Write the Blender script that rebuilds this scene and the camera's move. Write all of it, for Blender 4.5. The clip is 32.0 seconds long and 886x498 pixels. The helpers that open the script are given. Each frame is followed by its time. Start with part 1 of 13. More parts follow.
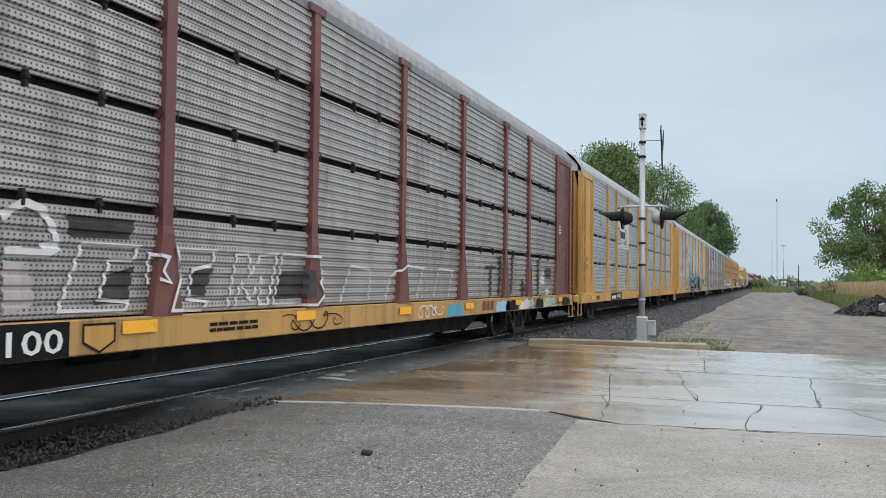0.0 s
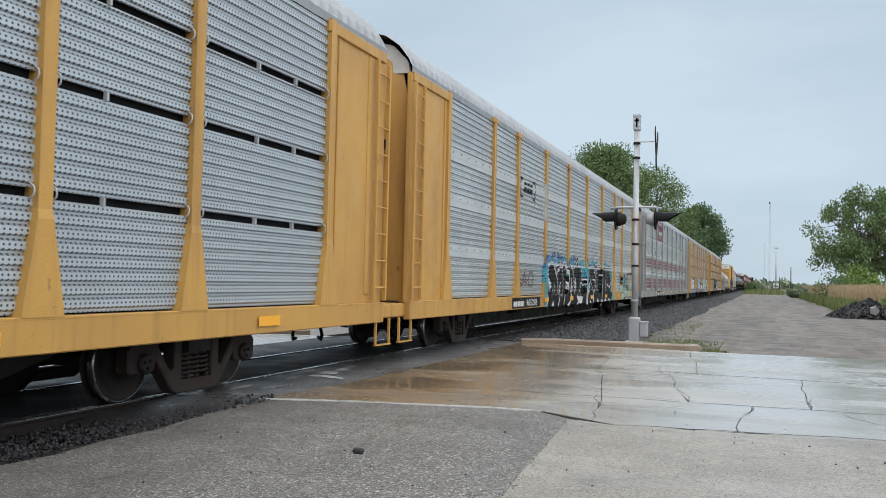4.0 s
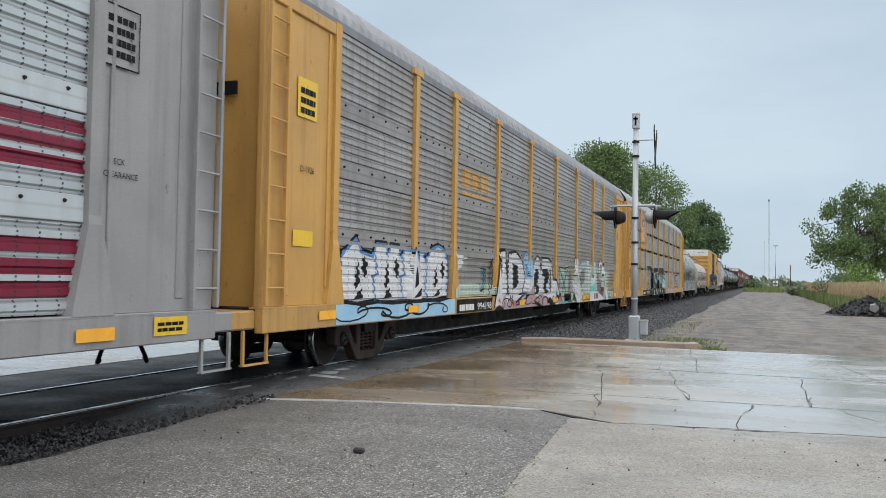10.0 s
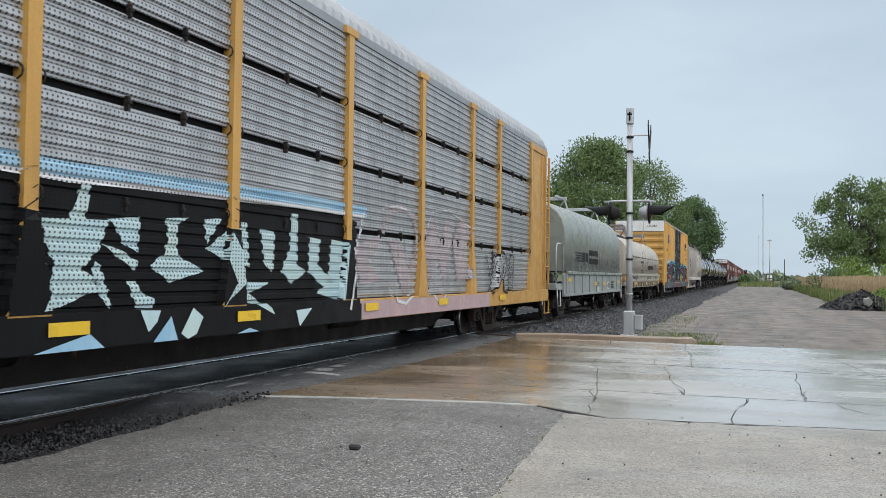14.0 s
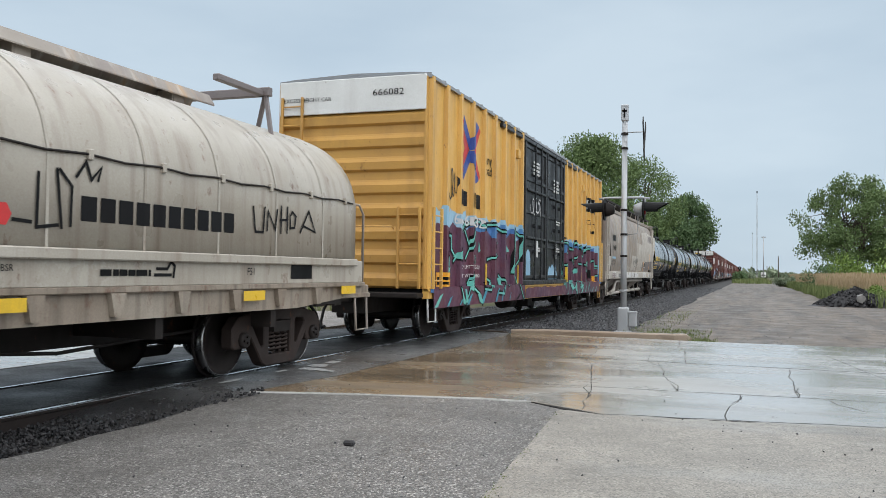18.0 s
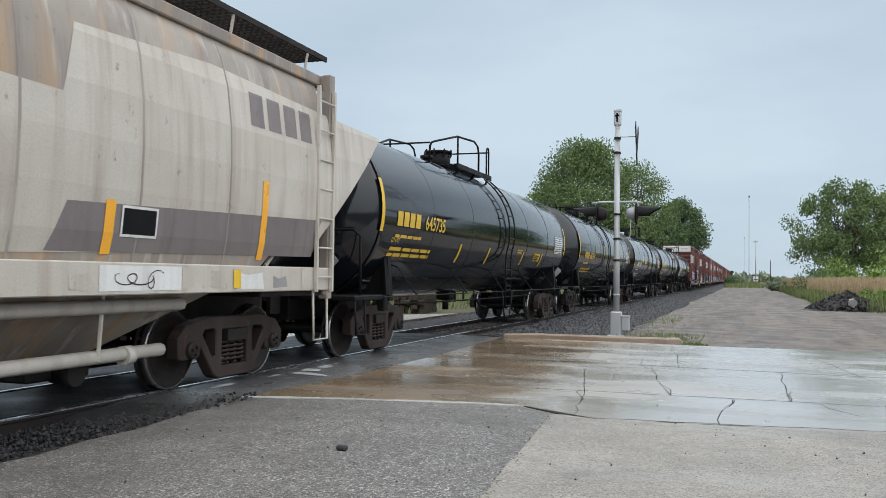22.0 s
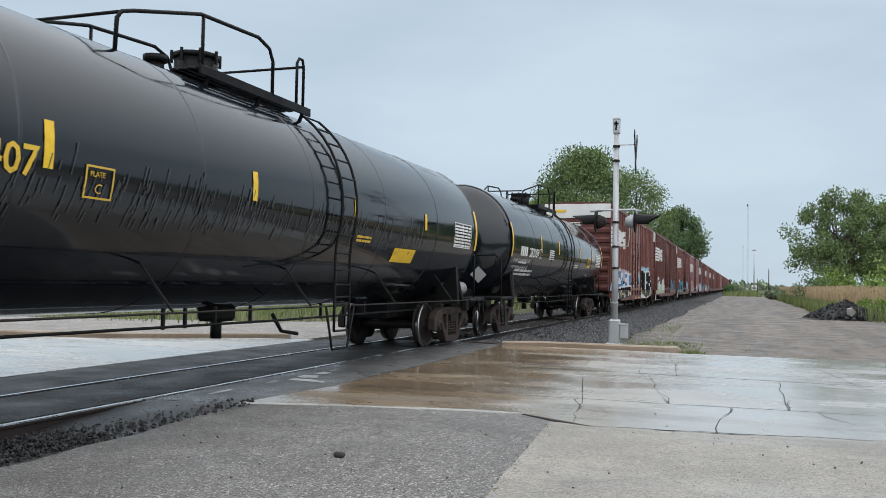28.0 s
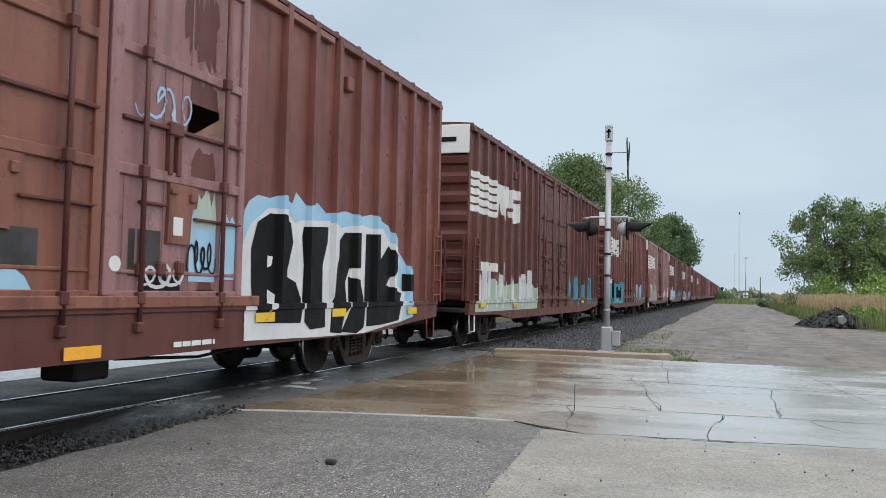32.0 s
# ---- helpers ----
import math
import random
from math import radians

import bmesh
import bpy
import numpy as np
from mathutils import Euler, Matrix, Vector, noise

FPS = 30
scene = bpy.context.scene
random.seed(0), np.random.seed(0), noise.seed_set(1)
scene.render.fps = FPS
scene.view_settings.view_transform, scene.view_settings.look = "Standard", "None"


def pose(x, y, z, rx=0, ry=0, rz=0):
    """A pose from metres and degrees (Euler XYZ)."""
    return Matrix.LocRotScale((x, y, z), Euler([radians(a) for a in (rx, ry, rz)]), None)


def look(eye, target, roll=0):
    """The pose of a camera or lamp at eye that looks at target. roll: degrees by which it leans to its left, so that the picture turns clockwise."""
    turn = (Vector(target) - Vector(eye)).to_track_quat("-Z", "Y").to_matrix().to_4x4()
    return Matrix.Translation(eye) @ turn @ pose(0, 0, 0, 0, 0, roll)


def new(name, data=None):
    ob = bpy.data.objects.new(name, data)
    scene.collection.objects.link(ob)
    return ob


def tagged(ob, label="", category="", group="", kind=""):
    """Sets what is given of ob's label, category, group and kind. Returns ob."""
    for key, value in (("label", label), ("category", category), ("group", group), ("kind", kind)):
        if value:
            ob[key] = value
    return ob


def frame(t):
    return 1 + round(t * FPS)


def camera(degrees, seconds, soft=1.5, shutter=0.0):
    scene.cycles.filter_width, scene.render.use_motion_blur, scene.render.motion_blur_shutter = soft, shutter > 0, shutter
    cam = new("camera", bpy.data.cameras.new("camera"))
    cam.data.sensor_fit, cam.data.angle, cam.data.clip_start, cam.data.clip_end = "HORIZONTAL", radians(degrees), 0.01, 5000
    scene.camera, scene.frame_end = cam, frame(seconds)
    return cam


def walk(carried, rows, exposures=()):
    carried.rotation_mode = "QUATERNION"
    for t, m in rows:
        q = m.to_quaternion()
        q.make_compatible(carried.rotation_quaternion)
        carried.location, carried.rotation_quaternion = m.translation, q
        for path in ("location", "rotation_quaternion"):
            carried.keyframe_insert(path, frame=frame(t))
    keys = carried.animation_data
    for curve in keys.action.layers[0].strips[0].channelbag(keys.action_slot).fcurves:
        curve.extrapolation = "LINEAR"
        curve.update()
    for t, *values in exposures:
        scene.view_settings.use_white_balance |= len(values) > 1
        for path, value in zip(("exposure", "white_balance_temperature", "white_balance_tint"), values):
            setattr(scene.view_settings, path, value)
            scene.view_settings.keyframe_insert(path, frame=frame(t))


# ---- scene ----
from mathutils.geometry import tessellate_polygon
# World: x to the right of the track, y along the track, z up; rail heads lie at z = 0.
TRACK_X = -7.0

PATH = [
    (0.0, 92.064, -0.698, 20.851),
    (0.5, 92.016, -0.813, 20.692),
    (1.0, 91.993, -0.929, 20.585),
    (1.5, 92.003, -1.016, 20.524),
    (2.0, 92.025, -1.154, 20.472),
    (2.5, 92.018, -1.274, 20.410),
    (3.0, 92.044, -1.274, 20.390),
    (3.5, 92.003, -1.284, 20.395),
    (5.5, 92.042, -1.118, 20.476),
    (6.0, 92.092, -1.177, 20.503),
    (6.5, 92.142, -1.101, 20.514),
    (7.0, 92.106, -1.180, 20.493),
    (7.5, 92.091, -1.163, 20.384),
    (8.0, 92.091, -1.172, 20.255),
    (8.5, 92.100, -1.153, 20.197),
    (9.0, 92.089, -1.151, 20.228),
    (9.5, 92.049, -1.059, 20.310),
    (10.0, 91.960, -0.981, 20.381),
    (10.5, 91.874, -0.917, 20.375),
    (11.0, 91.820, -0.824, 20.283),
    (11.5, 91.807, -0.699, 20.170),
    (12.0, 91.780, -0.684, 20.076),
    (12.5, 91.752, -0.637, 20.060),
    (13.0, 91.688, -0.680, 20.061),
    (13.5, 91.674, -0.726, 20.067),
    (14.0, 91.714, -0.683, 20.046),
    (14.5, 91.736, -0.699, 20.017),
    (16.5, 91.680, -0.669, 19.907),
    (17.0, 91.581, -0.729, 19.864),
    (17.5, 91.501, -0.754, 19.779),
    (18.0, 91.470, -0.780, 19.691),
    (18.5, 91.469, -0.790, 19.604),
    (19.0, 91.525, -0.792, 19.489),
    (19.5, 91.591, -0.768, 19.392),
    (20.0, 91.659, -0.764, 19.299),
    (20.5, 91.712, -0.721, 19.255),
    (21.0, 91.717, -0.720, 19.225),
    (21.5, 91.721, -0.756, 19.210),
    (22.0, 91.761, -0.768, 19.230),
    (22.5, 91.798, -0.855, 19.257),
    (23.0, 91.854, -0.855, 19.257),
    (23.5, 91.911, -0.849, 19.262),
    (24.0, 91.966, -0.807, 19.281),
    (24.5, 91.969, -0.864, 19.258),
    (25.0, 92.030, -0.999, 19.222),
    (25.5, 92.112, -1.069, 19.163),
    (27.5, 92.268, -1.065, 19.084),
    (28.0, 92.230, -1.064, 19.128),
    (28.5, 92.256, -1.077, 19.148),
    (29.0, 92.315, -1.109, 19.104),
    (29.5, 92.370, -1.113, 19.006),
    (30.0, 92.421, -1.057, 18.905),
    (30.5, 92.460, -1.064, 18.779),
    (31.0, 92.502, -1.016, 18.678),
    (31.5, 92.566, -1.037, 18.623),
    (32.0, 92.692, -1.244, 18.624),
]
cam = camera(54.57, 32.0, soft=0.65, shutter=0.04)
walk(cam, [(t, pose(0, 0, 1.346, rx, ry, rz)) for t, rx, ry, rz in PATH])

# ---- overcast daylight ----
world = bpy.data.worlds.new("overcast_sky")
scene.world = world
world.use_nodes = True
wn, wl = world.node_tree.nodes, world.node_tree.links
wn.clear()
w_out = wn.new("ShaderNodeOutputWorld")
w_bg = wn.new("ShaderNodeBackground")
w_sky = wn.new("ShaderNodeTexSky")
w_sky.sky_type, w_sky.sun_disc = "NISHITA", False
w_sky.sun_elevation, w_sky.sun_rotation = radians(52), radians(150)
w_dim = wn.new("ShaderNodeMix")
w_dim.data_type, w_dim.blend_type = "RGBA", "MULTIPLY"
w_dim.inputs[0].default_value = 1.0
w_dim.inputs[7].default_value = (0.09, 0.09, 0.09, 1)
w_co = wn.new("ShaderNodeTexCoord")
w_map = wn.new("ShaderNodeMapping")
w_map.inputs["Scale"].default_value = (1.0, 1.0, 3.2)
w_noise = wn.new("ShaderNodeTexNoise")
w_noise.inputs["Scale"].default_value = 1.7
w_noise.inputs["Detail"].default_value = 5.0
w_ramp = wn.new("ShaderNodeValToRGB")
w_ramp.color_ramp.elements[0].position, w_ramp.color_ramp.elements[0].color = 0.32, (0.45, 0.575, 0.70, 1)
w_ramp.color_ramp.elements[1].position, w_ramp.color_ramp.elements[1].color = 0.68, (0.64, 0.76, 0.86, 1)
w_sun = wn.new("ShaderNodeVectorMath")
w_sun.operation = "DOT_PRODUCT"
w_sun.inputs[1].default_value = (0.15, -0.08, 0.985)
w_up = wn.new("ShaderNodeMapRange")
w_up.inputs[1].default_value, w_up.inputs[2].default_value = 0.22, 0.68
w_zen = wn.new("ShaderNodeMix")
w_zen.data_type = "RGBA"
w_zen.inputs[7].default_value = (1.85, 1.95, 2.06, 1)
w_mix = wn.new("ShaderNodeMix")
w_mix.data_type = "RGBA"
w_mix.inputs[0].default_value = 0.9
wl.new(w_sky.outputs[0], w_dim.inputs[6])
wl.new(w_co.outputs["Generated"], w_map.inputs[0])
wl.new(w_map.outputs[0], w_noise.inputs["Vector"])
wl.new(w_noise.outputs[0], w_ramp.inputs[0])
wl.new(w_co.outputs["Generated"], w_sun.inputs[0])
wl.new(w_sun.outputs["Value"], w_up.inputs[0])
wl.new(w_up.outputs[0], w_zen.inputs[0])
wl.new(w_ramp.outputs[0], w_zen.inputs[6])
wl.new(w_dim.outputs[2], w_mix.inputs[6])
wl.new(w_zen.outputs[2], w_mix.inputs[7])
wl.new(w_mix.outputs[2], w_bg.inputs[0])
w_bg.inputs[1].default_value = 1.0
wl.new(w_bg.outputs[0], w_out.inputs[0])

sun = new("sun", bpy.data.lights.new("sun", "SUN"))
sun.data.energy, sun.data.angle, sun.data.color = 1.5, radians(115), (1.0, 0.985, 0.97)
sun.matrix_world = look((30, -25, 50), (0, 0, 0))
scene.view_settings.exposure = 0.0


# ---- materials ----
def rgb(c):
    return (c[0], c[1], c[2], 1.0)


class Shader:
    """A small node-graph builder round one Principled surface."""

    def __init__(self, name, source=None):
        self.m = source.copy() if source else bpy.data.materials.new(name)
        self.m.name = name
        self.m.use_nodes = True
        self.t = self.m.node_tree
        self.n, self.l = self.t.nodes, self.t.links
        self.p = self.n["Principled BSDF"]
        co = self.n.new("ShaderNodeTexCoord")
        info = self.n.new("ShaderNodeObjectInfo")
        self.co = co.outputs["Object"]
        self.rand = info.outputs["Random"]
        shift = self.n.new("ShaderNodeVectorMath")
        shift.operation = "ADD"
        sc = self.n.new("ShaderNodeMath")
        sc.operation = "MULTIPLY"
        sc.inputs[1].default_value = 53.0
        self.l.new(self.rand, sc.inputs[0])
        self.l.new(self.co, shift.inputs[0])
        self.l.new(sc.outputs[0], shift.inputs[1])
        self.v = shift.outputs[0]

    def noise(self, scale, detail=4.0, stretch=None, rough=0.55):
        tex = self.n.new("ShaderNodeTexNoise")
        tex.inputs["Scale"].default_value = scale
        tex.inputs["Detail"].default_value = detail
        tex.inputs["Roughness"].default_value = rough
        src = self.v
        if stretch:
            mp = self.n.new("ShaderNodeMapping")
            mp.inputs["Scale"].default_value = stretch
            self.l.new(self.v, mp.inputs[0])
            src = mp.outputs[0]
        self.l.new(src, tex.inputs["Vector"])
        return tex.outputs[0]

    def voronoi(self, scale, out="Distance", feature="F1"):
        tex = self.n.new("ShaderNodeTexVoronoi")
        tex.feature = feature
        tex.inputs["Scale"].default_value = scale
        self.l.new(self.v, tex.inputs["Vector"])
        return tex.outputs[out]

    def ramp(self, src, lo, hi, a=0.0, b=1.0):
        r = self.n.new("ShaderNodeMapRange")
        r.inputs[1].default_value, r.inputs[2].default_value = lo, hi
        r.inputs[3].default_value, r.inputs[4].default_value = a, b
        self.l.new(src, r.inputs[0])
        return r.outputs[0]

    def math(self, op, a, b=None, c=None):
        node = self.n.new("ShaderNodeMath")
        node.operation = op
        for i, val in enumerate((a, b, c)):
            if val is None:
                continue
            if isinstance(val, (int, float)):
                node.inputs[i].default_value = val
            else:
                self.l.new(val, node.inputs[i])
        return node.outputs[0]

    def axis(self):
        sep = self.n.new("ShaderNodeSeparateXYZ")
        self.l.new(self.co, sep.inputs[0])
        return sep.outputs

    def mix(self, fac, a, b, blend="MIX"):
        node = self.n.new("ShaderNodeMix")
        node.data_type, node.blend_type = "RGBA", blend
        for i, val in ((0, fac), (6, a), (7, b)):
            if isinstance(val, (int, float)):
                node.inputs[i].default_value = val
            elif isinstance(val, tuple):
                node.inputs[i].default_value = rgb(val)
            else:
                self.l.new(val, node.inputs[i])
        return node.outputs[2]

    def bump(self, height, strength, distance=0.01):
        node = self.n.new("ShaderNodeBump")
        node.inputs["Strength"].default_value = strength
        node.inputs["Distance"].default_value = distance
        self.l.new(height, node.inputs["Height"])
        self.l.new(node.outputs[0], self.p.inputs["Normal"])

    def finish(self, col, rough, metal=0.0):
        for key, val in (("Base Color", col), ("Roughness", rough), ("Metallic", metal)):
            if isinstance(val, tuple):
                self.p.inputs[key].default_value = rgb(val)
            elif isinstance(val, (int, float)):
                self.p.inputs[key].default_value = val
            else:
                self.l.new(val, self.p.inputs[key])
        return self.m


def paint(name, base, alt=None, dirt=(0.05, 0.04, 0.03), streak=0.35, rust=0.0, rough=0.45, metal=0.0, bump=0.15, scale=1.0, spec=None, vary=0.135):
    """Weathered paint: broad fading, run-down streaks, fine grain and specks of rust."""
    s = Shader(name)
    alt = alt or tuple(c * 0.75 for c in base)
    col = s.mix(s.ramp(s.noise(0.9 * scale, 5), 0.35, 0.7), base, alt)
    run = s.ramp(s.noise(2.6 * scale, 6, (1.0, 2.2, 0.12)), 0.5, 0.78, 0.0, streak)
    col = s.mix(run, col, dirt)
    if rust:
        spot = s.ramp(s.noise(5.5 * scale, 8, (1, 1, 0.6), 0.7), 0.66 - rust * 0.16, 0.72, 0.0, 0.9)
        col = s.mix(spot, col, (0.13, 0.055, 0.03))
    grain = s.noise(55 * scale, 3)
    col = s.mix(s.ramp(grain, 0.3, 0.75, 0.0, 0.22), col, dirt)
    s.bump(s.noise(16 * scale, 5), bump, 0.006)
    s.p.inputs["Specular IOR Level"].default_value = spec if spec is not None else 0.15 if max(base) < 0.09 else 0.4
    return s.finish(col, s.ramp(s.noise(3.3 * scale, 4), 0.3, 0.7, max(0.02, rough - vary), rough + vary), metal)


def gloss(m, level):
    """Sets how strongly a surface mirrors at right angles."""
    m.node_tree.nodes["Principled BSDF"].inputs["Specular IOR Level"].default_value = level
    return m


def streaked(name):
    """Old pale hopper paint, run down with rust, mauve grime and chalk."""
    s = Shader(name)
    col = s.mix(s.ramp(s.noise(0.5, 5), 0.35, 0.68), (0.295, 0.257, 0.215), (0.205, 0.177, 0.152))
    col = s.mix(s.ramp(s.noise(1.9, 7, (1.0, 1.6, 0.10), 0.62), 0.47, 0.66, 0, 0.8), col, (0.17, 0.135, 0.125))
    col = s.mix(s.ramp(s.noise(1.3, 7, (1.0, 2.2, 0.13), 0.62), 0.52, 0.68, 0, 0.75), col, (0.40, 0.25, 0.13))
    col = s.mix(s.ramp(s.noise(3.1, 7, (1.0, 1.8, 0.12), 0.62), 0.55, 0.7, 0, 0.7), col, (0.46, 0.435, 0.385))
    col = s.mix(s.ramp(s.noise(7, 8, None, 0.7), 0.6, 0.7, 0, 0.5), col, (0.14, 0.10, 0.08))
    s.bump(s.noise(16, 5), 0.15, 0.006)
    return s.finish(col, s.ramp(s.noise(3, 4), 0.3, 0.7, 0.38, 0.62))


def punched(s, y, z, sparse):
    """Mask of the round holes in a screen sheet: a close grid, or pairs of columns standing apart."""
    yy = s.math("PINGPONG", y, 0.028)
    zz = s.math("PINGPONG", z, 0.0197)
    reach = s.math("SQRT", s.math("ADD", s.math("MULTIPLY", yy, yy), s.math("MULTIPLY", zz, zz)))
    hole = s.math("LESS_THAN", reach, 0.0113)
    if sparse:
        hole = s.math("MULTIPLY", hole, s.math("LESS_THAN", s.math("PINGPONG", y, 0.112), 0.04))
    return hole


SPRAYED = {}


def sprayed(m, sparse):
    """The same paint on a screen sheet, whose holes stay open above the sill."""
    if (m.name, sparse) not in SPRAYED:
        s = Shader(m.name + "_on_sheet", m)
        _, y, z = s.axis()
        sheet = s.math("MULTIPLY", punched(s, y, s.math("ADD", z, -0.99), sparse), s.math("GREATER_THAN", z, 1.0))
        src = s.p.inputs["Base Color"].links[0].from_socket
        s.l.new(s.mix(s.math("MULTIPLY", sheet, 0.92), src, (0.006, 0.006, 0.0065)), s.p.inputs["Base Color"])
        SPRAYED[m.name, sparse] = s.m
    return SPRAYED[m.name, sparse]


def screen(name, base, alt, dirt, rough=0.42, metal=0.55, stripes=None, dots=True, sparse=False, grime=1.0):
    """Ribbed galvanised sheet with rows of punched holes."""
    s = Shader(name)
    x, y, z = s.axis()
    col = s.mix(s.ramp(s.noise(0.7, 5), 0.3, 0.7), base, alt)
    col = s.mix(s.ramp(s.rand, 0.0, 1.0, 0.0, 0.55), col, s.mix(0.5, col, alt))
    col = s.mix(s.ramp(s.noise(3.0, 6, (1, 2.0, 0.22)), 0.48, 0.8, 0, 0.55 * grime), col, dirt)
    col = s.mix(s.ramp(s.noise(2.0, 8, (1, 1.2, 0.4), 0.68), 0.54, 0.7, 0, 0.5 * grime), col, dirt)
    # shade painted into the groove at each rib's foot, in the dirt tint
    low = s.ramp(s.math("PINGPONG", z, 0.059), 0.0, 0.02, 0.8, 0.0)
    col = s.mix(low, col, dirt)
    if stripes:
        for lo, hi in stripes[1]:
            band = s.math("MULTIPLY", s.math("GREATER_THAN", z, lo), s.math("LESS_THAN", z, hi))
            col = s.mix(band, col, stripes[0])
    if dots:
        hole = punched(s, y, z, sparse)
        col = s.mix(s.math("MULTIPLY", hole, 0.95), col, (0.012, 0.012, 0.013))
        met = s.math("SUBTRACT", metal, s.math("MULTIPLY", hole, metal))
    else:
        met = metal
    s.bump(s.noise(30, 4), 0.12, 0.004)
    return s.finish(col, s.ramp(s.noise(1.2, 4), 0.3, 0.7, rough - 0.05, rough + 0.08), met)


YELLOW = paint("railcar_yellow", (0.53, 0.295, 0.07), (0.45, 0.245, 0.065), (0.17, 0.09, 0.04), 0.45, 0.2, 0.45)
YELLOW_OLD = paint("faded_yellow", (0.48, 0.27, 0.07), (0.38, 0.22, 0.08), (0.07, 0.045, 0.03), 0.65, 0.3, 0.55)
BOX_YELLOW = paint("boxcar_yellow", (0.70, 0.41, 0.10), (0.62, 0.355, 0.09), (0.19, 0.10, 0.04), 0.5, 0.1, 0.42)
MAROON = paint("maroon_paint", (0.115, 0.036, 0.034), (0.15, 0.06, 0.05), (0.05, 0.03, 0.03), 0.5, 0.3, 0.5)
GREY_PAINT = paint("light_grey_paint", (0.285, 0.28, 0.275), (0.22, 0.215, 0.21), (0.12, 0.10, 0.09), 0.45, 0.1, 0.5)
OXIDE = paint("oxide_red_paint", (0.19, 0.066, 0.049), (0.125, 0.038, 0.030), (0.028, 0.013, 0.012), 0.8, 0.25, 0.40, spec=0.3)
OXIDE_DARK = paint("dark_oxide_paint", (0.10, 0.032, 0.026), (0.13, 0.05, 0.04), (0.035, 0.02, 0.02), 0.6, 0.35, 0.45, spec=0.25)
OXIDE_FADED = paint("faded_oxide_paint", (0.32, 0.175, 0.175), (0.24, 0.11, 0.10), (0.05, 0.022, 0.02), 0.65, 0.5, 0.36, spec=0.35)
OXIDE_WORN = paint("chalking_oxide_paint", (0.245, 0.096, 0.064), (0.175, 0.064, 0.045), (0.03, 0.014, 0.012), 0.75, 0.3, 0.36, spec=0.35)
TAN_PRIMER = paint("tan_primer", (0.26, 0.15, 0.10), (0.20, 0.11, 0.07), (0.06, 0.03, 0.02), 0.5, 0.3, 0.6)
DOOR_BLACK = paint("black_door_paint", (0.018, 0.02, 0.022), (0.03, 0.033, 0.036), (0.055, 0.05, 0.048), 0.5, 0.0, 0.38)
TANK_BLACK = paint("black_tank_paint", (0.0046, 0.0066, 0.0095), (0.0062, 0.0088, 0.0125), (0.0036, 0.0046, 0.006), 0.45, 0.0, 0.10, bump=0.003, spec=0.5, vary=0.05)
HOOD_GREEN = paint("grey_green_paint", (0.205, 0.232, 0.212), (0.172, 0.198, 0.181), (0.2, 0.17, 0.12), 0.35, 0.0, 0.32)
HOOD_SILL = paint("pale_grey_sill_paint", (0.27, 0.295, 0.285), (0.22, 0.24, 0.23), (0.10, 0.085, 0.07), 0.5, 0.1, 0.45)
HOOD_CREAM = paint("cream_paint", (0.42, 0.388, 0.333), (0.345, 0.312, 0.26), (0.16, 0.11, 0.075), 0.6, 0.3, 0.36)
CREAM_GRIMY = paint("rust_stained_cream_paint", (0.33, 0.285, 0.23), (0.20, 0.155, 0.115), (0.055, 0.038, 0.028), 0.8, 0.7, 0.5)
HOPPER = streaked("stained_grey_paint")
HOPPER_LIGHT = paint("pale_patch_paint", (0.50, 0.47, 0.42), (0.42, 0.38, 0.33), (0.2, 0.14, 0.1), 0.5, 0.2, 0.5)
WHITE = paint("white_paint", (0.68, 0.68, 0.66), (0.58, 0.58, 0.56), (0.25, 0.22, 0.2), 0.3, 0.05, 0.45)
BLACK = paint("black_paint", (0.006, 0.006, 0.0065), (0.010, 0.010, 0.011), (0.018, 0.016, 0.014), 0.3, 0.0, 0.45, spec=0.09)
DARK_STEEL = paint("dirty_dark_steel", (0.016, 0.014, 0.013), (0.028, 0.023, 0.021), (0.012, 0.01, 0.009), 0.4, 0.3, 0.6)
TRUCK_STEEL = paint("rusty_cast_steel", (0.046, 0.034, 0.030), (0.024, 0.018, 0.016), (0.015, 0.012, 0.011), 0.3, 0.4, 0.6)
WHEEL_STEEL = paint("worn_wheel_steel", (0.02, 0.017, 0.016), (0.028, 0.022, 0.02), (0.012, 0.01, 0.009), 0.2, 0.3, 0.5, 0.1)
TREAD = paint("polished_tread_steel", (0.28, 0.28, 0.28), (0.2, 0.2, 0.2), (0.2, 0.2, 0.2), 0.1, 0.0, 0.25, 0.9)
RAIL_SIDE = paint("rusty_rail_web", (0.024, 0.018, 0.016), (0.018, 0.014, 0.013), (0.025, 0.02, 0.018), 0.3, 0.3, 0.6)
RAIL_HEAD = paint("polished_rail_head", (0.55, 0.56, 0.58), (0.45, 0.46, 0.48), (0.3, 0.3, 0.3), 0.1, 0.0, 0.22, 0.9)
GALV = paint("galvanised_steel", (0.42, 0.43, 0.44), (0.36, 0.37, 0.38), (0.25, 0.24, 0.23), 0.25, 0.0, 0.45, 0.35)
# near-black painted in place of the shade inside the cars
INNER_SHADE = paint("dark_interior", (0.012, 0.012, 0.013), None, (0.006, 0.006, 0.006), 0.2, 0.0, 0.8)
REFLECT = paint("amber_reflective_tape", (0.85, 0.40, 0.03), (0.78, 0.36, 0.03), (0.4, 0.2, 0.04), 0.2, 0.0, 0.35)
TAPE_YELLOW = paint("yellow_tape", (0.72, 0.46, 0.02), (0.66, 0.42, 0.03), (0.3, 0.2, 0.04), 0.25, 0.0, 0.35)
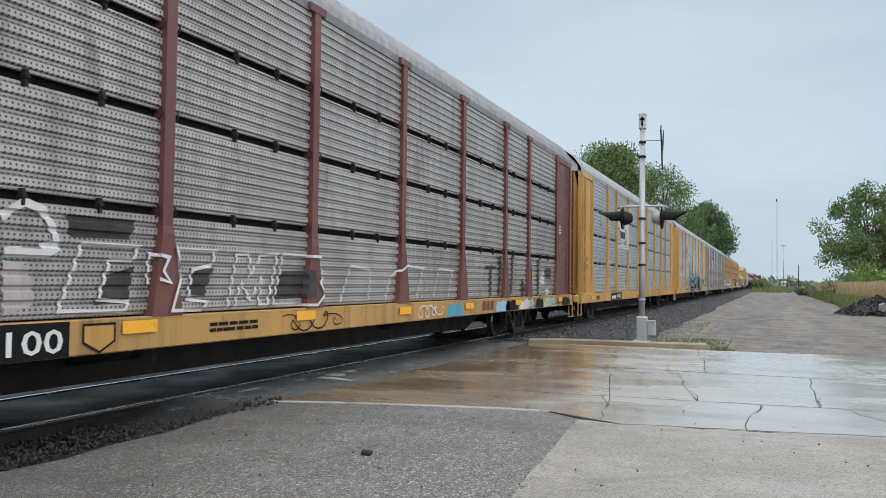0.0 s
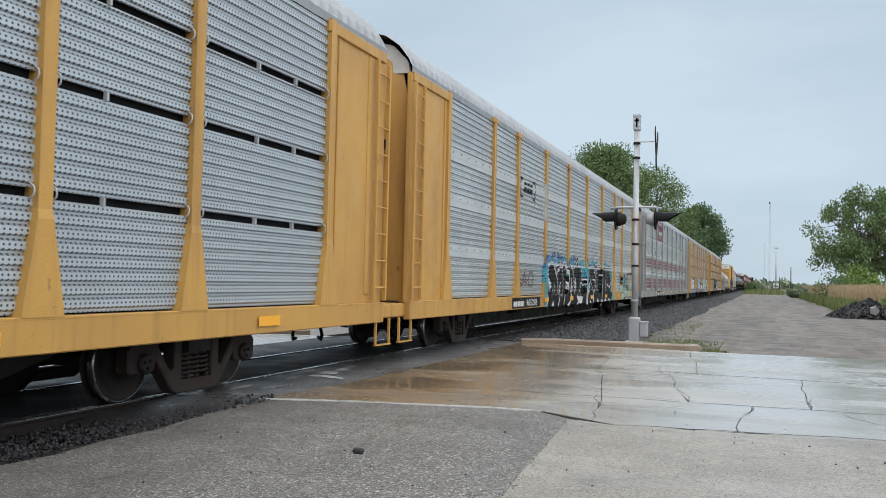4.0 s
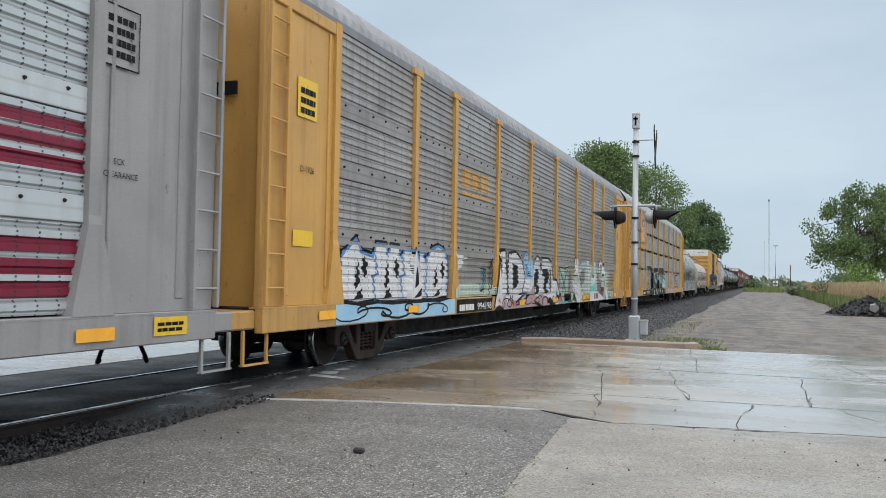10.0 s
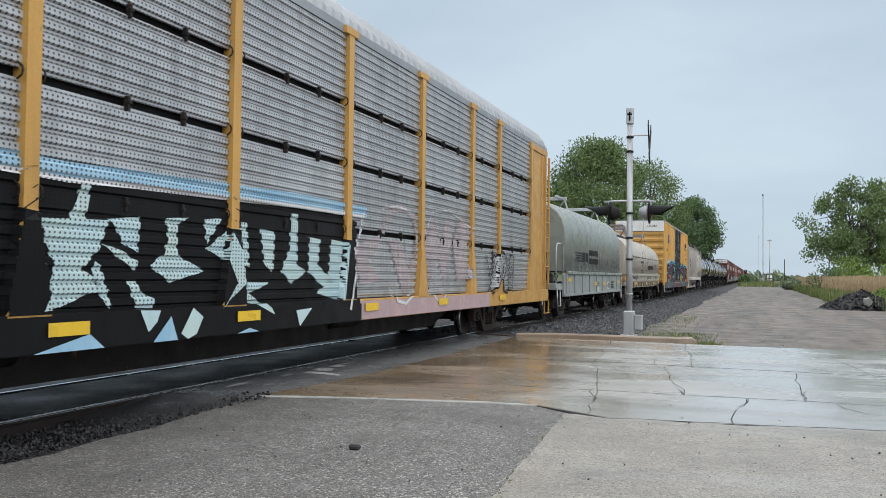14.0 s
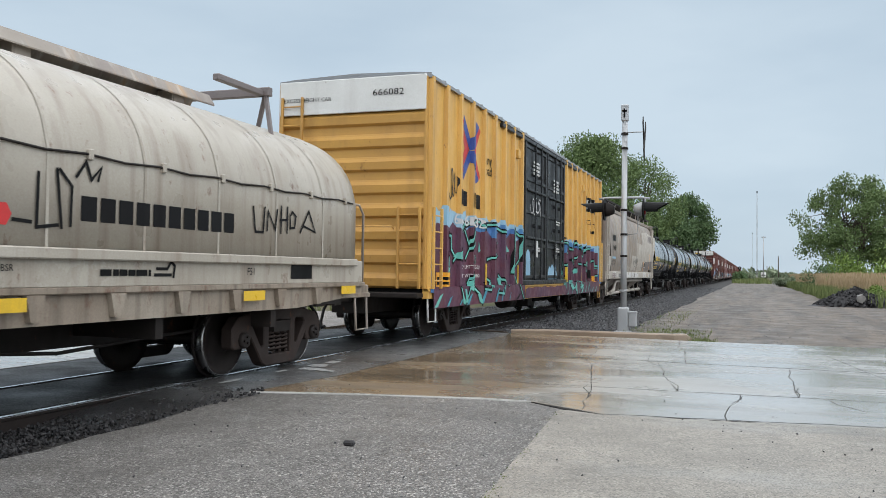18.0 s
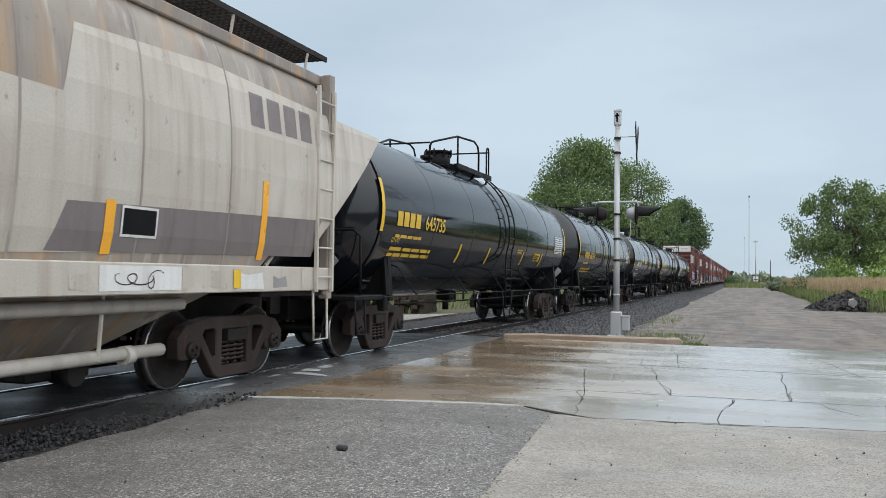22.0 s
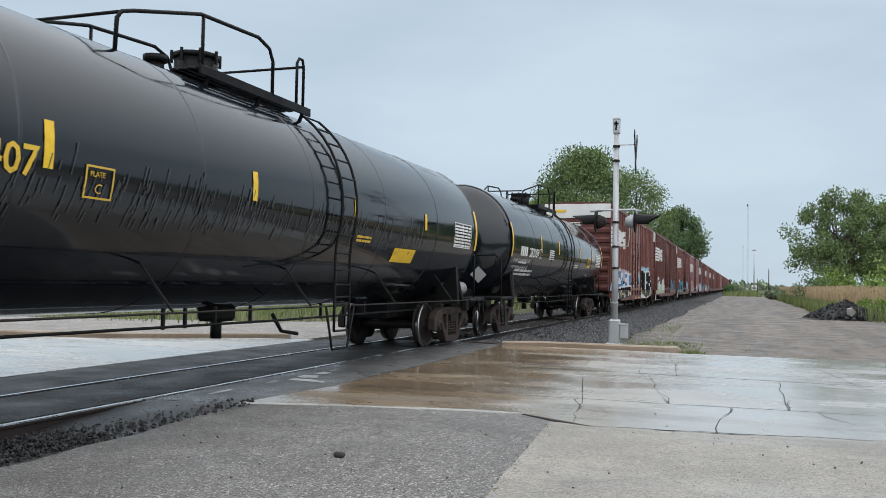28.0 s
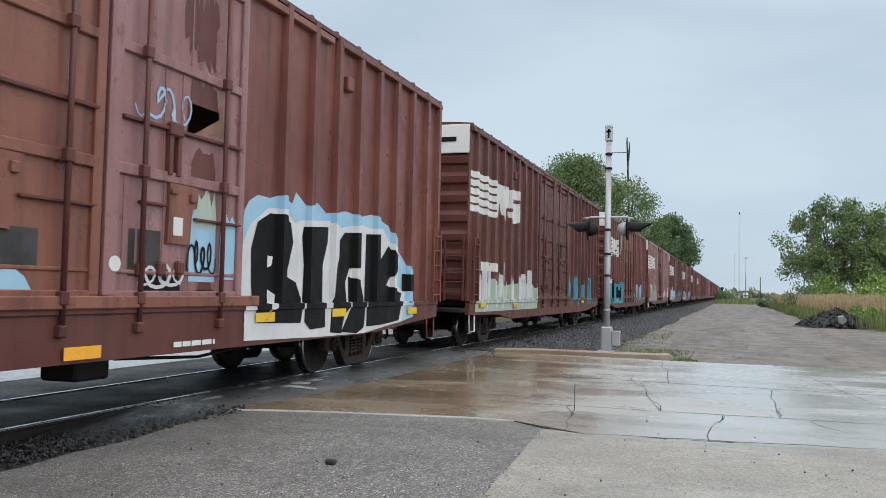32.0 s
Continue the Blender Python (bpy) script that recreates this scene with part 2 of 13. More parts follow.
LETTER_YELLOW = paint("yellow_letter_paint", (0.66, 0.42, 0.03), (0.55, 0.36, 0.05), (0.3, 0.2, 0.05), 0.3, 0.0, 0.4)
ROOF_GALV = paint("galvanised_roof", (0.30, 0.31, 0.32), (0.24, 0.25, 0.26), (0.2, 0.19, 0.18), 0.3, 0.0, 0.4, 0.45)
ROOF_DARK = paint("weathered_grey_roof", (0.22, 0.22, 0.225), (0.17, 0.17, 0.175), (0.1, 0.09, 0.085), 0.4, 0.0, 0.45, 0.4)
RED = paint("red_paint", (0.55, 0.03, 0.03), (0.45, 0.03, 0.03), (0.2, 0.03, 0.03), 0.3)
BLUE = paint("blue_paint", (0.03, 0.07, 0.30), (0.03, 0.06, 0.24), (0.03, 0.04, 0.1), 0.3)
TEAL = paint("teal_spray_paint", (0.06, 0.36, 0.40), (0.05, 0.22, 0.36), (0.04, 0.12, 0.2), 0.2, scale=2.0)
SKY_SPRAY = paint("pale_blue_spray_paint", (0.32, 0.50, 0.62), (0.22, 0.42, 0.58), (0.2, 0.25, 0.3), 0.25, scale=2.0)
BLUE_SPRAY = paint("blue_spray_paint", (0.05, 0.14, 0.36), (0.08, 0.26, 0.48), (0.03, 0.06, 0.15), 0.3, scale=2.0)
MINT_SPRAY = paint("mint_spray_paint", (0.16, 0.50, 0.42), (0.10, 0.40, 0.36), (0.08, 0.2, 0.2), 0.2, scale=2.0)
WINE_SPRAY = paint("wine_spray_paint", (0.115, 0.028, 0.04), (0.085, 0.035, 0.07), (0.04, 0.03, 0.06), 0.4, scale=1.5)
PALE_SPRAY = paint("white_spray_paint", (0.62, 0.62, 0.62), (0.52, 0.52, 0.53), (0.3, 0.28, 0.28), 0.3, scale=2.0)
PINK_SPRAY = paint("pink_spray_paint", (0.44, 0.30, 0.30), (0.36, 0.27, 0.28), (0.2, 0.15, 0.15), 0.3, scale=2.0)
GREEN_SPRAY = paint("sage_spray_paint", (0.42, 0.48, 0.40), (0.34, 0.43, 0.36), (0.1, 0.12, 0.09), 0.3, scale=2.0)
GREY_SPRAY = paint("grey_spray_paint", (0.09, 0.09, 0.085), (0.14, 0.14, 0.13), (0.05, 0.05, 0.05), 0.3, scale=2.0)
SOOT_SPRAY = paint("worn_dark_spray_paint", (0.035, 0.034, 0.034), (0.075, 0.07, 0.068), (0.02, 0.02, 0.02), 0.4, scale=2.5)
MIST_SPRAY = paint("mist_green_spray_paint", (0.46, 0.58, 0.56), (0.40, 0.56, 0.62), (0.3, 0.36, 0.34), 0.35, scale=2.0)
CHALK_PINK = paint("chalky_pink_spray_paint", (0.46, 0.39, 0.40), (0.36, 0.32, 0.33), (0.16, 0.14, 0.14), 0.5, scale=2.5)
BRICK_SPRAY = paint("brick_red_spray_paint", (0.42, 0.07, 0.06), (0.5, 0.16, 0.12), (0.2, 0.05, 0.05), 0.3, scale=2.0)
STRIPE_RED = (0.20, 0.018, 0.04)
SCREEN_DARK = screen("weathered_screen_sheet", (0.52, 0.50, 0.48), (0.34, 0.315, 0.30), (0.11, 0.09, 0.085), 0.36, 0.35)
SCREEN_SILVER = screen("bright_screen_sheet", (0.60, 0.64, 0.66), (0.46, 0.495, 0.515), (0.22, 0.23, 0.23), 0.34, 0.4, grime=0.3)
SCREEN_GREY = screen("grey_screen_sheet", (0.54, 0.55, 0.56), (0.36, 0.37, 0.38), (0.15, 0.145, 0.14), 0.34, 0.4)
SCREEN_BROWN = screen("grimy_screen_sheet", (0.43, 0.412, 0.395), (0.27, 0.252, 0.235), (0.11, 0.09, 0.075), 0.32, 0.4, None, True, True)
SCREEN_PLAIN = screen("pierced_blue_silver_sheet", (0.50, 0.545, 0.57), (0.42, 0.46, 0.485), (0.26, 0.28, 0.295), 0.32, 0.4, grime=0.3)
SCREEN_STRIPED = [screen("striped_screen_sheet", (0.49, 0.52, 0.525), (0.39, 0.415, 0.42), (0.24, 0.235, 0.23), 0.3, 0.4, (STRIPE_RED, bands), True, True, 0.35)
                  for bands in (((0.14, 0.28), (0.33, 0.46), (0.51, 0.63)), ((0.18, 0.30), (0.36, 0.47), (0.52, 0.62)), (), ())]
BAND_SILVER = screen("flat_band_sheet", (0.50, 0.535, 0.545), (0.42, 0.455, 0.465), (0.36, 0.36, 0.36), 0.42, 0.18, None, False)
BAND_BROWN = screen("grimy_band_sheet", (0.27, 0.26, 0.25), (0.2, 0.19, 0.18), (0.12, 0.10, 0.09), 0.48, 0.1, None, False)


def wet_concrete(name, base, alt, stain, wet=0.55):
    s = Shader(name)
    col = s.mix(s.ramp(s.noise(0.55, 6), 0.35, 0.68), base, alt)
    col = s.mix(s.ramp(s.noise(1.1, 9, (0.55, 1.5, 1.0), 0.68), 0.5, 0.64, 0, 0.65), col, stain)
    col = s.mix(s.ramp(s.noise(4.0, 8, (0.6, 1.3, 1.0), 0.7), 0.54, 0.68, 0, 0.4), col, stain)
    col = s.mix(s.ramp(s.noise(70, 3), 0.35, 0.7, 0, 0.28), col, tuple(c * 0.5 for c in base))
    col = s.mix(s.ramp(s.noise(26, 4), 0.68, 0.74, 0, 0.6), col, tuple(c * 0.3 for c in stain))
    puddle = s.ramp(s.noise(0.6, 7, (0.6, 1.3, 1.0), 0.6), 0.60 - wet * 0.3, 0.70 - wet * 0.2)
    dark = s.mix(s.math("MULTIPLY", puddle, 0.25), col, stain)
    rough = s.ramp(puddle, 0, 1, 0.46, 0.17)
    s.bump(s.math("MULTIPLY", s.noise(45, 5), s.ramp(puddle, 0, 1, 1.0, 0.12)), 0.3, 0.006)
    return s.finish(dark, rough)


def chip_asphalt(name, base, light, scale=75.0, rough=0.5, bumpy=0.7, browned=False, muddy=False):
    """Asphalt with its stone chips laid bare: each chip has a shade of its own, with dark binder and pits between."""
    s = Shader(name)
    bw = s.n.new("ShaderNodeRGBToBW")
    s.l.new(s.voronoi(scale, "Color"), bw.inputs[0])
    fine = s.n.new("ShaderNodeRGBToBW")
    s.l.new(s.voronoi(scale * 2.3, "Color"), fine.inputs[0])
    col = s.mix(s.ramp(bw.outputs[0], 0.25, 0.8), base, light)
    col = s.mix(s.ramp(fine.outputs[0], 0.55, 0.75, 0, 0.7), col, tuple(c * 0.8 for c in base))
    col = s.mix(s.ramp(bw.outputs[0], 0.80, 0.83, 0, 0.6), col, tuple(min(0.7, c * 2.2) for c in light))
    col = s.mix(s.ramp(s.noise(scale * 0.4, 3), 0.60, 0.66, 0, 0.85), col, tuple(c * 0.25 for c in base))
    col = s.mix(s.ramp(s.noise(0.8, 6), 0.4, 0.7, 0, 0.45), col, tuple(c * 0.7 for c in base))
    col = s.mix(s.ramp(s.noise(6, 4), 0.5, 0.8, 0, 0.15), col, light)
    if browned:
        s.v = s.co
        # darker brown toward the rail with a wandering edge, and in scattered patches
        edge = s.math("ADD", s.axis()[0], s.math("MULTIPLY", s.math("SUBTRACT", s.noise(0.9, 7, None, 0.62), 0.5), 2.2))
        col = s.mix(s.ramp(edge, -5.2, -3.2, 0.45, 0.0), col, (0.05, 0.043, 0.036))
        col = s.mix(s.ramp(s.noise(1.7, 7, None, 0.65), 0.5, 0.7, 0, 0.25), col, (0.08, 0.07, 0.06))
    if muddy:
        s.v = s.co
        x, y, _ = s.axis()
        wander = s.math("MULTIPLY", s.math("SUBTRACT", s.noise(1.3, 7, None, 0.62), 0.5), 2.4)
        near_rail = s.ramp(s.math("ADD", x, s.math("MULTIPLY", wander, 0.5)), -6.1, -5.2, 1.0, 0.0)
        before = s.ramp(s.math("ADD", y, wander), 7.2, 9.0, 1.0, 0.0)
        col = s.mix(s.math("MULTIPLY", s.math("MAXIMUM", s.math("MULTIPLY", near_rail, 0.6), before), 0.85), col, (0.013, 0.012, 0.0115))
    s.bump(s.voronoi(scale), bumpy, 0.008)
    return s.finish(col, s.ramp(s.noise(1.5, 4), 0.3, 0.7, rough - 0.14, rough + 0.12))


def road_concrete():
    """Old rain-wet concrete: pale, with a clay stain washed in from the railway side."""
    s = Shader("stained_road_concrete")
    x, y, z = s.axis()
    co = s.co
    s.v = co
    wander = s.math("MULTIPLY", s.math("SUBTRACT", s.noise(0.9, 6, (0.8, 1.2, 1.0), 0.62), 0.5), 2.6)
    shift = s.math("MULTIPLY", s.math("SUBTRACT", s.rand, 0.5), 0.5)
    along = s.math("ADD", s.math("ADD", s.math("ADD", x, wander), shift), s.math("MULTIPLY", y, 0.05))
    clay = s.ramp(along, -2.2, -1.4, 1.0, 0.0)
    half = s.ramp(along, -1.4, 0.2, 0.55, 0.0)
    pale = s.mix(s.ramp(s.noise(0.55, 6), 0.35, 0.68), (0.33, 0.328, 0.316), (0.275, 0.272, 0.256))
    brown = s.mix(s.ramp(s.noise(0.8, 7, (0.5, 1.6, 1.0), 0.62), 0.38, 0.62), (0.235, 0.17, 0.105), (0.145, 0.104, 0.067))
    col = s.mix(half, pale, (0.30, 0.265, 0.215))
    col = s.mix(clay, col, brown)
    run = s.ramp(s.noise(1.0, 9, (0.45, 1.7, 1.0), 0.68), 0.5, 0.62, 0, 0.62)
    col = s.mix(s.math("MULTIPLY", run, s.ramp(s.math("ADD", clay, half), 0, 1, 0.35, 0.9)), col, (0.085, 0.068, 0.048))
    moss = s.ramp(s.noise(0.33, 7, (0.5, 1.5, 1.0), 0.62), 0.60, 0.68, 0, 0.7)
    col = s.mix(moss, col, (0.135, 0.13, 0.10))
    col = s.mix(s.ramp(s.noise(70, 3), 0.35, 0.7, 0, 0.26), col, (0.16, 0.15, 0.13))
    col = s.mix(s.ramp(s.noise(22, 5), 0.66, 0.72, 0, 0.55), col, (0.05, 0.045, 0.04))
    puddle = s.ramp(s.noise(0.6, 7, (0.6, 1.3, 1.0), 0.6), 0.36, 0.56)
    s.bump(s.math("MULTIPLY", s.noise(45, 5), s.ramp(puddle, 0, 1, 1.0, 0.15)), 0.3, 0.006)
    s.p.inputs["Specular IOR Level"].default_value = 0.7
    return s.finish(col, s.ramp(puddle, 0, 1, 0.40, 0.13))


def apron_concrete():
    """Worn pitted concrete with aggregate showing, dirt-stained and damp."""
    s = Shader("worn_concrete_apron")
    s.v = s.co
    col = s.mix(s.ramp(s.noise(0.7, 7, None, 0.62), 0.36, 0.64), (0.27, 0.243, 0.205), (0.18, 0.162, 0.136))
    col = s.mix(s.ramp(s.noise(4.5, 8, (0.7, 1.3, 1.0), 0.7), 0.5, 0.66, 0, 0.6), col, (0.115, 0.104, 0.088))
    cell = s.voronoi(95, "Color")
    bw = s.n.new("ShaderNodeRGBToBW")
    s.l.new(cell, bw.inputs[0])
    col = s.mix(s.ramp(bw.outputs[0], 0.68, 0.85, 0, 0.5), col, (0.44, 0.41, 0.36))
    col = s.mix(s.ramp(bw.outputs[0], 0.36, 0.2, 0, 0.8), col, (0.06, 0.055, 0.048))
    pit = s.ramp(s.noise(28, 5), 0.64, 0.70, 0, 0.8)
    col = s.mix(pit, col, (0.055, 0.05, 0.045))
    wet = s.ramp(s.noise(0.55, 6, (0.6, 1.4, 1.0)), 0.48, 0.66)
    s.bump(s.math("ADD", s.math("MULTIPLY", s.noise(60, 5), 0.6), s.math("MULTIPLY", pit, -0.8)), 0.45, 0.007)
    return s.finish(col, s.ramp(wet, 0, 1, 0.5, 0.24))


ROAD = road_concrete()
CONCRETE = wet_concrete("wet_concrete", (0.44, 0.437, 0.42), (0.37, 0.362, 0.345), (0.15, 0.142, 0.115), 0.78)
APRON = apron_concrete()
ASPHALT = chip_asphalt("coarse_chip_asphalt", (0.074, 0.069, 0.064), (0.29, 0.275, 0.256), 85, 0.46, 1.0, True)
gloss(ASPHALT, 0.3)
ASPHALT_DARK = chip_asphalt("dark_wet_asphalt", (0.012, 0.012, 0.0122), (0.06, 0.06, 0.06), 60, 0.52, 0.5)
gloss(ASPHALT_DARK, 0.12)
GRAVEL = chip_asphalt("fine_road_gravel", (0.15, 0.13, 0.112), (0.30, 0.27, 0.245), 38, 0.6, 0.9)
DIRT = chip_asphalt("dark_dirt_shoulder", (0.012, 0.0105, 0.0095), (0.055, 0.05, 0.046), 45, 0.5, 0.9)
gloss(DIRT, 0.15)
CURB = wet_concrete("stained_curb_concrete", (0.24, 0.17, 0.115), (0.30, 0.24, 0.18), (0.12, 0.085, 0.06), 0.3)


def simple(name, cols, scale, rough=0.7, bump=0.4, island=False):
    s = Shader(name)
    fac = s.ramp(s.noise(scale, 5), 0.3, 0.7)
    if island:
        geo = s.n.new("ShaderNodeNewGeometry")
        fac = geo.outputs["Random Per Island"]
    col = s.mix(fac, cols[0], cols[1])
    if len(cols) > 2:
        col = s.mix(s.ramp(s.noise(scale * 0.23, 4), 0.42, 0.66, 0, 0.8), col, cols[2])
    s.bump(s.noise(scale * 4, 4), bump, 0.02)
    s.p.inputs["Specular IOR Level"].default_value = 0.15
    return s.finish(col, rough)


BALLAST = simple("grey_ballast_stone", ((0.02, 0.02, 0.021), (0.125, 0.125, 0.13)), 9, 0.5, 0.4, True)
BALLAST_BED = simple("ballast_bed", ((0.03, 0.028, 0.027), (0.085, 0.08, 0.078), (0.02, 0.018, 0.017)), 26, 0.7, 0.9)
GRASS_GROUND = simple("grassy_ground", ((0.05, 0.064, 0.026), (0.085, 0.085, 0.042), (0.115, 0.093, 0.06)), 1.5, 0.9, 0.6)
GRASS = simple("green_grass_blades", ((0.10, 0.135, 0.045), (0.18, 0.205, 0.085)), 2, 0.7, 0.1, True)
REED = simple("dry_reed_stems", ((0.42, 0.32, 0.205), (0.30, 0.225, 0.13)), 2, 0.8, 0.1, True)
LEAF_A = simple("green_leaves", ((0.095, 0.145, 0.055), (0.15, 0.205, 0.08)), 0.6, 0.6, 0.1, True)
LEAF_B = simple("bright_green_leaves", ((0.12, 0.19, 0.04), (0.19, 0.265, 0.07)), 0.6, 0.6, 0.1, True)
LEAF_C = simple("dark_green_leaves", ((0.075, 0.125, 0.055), (0.115, 0.17, 0.078)), 0.6, 0.6, 0.1, True)
# distance haze is put into this paler leaf colour
LEAF_HAZED = simple("far_foliage", ((0.15, 0.19, 0.12), (0.20, 0.235, 0.155)), 0.4, 0.9, 0.1, True)
BARK = simple("grey_brown_bark", ((0.06, 0.05, 0.04), (0.11, 0.09, 0.075)), 6, 0.9, 0.8)
COAL = simple("black_rubble", ((0.008, 0.008, 0.0085), (0.04, 0.038, 0.039)), 6, 0.45, 0.6, True)
RUBBLE_PALE = simple("pale_rubble_block", ((0.30, 0.29, 0.28), (0.22, 0.21, 0.2)), 6, 0.7, 0.5)
TIE_WOOD = simple("creosoted_tie_wood", ((0.045, 0.035, 0.028), (0.075, 0.058, 0.045)), 5, 0.8, 0.6)
SEALANT = simple("black_joint_dirt", ((0.012, 0.011, 0.010), (0.035, 0.03, 0.026)), 14, 0.7, 0.5)


def lane_gravel():
    """Damp packed gravel with darker wheel ruts running along it."""
    s = Shader("packed_lane_gravel")
    cell = s.voronoi(34, "Color")
    bw = s.n.new("ShaderNodeRGBToBW")
    s.l.new(cell, bw.inputs[0])
    col = s.mix(s.ramp(bw.outputs[0], 0.2, 0.9), (0.055, 0.041, 0.03), (0.175, 0.137, 0.102))
    rut = s.ramp(s.noise(1.1, 7, (1.5, 0.07, 1.0), 0.6), 0.47, 0.56, 0, 0.75)
    col = s.mix(rut, col, (0.045, 0.035, 0.027))
    col = s.mix(s.ramp(s.noise(0.5, 7, (1.8, 0.10, 1.0)), 0.5, 0.6, 0, 0.6), col, (0.145, 0.116, 0.09))
    col = s.mix(s.ramp(s.noise(2.4, 8, (1.2, 0.16, 1.0)), 0.52, 0.64, 0, 0.6), col, (0.03, 0.024, 0.019))
    col = s.mix(s.ramp(s.noise(0.35, 6, (1.0, 0.5, 1.0)), 0.45, 0.62, 0, 0.4), col, (0.12, 0.09, 0.064))
    col = s.mix(s.ramp(s.noise(3.2, 7, (1.0, 0.35, 1.0), 0.65), 0.52, 0.62, 0, 0.7), col, (0.034, 0.026, 0.02))
    col = s.mix(s.ramp(s.noise(7.0, 6, (1.0, 0.4, 1.0), 0.65), 0.56, 0.66, 0, 0.6), col, (0.21, 0.17, 0.13))
    s.bump(s.math("ADD", s.voronoi(34), s.math("MULTIPLY", s.noise(2.2, 6, (1.5, 0.06, 1.0)), 2.0)), 0.6, 0.01)
    return s.finish(col, s.ramp(s.noise(1.2, 4), 0.3, 0.7, 0.4, 0.7))


LANE = lane_gravel()
ASPHALT_WET = chip_asphalt("damp_grey_asphalt", (0.05, 0.049, 0.048), (0.22, 0.215, 0.21), 85, 0.36, 0.5, False, True)
SCUFF = paint("grey_scuffed_paint", (0.045, 0.046, 0.048), (0.07, 0.072, 0.075), (0.02, 0.02, 0.02), 0.3, 0.0, 0.35)
GRIME = paint("mauve_grey_overpaint", (0.19, 0.165, 0.16), (0.15, 0.13, 0.13), (0.08, 0.06, 0.055), 0.5, 0.1, 0.5)
LENS_RED = paint("dark_red_lens", (0.16, 0.006, 0.008), None, (0.05, 0.0, 0.0), 0.1, 0.0, 0.15)
# pale grey for reflections painted onto the wet asphalt
WET_GLINT = simple("white_road_paint", ((0.46, 0.46, 0.45), (0.24, 0.24, 0.235)), 12, 0.4, 0.2)


# ---- mesh helpers ----
def box(bm, x0, x1, y0, y1, z0, z1):
    v = [bm.verts.new(p) for p in ((x0, y0, z0), (x1, y0, z0), (x1, y1, z0), (x0, y1, z0), (x0, y0, z1), (x1, y0, z1), (x1, y1, z1), (x0, y1, z1))]
    for f in ((3, 2, 1, 0), (4, 5, 6, 7), (0, 1, 5, 4), (1, 2, 6, 5), (2, 3, 7, 6), (3, 0, 4, 7)):
        bm.faces.new([v[i] for i in f])
    return v


def rounded(bm, x0, x1, y0, y1, z0, z1, r=0.01):
    """A box with its edges broken by a small chamfer."""
    tmp = bmesh.new()
    box(tmp, x0, x1, y0, y1, z0, z1)
    bmesh.ops.bevel(tmp, geom=tmp.edges[:], offset=r, segments=1, affect="EDGES")
    merge(bm, tmp)


def merge(bm, other):
    me = bpy.data.meshes.new("tmp")
    other.to_mesh(me)
    other.free()
    bm.from_mesh(me)
    bpy.data.meshes.remove(me)


def ring_basis(d):
    d = Vector(d).normalized()
    a = d.orthogonal().normalized()
    return a, d.cross(a)


def rod(bm, p0, p1, r, n=8, r1=None, caps=True):
    p0, p1 = Vector(p0), Vector(p1)
    a, b = ring_basis(p1 - p0)
    r1 = r if r1 is None else r1
    rings = []
    for p, rr in ((p0, r), (p1, r1)):
        rings.append([bm.verts.new(p + (a * math.cos(2 * math.pi * i / n) + b * math.sin(2 * math.pi * i / n)) * rr) for i in range(n)])
    for i in range(n):
        f = bm.faces.new((rings[0][i], rings[0][(i + 1) % n], rings[1][(i + 1) % n], rings[1][i]))
        f.smooth = n >= 8
    if caps:
        bm.faces.new(rings[0][::-1])
        bm.faces.new(rings[1])


def tube(bm, pts, r, n=6):
    """A bent pipe through the points."""
    pts = [Vector(p) for p in pts]
    prev = None
    for i, p in enumerate(pts):
        d = (pts[min(i + 1, len(pts) - 1)] - pts[max(i - 1, 0)]).normalized()
        ref = Vector((0, 0, 1)) if abs(d.z) < 0.9 else Vector((1, 0, 0))
        a = d.cross(ref).normalized()
        b = d.cross(a)
        ring = [bm.verts.new(p + (a * math.cos(2 * math.pi * k / n) + b * math.sin(2 * math.pi * k / n)) * r) for k in range(n)]
        if prev:
            best = min(range(n), key=lambda o: sum((ring[(k + o) % n].co - prev[k].co).length for k in range(n)))
            ring = ring[best:] + ring[:best]
            for k in range(n):
                f = bm.faces.new((prev[k], prev[(k + 1) % n], ring[(k + 1) % n], ring[k]))
                f.smooth = True
        else:
            bm.faces.new(ring[::-1])
        prev = ring
    bm.faces.new(prev)


def prism(bm, pts, axis, lo, hi):
    """A polygon of (u, v) points drawn out along an axis: x uses (y, z), y uses (x, z), z uses (x, y)."""
    def at(p, w):
        return (w, p[0], p[1]) if axis == "x" else (p[0], w, p[1]) if axis == "y" else (p[0], p[1], w)
    a = [bm.verts.new(at(p, lo)) for p in pts]
    b = [bm.verts.new(at(p, hi)) for p in pts]
    n = len(pts)
    bm.faces.new(a)
    bm.faces.new(b[::-1])
    for i in range(n):
        bm.faces.new((a[i], b[i], b[(i + 1) % n], a[(i + 1) % n]))


def sweep(bm, rings, closed=True, smooth=True, cap=True):
    """Skin between rings of equal point counts."""
    made = [[bm.verts.new(p) for p in ring] for ring in rings]
    n = len(made[0])
    for a, b in zip(made, made[1:]):
        for i in range(n if closed else n - 1):
            f = bm.faces.new((a[i], a[(i + 1) % n], b[(i + 1) % n], b[i]))
            f.smooth = smooth
    if closed and cap:
        bm.faces.new(made[0][::-1])
        bm.faces.new(made[-1])


def mesh_of(name, bm, recalc=True):
    if recalc:
        bmesh.ops.recalc_face_normals(bm, faces=bm.faces[:])
    me = bpy.data.meshes.new(name)
    bm.to_mesh(me)
    bm.free()
    me.materials.append(None)
    return me


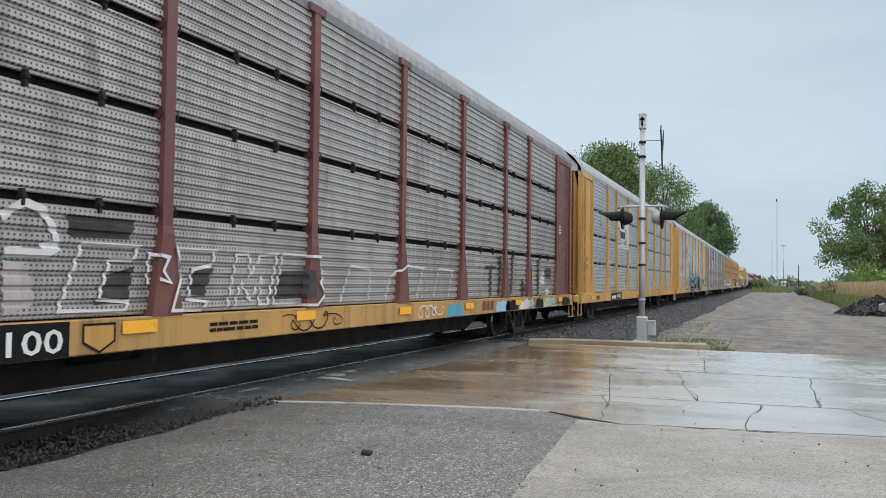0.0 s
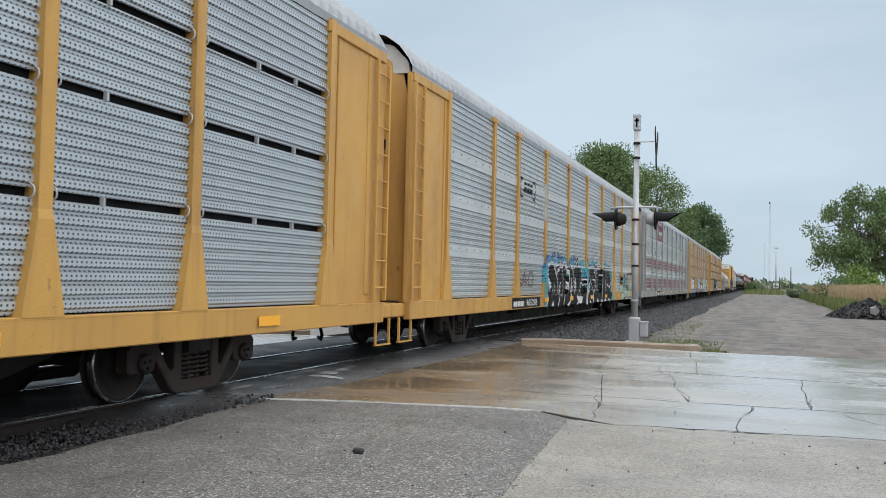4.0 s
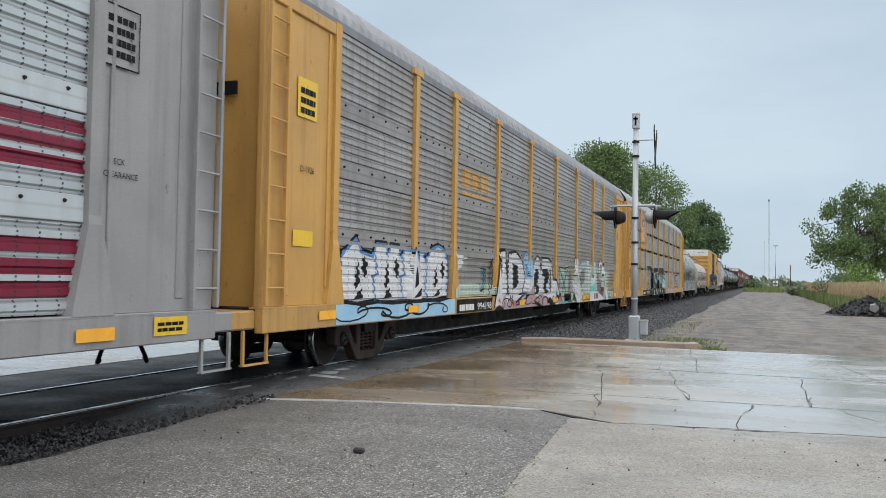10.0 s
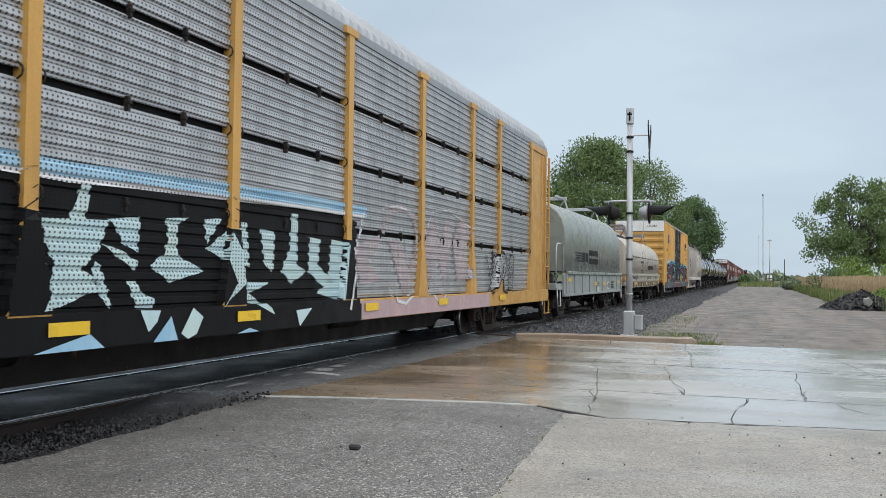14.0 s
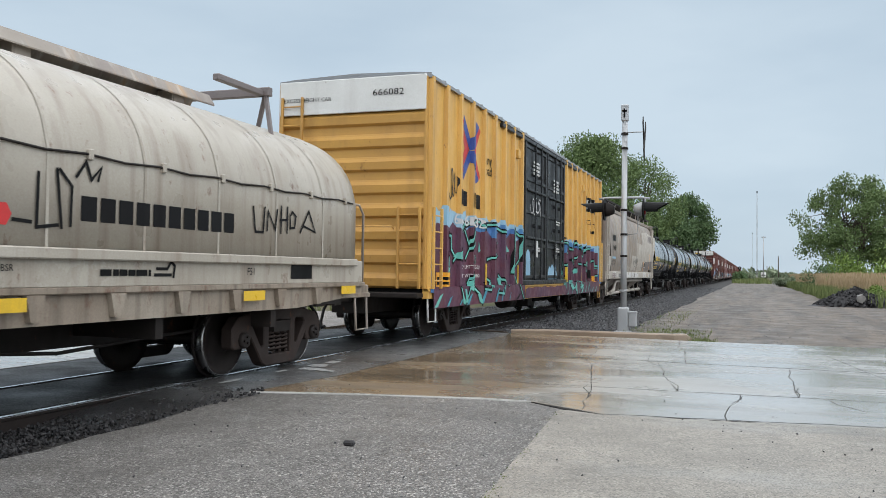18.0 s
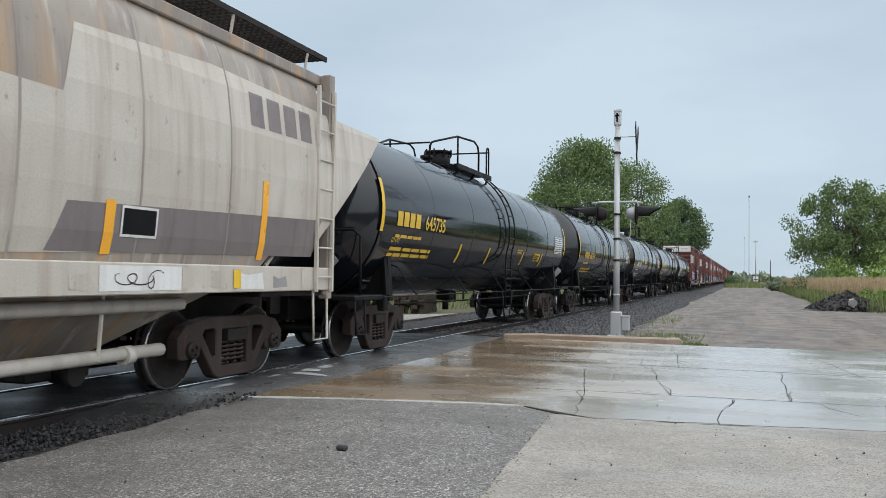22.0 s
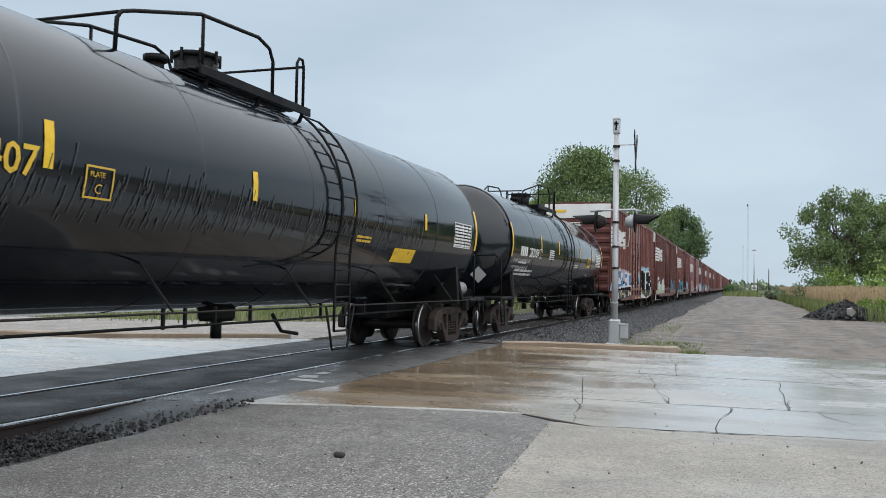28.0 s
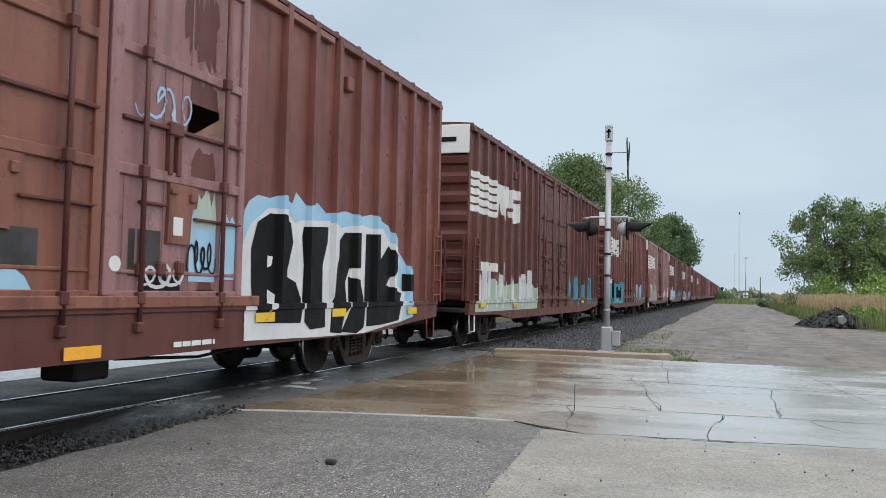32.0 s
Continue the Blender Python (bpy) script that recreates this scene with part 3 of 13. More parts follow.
def place(name, me, material, parent=None, m=None, label=""):
    """An object on a mesh that others may share; the material sits on the object."""
    ob = new(name, me)
    ob.material_slots[0].link = "OBJECT"
    ob.material_slots[0].material = material
    if parent is not None:
        ob.parent = parent
    if m is not None:
        ob.matrix_basis = m
    if label:
        tagged(ob, label)
    return ob


def part(name, bm, material, parent, label="", recalc=True):
    return place(name, mesh_of(name, bm, recalc), material, parent, None, label)


def thing(name, label, category, m, group="", kind=""):
    ob = new(name)
    ob.empty_display_size = 0.3
    ob.matrix_basis = m
    return tagged(ob, label, category, group, kind)


def setting(name, bm, material, label, category, recalc=True):
    return tagged(part(name, bm, material, None, "", recalc), label, category, kind="structure")


# ---- ground, road and track ----
def wobble(x, y, s=1.0):
    return noise.noise(Vector((x * s, y * s, 3.7)))


# one sheet to the horizon, a hand below the paved surfaces
bm = bmesh.new()
xs = [-1500, -500, -200, -90, -45, -30, -20, -14, -11, -9.8, -4.2, -2.6, -1, 0, 1, 2, 3, 4, 5, 6.5, 9, 14, 22, 40, 90, 200, 500, 1500]
ys = [-600, -200, -80, -40, -20, -10, -5, 0, 5, 10, 15, 19, 22, 26, 30, 36, 42, 50, 60, 75, 95, 120, 150, 200, 300, 500, 900, 2000]
grid = [[bm.verts.new((x, y, -0.115 + (0.03 * wobble(x, y, 0.3) if 19 < y < 200 and -2.7 < x < 5 else 0.0) - (0.2 if abs(x) > 400 or y > 800 else 0.0) - (0.2 if -10 < x < -4 else 0.0))) for x in xs] for y in ys]
for r0, r1 in zip(grid, grid[1:]):
    for i in range(len(xs) - 1):
        bm.faces.new((r0[i], r0[i + 1], r1[i + 1], r1[i]))
setting("ground", bm, GRASS_GROUND, "flat grassy ground reaching to the horizon", "ground")

# gravel lane beside the track
bm = bmesh.new()
left, right = [], []
for i in range(70):
    y = 17.6 + (i / 69) ** 2.2 * 330
    half = 0.35 * wobble(1.3, y, 0.12)
    left.append((-2.9 + 0.25 * wobble(5, y, 0.3), y))
    right.append((min(30.0, 4.3 + half + max(0.0, (47 - y)) * 1.2), y))
rows_v = []
for (lx, y), (rx, _) in zip(left, right):
    rows_v.append([bm.verts.new((lx + (rx - lx) * k / 12, y, -0.075 + 0.02 * wobble(lx + (rx - lx) * k / 12, y, 0.7))) for k in range(13)])
for r0, r1 in zip(rows_v, rows_v[1:]):
    for k in range(12):
        bm.faces.new((r0[k], r0[k + 1], r1[k + 1], r1[k])).smooth = True
setting("gravel_lane", bm, LANE, "damp grey-brown gravel lane running beside the railway", "gravel road")

# asphalt and the worn apron in front of the concrete road
bm = bmesh.new()
EDGE_NEAR = [(-5.15, 8.20), (-4.16, 8.50), (-2.71, 8.80), (-2.15, 8.80), (-1.72, 8.46)]
pts = [(-4.95, -14.0), (-1.2, -14.0), (-1.45, 3.0), (-1.52, 5.24), (-1.60, 6.0), (-1.63, 6.53), (-1.70, 7.4), (-1.78, 8.35)] + [(x, y - 0.02) for x, y in EDGE_NEAR[::-1]] + [(-5.05, 7.0), (-4.92, 6.2), (-4.96, 5.6), (-4.88, 5.0), (-4.97, 4.4), (-4.9, 3.0), (-5.0, 0.0)]
prism(bm, pts, "z", -0.16, -0.012)
setting("asphalt_apron", bm, ASPHALT, "coarse grey chip asphalt beside the crossing", "asphalt")
bm = bmesh.new()
pts = [(-1.195, -14.0), (2.9, -14.0), (2.9, 8.70), (1.3, 8.60), (0.17, 8.42), (-0.57, 8.35), (-1.28, 8.26), (-1.70, 8.42), (-1.775, 8.33), (-1.695, 7.4), (-1.625, 6.53), (-1.595, 6.0), (-1.515, 5.24), (-1.445, 3.0)]
prism(bm, pts, "z", -0.16, -0.004)
setting("concrete_apron", bm, APRON, "worn pitted concrete apron with exposed aggregate", "concrete")

# out of view: dark ground added to darken what the tank shells mirror
bm = bmesh.new()
prism(bm, [(2.91, -14.0), (24, -14.0), (24, 9.5), (16, 9.38), (2.91, 8.69)], "z", -0.16, -0.01)
setting("parking_asphalt", bm, ASPHALT_DARK, "unseen dark ground added to darken reflections in the tank cars", "asphalt")

# concrete road: slabs parted by joints and cracks, each a piece of its own
road = tagged(new("road"), "rain-wet cracked concrete road crossing the railway", "road", kind="structure")


def jag(a, b, seed, amp=0.03, n=7):
    """A crack from a to b that wanders a little."""
    rnd = random.Random(seed)
    out = []
    for i in range(n):
        k = i / (n - 1)
        w = amp * (0 if i in (0, n - 1) else 1)
        out.append((a[0] + (b[0] - a[0]) * k + rnd.uniform(-w, w), a[1] + (b[1] - a[1]) * k + rnd.uniform(-w, w)))
    return out


def slab(outline, material, drop=0.0, label="", gap=0.003):
    """A slab from its outline: shrunk by the joint, with a broken top edge."""
    b = bmesh.new()
    fine = []
    for i, p in enumerate(outline):
        q = outline[(i + 1) % len(outline)]
        n = max(1, int(math.hypot(q[0] - p[0], q[1] - p[1]) / 0.35)) if max(abs(p[0]), abs(q[0])) < 7 else 1
        for k in range(n):
            w = 0.012 if k else 0.0
            fine.append((p[0] + (q[0] - p[0]) * k / n + w * noise.noise(Vector((p[0] + k, p[1], 1.7))), p[1] + (q[1] - p[1]) * k / n + w * noise.noise(Vector((p[0], p[1] + k, 7.7)))))
    outline = fine
    f = b.faces.new([b.verts.new((x, y, 0.0 - drop)) for x, y in outline])
    if f.normal.z < 0 or f.calc_area() and sum((outline[i][0] * outline[(i + 1) % len(outline)][1] - outline[(i + 1) % len(outline)][0] * outline[i][1]) for i in range(len(outline))) < 0:
        f.normal_flip()
    b.normal_update()
    gone = bmesh.ops.inset_region(b, faces=[f], thickness=gap, use_even_offset=True, use_boundary=True)["faces"]
    bmesh.ops.delete(b, geom=gone, context="FACES")
    bmesh.ops.delete(b, geom=[v for v in b.verts if not v.link_faces], context="VERTS")
    bmesh.ops.inset_region(b, faces=[f], thickness=0.004, use_even_offset=True, use_boundary=True)
    skirt = [g for g in b.faces if g is not f]
    for v in b.verts:
        if v not in f.verts[:]:
            v.co.z -= 0.008
    edge = bmesh.ops.extrude_edge_only(b, edges=[e for e in b.edges if e.is_boundary])
    for v in edge["geom"]:
        if isinstance(v, bmesh.types.BMVert):
            v.co.z -= 0.12
    return part("slab", b, material, road, label, False)


crack_a = jag((-1.77, 10.22), (-1.56, 8.45), 1)
crack_b = jag((-2.45, 13.9), (-1.77, 10.22), 2, 0.05)
crack_c = jag((-1.31, 13.4), (-0.78, 10.25), 3, 0.05)
crack_d = jag((-1.36, 18.1), (-0.9, 13.4), 4, 0.05)
crack_e = jag((-2.9, 18.3), (-2.45, 13.9), 5, 0.07)
crack_f = jag((0.53, 13.38), (0.51, 10.30), 6, 0.04)
crack_g = jag((-0.1, 10.26), (-0.2, 8.42), 7, 0.05)
crack_h = jag((1.25, 18.1), (2.9, 13.3), 8, 0.05)
slab(EDGE_NEAR[:4] + crack_a[::-1][:1] + crack_a[::-1][1:] + [(-3.03, 10.2), (-4.0, 10.08), (-4.93, 9.9)], ROAD, 0, "clay-stained slab")
slab(crack_a[::-1] + [(-0.78, 10.25)] + [(-0.1, 10.26)] + crack_g[1:] + [(-0.57, 8.37), (-1.3, 8.28)], ROAD)
slab(crack_g[::-1] + [(0.51, 10.30), (1.6, 10.34), (6, 10.6), (16, 11.0), (16, 9.4), (1.3, 8.62), (0.3, 8.46)], ROAD)
slab([(-4.93, 9.9), (-4.0, 10.08), (-3.03, 10.2)] + crack_b[::-1] + [(-3.2, 13.78), (-4.88, 13.55)], ROAD, 0, "clay-stained slab")
slab(crack_b + [(-0.78, 10.25)] + crack_c[::-1] + [(-1.8, 13.6)], ROAD)
slab(crack_c + [(-0.1, 10.26), (0.51, 10.30)] + crack_f[::-1][1:] + [(-0.2, 13.36), (-0.9, 13.4)], ROAD)
slab(crack_f + [(1.6, 10.34), (6, 10.6), (16, 11.0), (16, 14.2), (2.9, 13.3), (1.6, 13.33)], ROAD)
slab([(-4.88, 13.55), (-3.2, 13.78)] + crack_e[::-1] + [(-4.0, 18.4), (-4.98, 18.4)], ROAD, 0, "clay-stained slab")
slab(crack_e + [(-1.8, 13.6), (-1.31, 13.4), (-0.9, 13.4)] + crack_d[::-1][1:] + [(-2.2, 18.25)], ROAD)
slab(crack_d + [(-0.2, 13.36), (0.53, 13.38), (1.6, 13.33), (2.9, 13.3)] + crack_h[::-1][1:] + [(0.2, 18.05)], ROAD)
slab(crack_h + [(16, 14.2), (16, 18.6), (4, 18.2)], ROAD)
far_pts = [(-9.1, 4.0), (-9.1, 10.2), (-9.1, 17.5)]
slab([(-9.15, 10.1), (-9.1, 17.5), (-10.3, 17.3), (-13.0, 15.4), (-13.1, 10.0)], CONCRETE)
slab([(-13.1, 10.0), (-13.0, 15.4), (-16, 14.6), (-22, 14.2), (-22, 9.6)], CONCRETE)
slab([(-9.15, 10.1), (-13.1, 10.0), (-13.2, 3.0), (-9.2, 3.0)], CONCRETE)
slab([(-13.1, 10.0), (-22, 9.6), (-22, 3.0), (-13.2, 3.0)], CONCRETE)
slab([(-22, 3.0), (-22, 14.2), (-60, 14.2), (-60, 3.0)], CONCRETE)

# light lip along the first slab, and hairline cracks that end within a slab
slab([(x, y - 0.045) for x, y in EDGE_NEAR[:4]] + [(x, y + 0.015) for x, y in EDGE_NEAR[:4]][::-1], CONCRETE, -0.002, "pale worn slab edge", 0.001)


def hairline(pts, w):
    b = bmesh.new()
    rings = []
    for i, p in enumerate(pts):
        k = w * (0.35 if i in (0, len(pts) - 1) else 1.0)
        q, r = pts[max(i - 1, 0)], pts[min(i + 1, len(pts) - 1)]
        d = Vector((r[0] - q[0], r[1] - q[1])).normalized()
        rings.append([(p[0] - d.y * k, p[1] + d.x * k, 0.002), (p[0] + d.y * k, p[1] - d.x * k, 0.002)])
    sweep(b, rings, False, False)
    part("crack", b, SEALANT, road, "dark open crack", False)


hairline([(0.56, 11.26), (0.51, 10.86), (0.53, 10.57), (0.51, 10.28)], 0.0055)
hairline([(-0.08, 10.19), (-0.09, 9.91), (-0.18, 9.52)], 0.0055)
hairline([(0.81, 10.23), (0.86, 9.91), (1.0, 9.69), (1.12, 9.44)], 0.0055)
hairline([(1.17, 16.13), (1.37, 14.81), (1.54, 13.48), (1.72, 12.4)], 0.0055)
hairline([(-1.84, 10.4), (-1.84, 10.08), (-1.66, 9.55), (-1.65, 9.28)], 0.0055)
hairline([(-1.58, 14.81), (-1.49, 13.63), (-1.3, 13.02)], 0.0055)
def tar_line(a, b, seed, w):
    rnd = random.Random(seed)
    n = max(3, int(abs(b[0] - a[0]) / 0.3))
    hairline([(a[0] + (b[0] - a[0]) * i / n, a[1] + (b[1] - a[1]) * i / n + rnd.uniform(-0.02, 0.02)) for i in range(n + 1)], w)


tar_line((-4.93, 9.9), (-3.03, 10.2), 1, 0.0060)
tar_line((-3.03, 10.2), (-0.78, 10.25), 2, 0.0067)
tar_line((-0.78, 10.25), (1.6, 10.34), 3, 0.0067)
tar_line((1.6, 10.34), (6, 10.6), 4, 0.0067)
tar_line((-4.88, 13.55), (-1.8, 13.65), 5, 0.0105)
tar_line((-1.8, 13.62), (2.9, 13.31), 6, 0.0112)
tar_line((2.9, 13.31), (10, 13.8), 7, 0.0112)
tar_line((-1.3, 8.29), (1.3, 8.63), 8, 0.0090)
tar_line((1.3, 8.63), (7, 8.95), 9, 0.0090)
bm = bmesh.new()
prism(bm, EDGE_NEAR[:4] + [(-1.74, 8.47), (-1.3, 8.29), (-0.57, 8.38), (0.3, 8.47), (1.3, 8.63), (16, 9.41), (16, 18.55), (4, 18.15), (-1.4, 18.05), (-4.97, 18.35), (-4.9, 13.55), (-4.94, 9.9)], "z", -0.1, -0.006)
prism(bm, [(-9.16, 3.05), (-9.16, 17.4), (-10.3, 17.2), (-13.0, 15.3), (-16, 14.5), (-22, 14.1), (-59, 14.1), (-59, 3.05)], "z", -0.1, -0.006)
prism(bm, [(-1.9, -13.9), (-0.9, -13.9), (-1.2, 5.0), (-1.5, 8.2), (-1.9, 8.2), (-1.75, 5.0)], "z", -0.1, -0.022)
setting("road_bed", bm, SEALANT, "black dirt and tar filling the joints of the road", "joint filler")

# curbs
bm = bmesh.new()
sec = [(0.0, -0.1), (0.0, 0.07), (0.03, 0.10), (0.15, 0.10), (0.17, 0.07), (0.17, -0.1)]
way = [(-4.98, 18.42), (-4.2, 18.45), (-3.0, 18.45), (-2.0, 18.45), (-1.5, 18.52), (-1.25, 18.72), (-1.17, 19.05)]
rings = []
for i, p in enumerate(way):
    d = Vector((way[min(i + 1, len(way) - 1)][0] - way[max(i - 1, 0)][0], way[min(i + 1, len(way) - 1)][1] - way[max(i - 1, 0)][1])).normalized()
    drop = 0.85 if i == len(way) - 1 else 0.25 if i == 0 else 0.0
    rings.append([(p[0] - d.y * u, p[1] + d.x * u, w - 0.1 * drop if w > 0 else w) for u, w in sec])
sweep(bm, rings, True, False)
setting("curb", bm, CURB, "low clay-stained concrete curb with a rounded end", "curb")
bm = bmesh.new()
way = [(-9.9, 17.75), (-10.4, 17.55), (-13.0, 15.7), (-16, 14.9), (-22, 14.5), (-60, 14.4)]
rings = []
for i, p in enumerate(way):
    d = Vector((way[min(i + 1, len(way) - 1)][0] - way[max(i - 1, 0)][0], way[min(i + 1, len(way) - 1)][1] - way[max(i - 1, 0)][1])).normalized()
    rings.append([(p[0] + d.y * u, p[1] - d.x * u, w) for u, w in sec])
sweep(bm, rings, True, False)
setting("curb_far", bm, CURB, "clay-stained concrete curb beyond the railway", "curb")
bm = bmesh.new()
prism(bm, [(-9.6, 18.1), (-10.5, 17.8), (-13.1, 15.95), (-16, 15.15), (-22, 14.75), (-60, 14.65), (-60, 21.5), (-22, 22.5), (-15, 24.5), (-11.5, 27.5), (-9.9, 30)], "z", -0.16, -0.04)
setting("gravel_verge", bm, GRAVEL, "pale gravel verge beyond the railway", "gravel")

# crossing surface of dark asphalt between and beside the rails
bm = bmesh.new()
prism(bm, [(-7.64, 5.6), (-6.36, 6.0), (-6.36, 18.8), (-7.64, 18.6)], "z", -0.16, -0.006)
prism(bm, [(-9.14, 3.0), (-7.84, 4.0), (-7.84, 18.4), (-9.14, 17.6)], "z", -0.16, -0.008)
setting("crossing_asphalt", bm, ASPHALT_DARK, "dark wet asphalt laid between and beside the rails", "asphalt")
bm = bmesh.new()
prism(bm, [(-6.18, 8.0), (-5.15, 8.18), (-4.98, 10.0), (-4.93, 13.5), (-5.02, 18.42), (-6.18, 18.9)], "z", -0.16, -0.008)
rows_v = []
for i in range(13):
    y = 5.9 + i * 0.19
    drop = (1 - i / 12) ** 1.5 * 0.13
    rows_v.append([bm.verts.new((-6.19 + k * 0.2, y + 0.12 * wobble(k * 0.4, y, 2.0) * (0 < i < 12), -0.009 - drop * (1 - 0.75 * (k / 6) ** 1.6) + (0.012 * wobble(k, y, 3.0) if i < 12 else 0))) for k in range(7)])
for r0, r1 in zip(rows_v, rows_v[1:]):
    for k in range(6):
        bm.faces.new((r0[k], r0[k + 1], r1[k + 1], r1[k])).smooth = True
setting("crossing_edge_asphalt", bm, ASPHALT_WET, "damp grey asphalt between the rail and the road slabs", "asphalt")
# flat pale flecks painted where the wet asphalt mirrors the sky
bm = bmesh.new()
for ring in (
    [(-5.76, 10.3), (-5.78, 10.52), (-5.59, 10.54), (-5.22, 10.35), (-5.18, 10.23), (-5.49, 10.29)],
    [(-5.85, 10.72), (-5.85, 10.97), (-5.64, 10.99), (-5.54, 10.72), (-5.71, 10.63)],
    [(-5.81, 11.15), (-5.84, 11.49), (-5.65, 11.41), (-5.63, 11.16)],
    [(-5.84, 11.4), (-5.8, 11.88), (-5.75, 11.72)],
    [(-5.86, 9.89), (-5.88, 10.17), (-5.79, 10.14), (-5.79, 9.86)],
    [(-5.88, 8.63), (-5.92, 9.02), (-5.87, 9.16), (-5.8, 8.96), (-5.83, 8.65)],
):
    bm.faces.new([bm.verts.new((x, y, -0.003)) for x, y in ring])
setting("stop_line", bm, WET_GLINT, "pale flecks painted for wet reflections on the crossing asphalt", "road marking")

# muddy shoulder where the asphalt breaks off toward the rail
bm = bmesh.new()
rows_v = []
for i in range(90):
    y = -14 + i * 0.245
    row = []
    for k in range(7):
        x = -6.1 + k * 0.2
        z = -0.16 + 0.145 * min(1.0, max(0.0, k - 1) / 5) ** 1.3 + 0.018 * wobble(x, y, 4.0)
        row.append(bm.verts.new((x + (0.06 * wobble(3, y, 2.2) if k == 6 else 0), y, min(z, -0.02))))
    rows_v.append(row)
for r0, r1 in zip(rows_v, rows_v[1:]):
    for k in range(6):
        bm.faces.new((r0[k], r0[k + 1], r1[k + 1], r1[k])).smooth = True
setting("shoulder", bm, DIRT, "dark muddy shoulder of broken asphalt along the rail", "ground")

# ballast bed
bm = bmesh.new()
for y0, y1, e in ((-60, 5.5, 0), (18.85, 900, 1)):
    sect = [(-10.6, -0.14), (-9.3, -0.10), (-8.9, -0.09), (-7.75, -0.13), (-7.0, -0.12), (-6.25, -0.13), (-5.3, -0.09 if e else -0.15), (-4.4, -0.1 if e else -0.16), (-2.75, -0.12 if e else -0.17)]
    if not e:
        sect = sect[:7]
    sweep(bm, [[(x, y, z) for x, z in sect] for y in (y0, y1)], False, False)
setting("ballast_bed", bm, BALLAST_BED, "bed of dark crushed stone under the track", "ballast", False)


def stones(count, seed, area, size, name, label, far=False, material=None):
    """Loose angular stones, joined: far too many to count."""
    rnd = random.Random(seed)
    base = [Vector(p) for p in ((1, 0, 0), (-1, 0, 0), (0, 1, 0), (0, -1, 0), (0, 0, 1), (0, 0, -1))]
    faces = ((0, 2, 4), (2, 1, 4), (1, 3, 4), (3, 0, 4), (2, 0, 5), (1, 2, 5), (3, 1, 5), (0, 3, 5))
    verts, polys = [], []
    for _ in range(count):
        x, y, z = area(rnd)
        r = rnd.uniform(*size) * (1.0 + (y / 60 if far and y > 0 else 0))
        turn = Euler((rnd.uniform(0, 6), rnd.uniform(0, 6), rnd.uniform(0, 6))).to_matrix()
        sc = Vector((rnd.uniform(0.7, 1.3), rnd.uniform(0.7, 1.3), rnd.uniform(0.6, 1.0)))
        n0 = len(verts)
        for p in base:
            q = turn @ Vector((p.x * sc.x, p.y * sc.y, p.z * sc.z)) * (r * rnd.uniform(0.75, 1.2))
            verts.append((x + q.x, y + q.y, z + q.z))
        polys += [tuple(n0 + k for k in f) for f in faces]
    me = bpy.data.meshes.new(name)
    me.from_pydata(verts, [], polys)
    me.materials.append(None)
    return tagged(place(name, me, material or BALLAST), label, "ballast", kind="stuff")


def area_right(rnd):
    y = 19.0 + (rnd.random() ** 1.9) * 75
    x = rnd.uniform(-6.05, -2.75) + 0.12 * wobble(0, y, 0.6)
    k = (x + 6.05) / 3.3
    return x, y, -0.085 - 0.05 * k


def area_near(rnd):
    y = rnd.uniform(2.0, 8.4)
    k = rnd.random() ** (1.0 if y < 6.4 else 1.9)
    x = -6.15 + 1.15 * k
    return x, y, -0.13 + 0.09 * k + max(0.0, y - 6.4) * 0.02 + rnd.uniform(-0.015, 0.03)


def area_between(rnd):
    y = 19.0 + (rnd.random() ** 1.7) * 60
    return rnd.uniform(-10.2, -6.3), y, -0.125


stones(15000, 4, area_right, (0.02, 0.042), "ballast_stones", "loose grey crushed stone on the ballast slope", True)
stones(3600, 5, area_near, (0.010, 0.03), "ballast_stones_near", "loose dark crushed stone beside the near rail", False, COAL)
stones(5000, 6, area_between, (0.022, 0.042), "ballast_stones_track", "crushed stone between the ties", True)


def area_lane(rnd):
    y = 18.6 + (rnd.random() ** 1.6) * 30
    return rnd.uniform(-2.9, 4.0) if rnd.random() < 0.45 else rnd.uniform(-2.9, -1.6), y, -0.065


stones(900, 8, area_lane, (0.006, 0.014), "lane_pebbles", "small loose pebbles strewn over the gravel lane")


def area_slab(rnd):
    y = rnd.uniform(3.2, 9.5)
    return rnd.uniform(-4.6, 2.0), y, 0.001


stones(190, 9, area_slab, (0.004, 0.011), "road_grit", "grit scattered over the wet paving")

# rails
for name, x in (("rail_near", TRACK_X + 0.7525), ("rail_far", TRACK_X - 0.7525)):
    rail = tagged(new(name), "steel rail with a polished wet head", "rail", kind="structure")
    b = bmesh.new()
    web = [(-0.075, -0.17), (0.075, -0.17), (0.075, -0.158), (0.012, -0.14), (0.009, -0.045), (0.034, -0.034), (0.034, -0.012), (-0.034, -0.012), (-0.034, -0.034), (-0.009, -0.045), (-0.012, -0.14), (-0.075, -0.158)]
    sweep(b, [[(x + u, y, w) for u, w in web] for y in (-60, 0, 20, 60, 200, 900)], True, False)
    part("web", b, RAIL_SIDE, rail, "rusty rail web")
    b = bmesh.new()
    head = [(-0.036, -0.0115), (0.036, -0.0115), (0.036, -0.006), (0.029, 0.0), (-0.029, 0.0), (-0.036, -0.006)]
    sweep(b, [[(x + u, y, w) for u, w in head] for y in (-60, 0, 20, 60, 200, 900)], True, False)
    part("head", b, RAIL_HEAD, rail, "polished rail head")

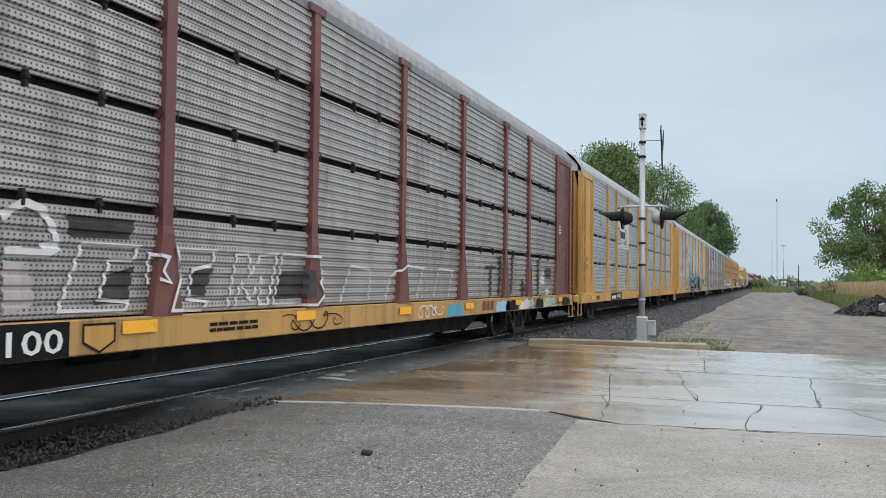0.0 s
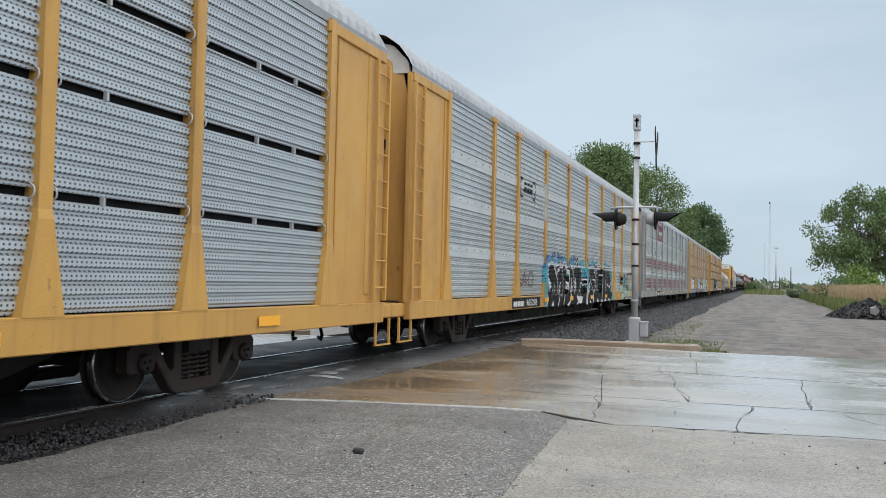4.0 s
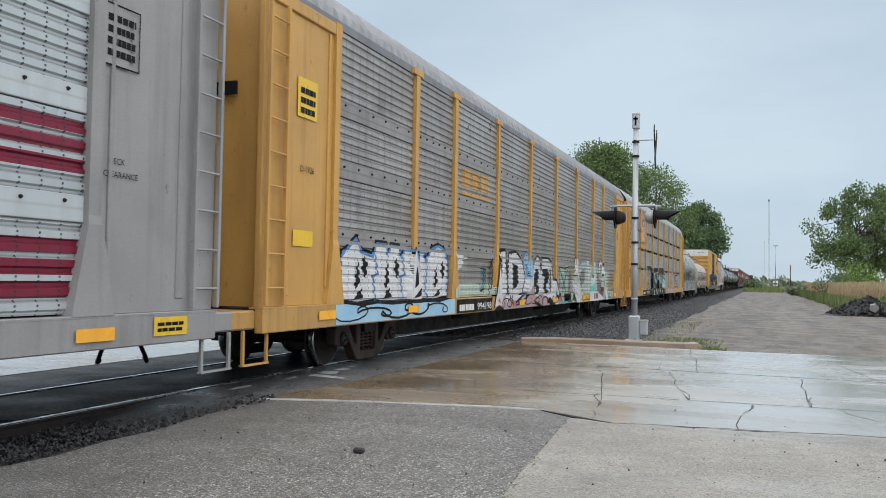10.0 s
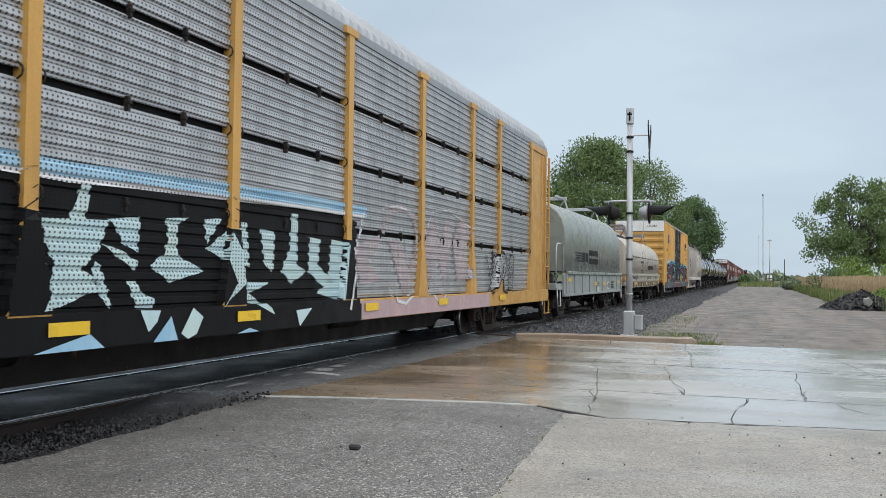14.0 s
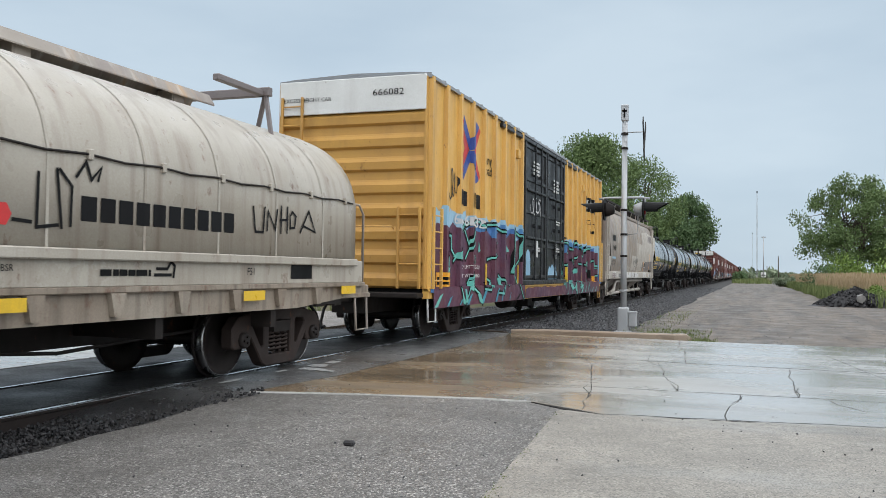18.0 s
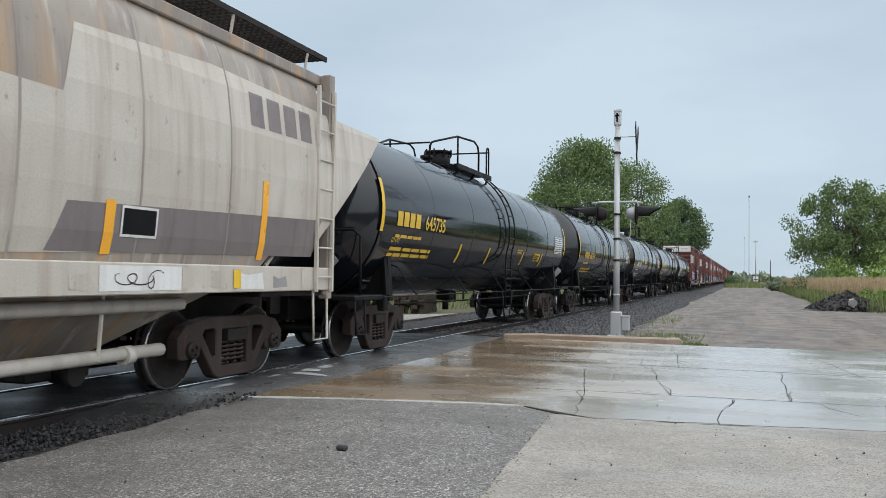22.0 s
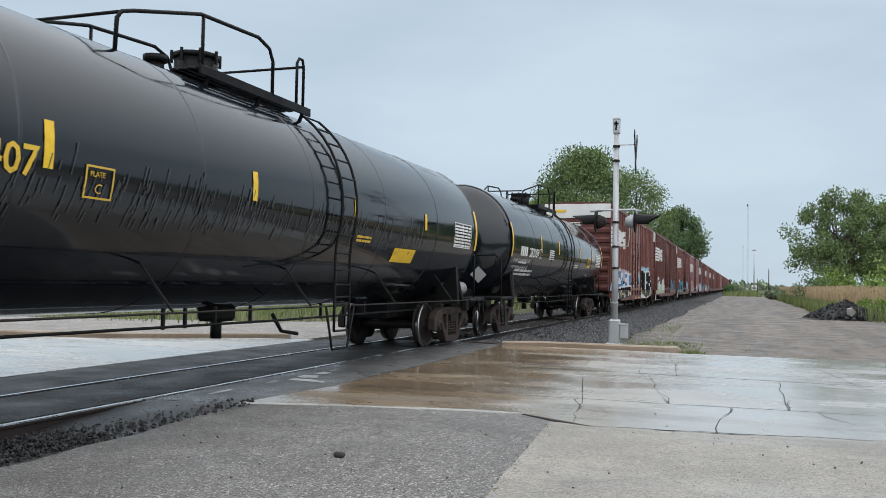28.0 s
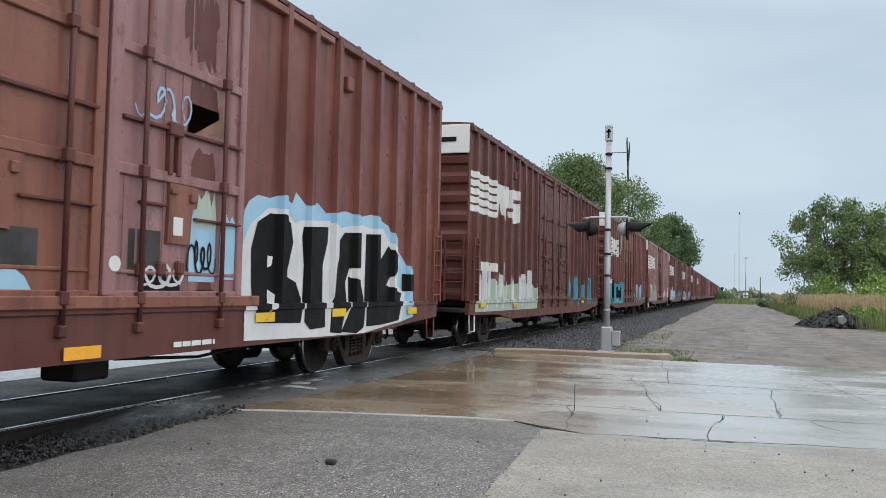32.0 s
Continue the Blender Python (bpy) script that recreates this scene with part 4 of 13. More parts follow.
# ties past the crossing
b = bmesh.new()
rounded(b, -1.3, 1.3, -0.115, 0.115, -0.17, 0.0, 0.012)
tie_mesh = mesh_of("tie", b)
for i in range(150):
    y = 19.2 + i * 0.53
    t_ob = place("railway_tie", tie_mesh, TIE_WOOD, None, pose(TRACK_X + random.uniform(-0.03, 0.03), y, -0.108 if i else -0.1))
    tagged(t_ob, "creosoted wooden tie bedded in ballast", "railway tie", "ties under the track")
for i in range(16):
    y = 5.2 - i * 0.53
    t_ob = place("railway_tie", tie_mesh, TIE_WOOD, None, pose(TRACK_X, y, -0.11))
    tagged(t_ob, "creosoted wooden tie bedded in ballast", "railway tie", "ties under the track")
b = bmesh.new()
box(b, -5.95, -5.25, 18.72, 18.86, -0.12, 0.01)
rounded(b, -5.8, -5.2, 18.86, 19.0, -0.12, -0.01, 0.02)
tagged(part("crossing_timber", b, TIE_WOOD, None), "dark end timber of the crossing surface beside the rail", "timber")
b = bmesh.new()
rounded(b, -2.955, -2.87, 6.01, 6.07, -0.012, 0.028, 0.012)
tagged(part("stone", b, COAL, None), "single dark stone lying on the asphalt", "stone")


# ---- crossing signal ----
def crossing_signal():
    th = thing("crossing_signal", "galvanised railway crossing mast with hooded flasher lamps, standing in the ballast", "crossing signal", pose(-2.93, 21.35, -0.1))
    b = bmesh.new()
    rings = []
    for z, r in ((0.62, 0.078), (2.0, 0.074), (5.2, 0.066)):
        rings.append([(r * math.cos(k * math.pi / 8), r * math.sin(k * math.pi / 8), z) for k in range(16)])
    sweep(b, rings)
    part("pole", b, GALV, th)
    b = bmesh.new()
    rounded(b, -0.13, 0.13, -0.13, 0.13, 0.0, 0.62, 0.03)
    for k in range(4):
        a = math.pi / 4 + k * math.pi / 2
        rod(b, (0.16 * math.cos(a), 0.16 * math.sin(a), 0.0), (0.16 * math.cos(a), 0.16 * math.sin(a), 0.1), 0.014, 6)
    rounded(b, -0.2, 0.2, -0.2, 0.2, -0.02, 0.04, 0.01)
    part("base", b, GALV, th, "square cast base with anchor bolts")
    b = bmesh.new()
    rounded(b, 0.14, 0.32, -0.12, 0.12, 0.16, 0.5, 0.015)
    rounded(b, 0.13, 0.33, -0.13, 0.13, 0.48, 0.52, 0.006)
    part("junction_box", b, GALV, th, "small grey junction box")
    b = bmesh.new()
    rounded(b, -0.085, 0.085, -0.085, 0.085, 5.2, 5.56, 0.02)
    rounded(b, -0.09, 0.09, -0.09, 0.09, 5.53, 5.6, 0.012)
    part("cap", b, GALV, th, "boxed pole cap")
    b = bmesh.new()
    box(b, -0.02, 0.02, -0.095, -0.0855, 5.28, 5.5)
    box(b, -0.055, 0.055, -0.095, -0.0855, 5.42, 5.46)
    part("bell_slot", b, BLACK, th)
    for z in (1.0, 2.38, 2.98, 4.5, 4.86, 1.85):
        b = bmesh.new()
        rod(b, (0, 0, z), (0, 0, z + 0.05), 0.088, 14)
        box(b, -0.03, 0.03, -0.12, -0.08, z, z + 0.05)
        part("clamp", b, DARK_STEEL if z > 1.2 else GALV, th)
    b = bmesh.new()
    tube(b, [(-0.62, 0, 3.28), (-0.4, 0, 3.31), (0.4, 0, 3.31), (0.62, 0, 3.28)], 0.028, 8)
    for sx in (-1, 1):
        rod(b, (sx * 0.5, 0, 3.3), (sx * 0.5, 0, 3.16), 0.03, 8)
    part("crossarm", b, GALV, th)
    b = bmesh.new()
    tube(b, [(0.1, -0.05, 2.4), (0.32, -0.05, 2.42), (0.34, -0.05, 2.6), (0.34, -0.05, 2.95)], 0.012, 6)
    part("conduit", b, GALV, th)
    for sx in (-1, 1):
        m = pose(sx * 0.46, 0, 3.02)
        b = bmesh.new()
        rings = []
        for x, r in ((0.00, 0.235), (0.025, 0.24), (0.03, 0.15)):
            rings.append([(sx * x, r * math.cos(k * math.pi / 12), r * math.sin(k * math.pi / 12)) for k in range(24)])
        sweep(b, rings)
        lamp = place("lamp", mesh_of("lamp", b), BLACK, th, m @ Matrix.Scale(1.15, 4), "hooded flasher lamp with a dark red lens")
        b = bmesh.new()
        rings = []
        for x, r in ((-0.20, 0.05), (-0.18, 0.10), (-0.06, 0.15), (0.0, 0.15)):
            rings.append([(sx * x, r * math.cos(k * math.pi / 10), r * math.sin(k * math.pi / 10)) for k in range(20)])
        sweep(b, rings)
        part("housing", b, GALV if sx > 0 else DARK_STEEL, lamp, "rounded grey lamp housing")
        b = bmesh.new()
        rings = []
        for x, r in ((0.031, 0.13), (0.05, 0.12), (0.062, 0.07)):
            rings.append([(sx * x, r * math.cos(k * math.pi / 10), r * math.sin(k * math.pi / 10)) for k in range(20)])
        sweep(b, rings)
        part("lens", b, LENS_RED, lamp, "dark red lens, unlit")
        b = bmesh.new()
        outer, inner = [], []
        for k in range(13):
            a = math.radians(-15 + 210 * k / 12)
            for lst, r in ((outer, 0.155), (inner, 0.147)):
                c, s2 = r * math.cos(a), r * math.sin(a)
                reach = 0.28 + 0.26 * max(0.0, math.sin(a))
                lst.append(((sx * 0.03, c, s2), (sx * reach, c * 0.98, s2 * 0.98 - 0.03 * reach)))
        for k in range(12):
            for lst in (outer, inner):
                v = [b.verts.new(p) for p in (lst[k][0], lst[k + 1][0], lst[k + 1][1], lst[k][1])]
                b.faces.new(v).smooth = True
            v = [b.verts.new(p) for p in (outer[k][1], outer[k + 1][1], inner[k + 1][1], inner[k][1])]
            b.faces.new(v)
        part("hood", b, BLACK, lamp, "long black visor")
    b = bmesh.new()
    rod(b, (0.05, 0, 4.92), (0.46, 0, 4.92), 0.014, 6)
    part("sign_bracket", b, GALV, th)
    for a in (42, -42):
        b = bmesh.new()
        rounded(b, -0.012, 0.012, -0.61, 0.61, -0.11, 0.11, 0.004)
        place("sign_blade", mesh_of("sign_blade", b), DARK_STEEL, th, pose(0.47 + (0.012 if a > 0 else -0.012), 0, 4.74, a, 0, 4), "weathered crossbuck blade seen edge on")


crossing_signal()


# ---- trees and plants ----
def leaf_cloud(rnd, centres, per, spread, size, flat=0.9):
    verts, polys = [], []
    for cx, cy, cz, r in centres:
        for _ in range(per):
            d = Vector((rnd.gauss(0, 1), rnd.gauss(0, 1), rnd.gauss(0, 1)))
            d = d.normalized() * (rnd.random() ** 0.45) * r * spread
            p = Vector((cx, cy, cz)) + Vector((d.x, d.y, d.z * flat))
            s = size * rnd.uniform(0.55, 1.3)
            m = Euler((rnd.uniform(0, 6.3), rnd.uniform(0, 6.3), rnd.uniform(0, 6.3))).to_matrix()
            n0 = len(verts)
            for q in ((-s, 0, 0), (0, -s * 0.55, 0.12 * s), (s, 0, 0), (0, s * 0.55, 0.12 * s)):
                w = m @ Vector(q)
                verts.append((p.x + w.x, p.y + w.y, p.z + w.z))
            polys.append((n0, n0 + 1, n0 + 2, n0 + 3))
    return verts, polys


def tree(x, y, height, width, base, seed, material, label, stems=1, clumps=46, per=110, size=0.3, spread=1.0, top=0.5):
    rnd = random.Random(seed)
    th = thing("tree", label, "tree", pose(x, y, -0.12), "trees by the railway")
    centres = []
    for i in range(clumps):
        a = rnd.uniform(0, 2 * math.pi)
        k = rnd.random()
        zz = base + (height - base) * (0.06 + 0.9 * k)
        prof = math.sin(math.pi * min(1.0, max(0.06, (zz - base) / (height - base) * 0.86 + 0.13))) ** 0.6
        rr = width * prof * (0.3 + 0.68 * rnd.random() ** 0.6)
        centres.append((rr * math.cos(a), rr * math.sin(a) * 0.8, zz - 0.08 * height * rnd.random(), height * rnd.uniform(0.07, 0.125)))
    b = bmesh.new()
    for s_i in range(stems):
        lean = (rnd.uniform(-1, 1) * width * 0.35 * (stems > 1), rnd.uniform(-0.5, 0.5) * width * 0.3 * (stems > 1))
        r0 = height * 0.021 / (1 if stems == 1 else 1.6)
        pts = [Vector((0.3 * s_i * (stems > 1) - 0.3 * (stems > 1), 0, 0)), Vector((lean[0] * 0.4, lean[1] * 0.4, height * 0.22)), Vector((lean[0], lean[1], height * 0.5)), Vector((lean[0] * 1.3, lean[1] * 1.3, height * 0.8))]
        for i in range(3):
            rod(b, pts[i], pts[i + 1], r0 * (1 - 0.27 * i), 8, r0 * (1 - 0.27 * (i + 1)), False)
        for c in rnd.sample(centres, min(12, clumps)):
            p0 = pts[1].lerp(pts[3], rnd.uniform(0.05, 0.8))
            p1 = Vector(c[:3])
            mid = p0.lerp(p1, 0.5) + Vector((0, 0, 0.05 * height))
            rod(b, p0, mid, r0 * 0.38, 5, r0 * 0.24, False)
            rod(b, mid, p1, r0 * 0.24, 5, r0 * 0.06, False)
    part("trunk", b, BARK, th, "grey-brown trunk with limbs")
    verts, polys = leaf_cloud(rnd, centres, per, spread, size)
    me = bpy.data.meshes.new("crown")
    me.from_pydata(verts, [], polys)
    me.materials.append(None)
    place("crown", me, material, th, None, "uneven leafy crown")
    return th


tree(-20.9, 120, 21.4, 6.6, 4.0, 11, LEAF_A, "tall dense green tree behind the railway", 1, 150, 280, 0.19)
tree(-28.6, 128, 14.5, 4.8, 2.5, 12, LEAF_B, "lower bright green tree behind the railway", 1, 60, 120, 0.30)
tree(-18.2, 160, 23.6, 6.6, 6.5, 13, LEAF_A, "tall thin-crowned green tree behind the railway", 1, 90, 190, 0.2, 1.05)
tree(-17.4, 260, 25.5, 7.2, 5.0, 14, LEAF_C, "broad dark green tree behind the railway", 1, 120, 220, 0.34)
tree(-27.0, 255, 23.5, 6.0, 5.0, 15, LEAF_C, "dark green tree behind the railway", 1, 46, 90, 0.55)
tree(9.6, 92, 11.2, 5.6, 2.8, 16, LEAF_A, "many-stemmed spreading willow beyond the reeds", 6, 130, 190, 0.13, 0.95)
tree(15.0, 95, 11.0, 5.2, 2.6, 17, LEAF_A, "many-stemmed spreading willow beyond the reeds", 5, 120, 190, 0.13, 0.95)
# this last tree is out of view, added for reflections only
tree(18.5, 100, 9.0, 4.0, 2.0, 19, LEAF_A, "spreading green tree, unseen, added for reflections", 3, 40, 90, 0.24)



def bush(x, y, w, d, h, seed, material, label, size=0.12, per=90, clumps=26):
    rnd = random.Random(seed)
    th = thing("bush", label, "bush", pose(x, y, -0.12), "bushes by the lane")
    centres = [(rnd.uniform(-w, w), rnd.uniform(-d, d), h * (0.2 + 0.6 * rnd.random()) * (1.0 - 0.2 * rnd.random()), h * rnd.uniform(0.2, 0.32)) for _ in range(clumps)]
    b = bmesh.new()
    for c in centres[:10]:
        rod(b, (c[0] * 0.4, c[1] * 0.4, 0), c[:3], 0.03, 5, 0.01, False)
    part("stems", b, BARK, th)
    verts, polys = leaf_cloud(rnd, centres, per, 1.0, size)
    me = bpy.data.meshes.new("crown")
    me.from_pydata(verts, [], polys)
    me.materials.append(None)
    place("crown", me, material, th)
    return th


bush(8.9, 76, 2.6, 1.2, 3.6, 31, LEAF_B, "bright green bush above the reeds")
bush(11.8, 72, 2.4, 1.5, 4.0, 32, LEAF_B, "bright green bush above the reeds", 0.12, 100, 34)
bush(9.2, 57, 1.3, 1.0, 2.5, 33, LEAF_B, "bright green bush at the lane's edge", 0.1, 100, 28)
bush(6.6, 84, 2.0, 1.4, 2.9, 34, LEAF_C, "dark green bush above the reeds")
bush(6.4, 49, 0.7, 0.6, 1.2, 36, LEAF_B, "green shrub beside the rubble heap", 0.08, 80, 16)
bush(4.1, 118, 1.2, 1.0, 1.6, 38, LEAF_HAZED, "low pale bush beside the lane", 0.12, 80, 18)
bush(-2.2, 190, 1.1, 3.0, 2.4, 35, LEAF_C, "dark bush between the lane and the track", 0.2, 90, 26)
bush(-0.4, 205, 1.2, 3.0, 2.2, 37, LEAF_HAZED, "pale bush between the lane and the track", 0.2, 80, 22)


def blades(name, label, material, count, seed, area, height, width, kind_word, droop=0.25, head=0.0):
    rnd = random.Random(seed)
    verts, polys = [], []
    for _ in range(count):
        x, y, z = area(rnd)
        h = rnd.uniform(*height)
        w = width * rnd.uniform(0.6, 1.3)
        a = rnd.uniform(0, 2 * math.pi)
        bx, by = math.cos(a) * h * droop * rnd.random(), math.sin(a) * h * droop * rnd.random()
        t = rnd.uniform(0, math.pi)
        dx, dy = math.cos(t) * w, math.sin(t) * w
        n0 = len(verts)
        verts += [(x - dx, y - dy, z), (x + dx, y + dy, z), (x + dx * 0.8 + bx * 0.4, y + dy * 0.8 + by * 0.4, z + h * 0.6), (x - dx * 0.8 + bx * 0.4, y - dy * 0.8 + by * 0.4, z + h * 0.6), (x + bx, y + by, z + h)]
        polys += [(n0, n0 + 1, n0 + 2, n0 + 3), (n0 + 3, n0 + 2, n0 + 4)]
        if head:
            s = head * rnd.uniform(0.7, 1.2)
            n1 = len(verts)
            verts += [(x + bx, y + by, z + h - 2 * s), (x + bx + s * 0.35, y + by, z + h - s), (x + bx, y + by, z + h + s * 0.6), (x + bx - s * 0.35, y + by, z + h - s)]
            polys.append((n1, n1 + 1, n1 + 2, n1 + 3))
    me = bpy.data.meshes.new(name)
    me.from_pydata(verts, [], polys)
    me.materials.append(None)
    return tagged(place(name, me, material), label, kind_word, kind="stuff")


def reed_area(rnd):
    y = 52 + 75 * rnd.random() ** 1.2
    edge = 5.3 + 0.5 * wobble(2, y, 0.15) + max(0.0, 62 - y) * 0.22
    return edge + rnd.random() ** 1.4 * 13, y, -0.12


def verge_area(rnd):
    y = 40 + 130 * rnd.random() ** 1.5
    edge = 4.2 + 0.4 * wobble(2, y, 0.15) + max(0.0, 47 - y) * 0.35
    return edge + rnd.random() * (1.9 + max(0.0, 62 - y) * 0.25), y, -0.12


def tuft_area(rnd):
    k = rnd.random()
    if k < 0.62:
        x, y = rnd.gauss(-1.75, 0.42), rnd.uniform(19.0, 22.5)
        return min(x, -0.9), y, -0.1
    if k < 0.75:
        return rnd.gauss(-0.95, 0.13), rnd.gauss(18.95, 0.22), -0.09
    return rnd.uniform(-2.9, -1.9), rnd.uniform(20, 34), -0.1


def seam_area(rnd):
    if rnd.random() < 0.55:
        y = rnd.gauss(5.1, 0.25)
    else:
        y = rnd.uniform(5.5, 8.3)
    return -1.5 - (y - 5.24) * 0.085 + rnd.gauss(0, 0.02), y, -0.012


def far_reed_area(rnd):
    y = rnd.uniform(150, 260)
    return rnd.uniform(-3.0, 3.4), y, -0.12


def far_grass_area(rnd):
    y = rnd.uniform(22, 70)
    return rnd.uniform(-34, -11.5 - max(0, 30 - y) * 0.4), y, -0.12


blades("reeds", "stand of tall dry tan reeds along the lane", REED, 17000, 41, reed_area, (0.9, 1.75), 0.022, "reeds", 0.18, 0.09)
blades("verge_grass", "long green grass at the edge of the reeds", GRASS, 15000, 42, verge_area, (0.35, 0.95), 0.02, "grass")
blades("weed_tufts", "short green weeds at the foot of the signal", GRASS, 2200, 43, tuft_area, (0.03, 0.12), 0.008, "weeds", 0.8)
blades("seam_moss", "thin green weeds in the paving seam", GRASS, 130, 44, seam_area, (0.006, 0.02), 0.006, "weeds", 0.8)
blades("far_grass_end", "distant rough green grass where the lane ends", GRASS, 2600, 45, far_reed_area, (0.4, 1.0), 0.05, "reeds", 0.2)
blades("far_grass", "rough green grass beyond the railway", GRASS, 7000, 46, far_grass_area, (0.2, 0.6), 0.025, "grass", 0.6)


# ---- rubble heap ----
def rubble_heap():
    rnd = random.Random(77)
    th = thing("rubble_heap", "heap of dark broken asphalt rubble on the gravel lane", "rubble heap", pose(4.55, 45.0, -0.1))
    b = bmesh.new()
    n, rows_r = 28, []
    for i in range(7):
        k = i / 6
        ring = []
        for j in range(n):
            a = j / n * 2 * math.pi
            r = (1 - k) * (1 + 0.18 * wobble(math.cos(a) * 2, math.sin(a) * 2, 1.3))
            ring.append((r * 1.75 * math.cos(a) + 0.15 * k, r * 1.3 * math.sin(a), 1.0 * k ** 0.8 * 0.93 + 0.06 * wobble(a * 3, k * 5, 1.5)))
        rows_r.append(ring)
    sweep(b, rows_r, True, False)
    part("mound", b, COAL, th)
    verts, polys = [], []
    faces = ((0, 2, 4), (2, 1, 4), (1, 3, 4), (3, 0, 4), (2, 0, 5), (1, 2, 5), (3, 1, 5), (0, 3, 5))
    for _ in range(650):
        a, k = rnd.uniform(0, 2 * math.pi), rnd.random() ** 0.6
        h = 1.0 - k
        p = (k * 1.85 * math.cos(a) + 0.1, k * 1.4 * math.sin(a), max(0.0, h ** 0.9 * 0.92))
        s = rnd.uniform(0.05, 0.17)
        m = Euler((rnd.uniform(0, 6), rnd.uniform(0, 6), rnd.uniform(0, 6))).to_matrix()
        n0 = len(verts)
        for q in ((1, 0, 0), (-1, 0, 0), (0, 1, 0), (0, -1, 0), (0, 0, 0.5), (0, 0, -0.5)):
            w = m @ Vector(q) * s * rnd.uniform(0.7, 1.2)
            verts.append((p[0] + w.x, p[1] + w.y, p[2] + w.z))
        polys += [tuple(n0 + t for t in f) for f in faces]
    me = bpy.data.meshes.new("debris")
    me.from_pydata(verts, [], polys)
    me.materials.append(None)
    tagged(place("debris", me, COAL, th), "broken black chunks", kind="stuff")
    b = bmesh.new()
    prism(b, [(-0.16, 0.0), (0.13, -0.05), (0.19, 0.22), (0.02, 0.36), (-0.19, 0.26)], "y", -0.09, 0.09)
    place("block", mesh_of("block", b), RUBBLE_PALE, th, pose(0.25, -1.0, 0.28, 12, 8, 6), "pale broken concrete block")
    b = bmesh.new()
    rounded(b, -0.9, 0.0, -0.5, 0.3, 0.0, 0.1, 0.02)
    place("plate", mesh_of("plate", b), COAL, th, pose(-1.35, -0.5, 0.02, 3, -9, 20), "slab of lifted asphalt")


rubble_heap()


# ---- distance ----
def lattice_tower(x, y, h, w, label):
    th = thing("radio_tower", label, "radio tower", pose(x, y, -0.2))
    b = bmesh.new()
    legs = [Vector((w * math.cos(k * 2.094), w * math.sin(k * 2.094), 0)) for k in range(3)]
    for p in legs:
        rod(b, p, p + Vector((0, 0, h)), w * 0.16, 5)
    step = w * 3.0
    for i in range(int(h / step)):
        for k in range(3):
            rod(b, legs[k] + Vector((0, 0, i * step)), legs[(k + 1) % 3] + Vector((0, 0, (i + 1) * step)), w * 0.08, 4, None, False)
    part("mast", b, GALV, th)
    b = bmesh.new()
    rod(b, (0, 0, h), (0, 0, h + w * 3), w * 0.8, 8)
    part("beacon", b, DARK_STEEL, th, "dark beacon housing")


lattice_tower(2.7, 420, 39.3, 0.32, "tall thin lattice radio tower in the distance")
lattice_tower(0.8, 455, 22.0, 0.18, "thin lattice radio tower in the distance")


def pole(x, y, h, arms, label, material, r=0.14):
    th = thing("utility_pole", label, "utility pole", pose(x, y, -0.2))
    b = bmesh.new()
    rod(b, (0, 0, 0), (0, 0, h), r, 8, r * 0.7)
    part("shaft", b, material, th)
    for z, w in arms:
        b = bmesh.new()
        rounded(b, -w, w, -0.08, 0.08, z, z + 0.18, 0.02)
        for sx in (-0.95, 0.95):
            rounded(b, w * sx - 0.25, w * sx + 0.25, -0.15, 0.15, z + 0.1, z + 0.4, 0.03)
        part("crossarm", b, material, th)


pole(4.0, 300, 14.4, ((13.8, 0.45),), "tall light pole with two lamp heads in the distance", GALV, 0.2)
pole(7.1, 250, 6.8, (), "short wooden utility pole in the distance", BARK, 0.16)
pole(5.6, 330, 5.0, (), "short wooden utility pole in the distance", BARK, 0.16)


def block_signal():
    th = thing("block_signal", "black trackside block signal on a slim mast", "railway signal", pose(-2.6, 232, -0.15))
    b = bmesh.new()
    rod(b, (0, 0, 0), (0, 0, 3.5), 0.07, 8)
    part("mast", b, GALV, th)
    b = bmesh.new()
    rod(b, (0, -0.05, 3.3), (0, 0.05, 3.3), 0.42, 16)
    rounded(b, -0.14, 0.14, -0.1, 0.4, 2.5, 3.1, 0.03)
    part("head", b, BLACK, th, "round black signal head")


block_signal()


def white_truck():
    th = thing("parked_truck", "small white truck parked far down the lane", "truck", pose(5.6, 420, -0.1))
    b = bmesh.new()
    rounded(b, -1.1, 1.1, 0, 4.5, 0.7, 2.9, 0.08)
    part("box_body", b, WHITE, th)
    b = bmesh.new()
    rounded(b, -1.0, 1.0, -1.7, -0.05, 0.55, 2.0, 0.12)
    part("cab", b, WHITE, th)
    b = bmesh.new()
    rounded(b, -0.85, 0.85, -1.74, -1.68, 1.25, 1.85, 0.02)
    part("windscreen", b, BLACK, th)
    for sx in (-0.95, 0.95):
        for yy in (-1.1, 3.4):
            b = bmesh.new()
            rod(b, (sx - 0.12, yy, 0.42), (sx + 0.12, yy, 0.42), 0.42, 14)
            part("wheel", b, BLACK, th)


white_truck()

# tree line along the horizon, its haze painted as paler leaves
rnd_h = random.Random(9)
centres_h = []
for i in range(330):
    a = rnd_h.uniform(-1.25, 1.05)
    d = rnd_h.uniform(620, 760)
    if -0.035 < a < 0.002 and d < 700:
        d = 760
    hgt = rnd_h.uniform(4, 11) * (0.6 if -0.08 < a < 0.06 else 1.0)
    centres_h.append((d * math.sin(a), d * math.cos(a), hgt * 0.45, hgt))
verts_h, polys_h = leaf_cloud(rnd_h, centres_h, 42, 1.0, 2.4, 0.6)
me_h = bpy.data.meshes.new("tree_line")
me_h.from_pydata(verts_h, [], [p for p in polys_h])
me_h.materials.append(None)
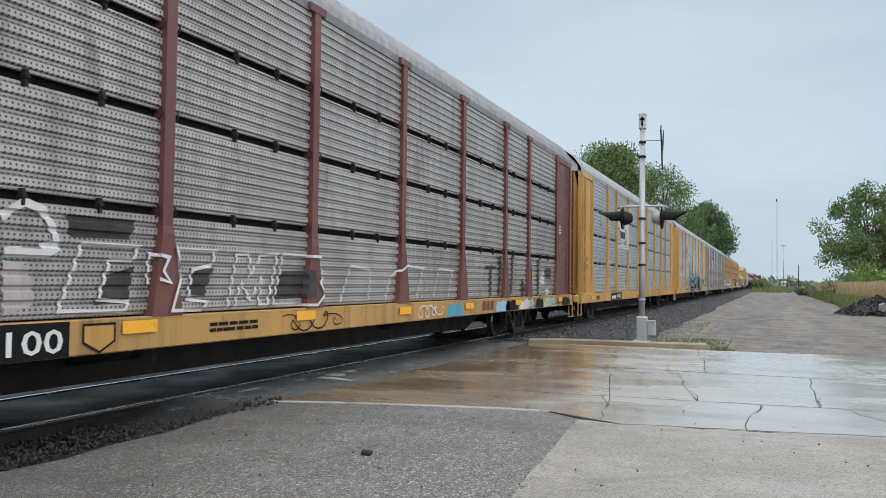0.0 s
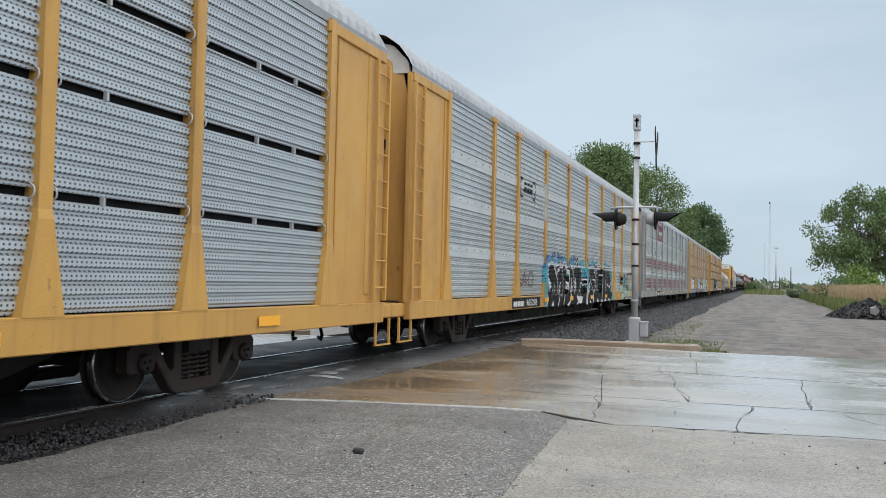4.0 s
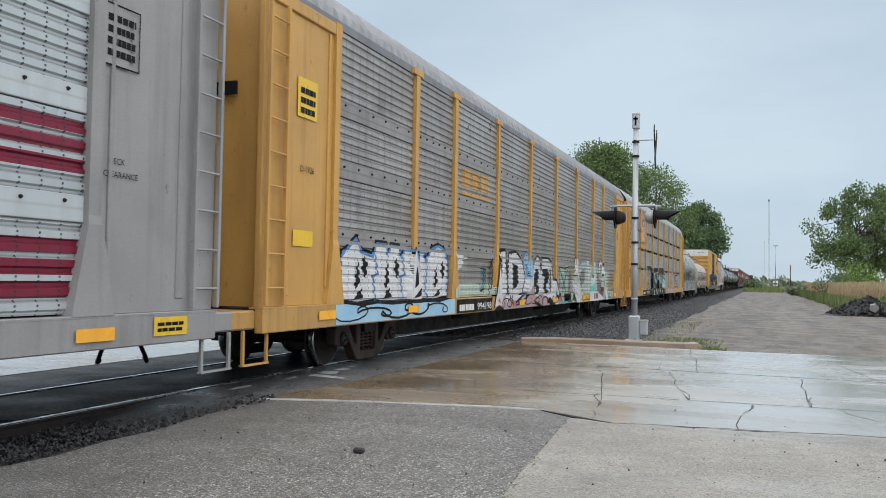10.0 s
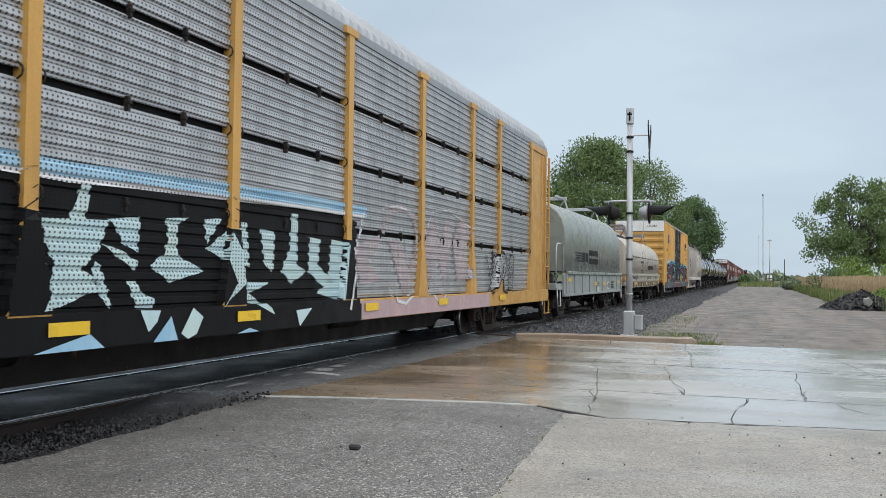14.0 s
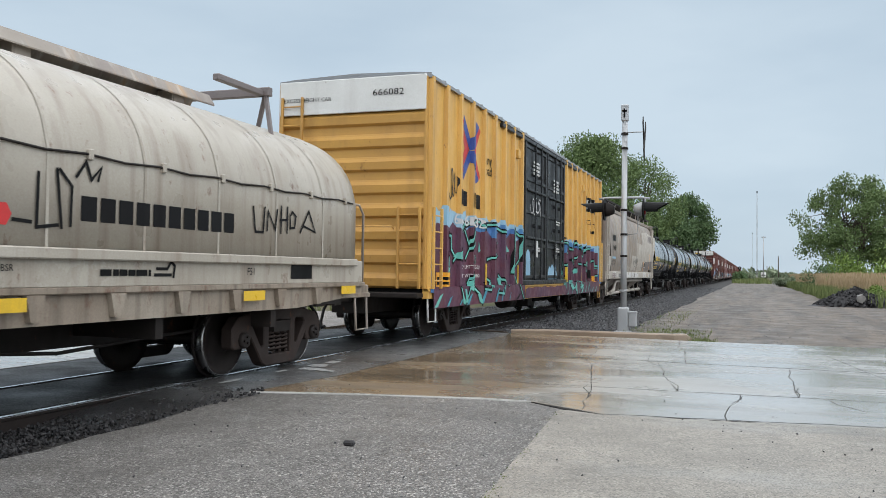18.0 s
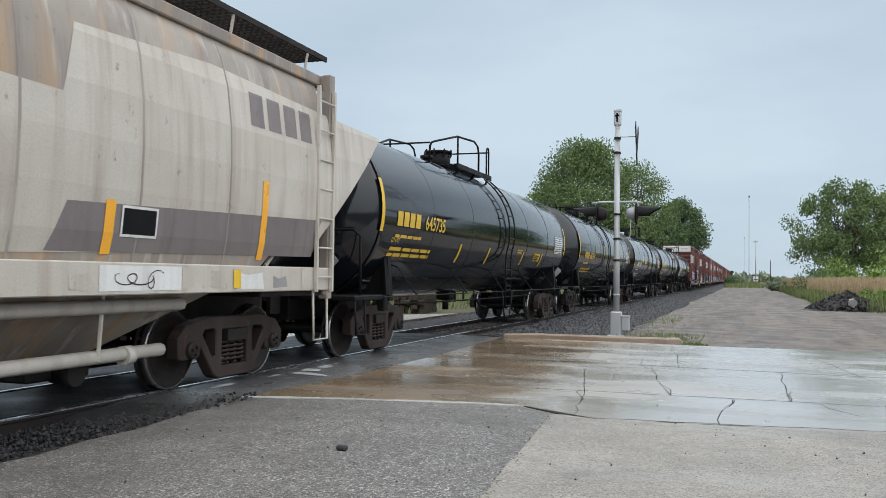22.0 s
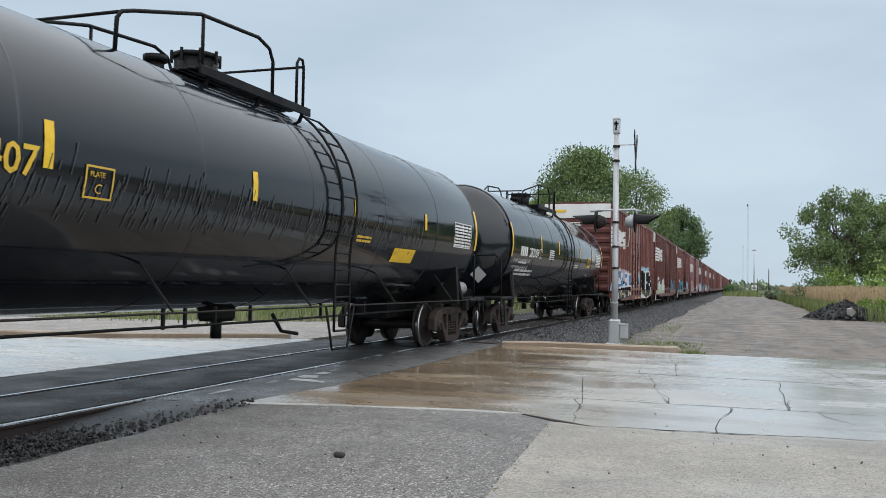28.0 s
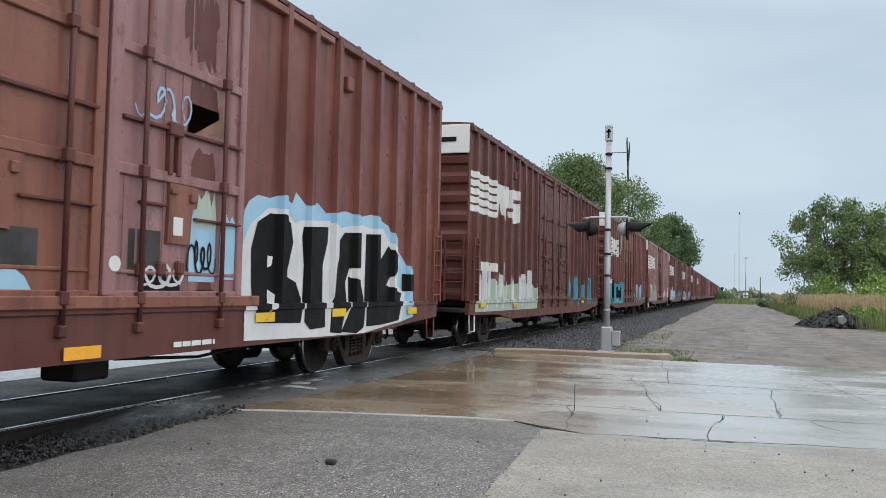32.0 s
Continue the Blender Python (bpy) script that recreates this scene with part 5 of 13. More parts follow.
tagged(place("tree_line", me_h, LEAF_HAZED), "pale line of trees on the horizon, haze put into its colour", "tree line", kind="stuff")


def tie_pile():
    th = thing("tie_pile", "stack of old dark railway ties on the grass", "timber stack", pose(-12.6, 31.5, -0.12, 0, 0, 8))
    b = bmesh.new()
    rounded(b, -0.11, 0.11, -1.3, 1.3, 0, 0.17, 0.012)
    me = mesh_of("old_tie", b)
    rnd = random.Random(3)
    for lay in range(4):
        for k in range(5):
            place("tie", me, TIE_WOOD, th, pose(k * 0.24 + rnd.uniform(-0.02, 0.02), rnd.uniform(-0.15, 0.15), lay * 0.172, 0, 0, rnd.uniform(-2, 2)))


tie_pile()


# ---- running gear shared by all the cars ----
TRAIN, WHEELSETS = [], []


def lathe_x(bm, profile, n=28):
    """A solid turned about the x axis from (x, radius) pairs."""
    sweep(bm, [[(x, r * math.cos(2 * math.pi * k / n), r * math.sin(2 * math.pi * k / n)) for k in range(n)] for x, r in profile])


def wheelset_mesh(R):
    b = bmesh.new()
    for s in (-1, 1):
        prof = [(0.66, 0.09), (0.66, 0.15), (0.70, 0.17), (0.715, R * 0.55), (0.69, R * 0.82), (0.685, R + 0.02), (0.70, R + 0.026), (0.718, R - 0.002),
                (0.80, R - 0.008), (0.822, R - 0.02), (0.822, R * 0.86), (0.80, R * 0.80), (0.765, R * 0.52), (0.79, 0.17), (0.83, 0.14), (0.83, 0.085)]
        lathe_x(b, [(s * x, r) for x, r in prof])
    lathe_x(b, [(-1.05, 0.075), (-0.66, 0.085), (0.0, 0.08), (0.66, 0.085), (1.05, 0.075)], 12)
    for s in (-1, 1):
        lathe_x(b, [(s * 1.0, 0.10), (s * 1.13, 0.10), (s * 1.15, 0.08)], 14)
        for k in range(3):
            a = k * 2.094
            rod(b, (s * 1.14, 0.045 * math.cos(a), 0.045 * math.sin(a)), (s * 1.175, 0.045 * math.cos(a), 0.045 * math.sin(a)), 0.018, 6)
    return mesh_of("wheelset", b)


def tread_mesh(R):
    b = bmesh.new()
    for s in (1,):
        lathe_x(b, [(s * 0.715, R + 0.001), (s * 0.80, R - 0.005), (s * 0.826, R - 0.014), (s * 0.826, R - 0.022), (s * 0.72, R - 0.022)], 28)
    return mesh_of("tread", b)


def pierced(bm, outer, holes, x0, x1):
    """A plate in the (y, z) plane with openings, drawn out along x as one piece."""
    loops = [outer] + holes
    flat = [p for lp in loops for p in lp]
    tris = tessellate_polygon([[Vector((y, z, 0)) for y, z in lp] for lp in loops])
    a = [bm.verts.new((x0, y, z)) for y, z in flat]
    c = [bm.verts.new((x1, y, z)) for y, z in flat]
    for t in tris:
        bm.faces.new([a[k] for k in t])
        bm.faces.new([c[k] for k in t[::-1]])
    n0 = 0
    for lp in loops:
        n = len(lp)
        for k in range(n):
            p, q = n0 + k, n0 + (k + 1) % n
            bm.faces.new((a[p], a[q], c[q], c[p]))
        n0 += n


def sideframe_mesh(R):
    """Cast side frame: two triangular windows and the spring opening between them."""
    b = bmesh.new()
    dz = R - 0.457
    half = [(0.55, 0.82), (0.98, 0.74), (1.13, 0.60), (1.12, 0.38), (1.08, 0.35), (0.76, 0.35), (0.72, 0.38), (0.70, 0.47), (0.43, 0.13), (0.34, 0.085)]
    outer = [(y, z + dz) for y, z in half] + [(-y, z + dz) for y, z in half[::-1]]
    win = [(0.66, 0.62), (0.62, 0.67), (0.44, 0.68), (0.40, 0.64), (0.40, 0.36), (0.44, 0.34), (0.48, 0.37)]
    holes = [[(y, z + dz) for y, z in win], [(-y, z + dz) for y, z in win[::-1]], [(y, z + dz) for y, z in ((-0.27, 0.23), (0.27, 0.23), (0.27, 0.66), (-0.27, 0.66))]]
    pierced(b, outer, holes, 0.95, 1.10)
    bmesh.ops.recalc_face_normals(b, faces=b.faces[:])
    rim = [e for e in b.edges if len(e.link_faces) == 2 and e.calc_face_angle() > 1.2 and min(v.co.x for v in e.verts) > 1.0]
    bmesh.ops.bevel(b, geom=rim, offset=0.014, segments=1, affect="EDGES")
    return mesh_of("sideframe", b)


def spring_mesh():
    b = bmesh.new()
    for col, r in ((-0.16, 0.075), (0.0, 0.075), (0.16, 0.075)):
        pts = []
        for i in range(41):
            a = i / 8 * 2 * math.pi
            pts.append((1.03 + r * 0.8 * math.cos(a), col + r * math.sin(a), 0.25 + 0.26 * i / 40))
        tube(b, pts, 0.019, 5)
    return mesh_of("spring", b)


def bolster_mesh():
    b = bmesh.new()
    prism(b, [(-1.13, 0.52), (1.13, 0.52), (1.13, 0.66), (0.5, 0.74), (-0.5, 0.74), (-1.13, 0.66)], "y", -0.2, 0.2)
    rod(b, (0, 0, 0.7), (0, 0, 0.85), 0.2, 12)
    for s in (-1, 1):
        rounded(b, s * 0.55 - 0.3, s * 0.55 + 0.3, -0.32, -0.26, 0.3, 0.42, 0.015)
        rounded(b, s * 0.55 - 0.3, s * 0.55 + 0.3, 0.26, 0.32, 0.3, 0.42, 0.015)
    return mesh_of("bolster", b)


GEAR = {R: (wheelset_mesh(R), tread_mesh(R), sideframe_mesh(R)) for R in (0.42, 0.457)}
SPRING, BOLSTER = spring_mesh(), bolster_mesh()
FLIP = pose(0, 0, 0, 0, 0, 180)


def trucks(car, ys, R=0.457, rolling=True, frame_mat=None):
    wheel_me, tread_me, frame_me = GEAR[R]
    frame_mat = frame_mat or TRUCK_STEEL
    for y in ys:
        at = pose(0, y, R - 0.457)
        place("bolster", BOLSTER, DARK_STEEL, car, at)
        for turn in (Matrix(), FLIP):
            place("sideframe", frame_me, frame_mat, car, pose(0, y, 0) @ turn)
            place("spring", SPRING, TRUCK_STEEL, car, at @ turn)
        for s in (-0.889, 0.889):
            ws = place("wheelset", wheel_me, WHEEL_STEEL, car, pose(0, y + s, R))
            place("tread", tread_me, TREAD, ws, None, "polished wheel tread")
            place("tread", tread_me, TREAD, ws, FLIP, "polished wheel tread")
            if rolling:
                WHEELSETS.append((ws, R))


def coupler_mesh():
    b = bmesh.new()
    rounded(b, -0.1, 0.1, -0.1, 0.55, 0.76, 0.94, 0.02)
    prism(b, [(-0.17, 0.5), (0.17, 0.5), (0.2, 0.75), (0.06, 0.82), (0.03, 0.68), (-0.06, 0.7), (-0.1, 0.85), (-0.2, 0.82)], "z", 0.72, 1.0)
    return mesh_of("coupler", b)


def hose_mesh():
    b = bmesh.new()
    tube(b, [(0.32, 0.1, 0.78), (0.33, 0.3, 0.62), (0.28, 0.5, 0.4), (0.18, 0.66, 0.31), (0.08, 0.74, 0.34)], 0.028, 6)
    return mesh_of("air_hose", b)


COUPLER, HOSE = coupler_mesh(), hose_mesh()


def ends(car, y0, y1):
    """Couplers and brake hoses at both ends."""
    for y, turn in ((y1, Matrix()), (y0, FLIP)):
        place("coupler", COUPLER, DARK_STEEL, car, pose(0, y, 0) @ turn)
        place("air_hose", HOSE, BLACK, car, pose(0, y - (0.1 if y > 0 else -0.1), 0) @ turn)


# ---- paint on surfaces: letters, signs and graffiti, laid over the ribs ----
def parted(poly, ax, c):
    """Splits a flat polygon at one level of an axis."""
    low, high = [], []
    for p, q in zip(poly, poly[1:] + poly[:1]):
        if p[ax] <= c:
            low.append(p)
        if p[ax] >= c:
            high.append(p)
        if (p[ax] < c) != (q[ax] < c) and p[ax] != c and q[ax] != c:
            m = p.lerp(q, (c - p[ax]) / (q[ax] - p[ax]))
            m[ax] = c
            low.append(m)
            high.append(m)
    return low, high


def drape(bm, surf, lift):
    """Cuts a flat (y, z) patch along a surface's folds and lays each piece on that surface."""
    fn, zc, yc = surf
    bmesh.ops.triangulate(bm, faces=bm.faces[:])
    pieces = [[v.co.copy() for v in f.verts] for f in bm.faces]
    bm.clear()
    for cuts, ax in ((zc, 2), (yc, 1)):
        done = []
        for poly in pieces:
            lo, hi = min(p[ax] for p in poly), max(p[ax] for p in poly)
            rest = poly
            for c in sorted(cuts):
                if lo + 1e-5 < c < hi - 1e-5 and len(rest) > 2:
                    low, rest = parted(rest, ax, c)
                    if len(low) > 2:
                        done.append(low)
            if len(rest) > 2:
                done.append(rest)
        pieces = done
    verts, folds = {}, {}
    for poly in pieces:
        cy, cz = sum(p.y for p in poly) / len(poly), sum(p.z for p in poly) / len(poly)
        ring = []
        for p in poly:
            x = fn(p.y + (cy - p.y) * 0.004, p.z + (cz - p.z) * 0.004) + lift + p.x
            key = (round(x, 4), round(p.y, 4), round(p.z, 4))
            if key not in verts:
                verts[key] = bm.verts.new((x, p.y, p.z))
            if verts[key] not in ring:
                ring.append(verts[key])
        if len(ring) < 3:
            continue
        face = bm.faces.get(ring)
        if face is None:
            bm.faces.new(ring)
        for u, v in zip(ring, ring[1:] + ring[:1]):
            ends = tuple(sorted(((round(u.co.y, 4), round(u.co.z, 4)), (round(v.co.y, 4), round(v.co.z, 4)))))
            folds.setdefault(ends, []).append((u, v))
    for pair in folds.values():
        if len(pair) == 2:
            (u, v), (p, q) = pair
            step = [k for i, k in enumerate((u, v, p, q)) if k not in (u, v, p, q)[:i]]
            if len(step) > 2 and bm.faces.get(step) is None:
                bm.faces.new(step)


def decal(car, name, shapes, material, surf, lift=0.006, label=""):
    """Paints each shape as a patch of its own: a polygon, or a ribbon of two edges."""
    last = None
    if surf is RACK or surf is RACK_SPARSE:
        material = sprayed(material, surf is RACK_SPARSE)
    for sh in shapes:
        b = bmesh.new()
        if sh[0] == "ribbon":
            _, one, two, step = sh
            u = [b.verts.new((step * k, y, z)) for k, (y, z) in enumerate(one)]
            v = [b.verts.new((step * k, y, z)) for k, (y, z) in enumerate(two)]
            for k in range(len(u) - 1):
                b.faces.new((v[k], v[k + 1], u[k + 1], u[k]))
        else:
            f = b.faces.new([b.verts.new((0, y, z)) for y, z in sh])
            f.normal_update()
            if f.normal.x < 0:
                f.normal_flip()
            bmesh.ops.triangulate(b, faces=b.faces[:])
        drape(b, surf, lift)
        last = part(name, b, material, car, label, False)
    return last


def glyphs(text, size, bold=0.0, spacing=1.0):
    cu = bpy.data.curves.new("letters", "FONT")
    cu.body, cu.size, cu.resolution_u, cu.offset, cu.space_character = text, size, 2, bold * size, spacing
    cu.fill_mode = "FRONT"
    ob = bpy.data.objects.new("letters", cu)
    me = bpy.data.meshes.new_from_object(ob)
    bpy.data.objects.remove(ob)
    bpy.data.curves.remove(cu)
    return me


def lettering(car, text, y, z, size, material, surf, lift=0.007, bold=0.0, width=None, lean=0.0, label=""):
    """Painted words whose lower left corner is at (y, z) on the car's side."""
    me = glyphs(text, size, bold)
    b = bmesh.new()
    b.from_mesh(me)
    bpy.data.meshes.remove(me)
    if not b.verts:
        b.free()
        return None
    x0, x1 = min(v.co.x for v in b.verts), max(v.co.x for v in b.verts)
    k = width / (x1 - x0) if width else 1.0
    for v in b.verts:
        v.co = (0, y + (v.co.x - x0) * k + lean * v.co.y, z + v.co.y)
    drape(b, surf, lift)
    b.normal_update()
    for f in b.faces:
        if f.normal.x < 0:
            f.normal_flip()
    return part("lettering", b, material, car, label, False)


def end_lettering(car, text, x, z, size, material, y, width=None, bold=0.0):
    """Painted words on the car's front end, which faces -y."""
    me = glyphs(text, size, bold)
    b = bmesh.new()
    b.from_mesh(me)
    bpy.data.meshes.remove(me)
    x0, x1 = min(v.co.x for v in b.verts), max(v.co.x for v in b.verts)
    k = width / (x1 - x0) if width else 1.0
    for v in b.verts:
        v.co = (x + (v.co.x - x0) * k, y, z + v.co.y)
    return part("lettering", b, material, car, "", False)


def rect(y0, y1, z0, z1):
    return [(y0, z0), (y1, z0), (y1, z1), (y0, z1)]


def bars(car, y, z, w, h, material, surf, rows_n=2, lift=0.007, seed=1):
    """Small print too fine to read, as plain bars."""
    rnd = random.Random(seed)
    b = bmesh.new()
    for r in range(rows_n):
        zz = z + h * (rows_n - 1 - r) / rows_n
        k = 0.0
        while k < w - 0.02:
            ln = min(w - k, rnd.uniform(0.12, 0.3) * w)
            b.faces.new([b.verts.new((0, yy, z2)) for yy, z2 in rect(y + k, y + k + ln * 0.88, zz, zz + h / rows_n * 0.6)])
            k += ln
    drape(b, surf, lift)
    return tagged(part("small_print", b, material, car, "", False), kind="stuff")


def stroke(pts, w, taper=False):
    """A ribbon along a line, as a spray can draws it."""
    one, two = [], []
    closed = math.hypot(pts[0][0] - pts[-1][0], pts[0][1] - pts[-1][1]) < 1e-6
    n = len(pts)
    for i, (a, b) in enumerate(pts):
        p = pts[i - 1] if i else (pts[-2] if closed else pts[0])
        q = pts[i + 1] if i < n - 1 else (pts[1] if closed else pts[-1])
        d0 = Vector((a - p[0], b - p[1]))
        d1 = Vector((q[0] - a, q[1] - b))
        d0 = d0.normalized() if d0.length > 1e-9 else d1.normalized()
        d1 = d1.normalized() if d1.length > 1e-9 else d0
        m = d0 + d1
        m = m.normalized() if m.length > 0.2 else d1
        k = w / 2 / max(0.5, abs(m.dot(d1)))
        if taper:
            k *= 0.35 + 0.65 * math.sin(math.pi * (0.08 + 0.84 * i / (n - 1)))
        e = 0.0 if closed else (-w * 0.4 if i == 0 else w * 0.4 if i == n - 1 else 0.0)
        one.append((a + m.x * e - m.y * k, b + m.y * e + m.x * k))
        two.append((a + m.x * e + m.y * k, b + m.y * e - m.x * k))
    return [("ribbon", one, two, 0.002 / n)]


def curl(pts, amount=0.5):
    """Rounds a closed outline so that it swells like a drawn letter."""
    n, out = len(pts), []
    for i in range(n):
        p0, p1, p2, p3 = (Vector(pts[(i + k) % n]) for k in (-1, 0, 1, 2))
        out.append(tuple(p1))
        for t in (0.33, 0.67):
            c = 0.5 * ((2 * p1) + (p2 - p0) * t + (2 * p0 - 5 * p1 + 4 * p2 - p3) * t * t + (3 * p1 - p0 - 3 * p2 + p3) * t ** 3)
            out.append(tuple(p1.lerp(p2, t).lerp(c, amount)))
    return out


def cloud(y0, y1, z0, z1, seed, amp=0.12, n=34):
    """A flat-bottomed patch with a billowing upper edge."""
    rnd = random.Random(seed)
    ph = rnd.uniform(0, 9)
    top = []
    for i in range(n + 1):
        y = y1 + (y0 - y1) * i / n
        top.append((y, z1 + amp * (abs(math.sin(i * 0.9 + ph)) - 0.5) + amp * 0.5 * rnd.uniform(-1, 1) - (amp * 2 if i in (0, n) else 0)))
    return [(y0, z0), (y1, z0)] + top


WILD = [
    [(0, 0), (0.26, 0.04), (0.3, 0.42), (0.56, 0.48), (0.6, 0.0), (0.97, 0.1), (0.84, 0.86), (1.06, 1.04), (0.5, 0.92), (0.08, 1.06), (0.16, 0.5)],
    [(0, 0.12), (0.42, -0.02), (0.96, 0.14), (0.78, 0.36), (0.42, 0.3), (0.76, 0.56), (0.98, 0.96), (0.46, 1.06), (0.04, 0.92), (0.34, 0.74), (0.08, 0.46)],
    [(0.04, 0), (0.34, 0.0), (0.36, 0.3), (0.62, -0.06), (1.02, 0.02), (0.66, 0.46), (1.0, 0.98), (0.64, 1.0), (0.38, 0.66), (0.34, 1.08), (0.0, 0.96)],
    [(0.02, 0.04), (0.9, -0.04), (1.04, 0.3), (0.4, 0.26), (0.36, 0.42), (0.86, 0.44), (0.82, 0.64), (0.34, 0.62), (0.38, 0.78), (1.0, 0.84), (0.88, 1.08), (-0.02, 0.98)],
    [(0.3, 0), (0.66, 0.02), (0.68, 0.7), (1.06, 0.76), (1.0, 1.04), (-0.06, 1.0), (0.0, 0.72), (0.3, 0.7)],
    [(0.3, 0.0), (0.62, 0.02), (0.66, 0.98), (0.34, 1.0)],
    [(0.0, 0.0), (0.24, 0.0), (0.28, 0.5), (0.7, 0.0), (1.0, 0.04), (0.98, 1.0), (0.74, 1.0), (0.7, 0.48), (0.3, 1.0), (0.02, 0.98)],
    [(0.0, 0.1), (0.2, -0.04), (0.34, 0.4), (0.62, 0.44), (0.7, 0.02), (1.1, -0.12), (0.94, 0.2), (0.9, 0.5), (1.12, 0.9), (0.84, 1.16), (0.74, 0.8), (0.4, 0.78), (0.3, 1.1), (-0.1, 0.94), (0.1, 0.7)],
    [(-0.1, -0.08), (0.3, 0.06), (0.44, 0.3), (0.6, 0.28), (0.66, 0.0), (1.0, -0.1), (0.86, 0.34), (1.06, 0.62), (0.9, 1.0), (0.5, 1.14), (0.1, 0.94), (-0.16, 1.1), (0.02, 0.6)],
    [(0.0, 0.0), (0.3, 0.02), (0.36, 0.22), (0.64, 0.2), (0.7, -0.04), (1.04, 0.04), (0.7, 1.08), (0.34, 1.02)]]


def burner(car, surf, y0, y1, z0, z1, n, seed, fill, line, shine=None, w=0.05, base=0.010, overlap=1.16, names="graffiti", order=(8, 9, 1, 8, 5, 9, 2, 0), swell=0.45):
    """A row of interlocked wild shapes: fill, outline and glints."""
    rnd = random.Random(seed)
    step = (y1 - y0) / n
    for i in range(n):
        tpl = WILD[order[(seed + i) % len(order)]]
        if (seed + i) % 3 == 1 and order[(seed + i) % len(order)] > 7:
            tpl = [(1 - u, v) for u, v in tpl[::-1]]
        yy, ww = y0 + i * step, step * overlap
        zz, hh = z0 + rnd.uniform(0, 0.06) * (z1 - z0), (z1 - z0) * rnd.uniform(0.86, 1.06)
        lean = rnd.uniform(-0.12, 0.2)
        pts = curl([(yy + ww * (u * 0.92 + lean * (v - 0.5)), zz + hh * v) for u, v in tpl], swell)
        up = base + 0.0012 * (i % 3)
        decal(car, names, [pts], fill, surf, up)
        cy, cz = yy + ww * 0.5, zz + hh * 0.5
        if line:
            decal(car, names, stroke(pts + pts[:1], w), line, surf, up + 0.007)
            decal(car, names, stroke([(cy - ww * 0.12, cz - hh * 0.14), (cy + ww * 0.02, cz + hh * 0.02), (cy - ww * 0.05, cz + hh * 0.2)], w * 0.7), line, surf, up + 0.007)
        if shine:
            for k in range(0, len(pts) - 3, 5):
                a, b2 = pts[k], pts[(k + 2) % len(pts)]
                m = (a[0] * 0.6 + cy * 0.4, a[1] * 0.6 + cz * 0.4)
                q = ((m[0] + b2[0]) / 2 + 0.06 * ww, (m[1] + b2[1]) / 2)
                decal(car, names, [[a, (a[0] * 0.3 + b2[0] * 0.7, a[1] * 0.3 + b2[1] * 0.7), q, m]], shine, surf, up + 0.004)


def block_piece(car, surf, y0, y1, z0, z1, n, seed, fill, line, accent, w=0.05, base=0.012, rim=None):
    """Heavy joined letters: one black-bodied silhouette, an outline, dividing strokes and wedges of light."""
    rnd = random.Random(seed)
    tops = ([(0, 0.78), (0.42, 1.08), (0.62, 0.86), (0.98, 0.8)], [(0, 0.9), (0.05, 1.0), (0.92, 0.97), (0.98, 0.86)],
            [(0, 0.74), (0.18, 0.92), (0.5, 1.0), (0.8, 0.93), (0.98, 0.76)], [(0, 0.84), (0.08, 1.0), (0.42, 1.0), (0.5, 0.82), (0.6, 0.99), (0.9, 0.98), (0.98, 0.8)])
    step, h = (y1 - y0) / n, z1 - z0
    top, marks = [], []
    for i in range(n):
        k = rnd.uniform(0.88, 1.04)
        lean = rnd.uniform(-0.06, 0.06) * step
        top += [(y0 + step * (i + u) + lean, z0 + h * v * k) for u, v in tops[(seed + i * 3 + i // 2) % 4]]
    low = []
    for i in range(2 * n + 1):
        low.append((y0 + step * i / 2, z0 + h * (0.0 if i % 2 else 0.06) * rnd.random()))
    body = low + [(y0 + step * n + 0.06, z0 + h * 0.4)] + top[::-1] + [(y0 - 0.05, z0 + h * 0.4)]
    if rim:
        decal(car, "graffiti", stroke(body + body[:1], w * 2.6), rim, surf, base - 0.004)
    decal(car, "graffiti", [body], fill, surf, base)
    decal(car, "graffiti", stroke([(y0 - 0.05, z0 + h * 0.1)] + [(y0 - 0.05, z0 + h * 0.4)] + top + [(y1 + 0.06, z0 + h * 0.4), (y1 + 0.05, z0 + h * 0.05)], w), line, surf, base + 0.004)
    for i in range(n):
        a = y0 + step * i
        if i:
            decal(car, "graffiti", stroke([(a + rnd.uniform(-0.05, 0.05) * step, z0 + h * (0.78 - 0.22 * k) ) if k < 4 else (a + 0.14 * step, z0) for k in range(5)] if rnd.random() < 0.5 else [(a, z0 + h * 0.8), (a + 0.1 * step, z0 + h * 0.45), (a - 0.06 * step, z0 + h * 0.4), (a + 0.05 * step, z0)], w * 1.1, True), line, surf, base + 0.006)
        c = rnd.uniform(0.25, 0.4)
        decal(car, "graffiti", [[(a + step * c, z0 + h * 0.2), (a + step * (c + 0.16), z0 + h * 0.28), (a + step * (c + 0.1), z0 + h * rnd.uniform(0.55, 0.72)), (a + step * (c + 0.04), z0 + h * 0.5)]], accent, surf, base + 0.004)
        c = rnd.uniform(0.55, 0.72)
        decal(car, "graffiti", [[(a + step * c, z0 + h * 0.5), (a + step * (c + 0.14), z0 + h * 0.36), (a + step * (c + 0.18), z0 + h * 0.62), (a + step * (c + 0.05), z0 + h * 0.74)]], accent, surf, base + 0.004)
        decal(car, "graffiti", [[(a + step * 0.3, z0 + h * 0.02), (a + step * 0.62, z0 + h * 0.06), (a + step * rnd.uniform(0.5, 0.8), z0 + h * 0.22)]], accent, surf, base + 0.004)


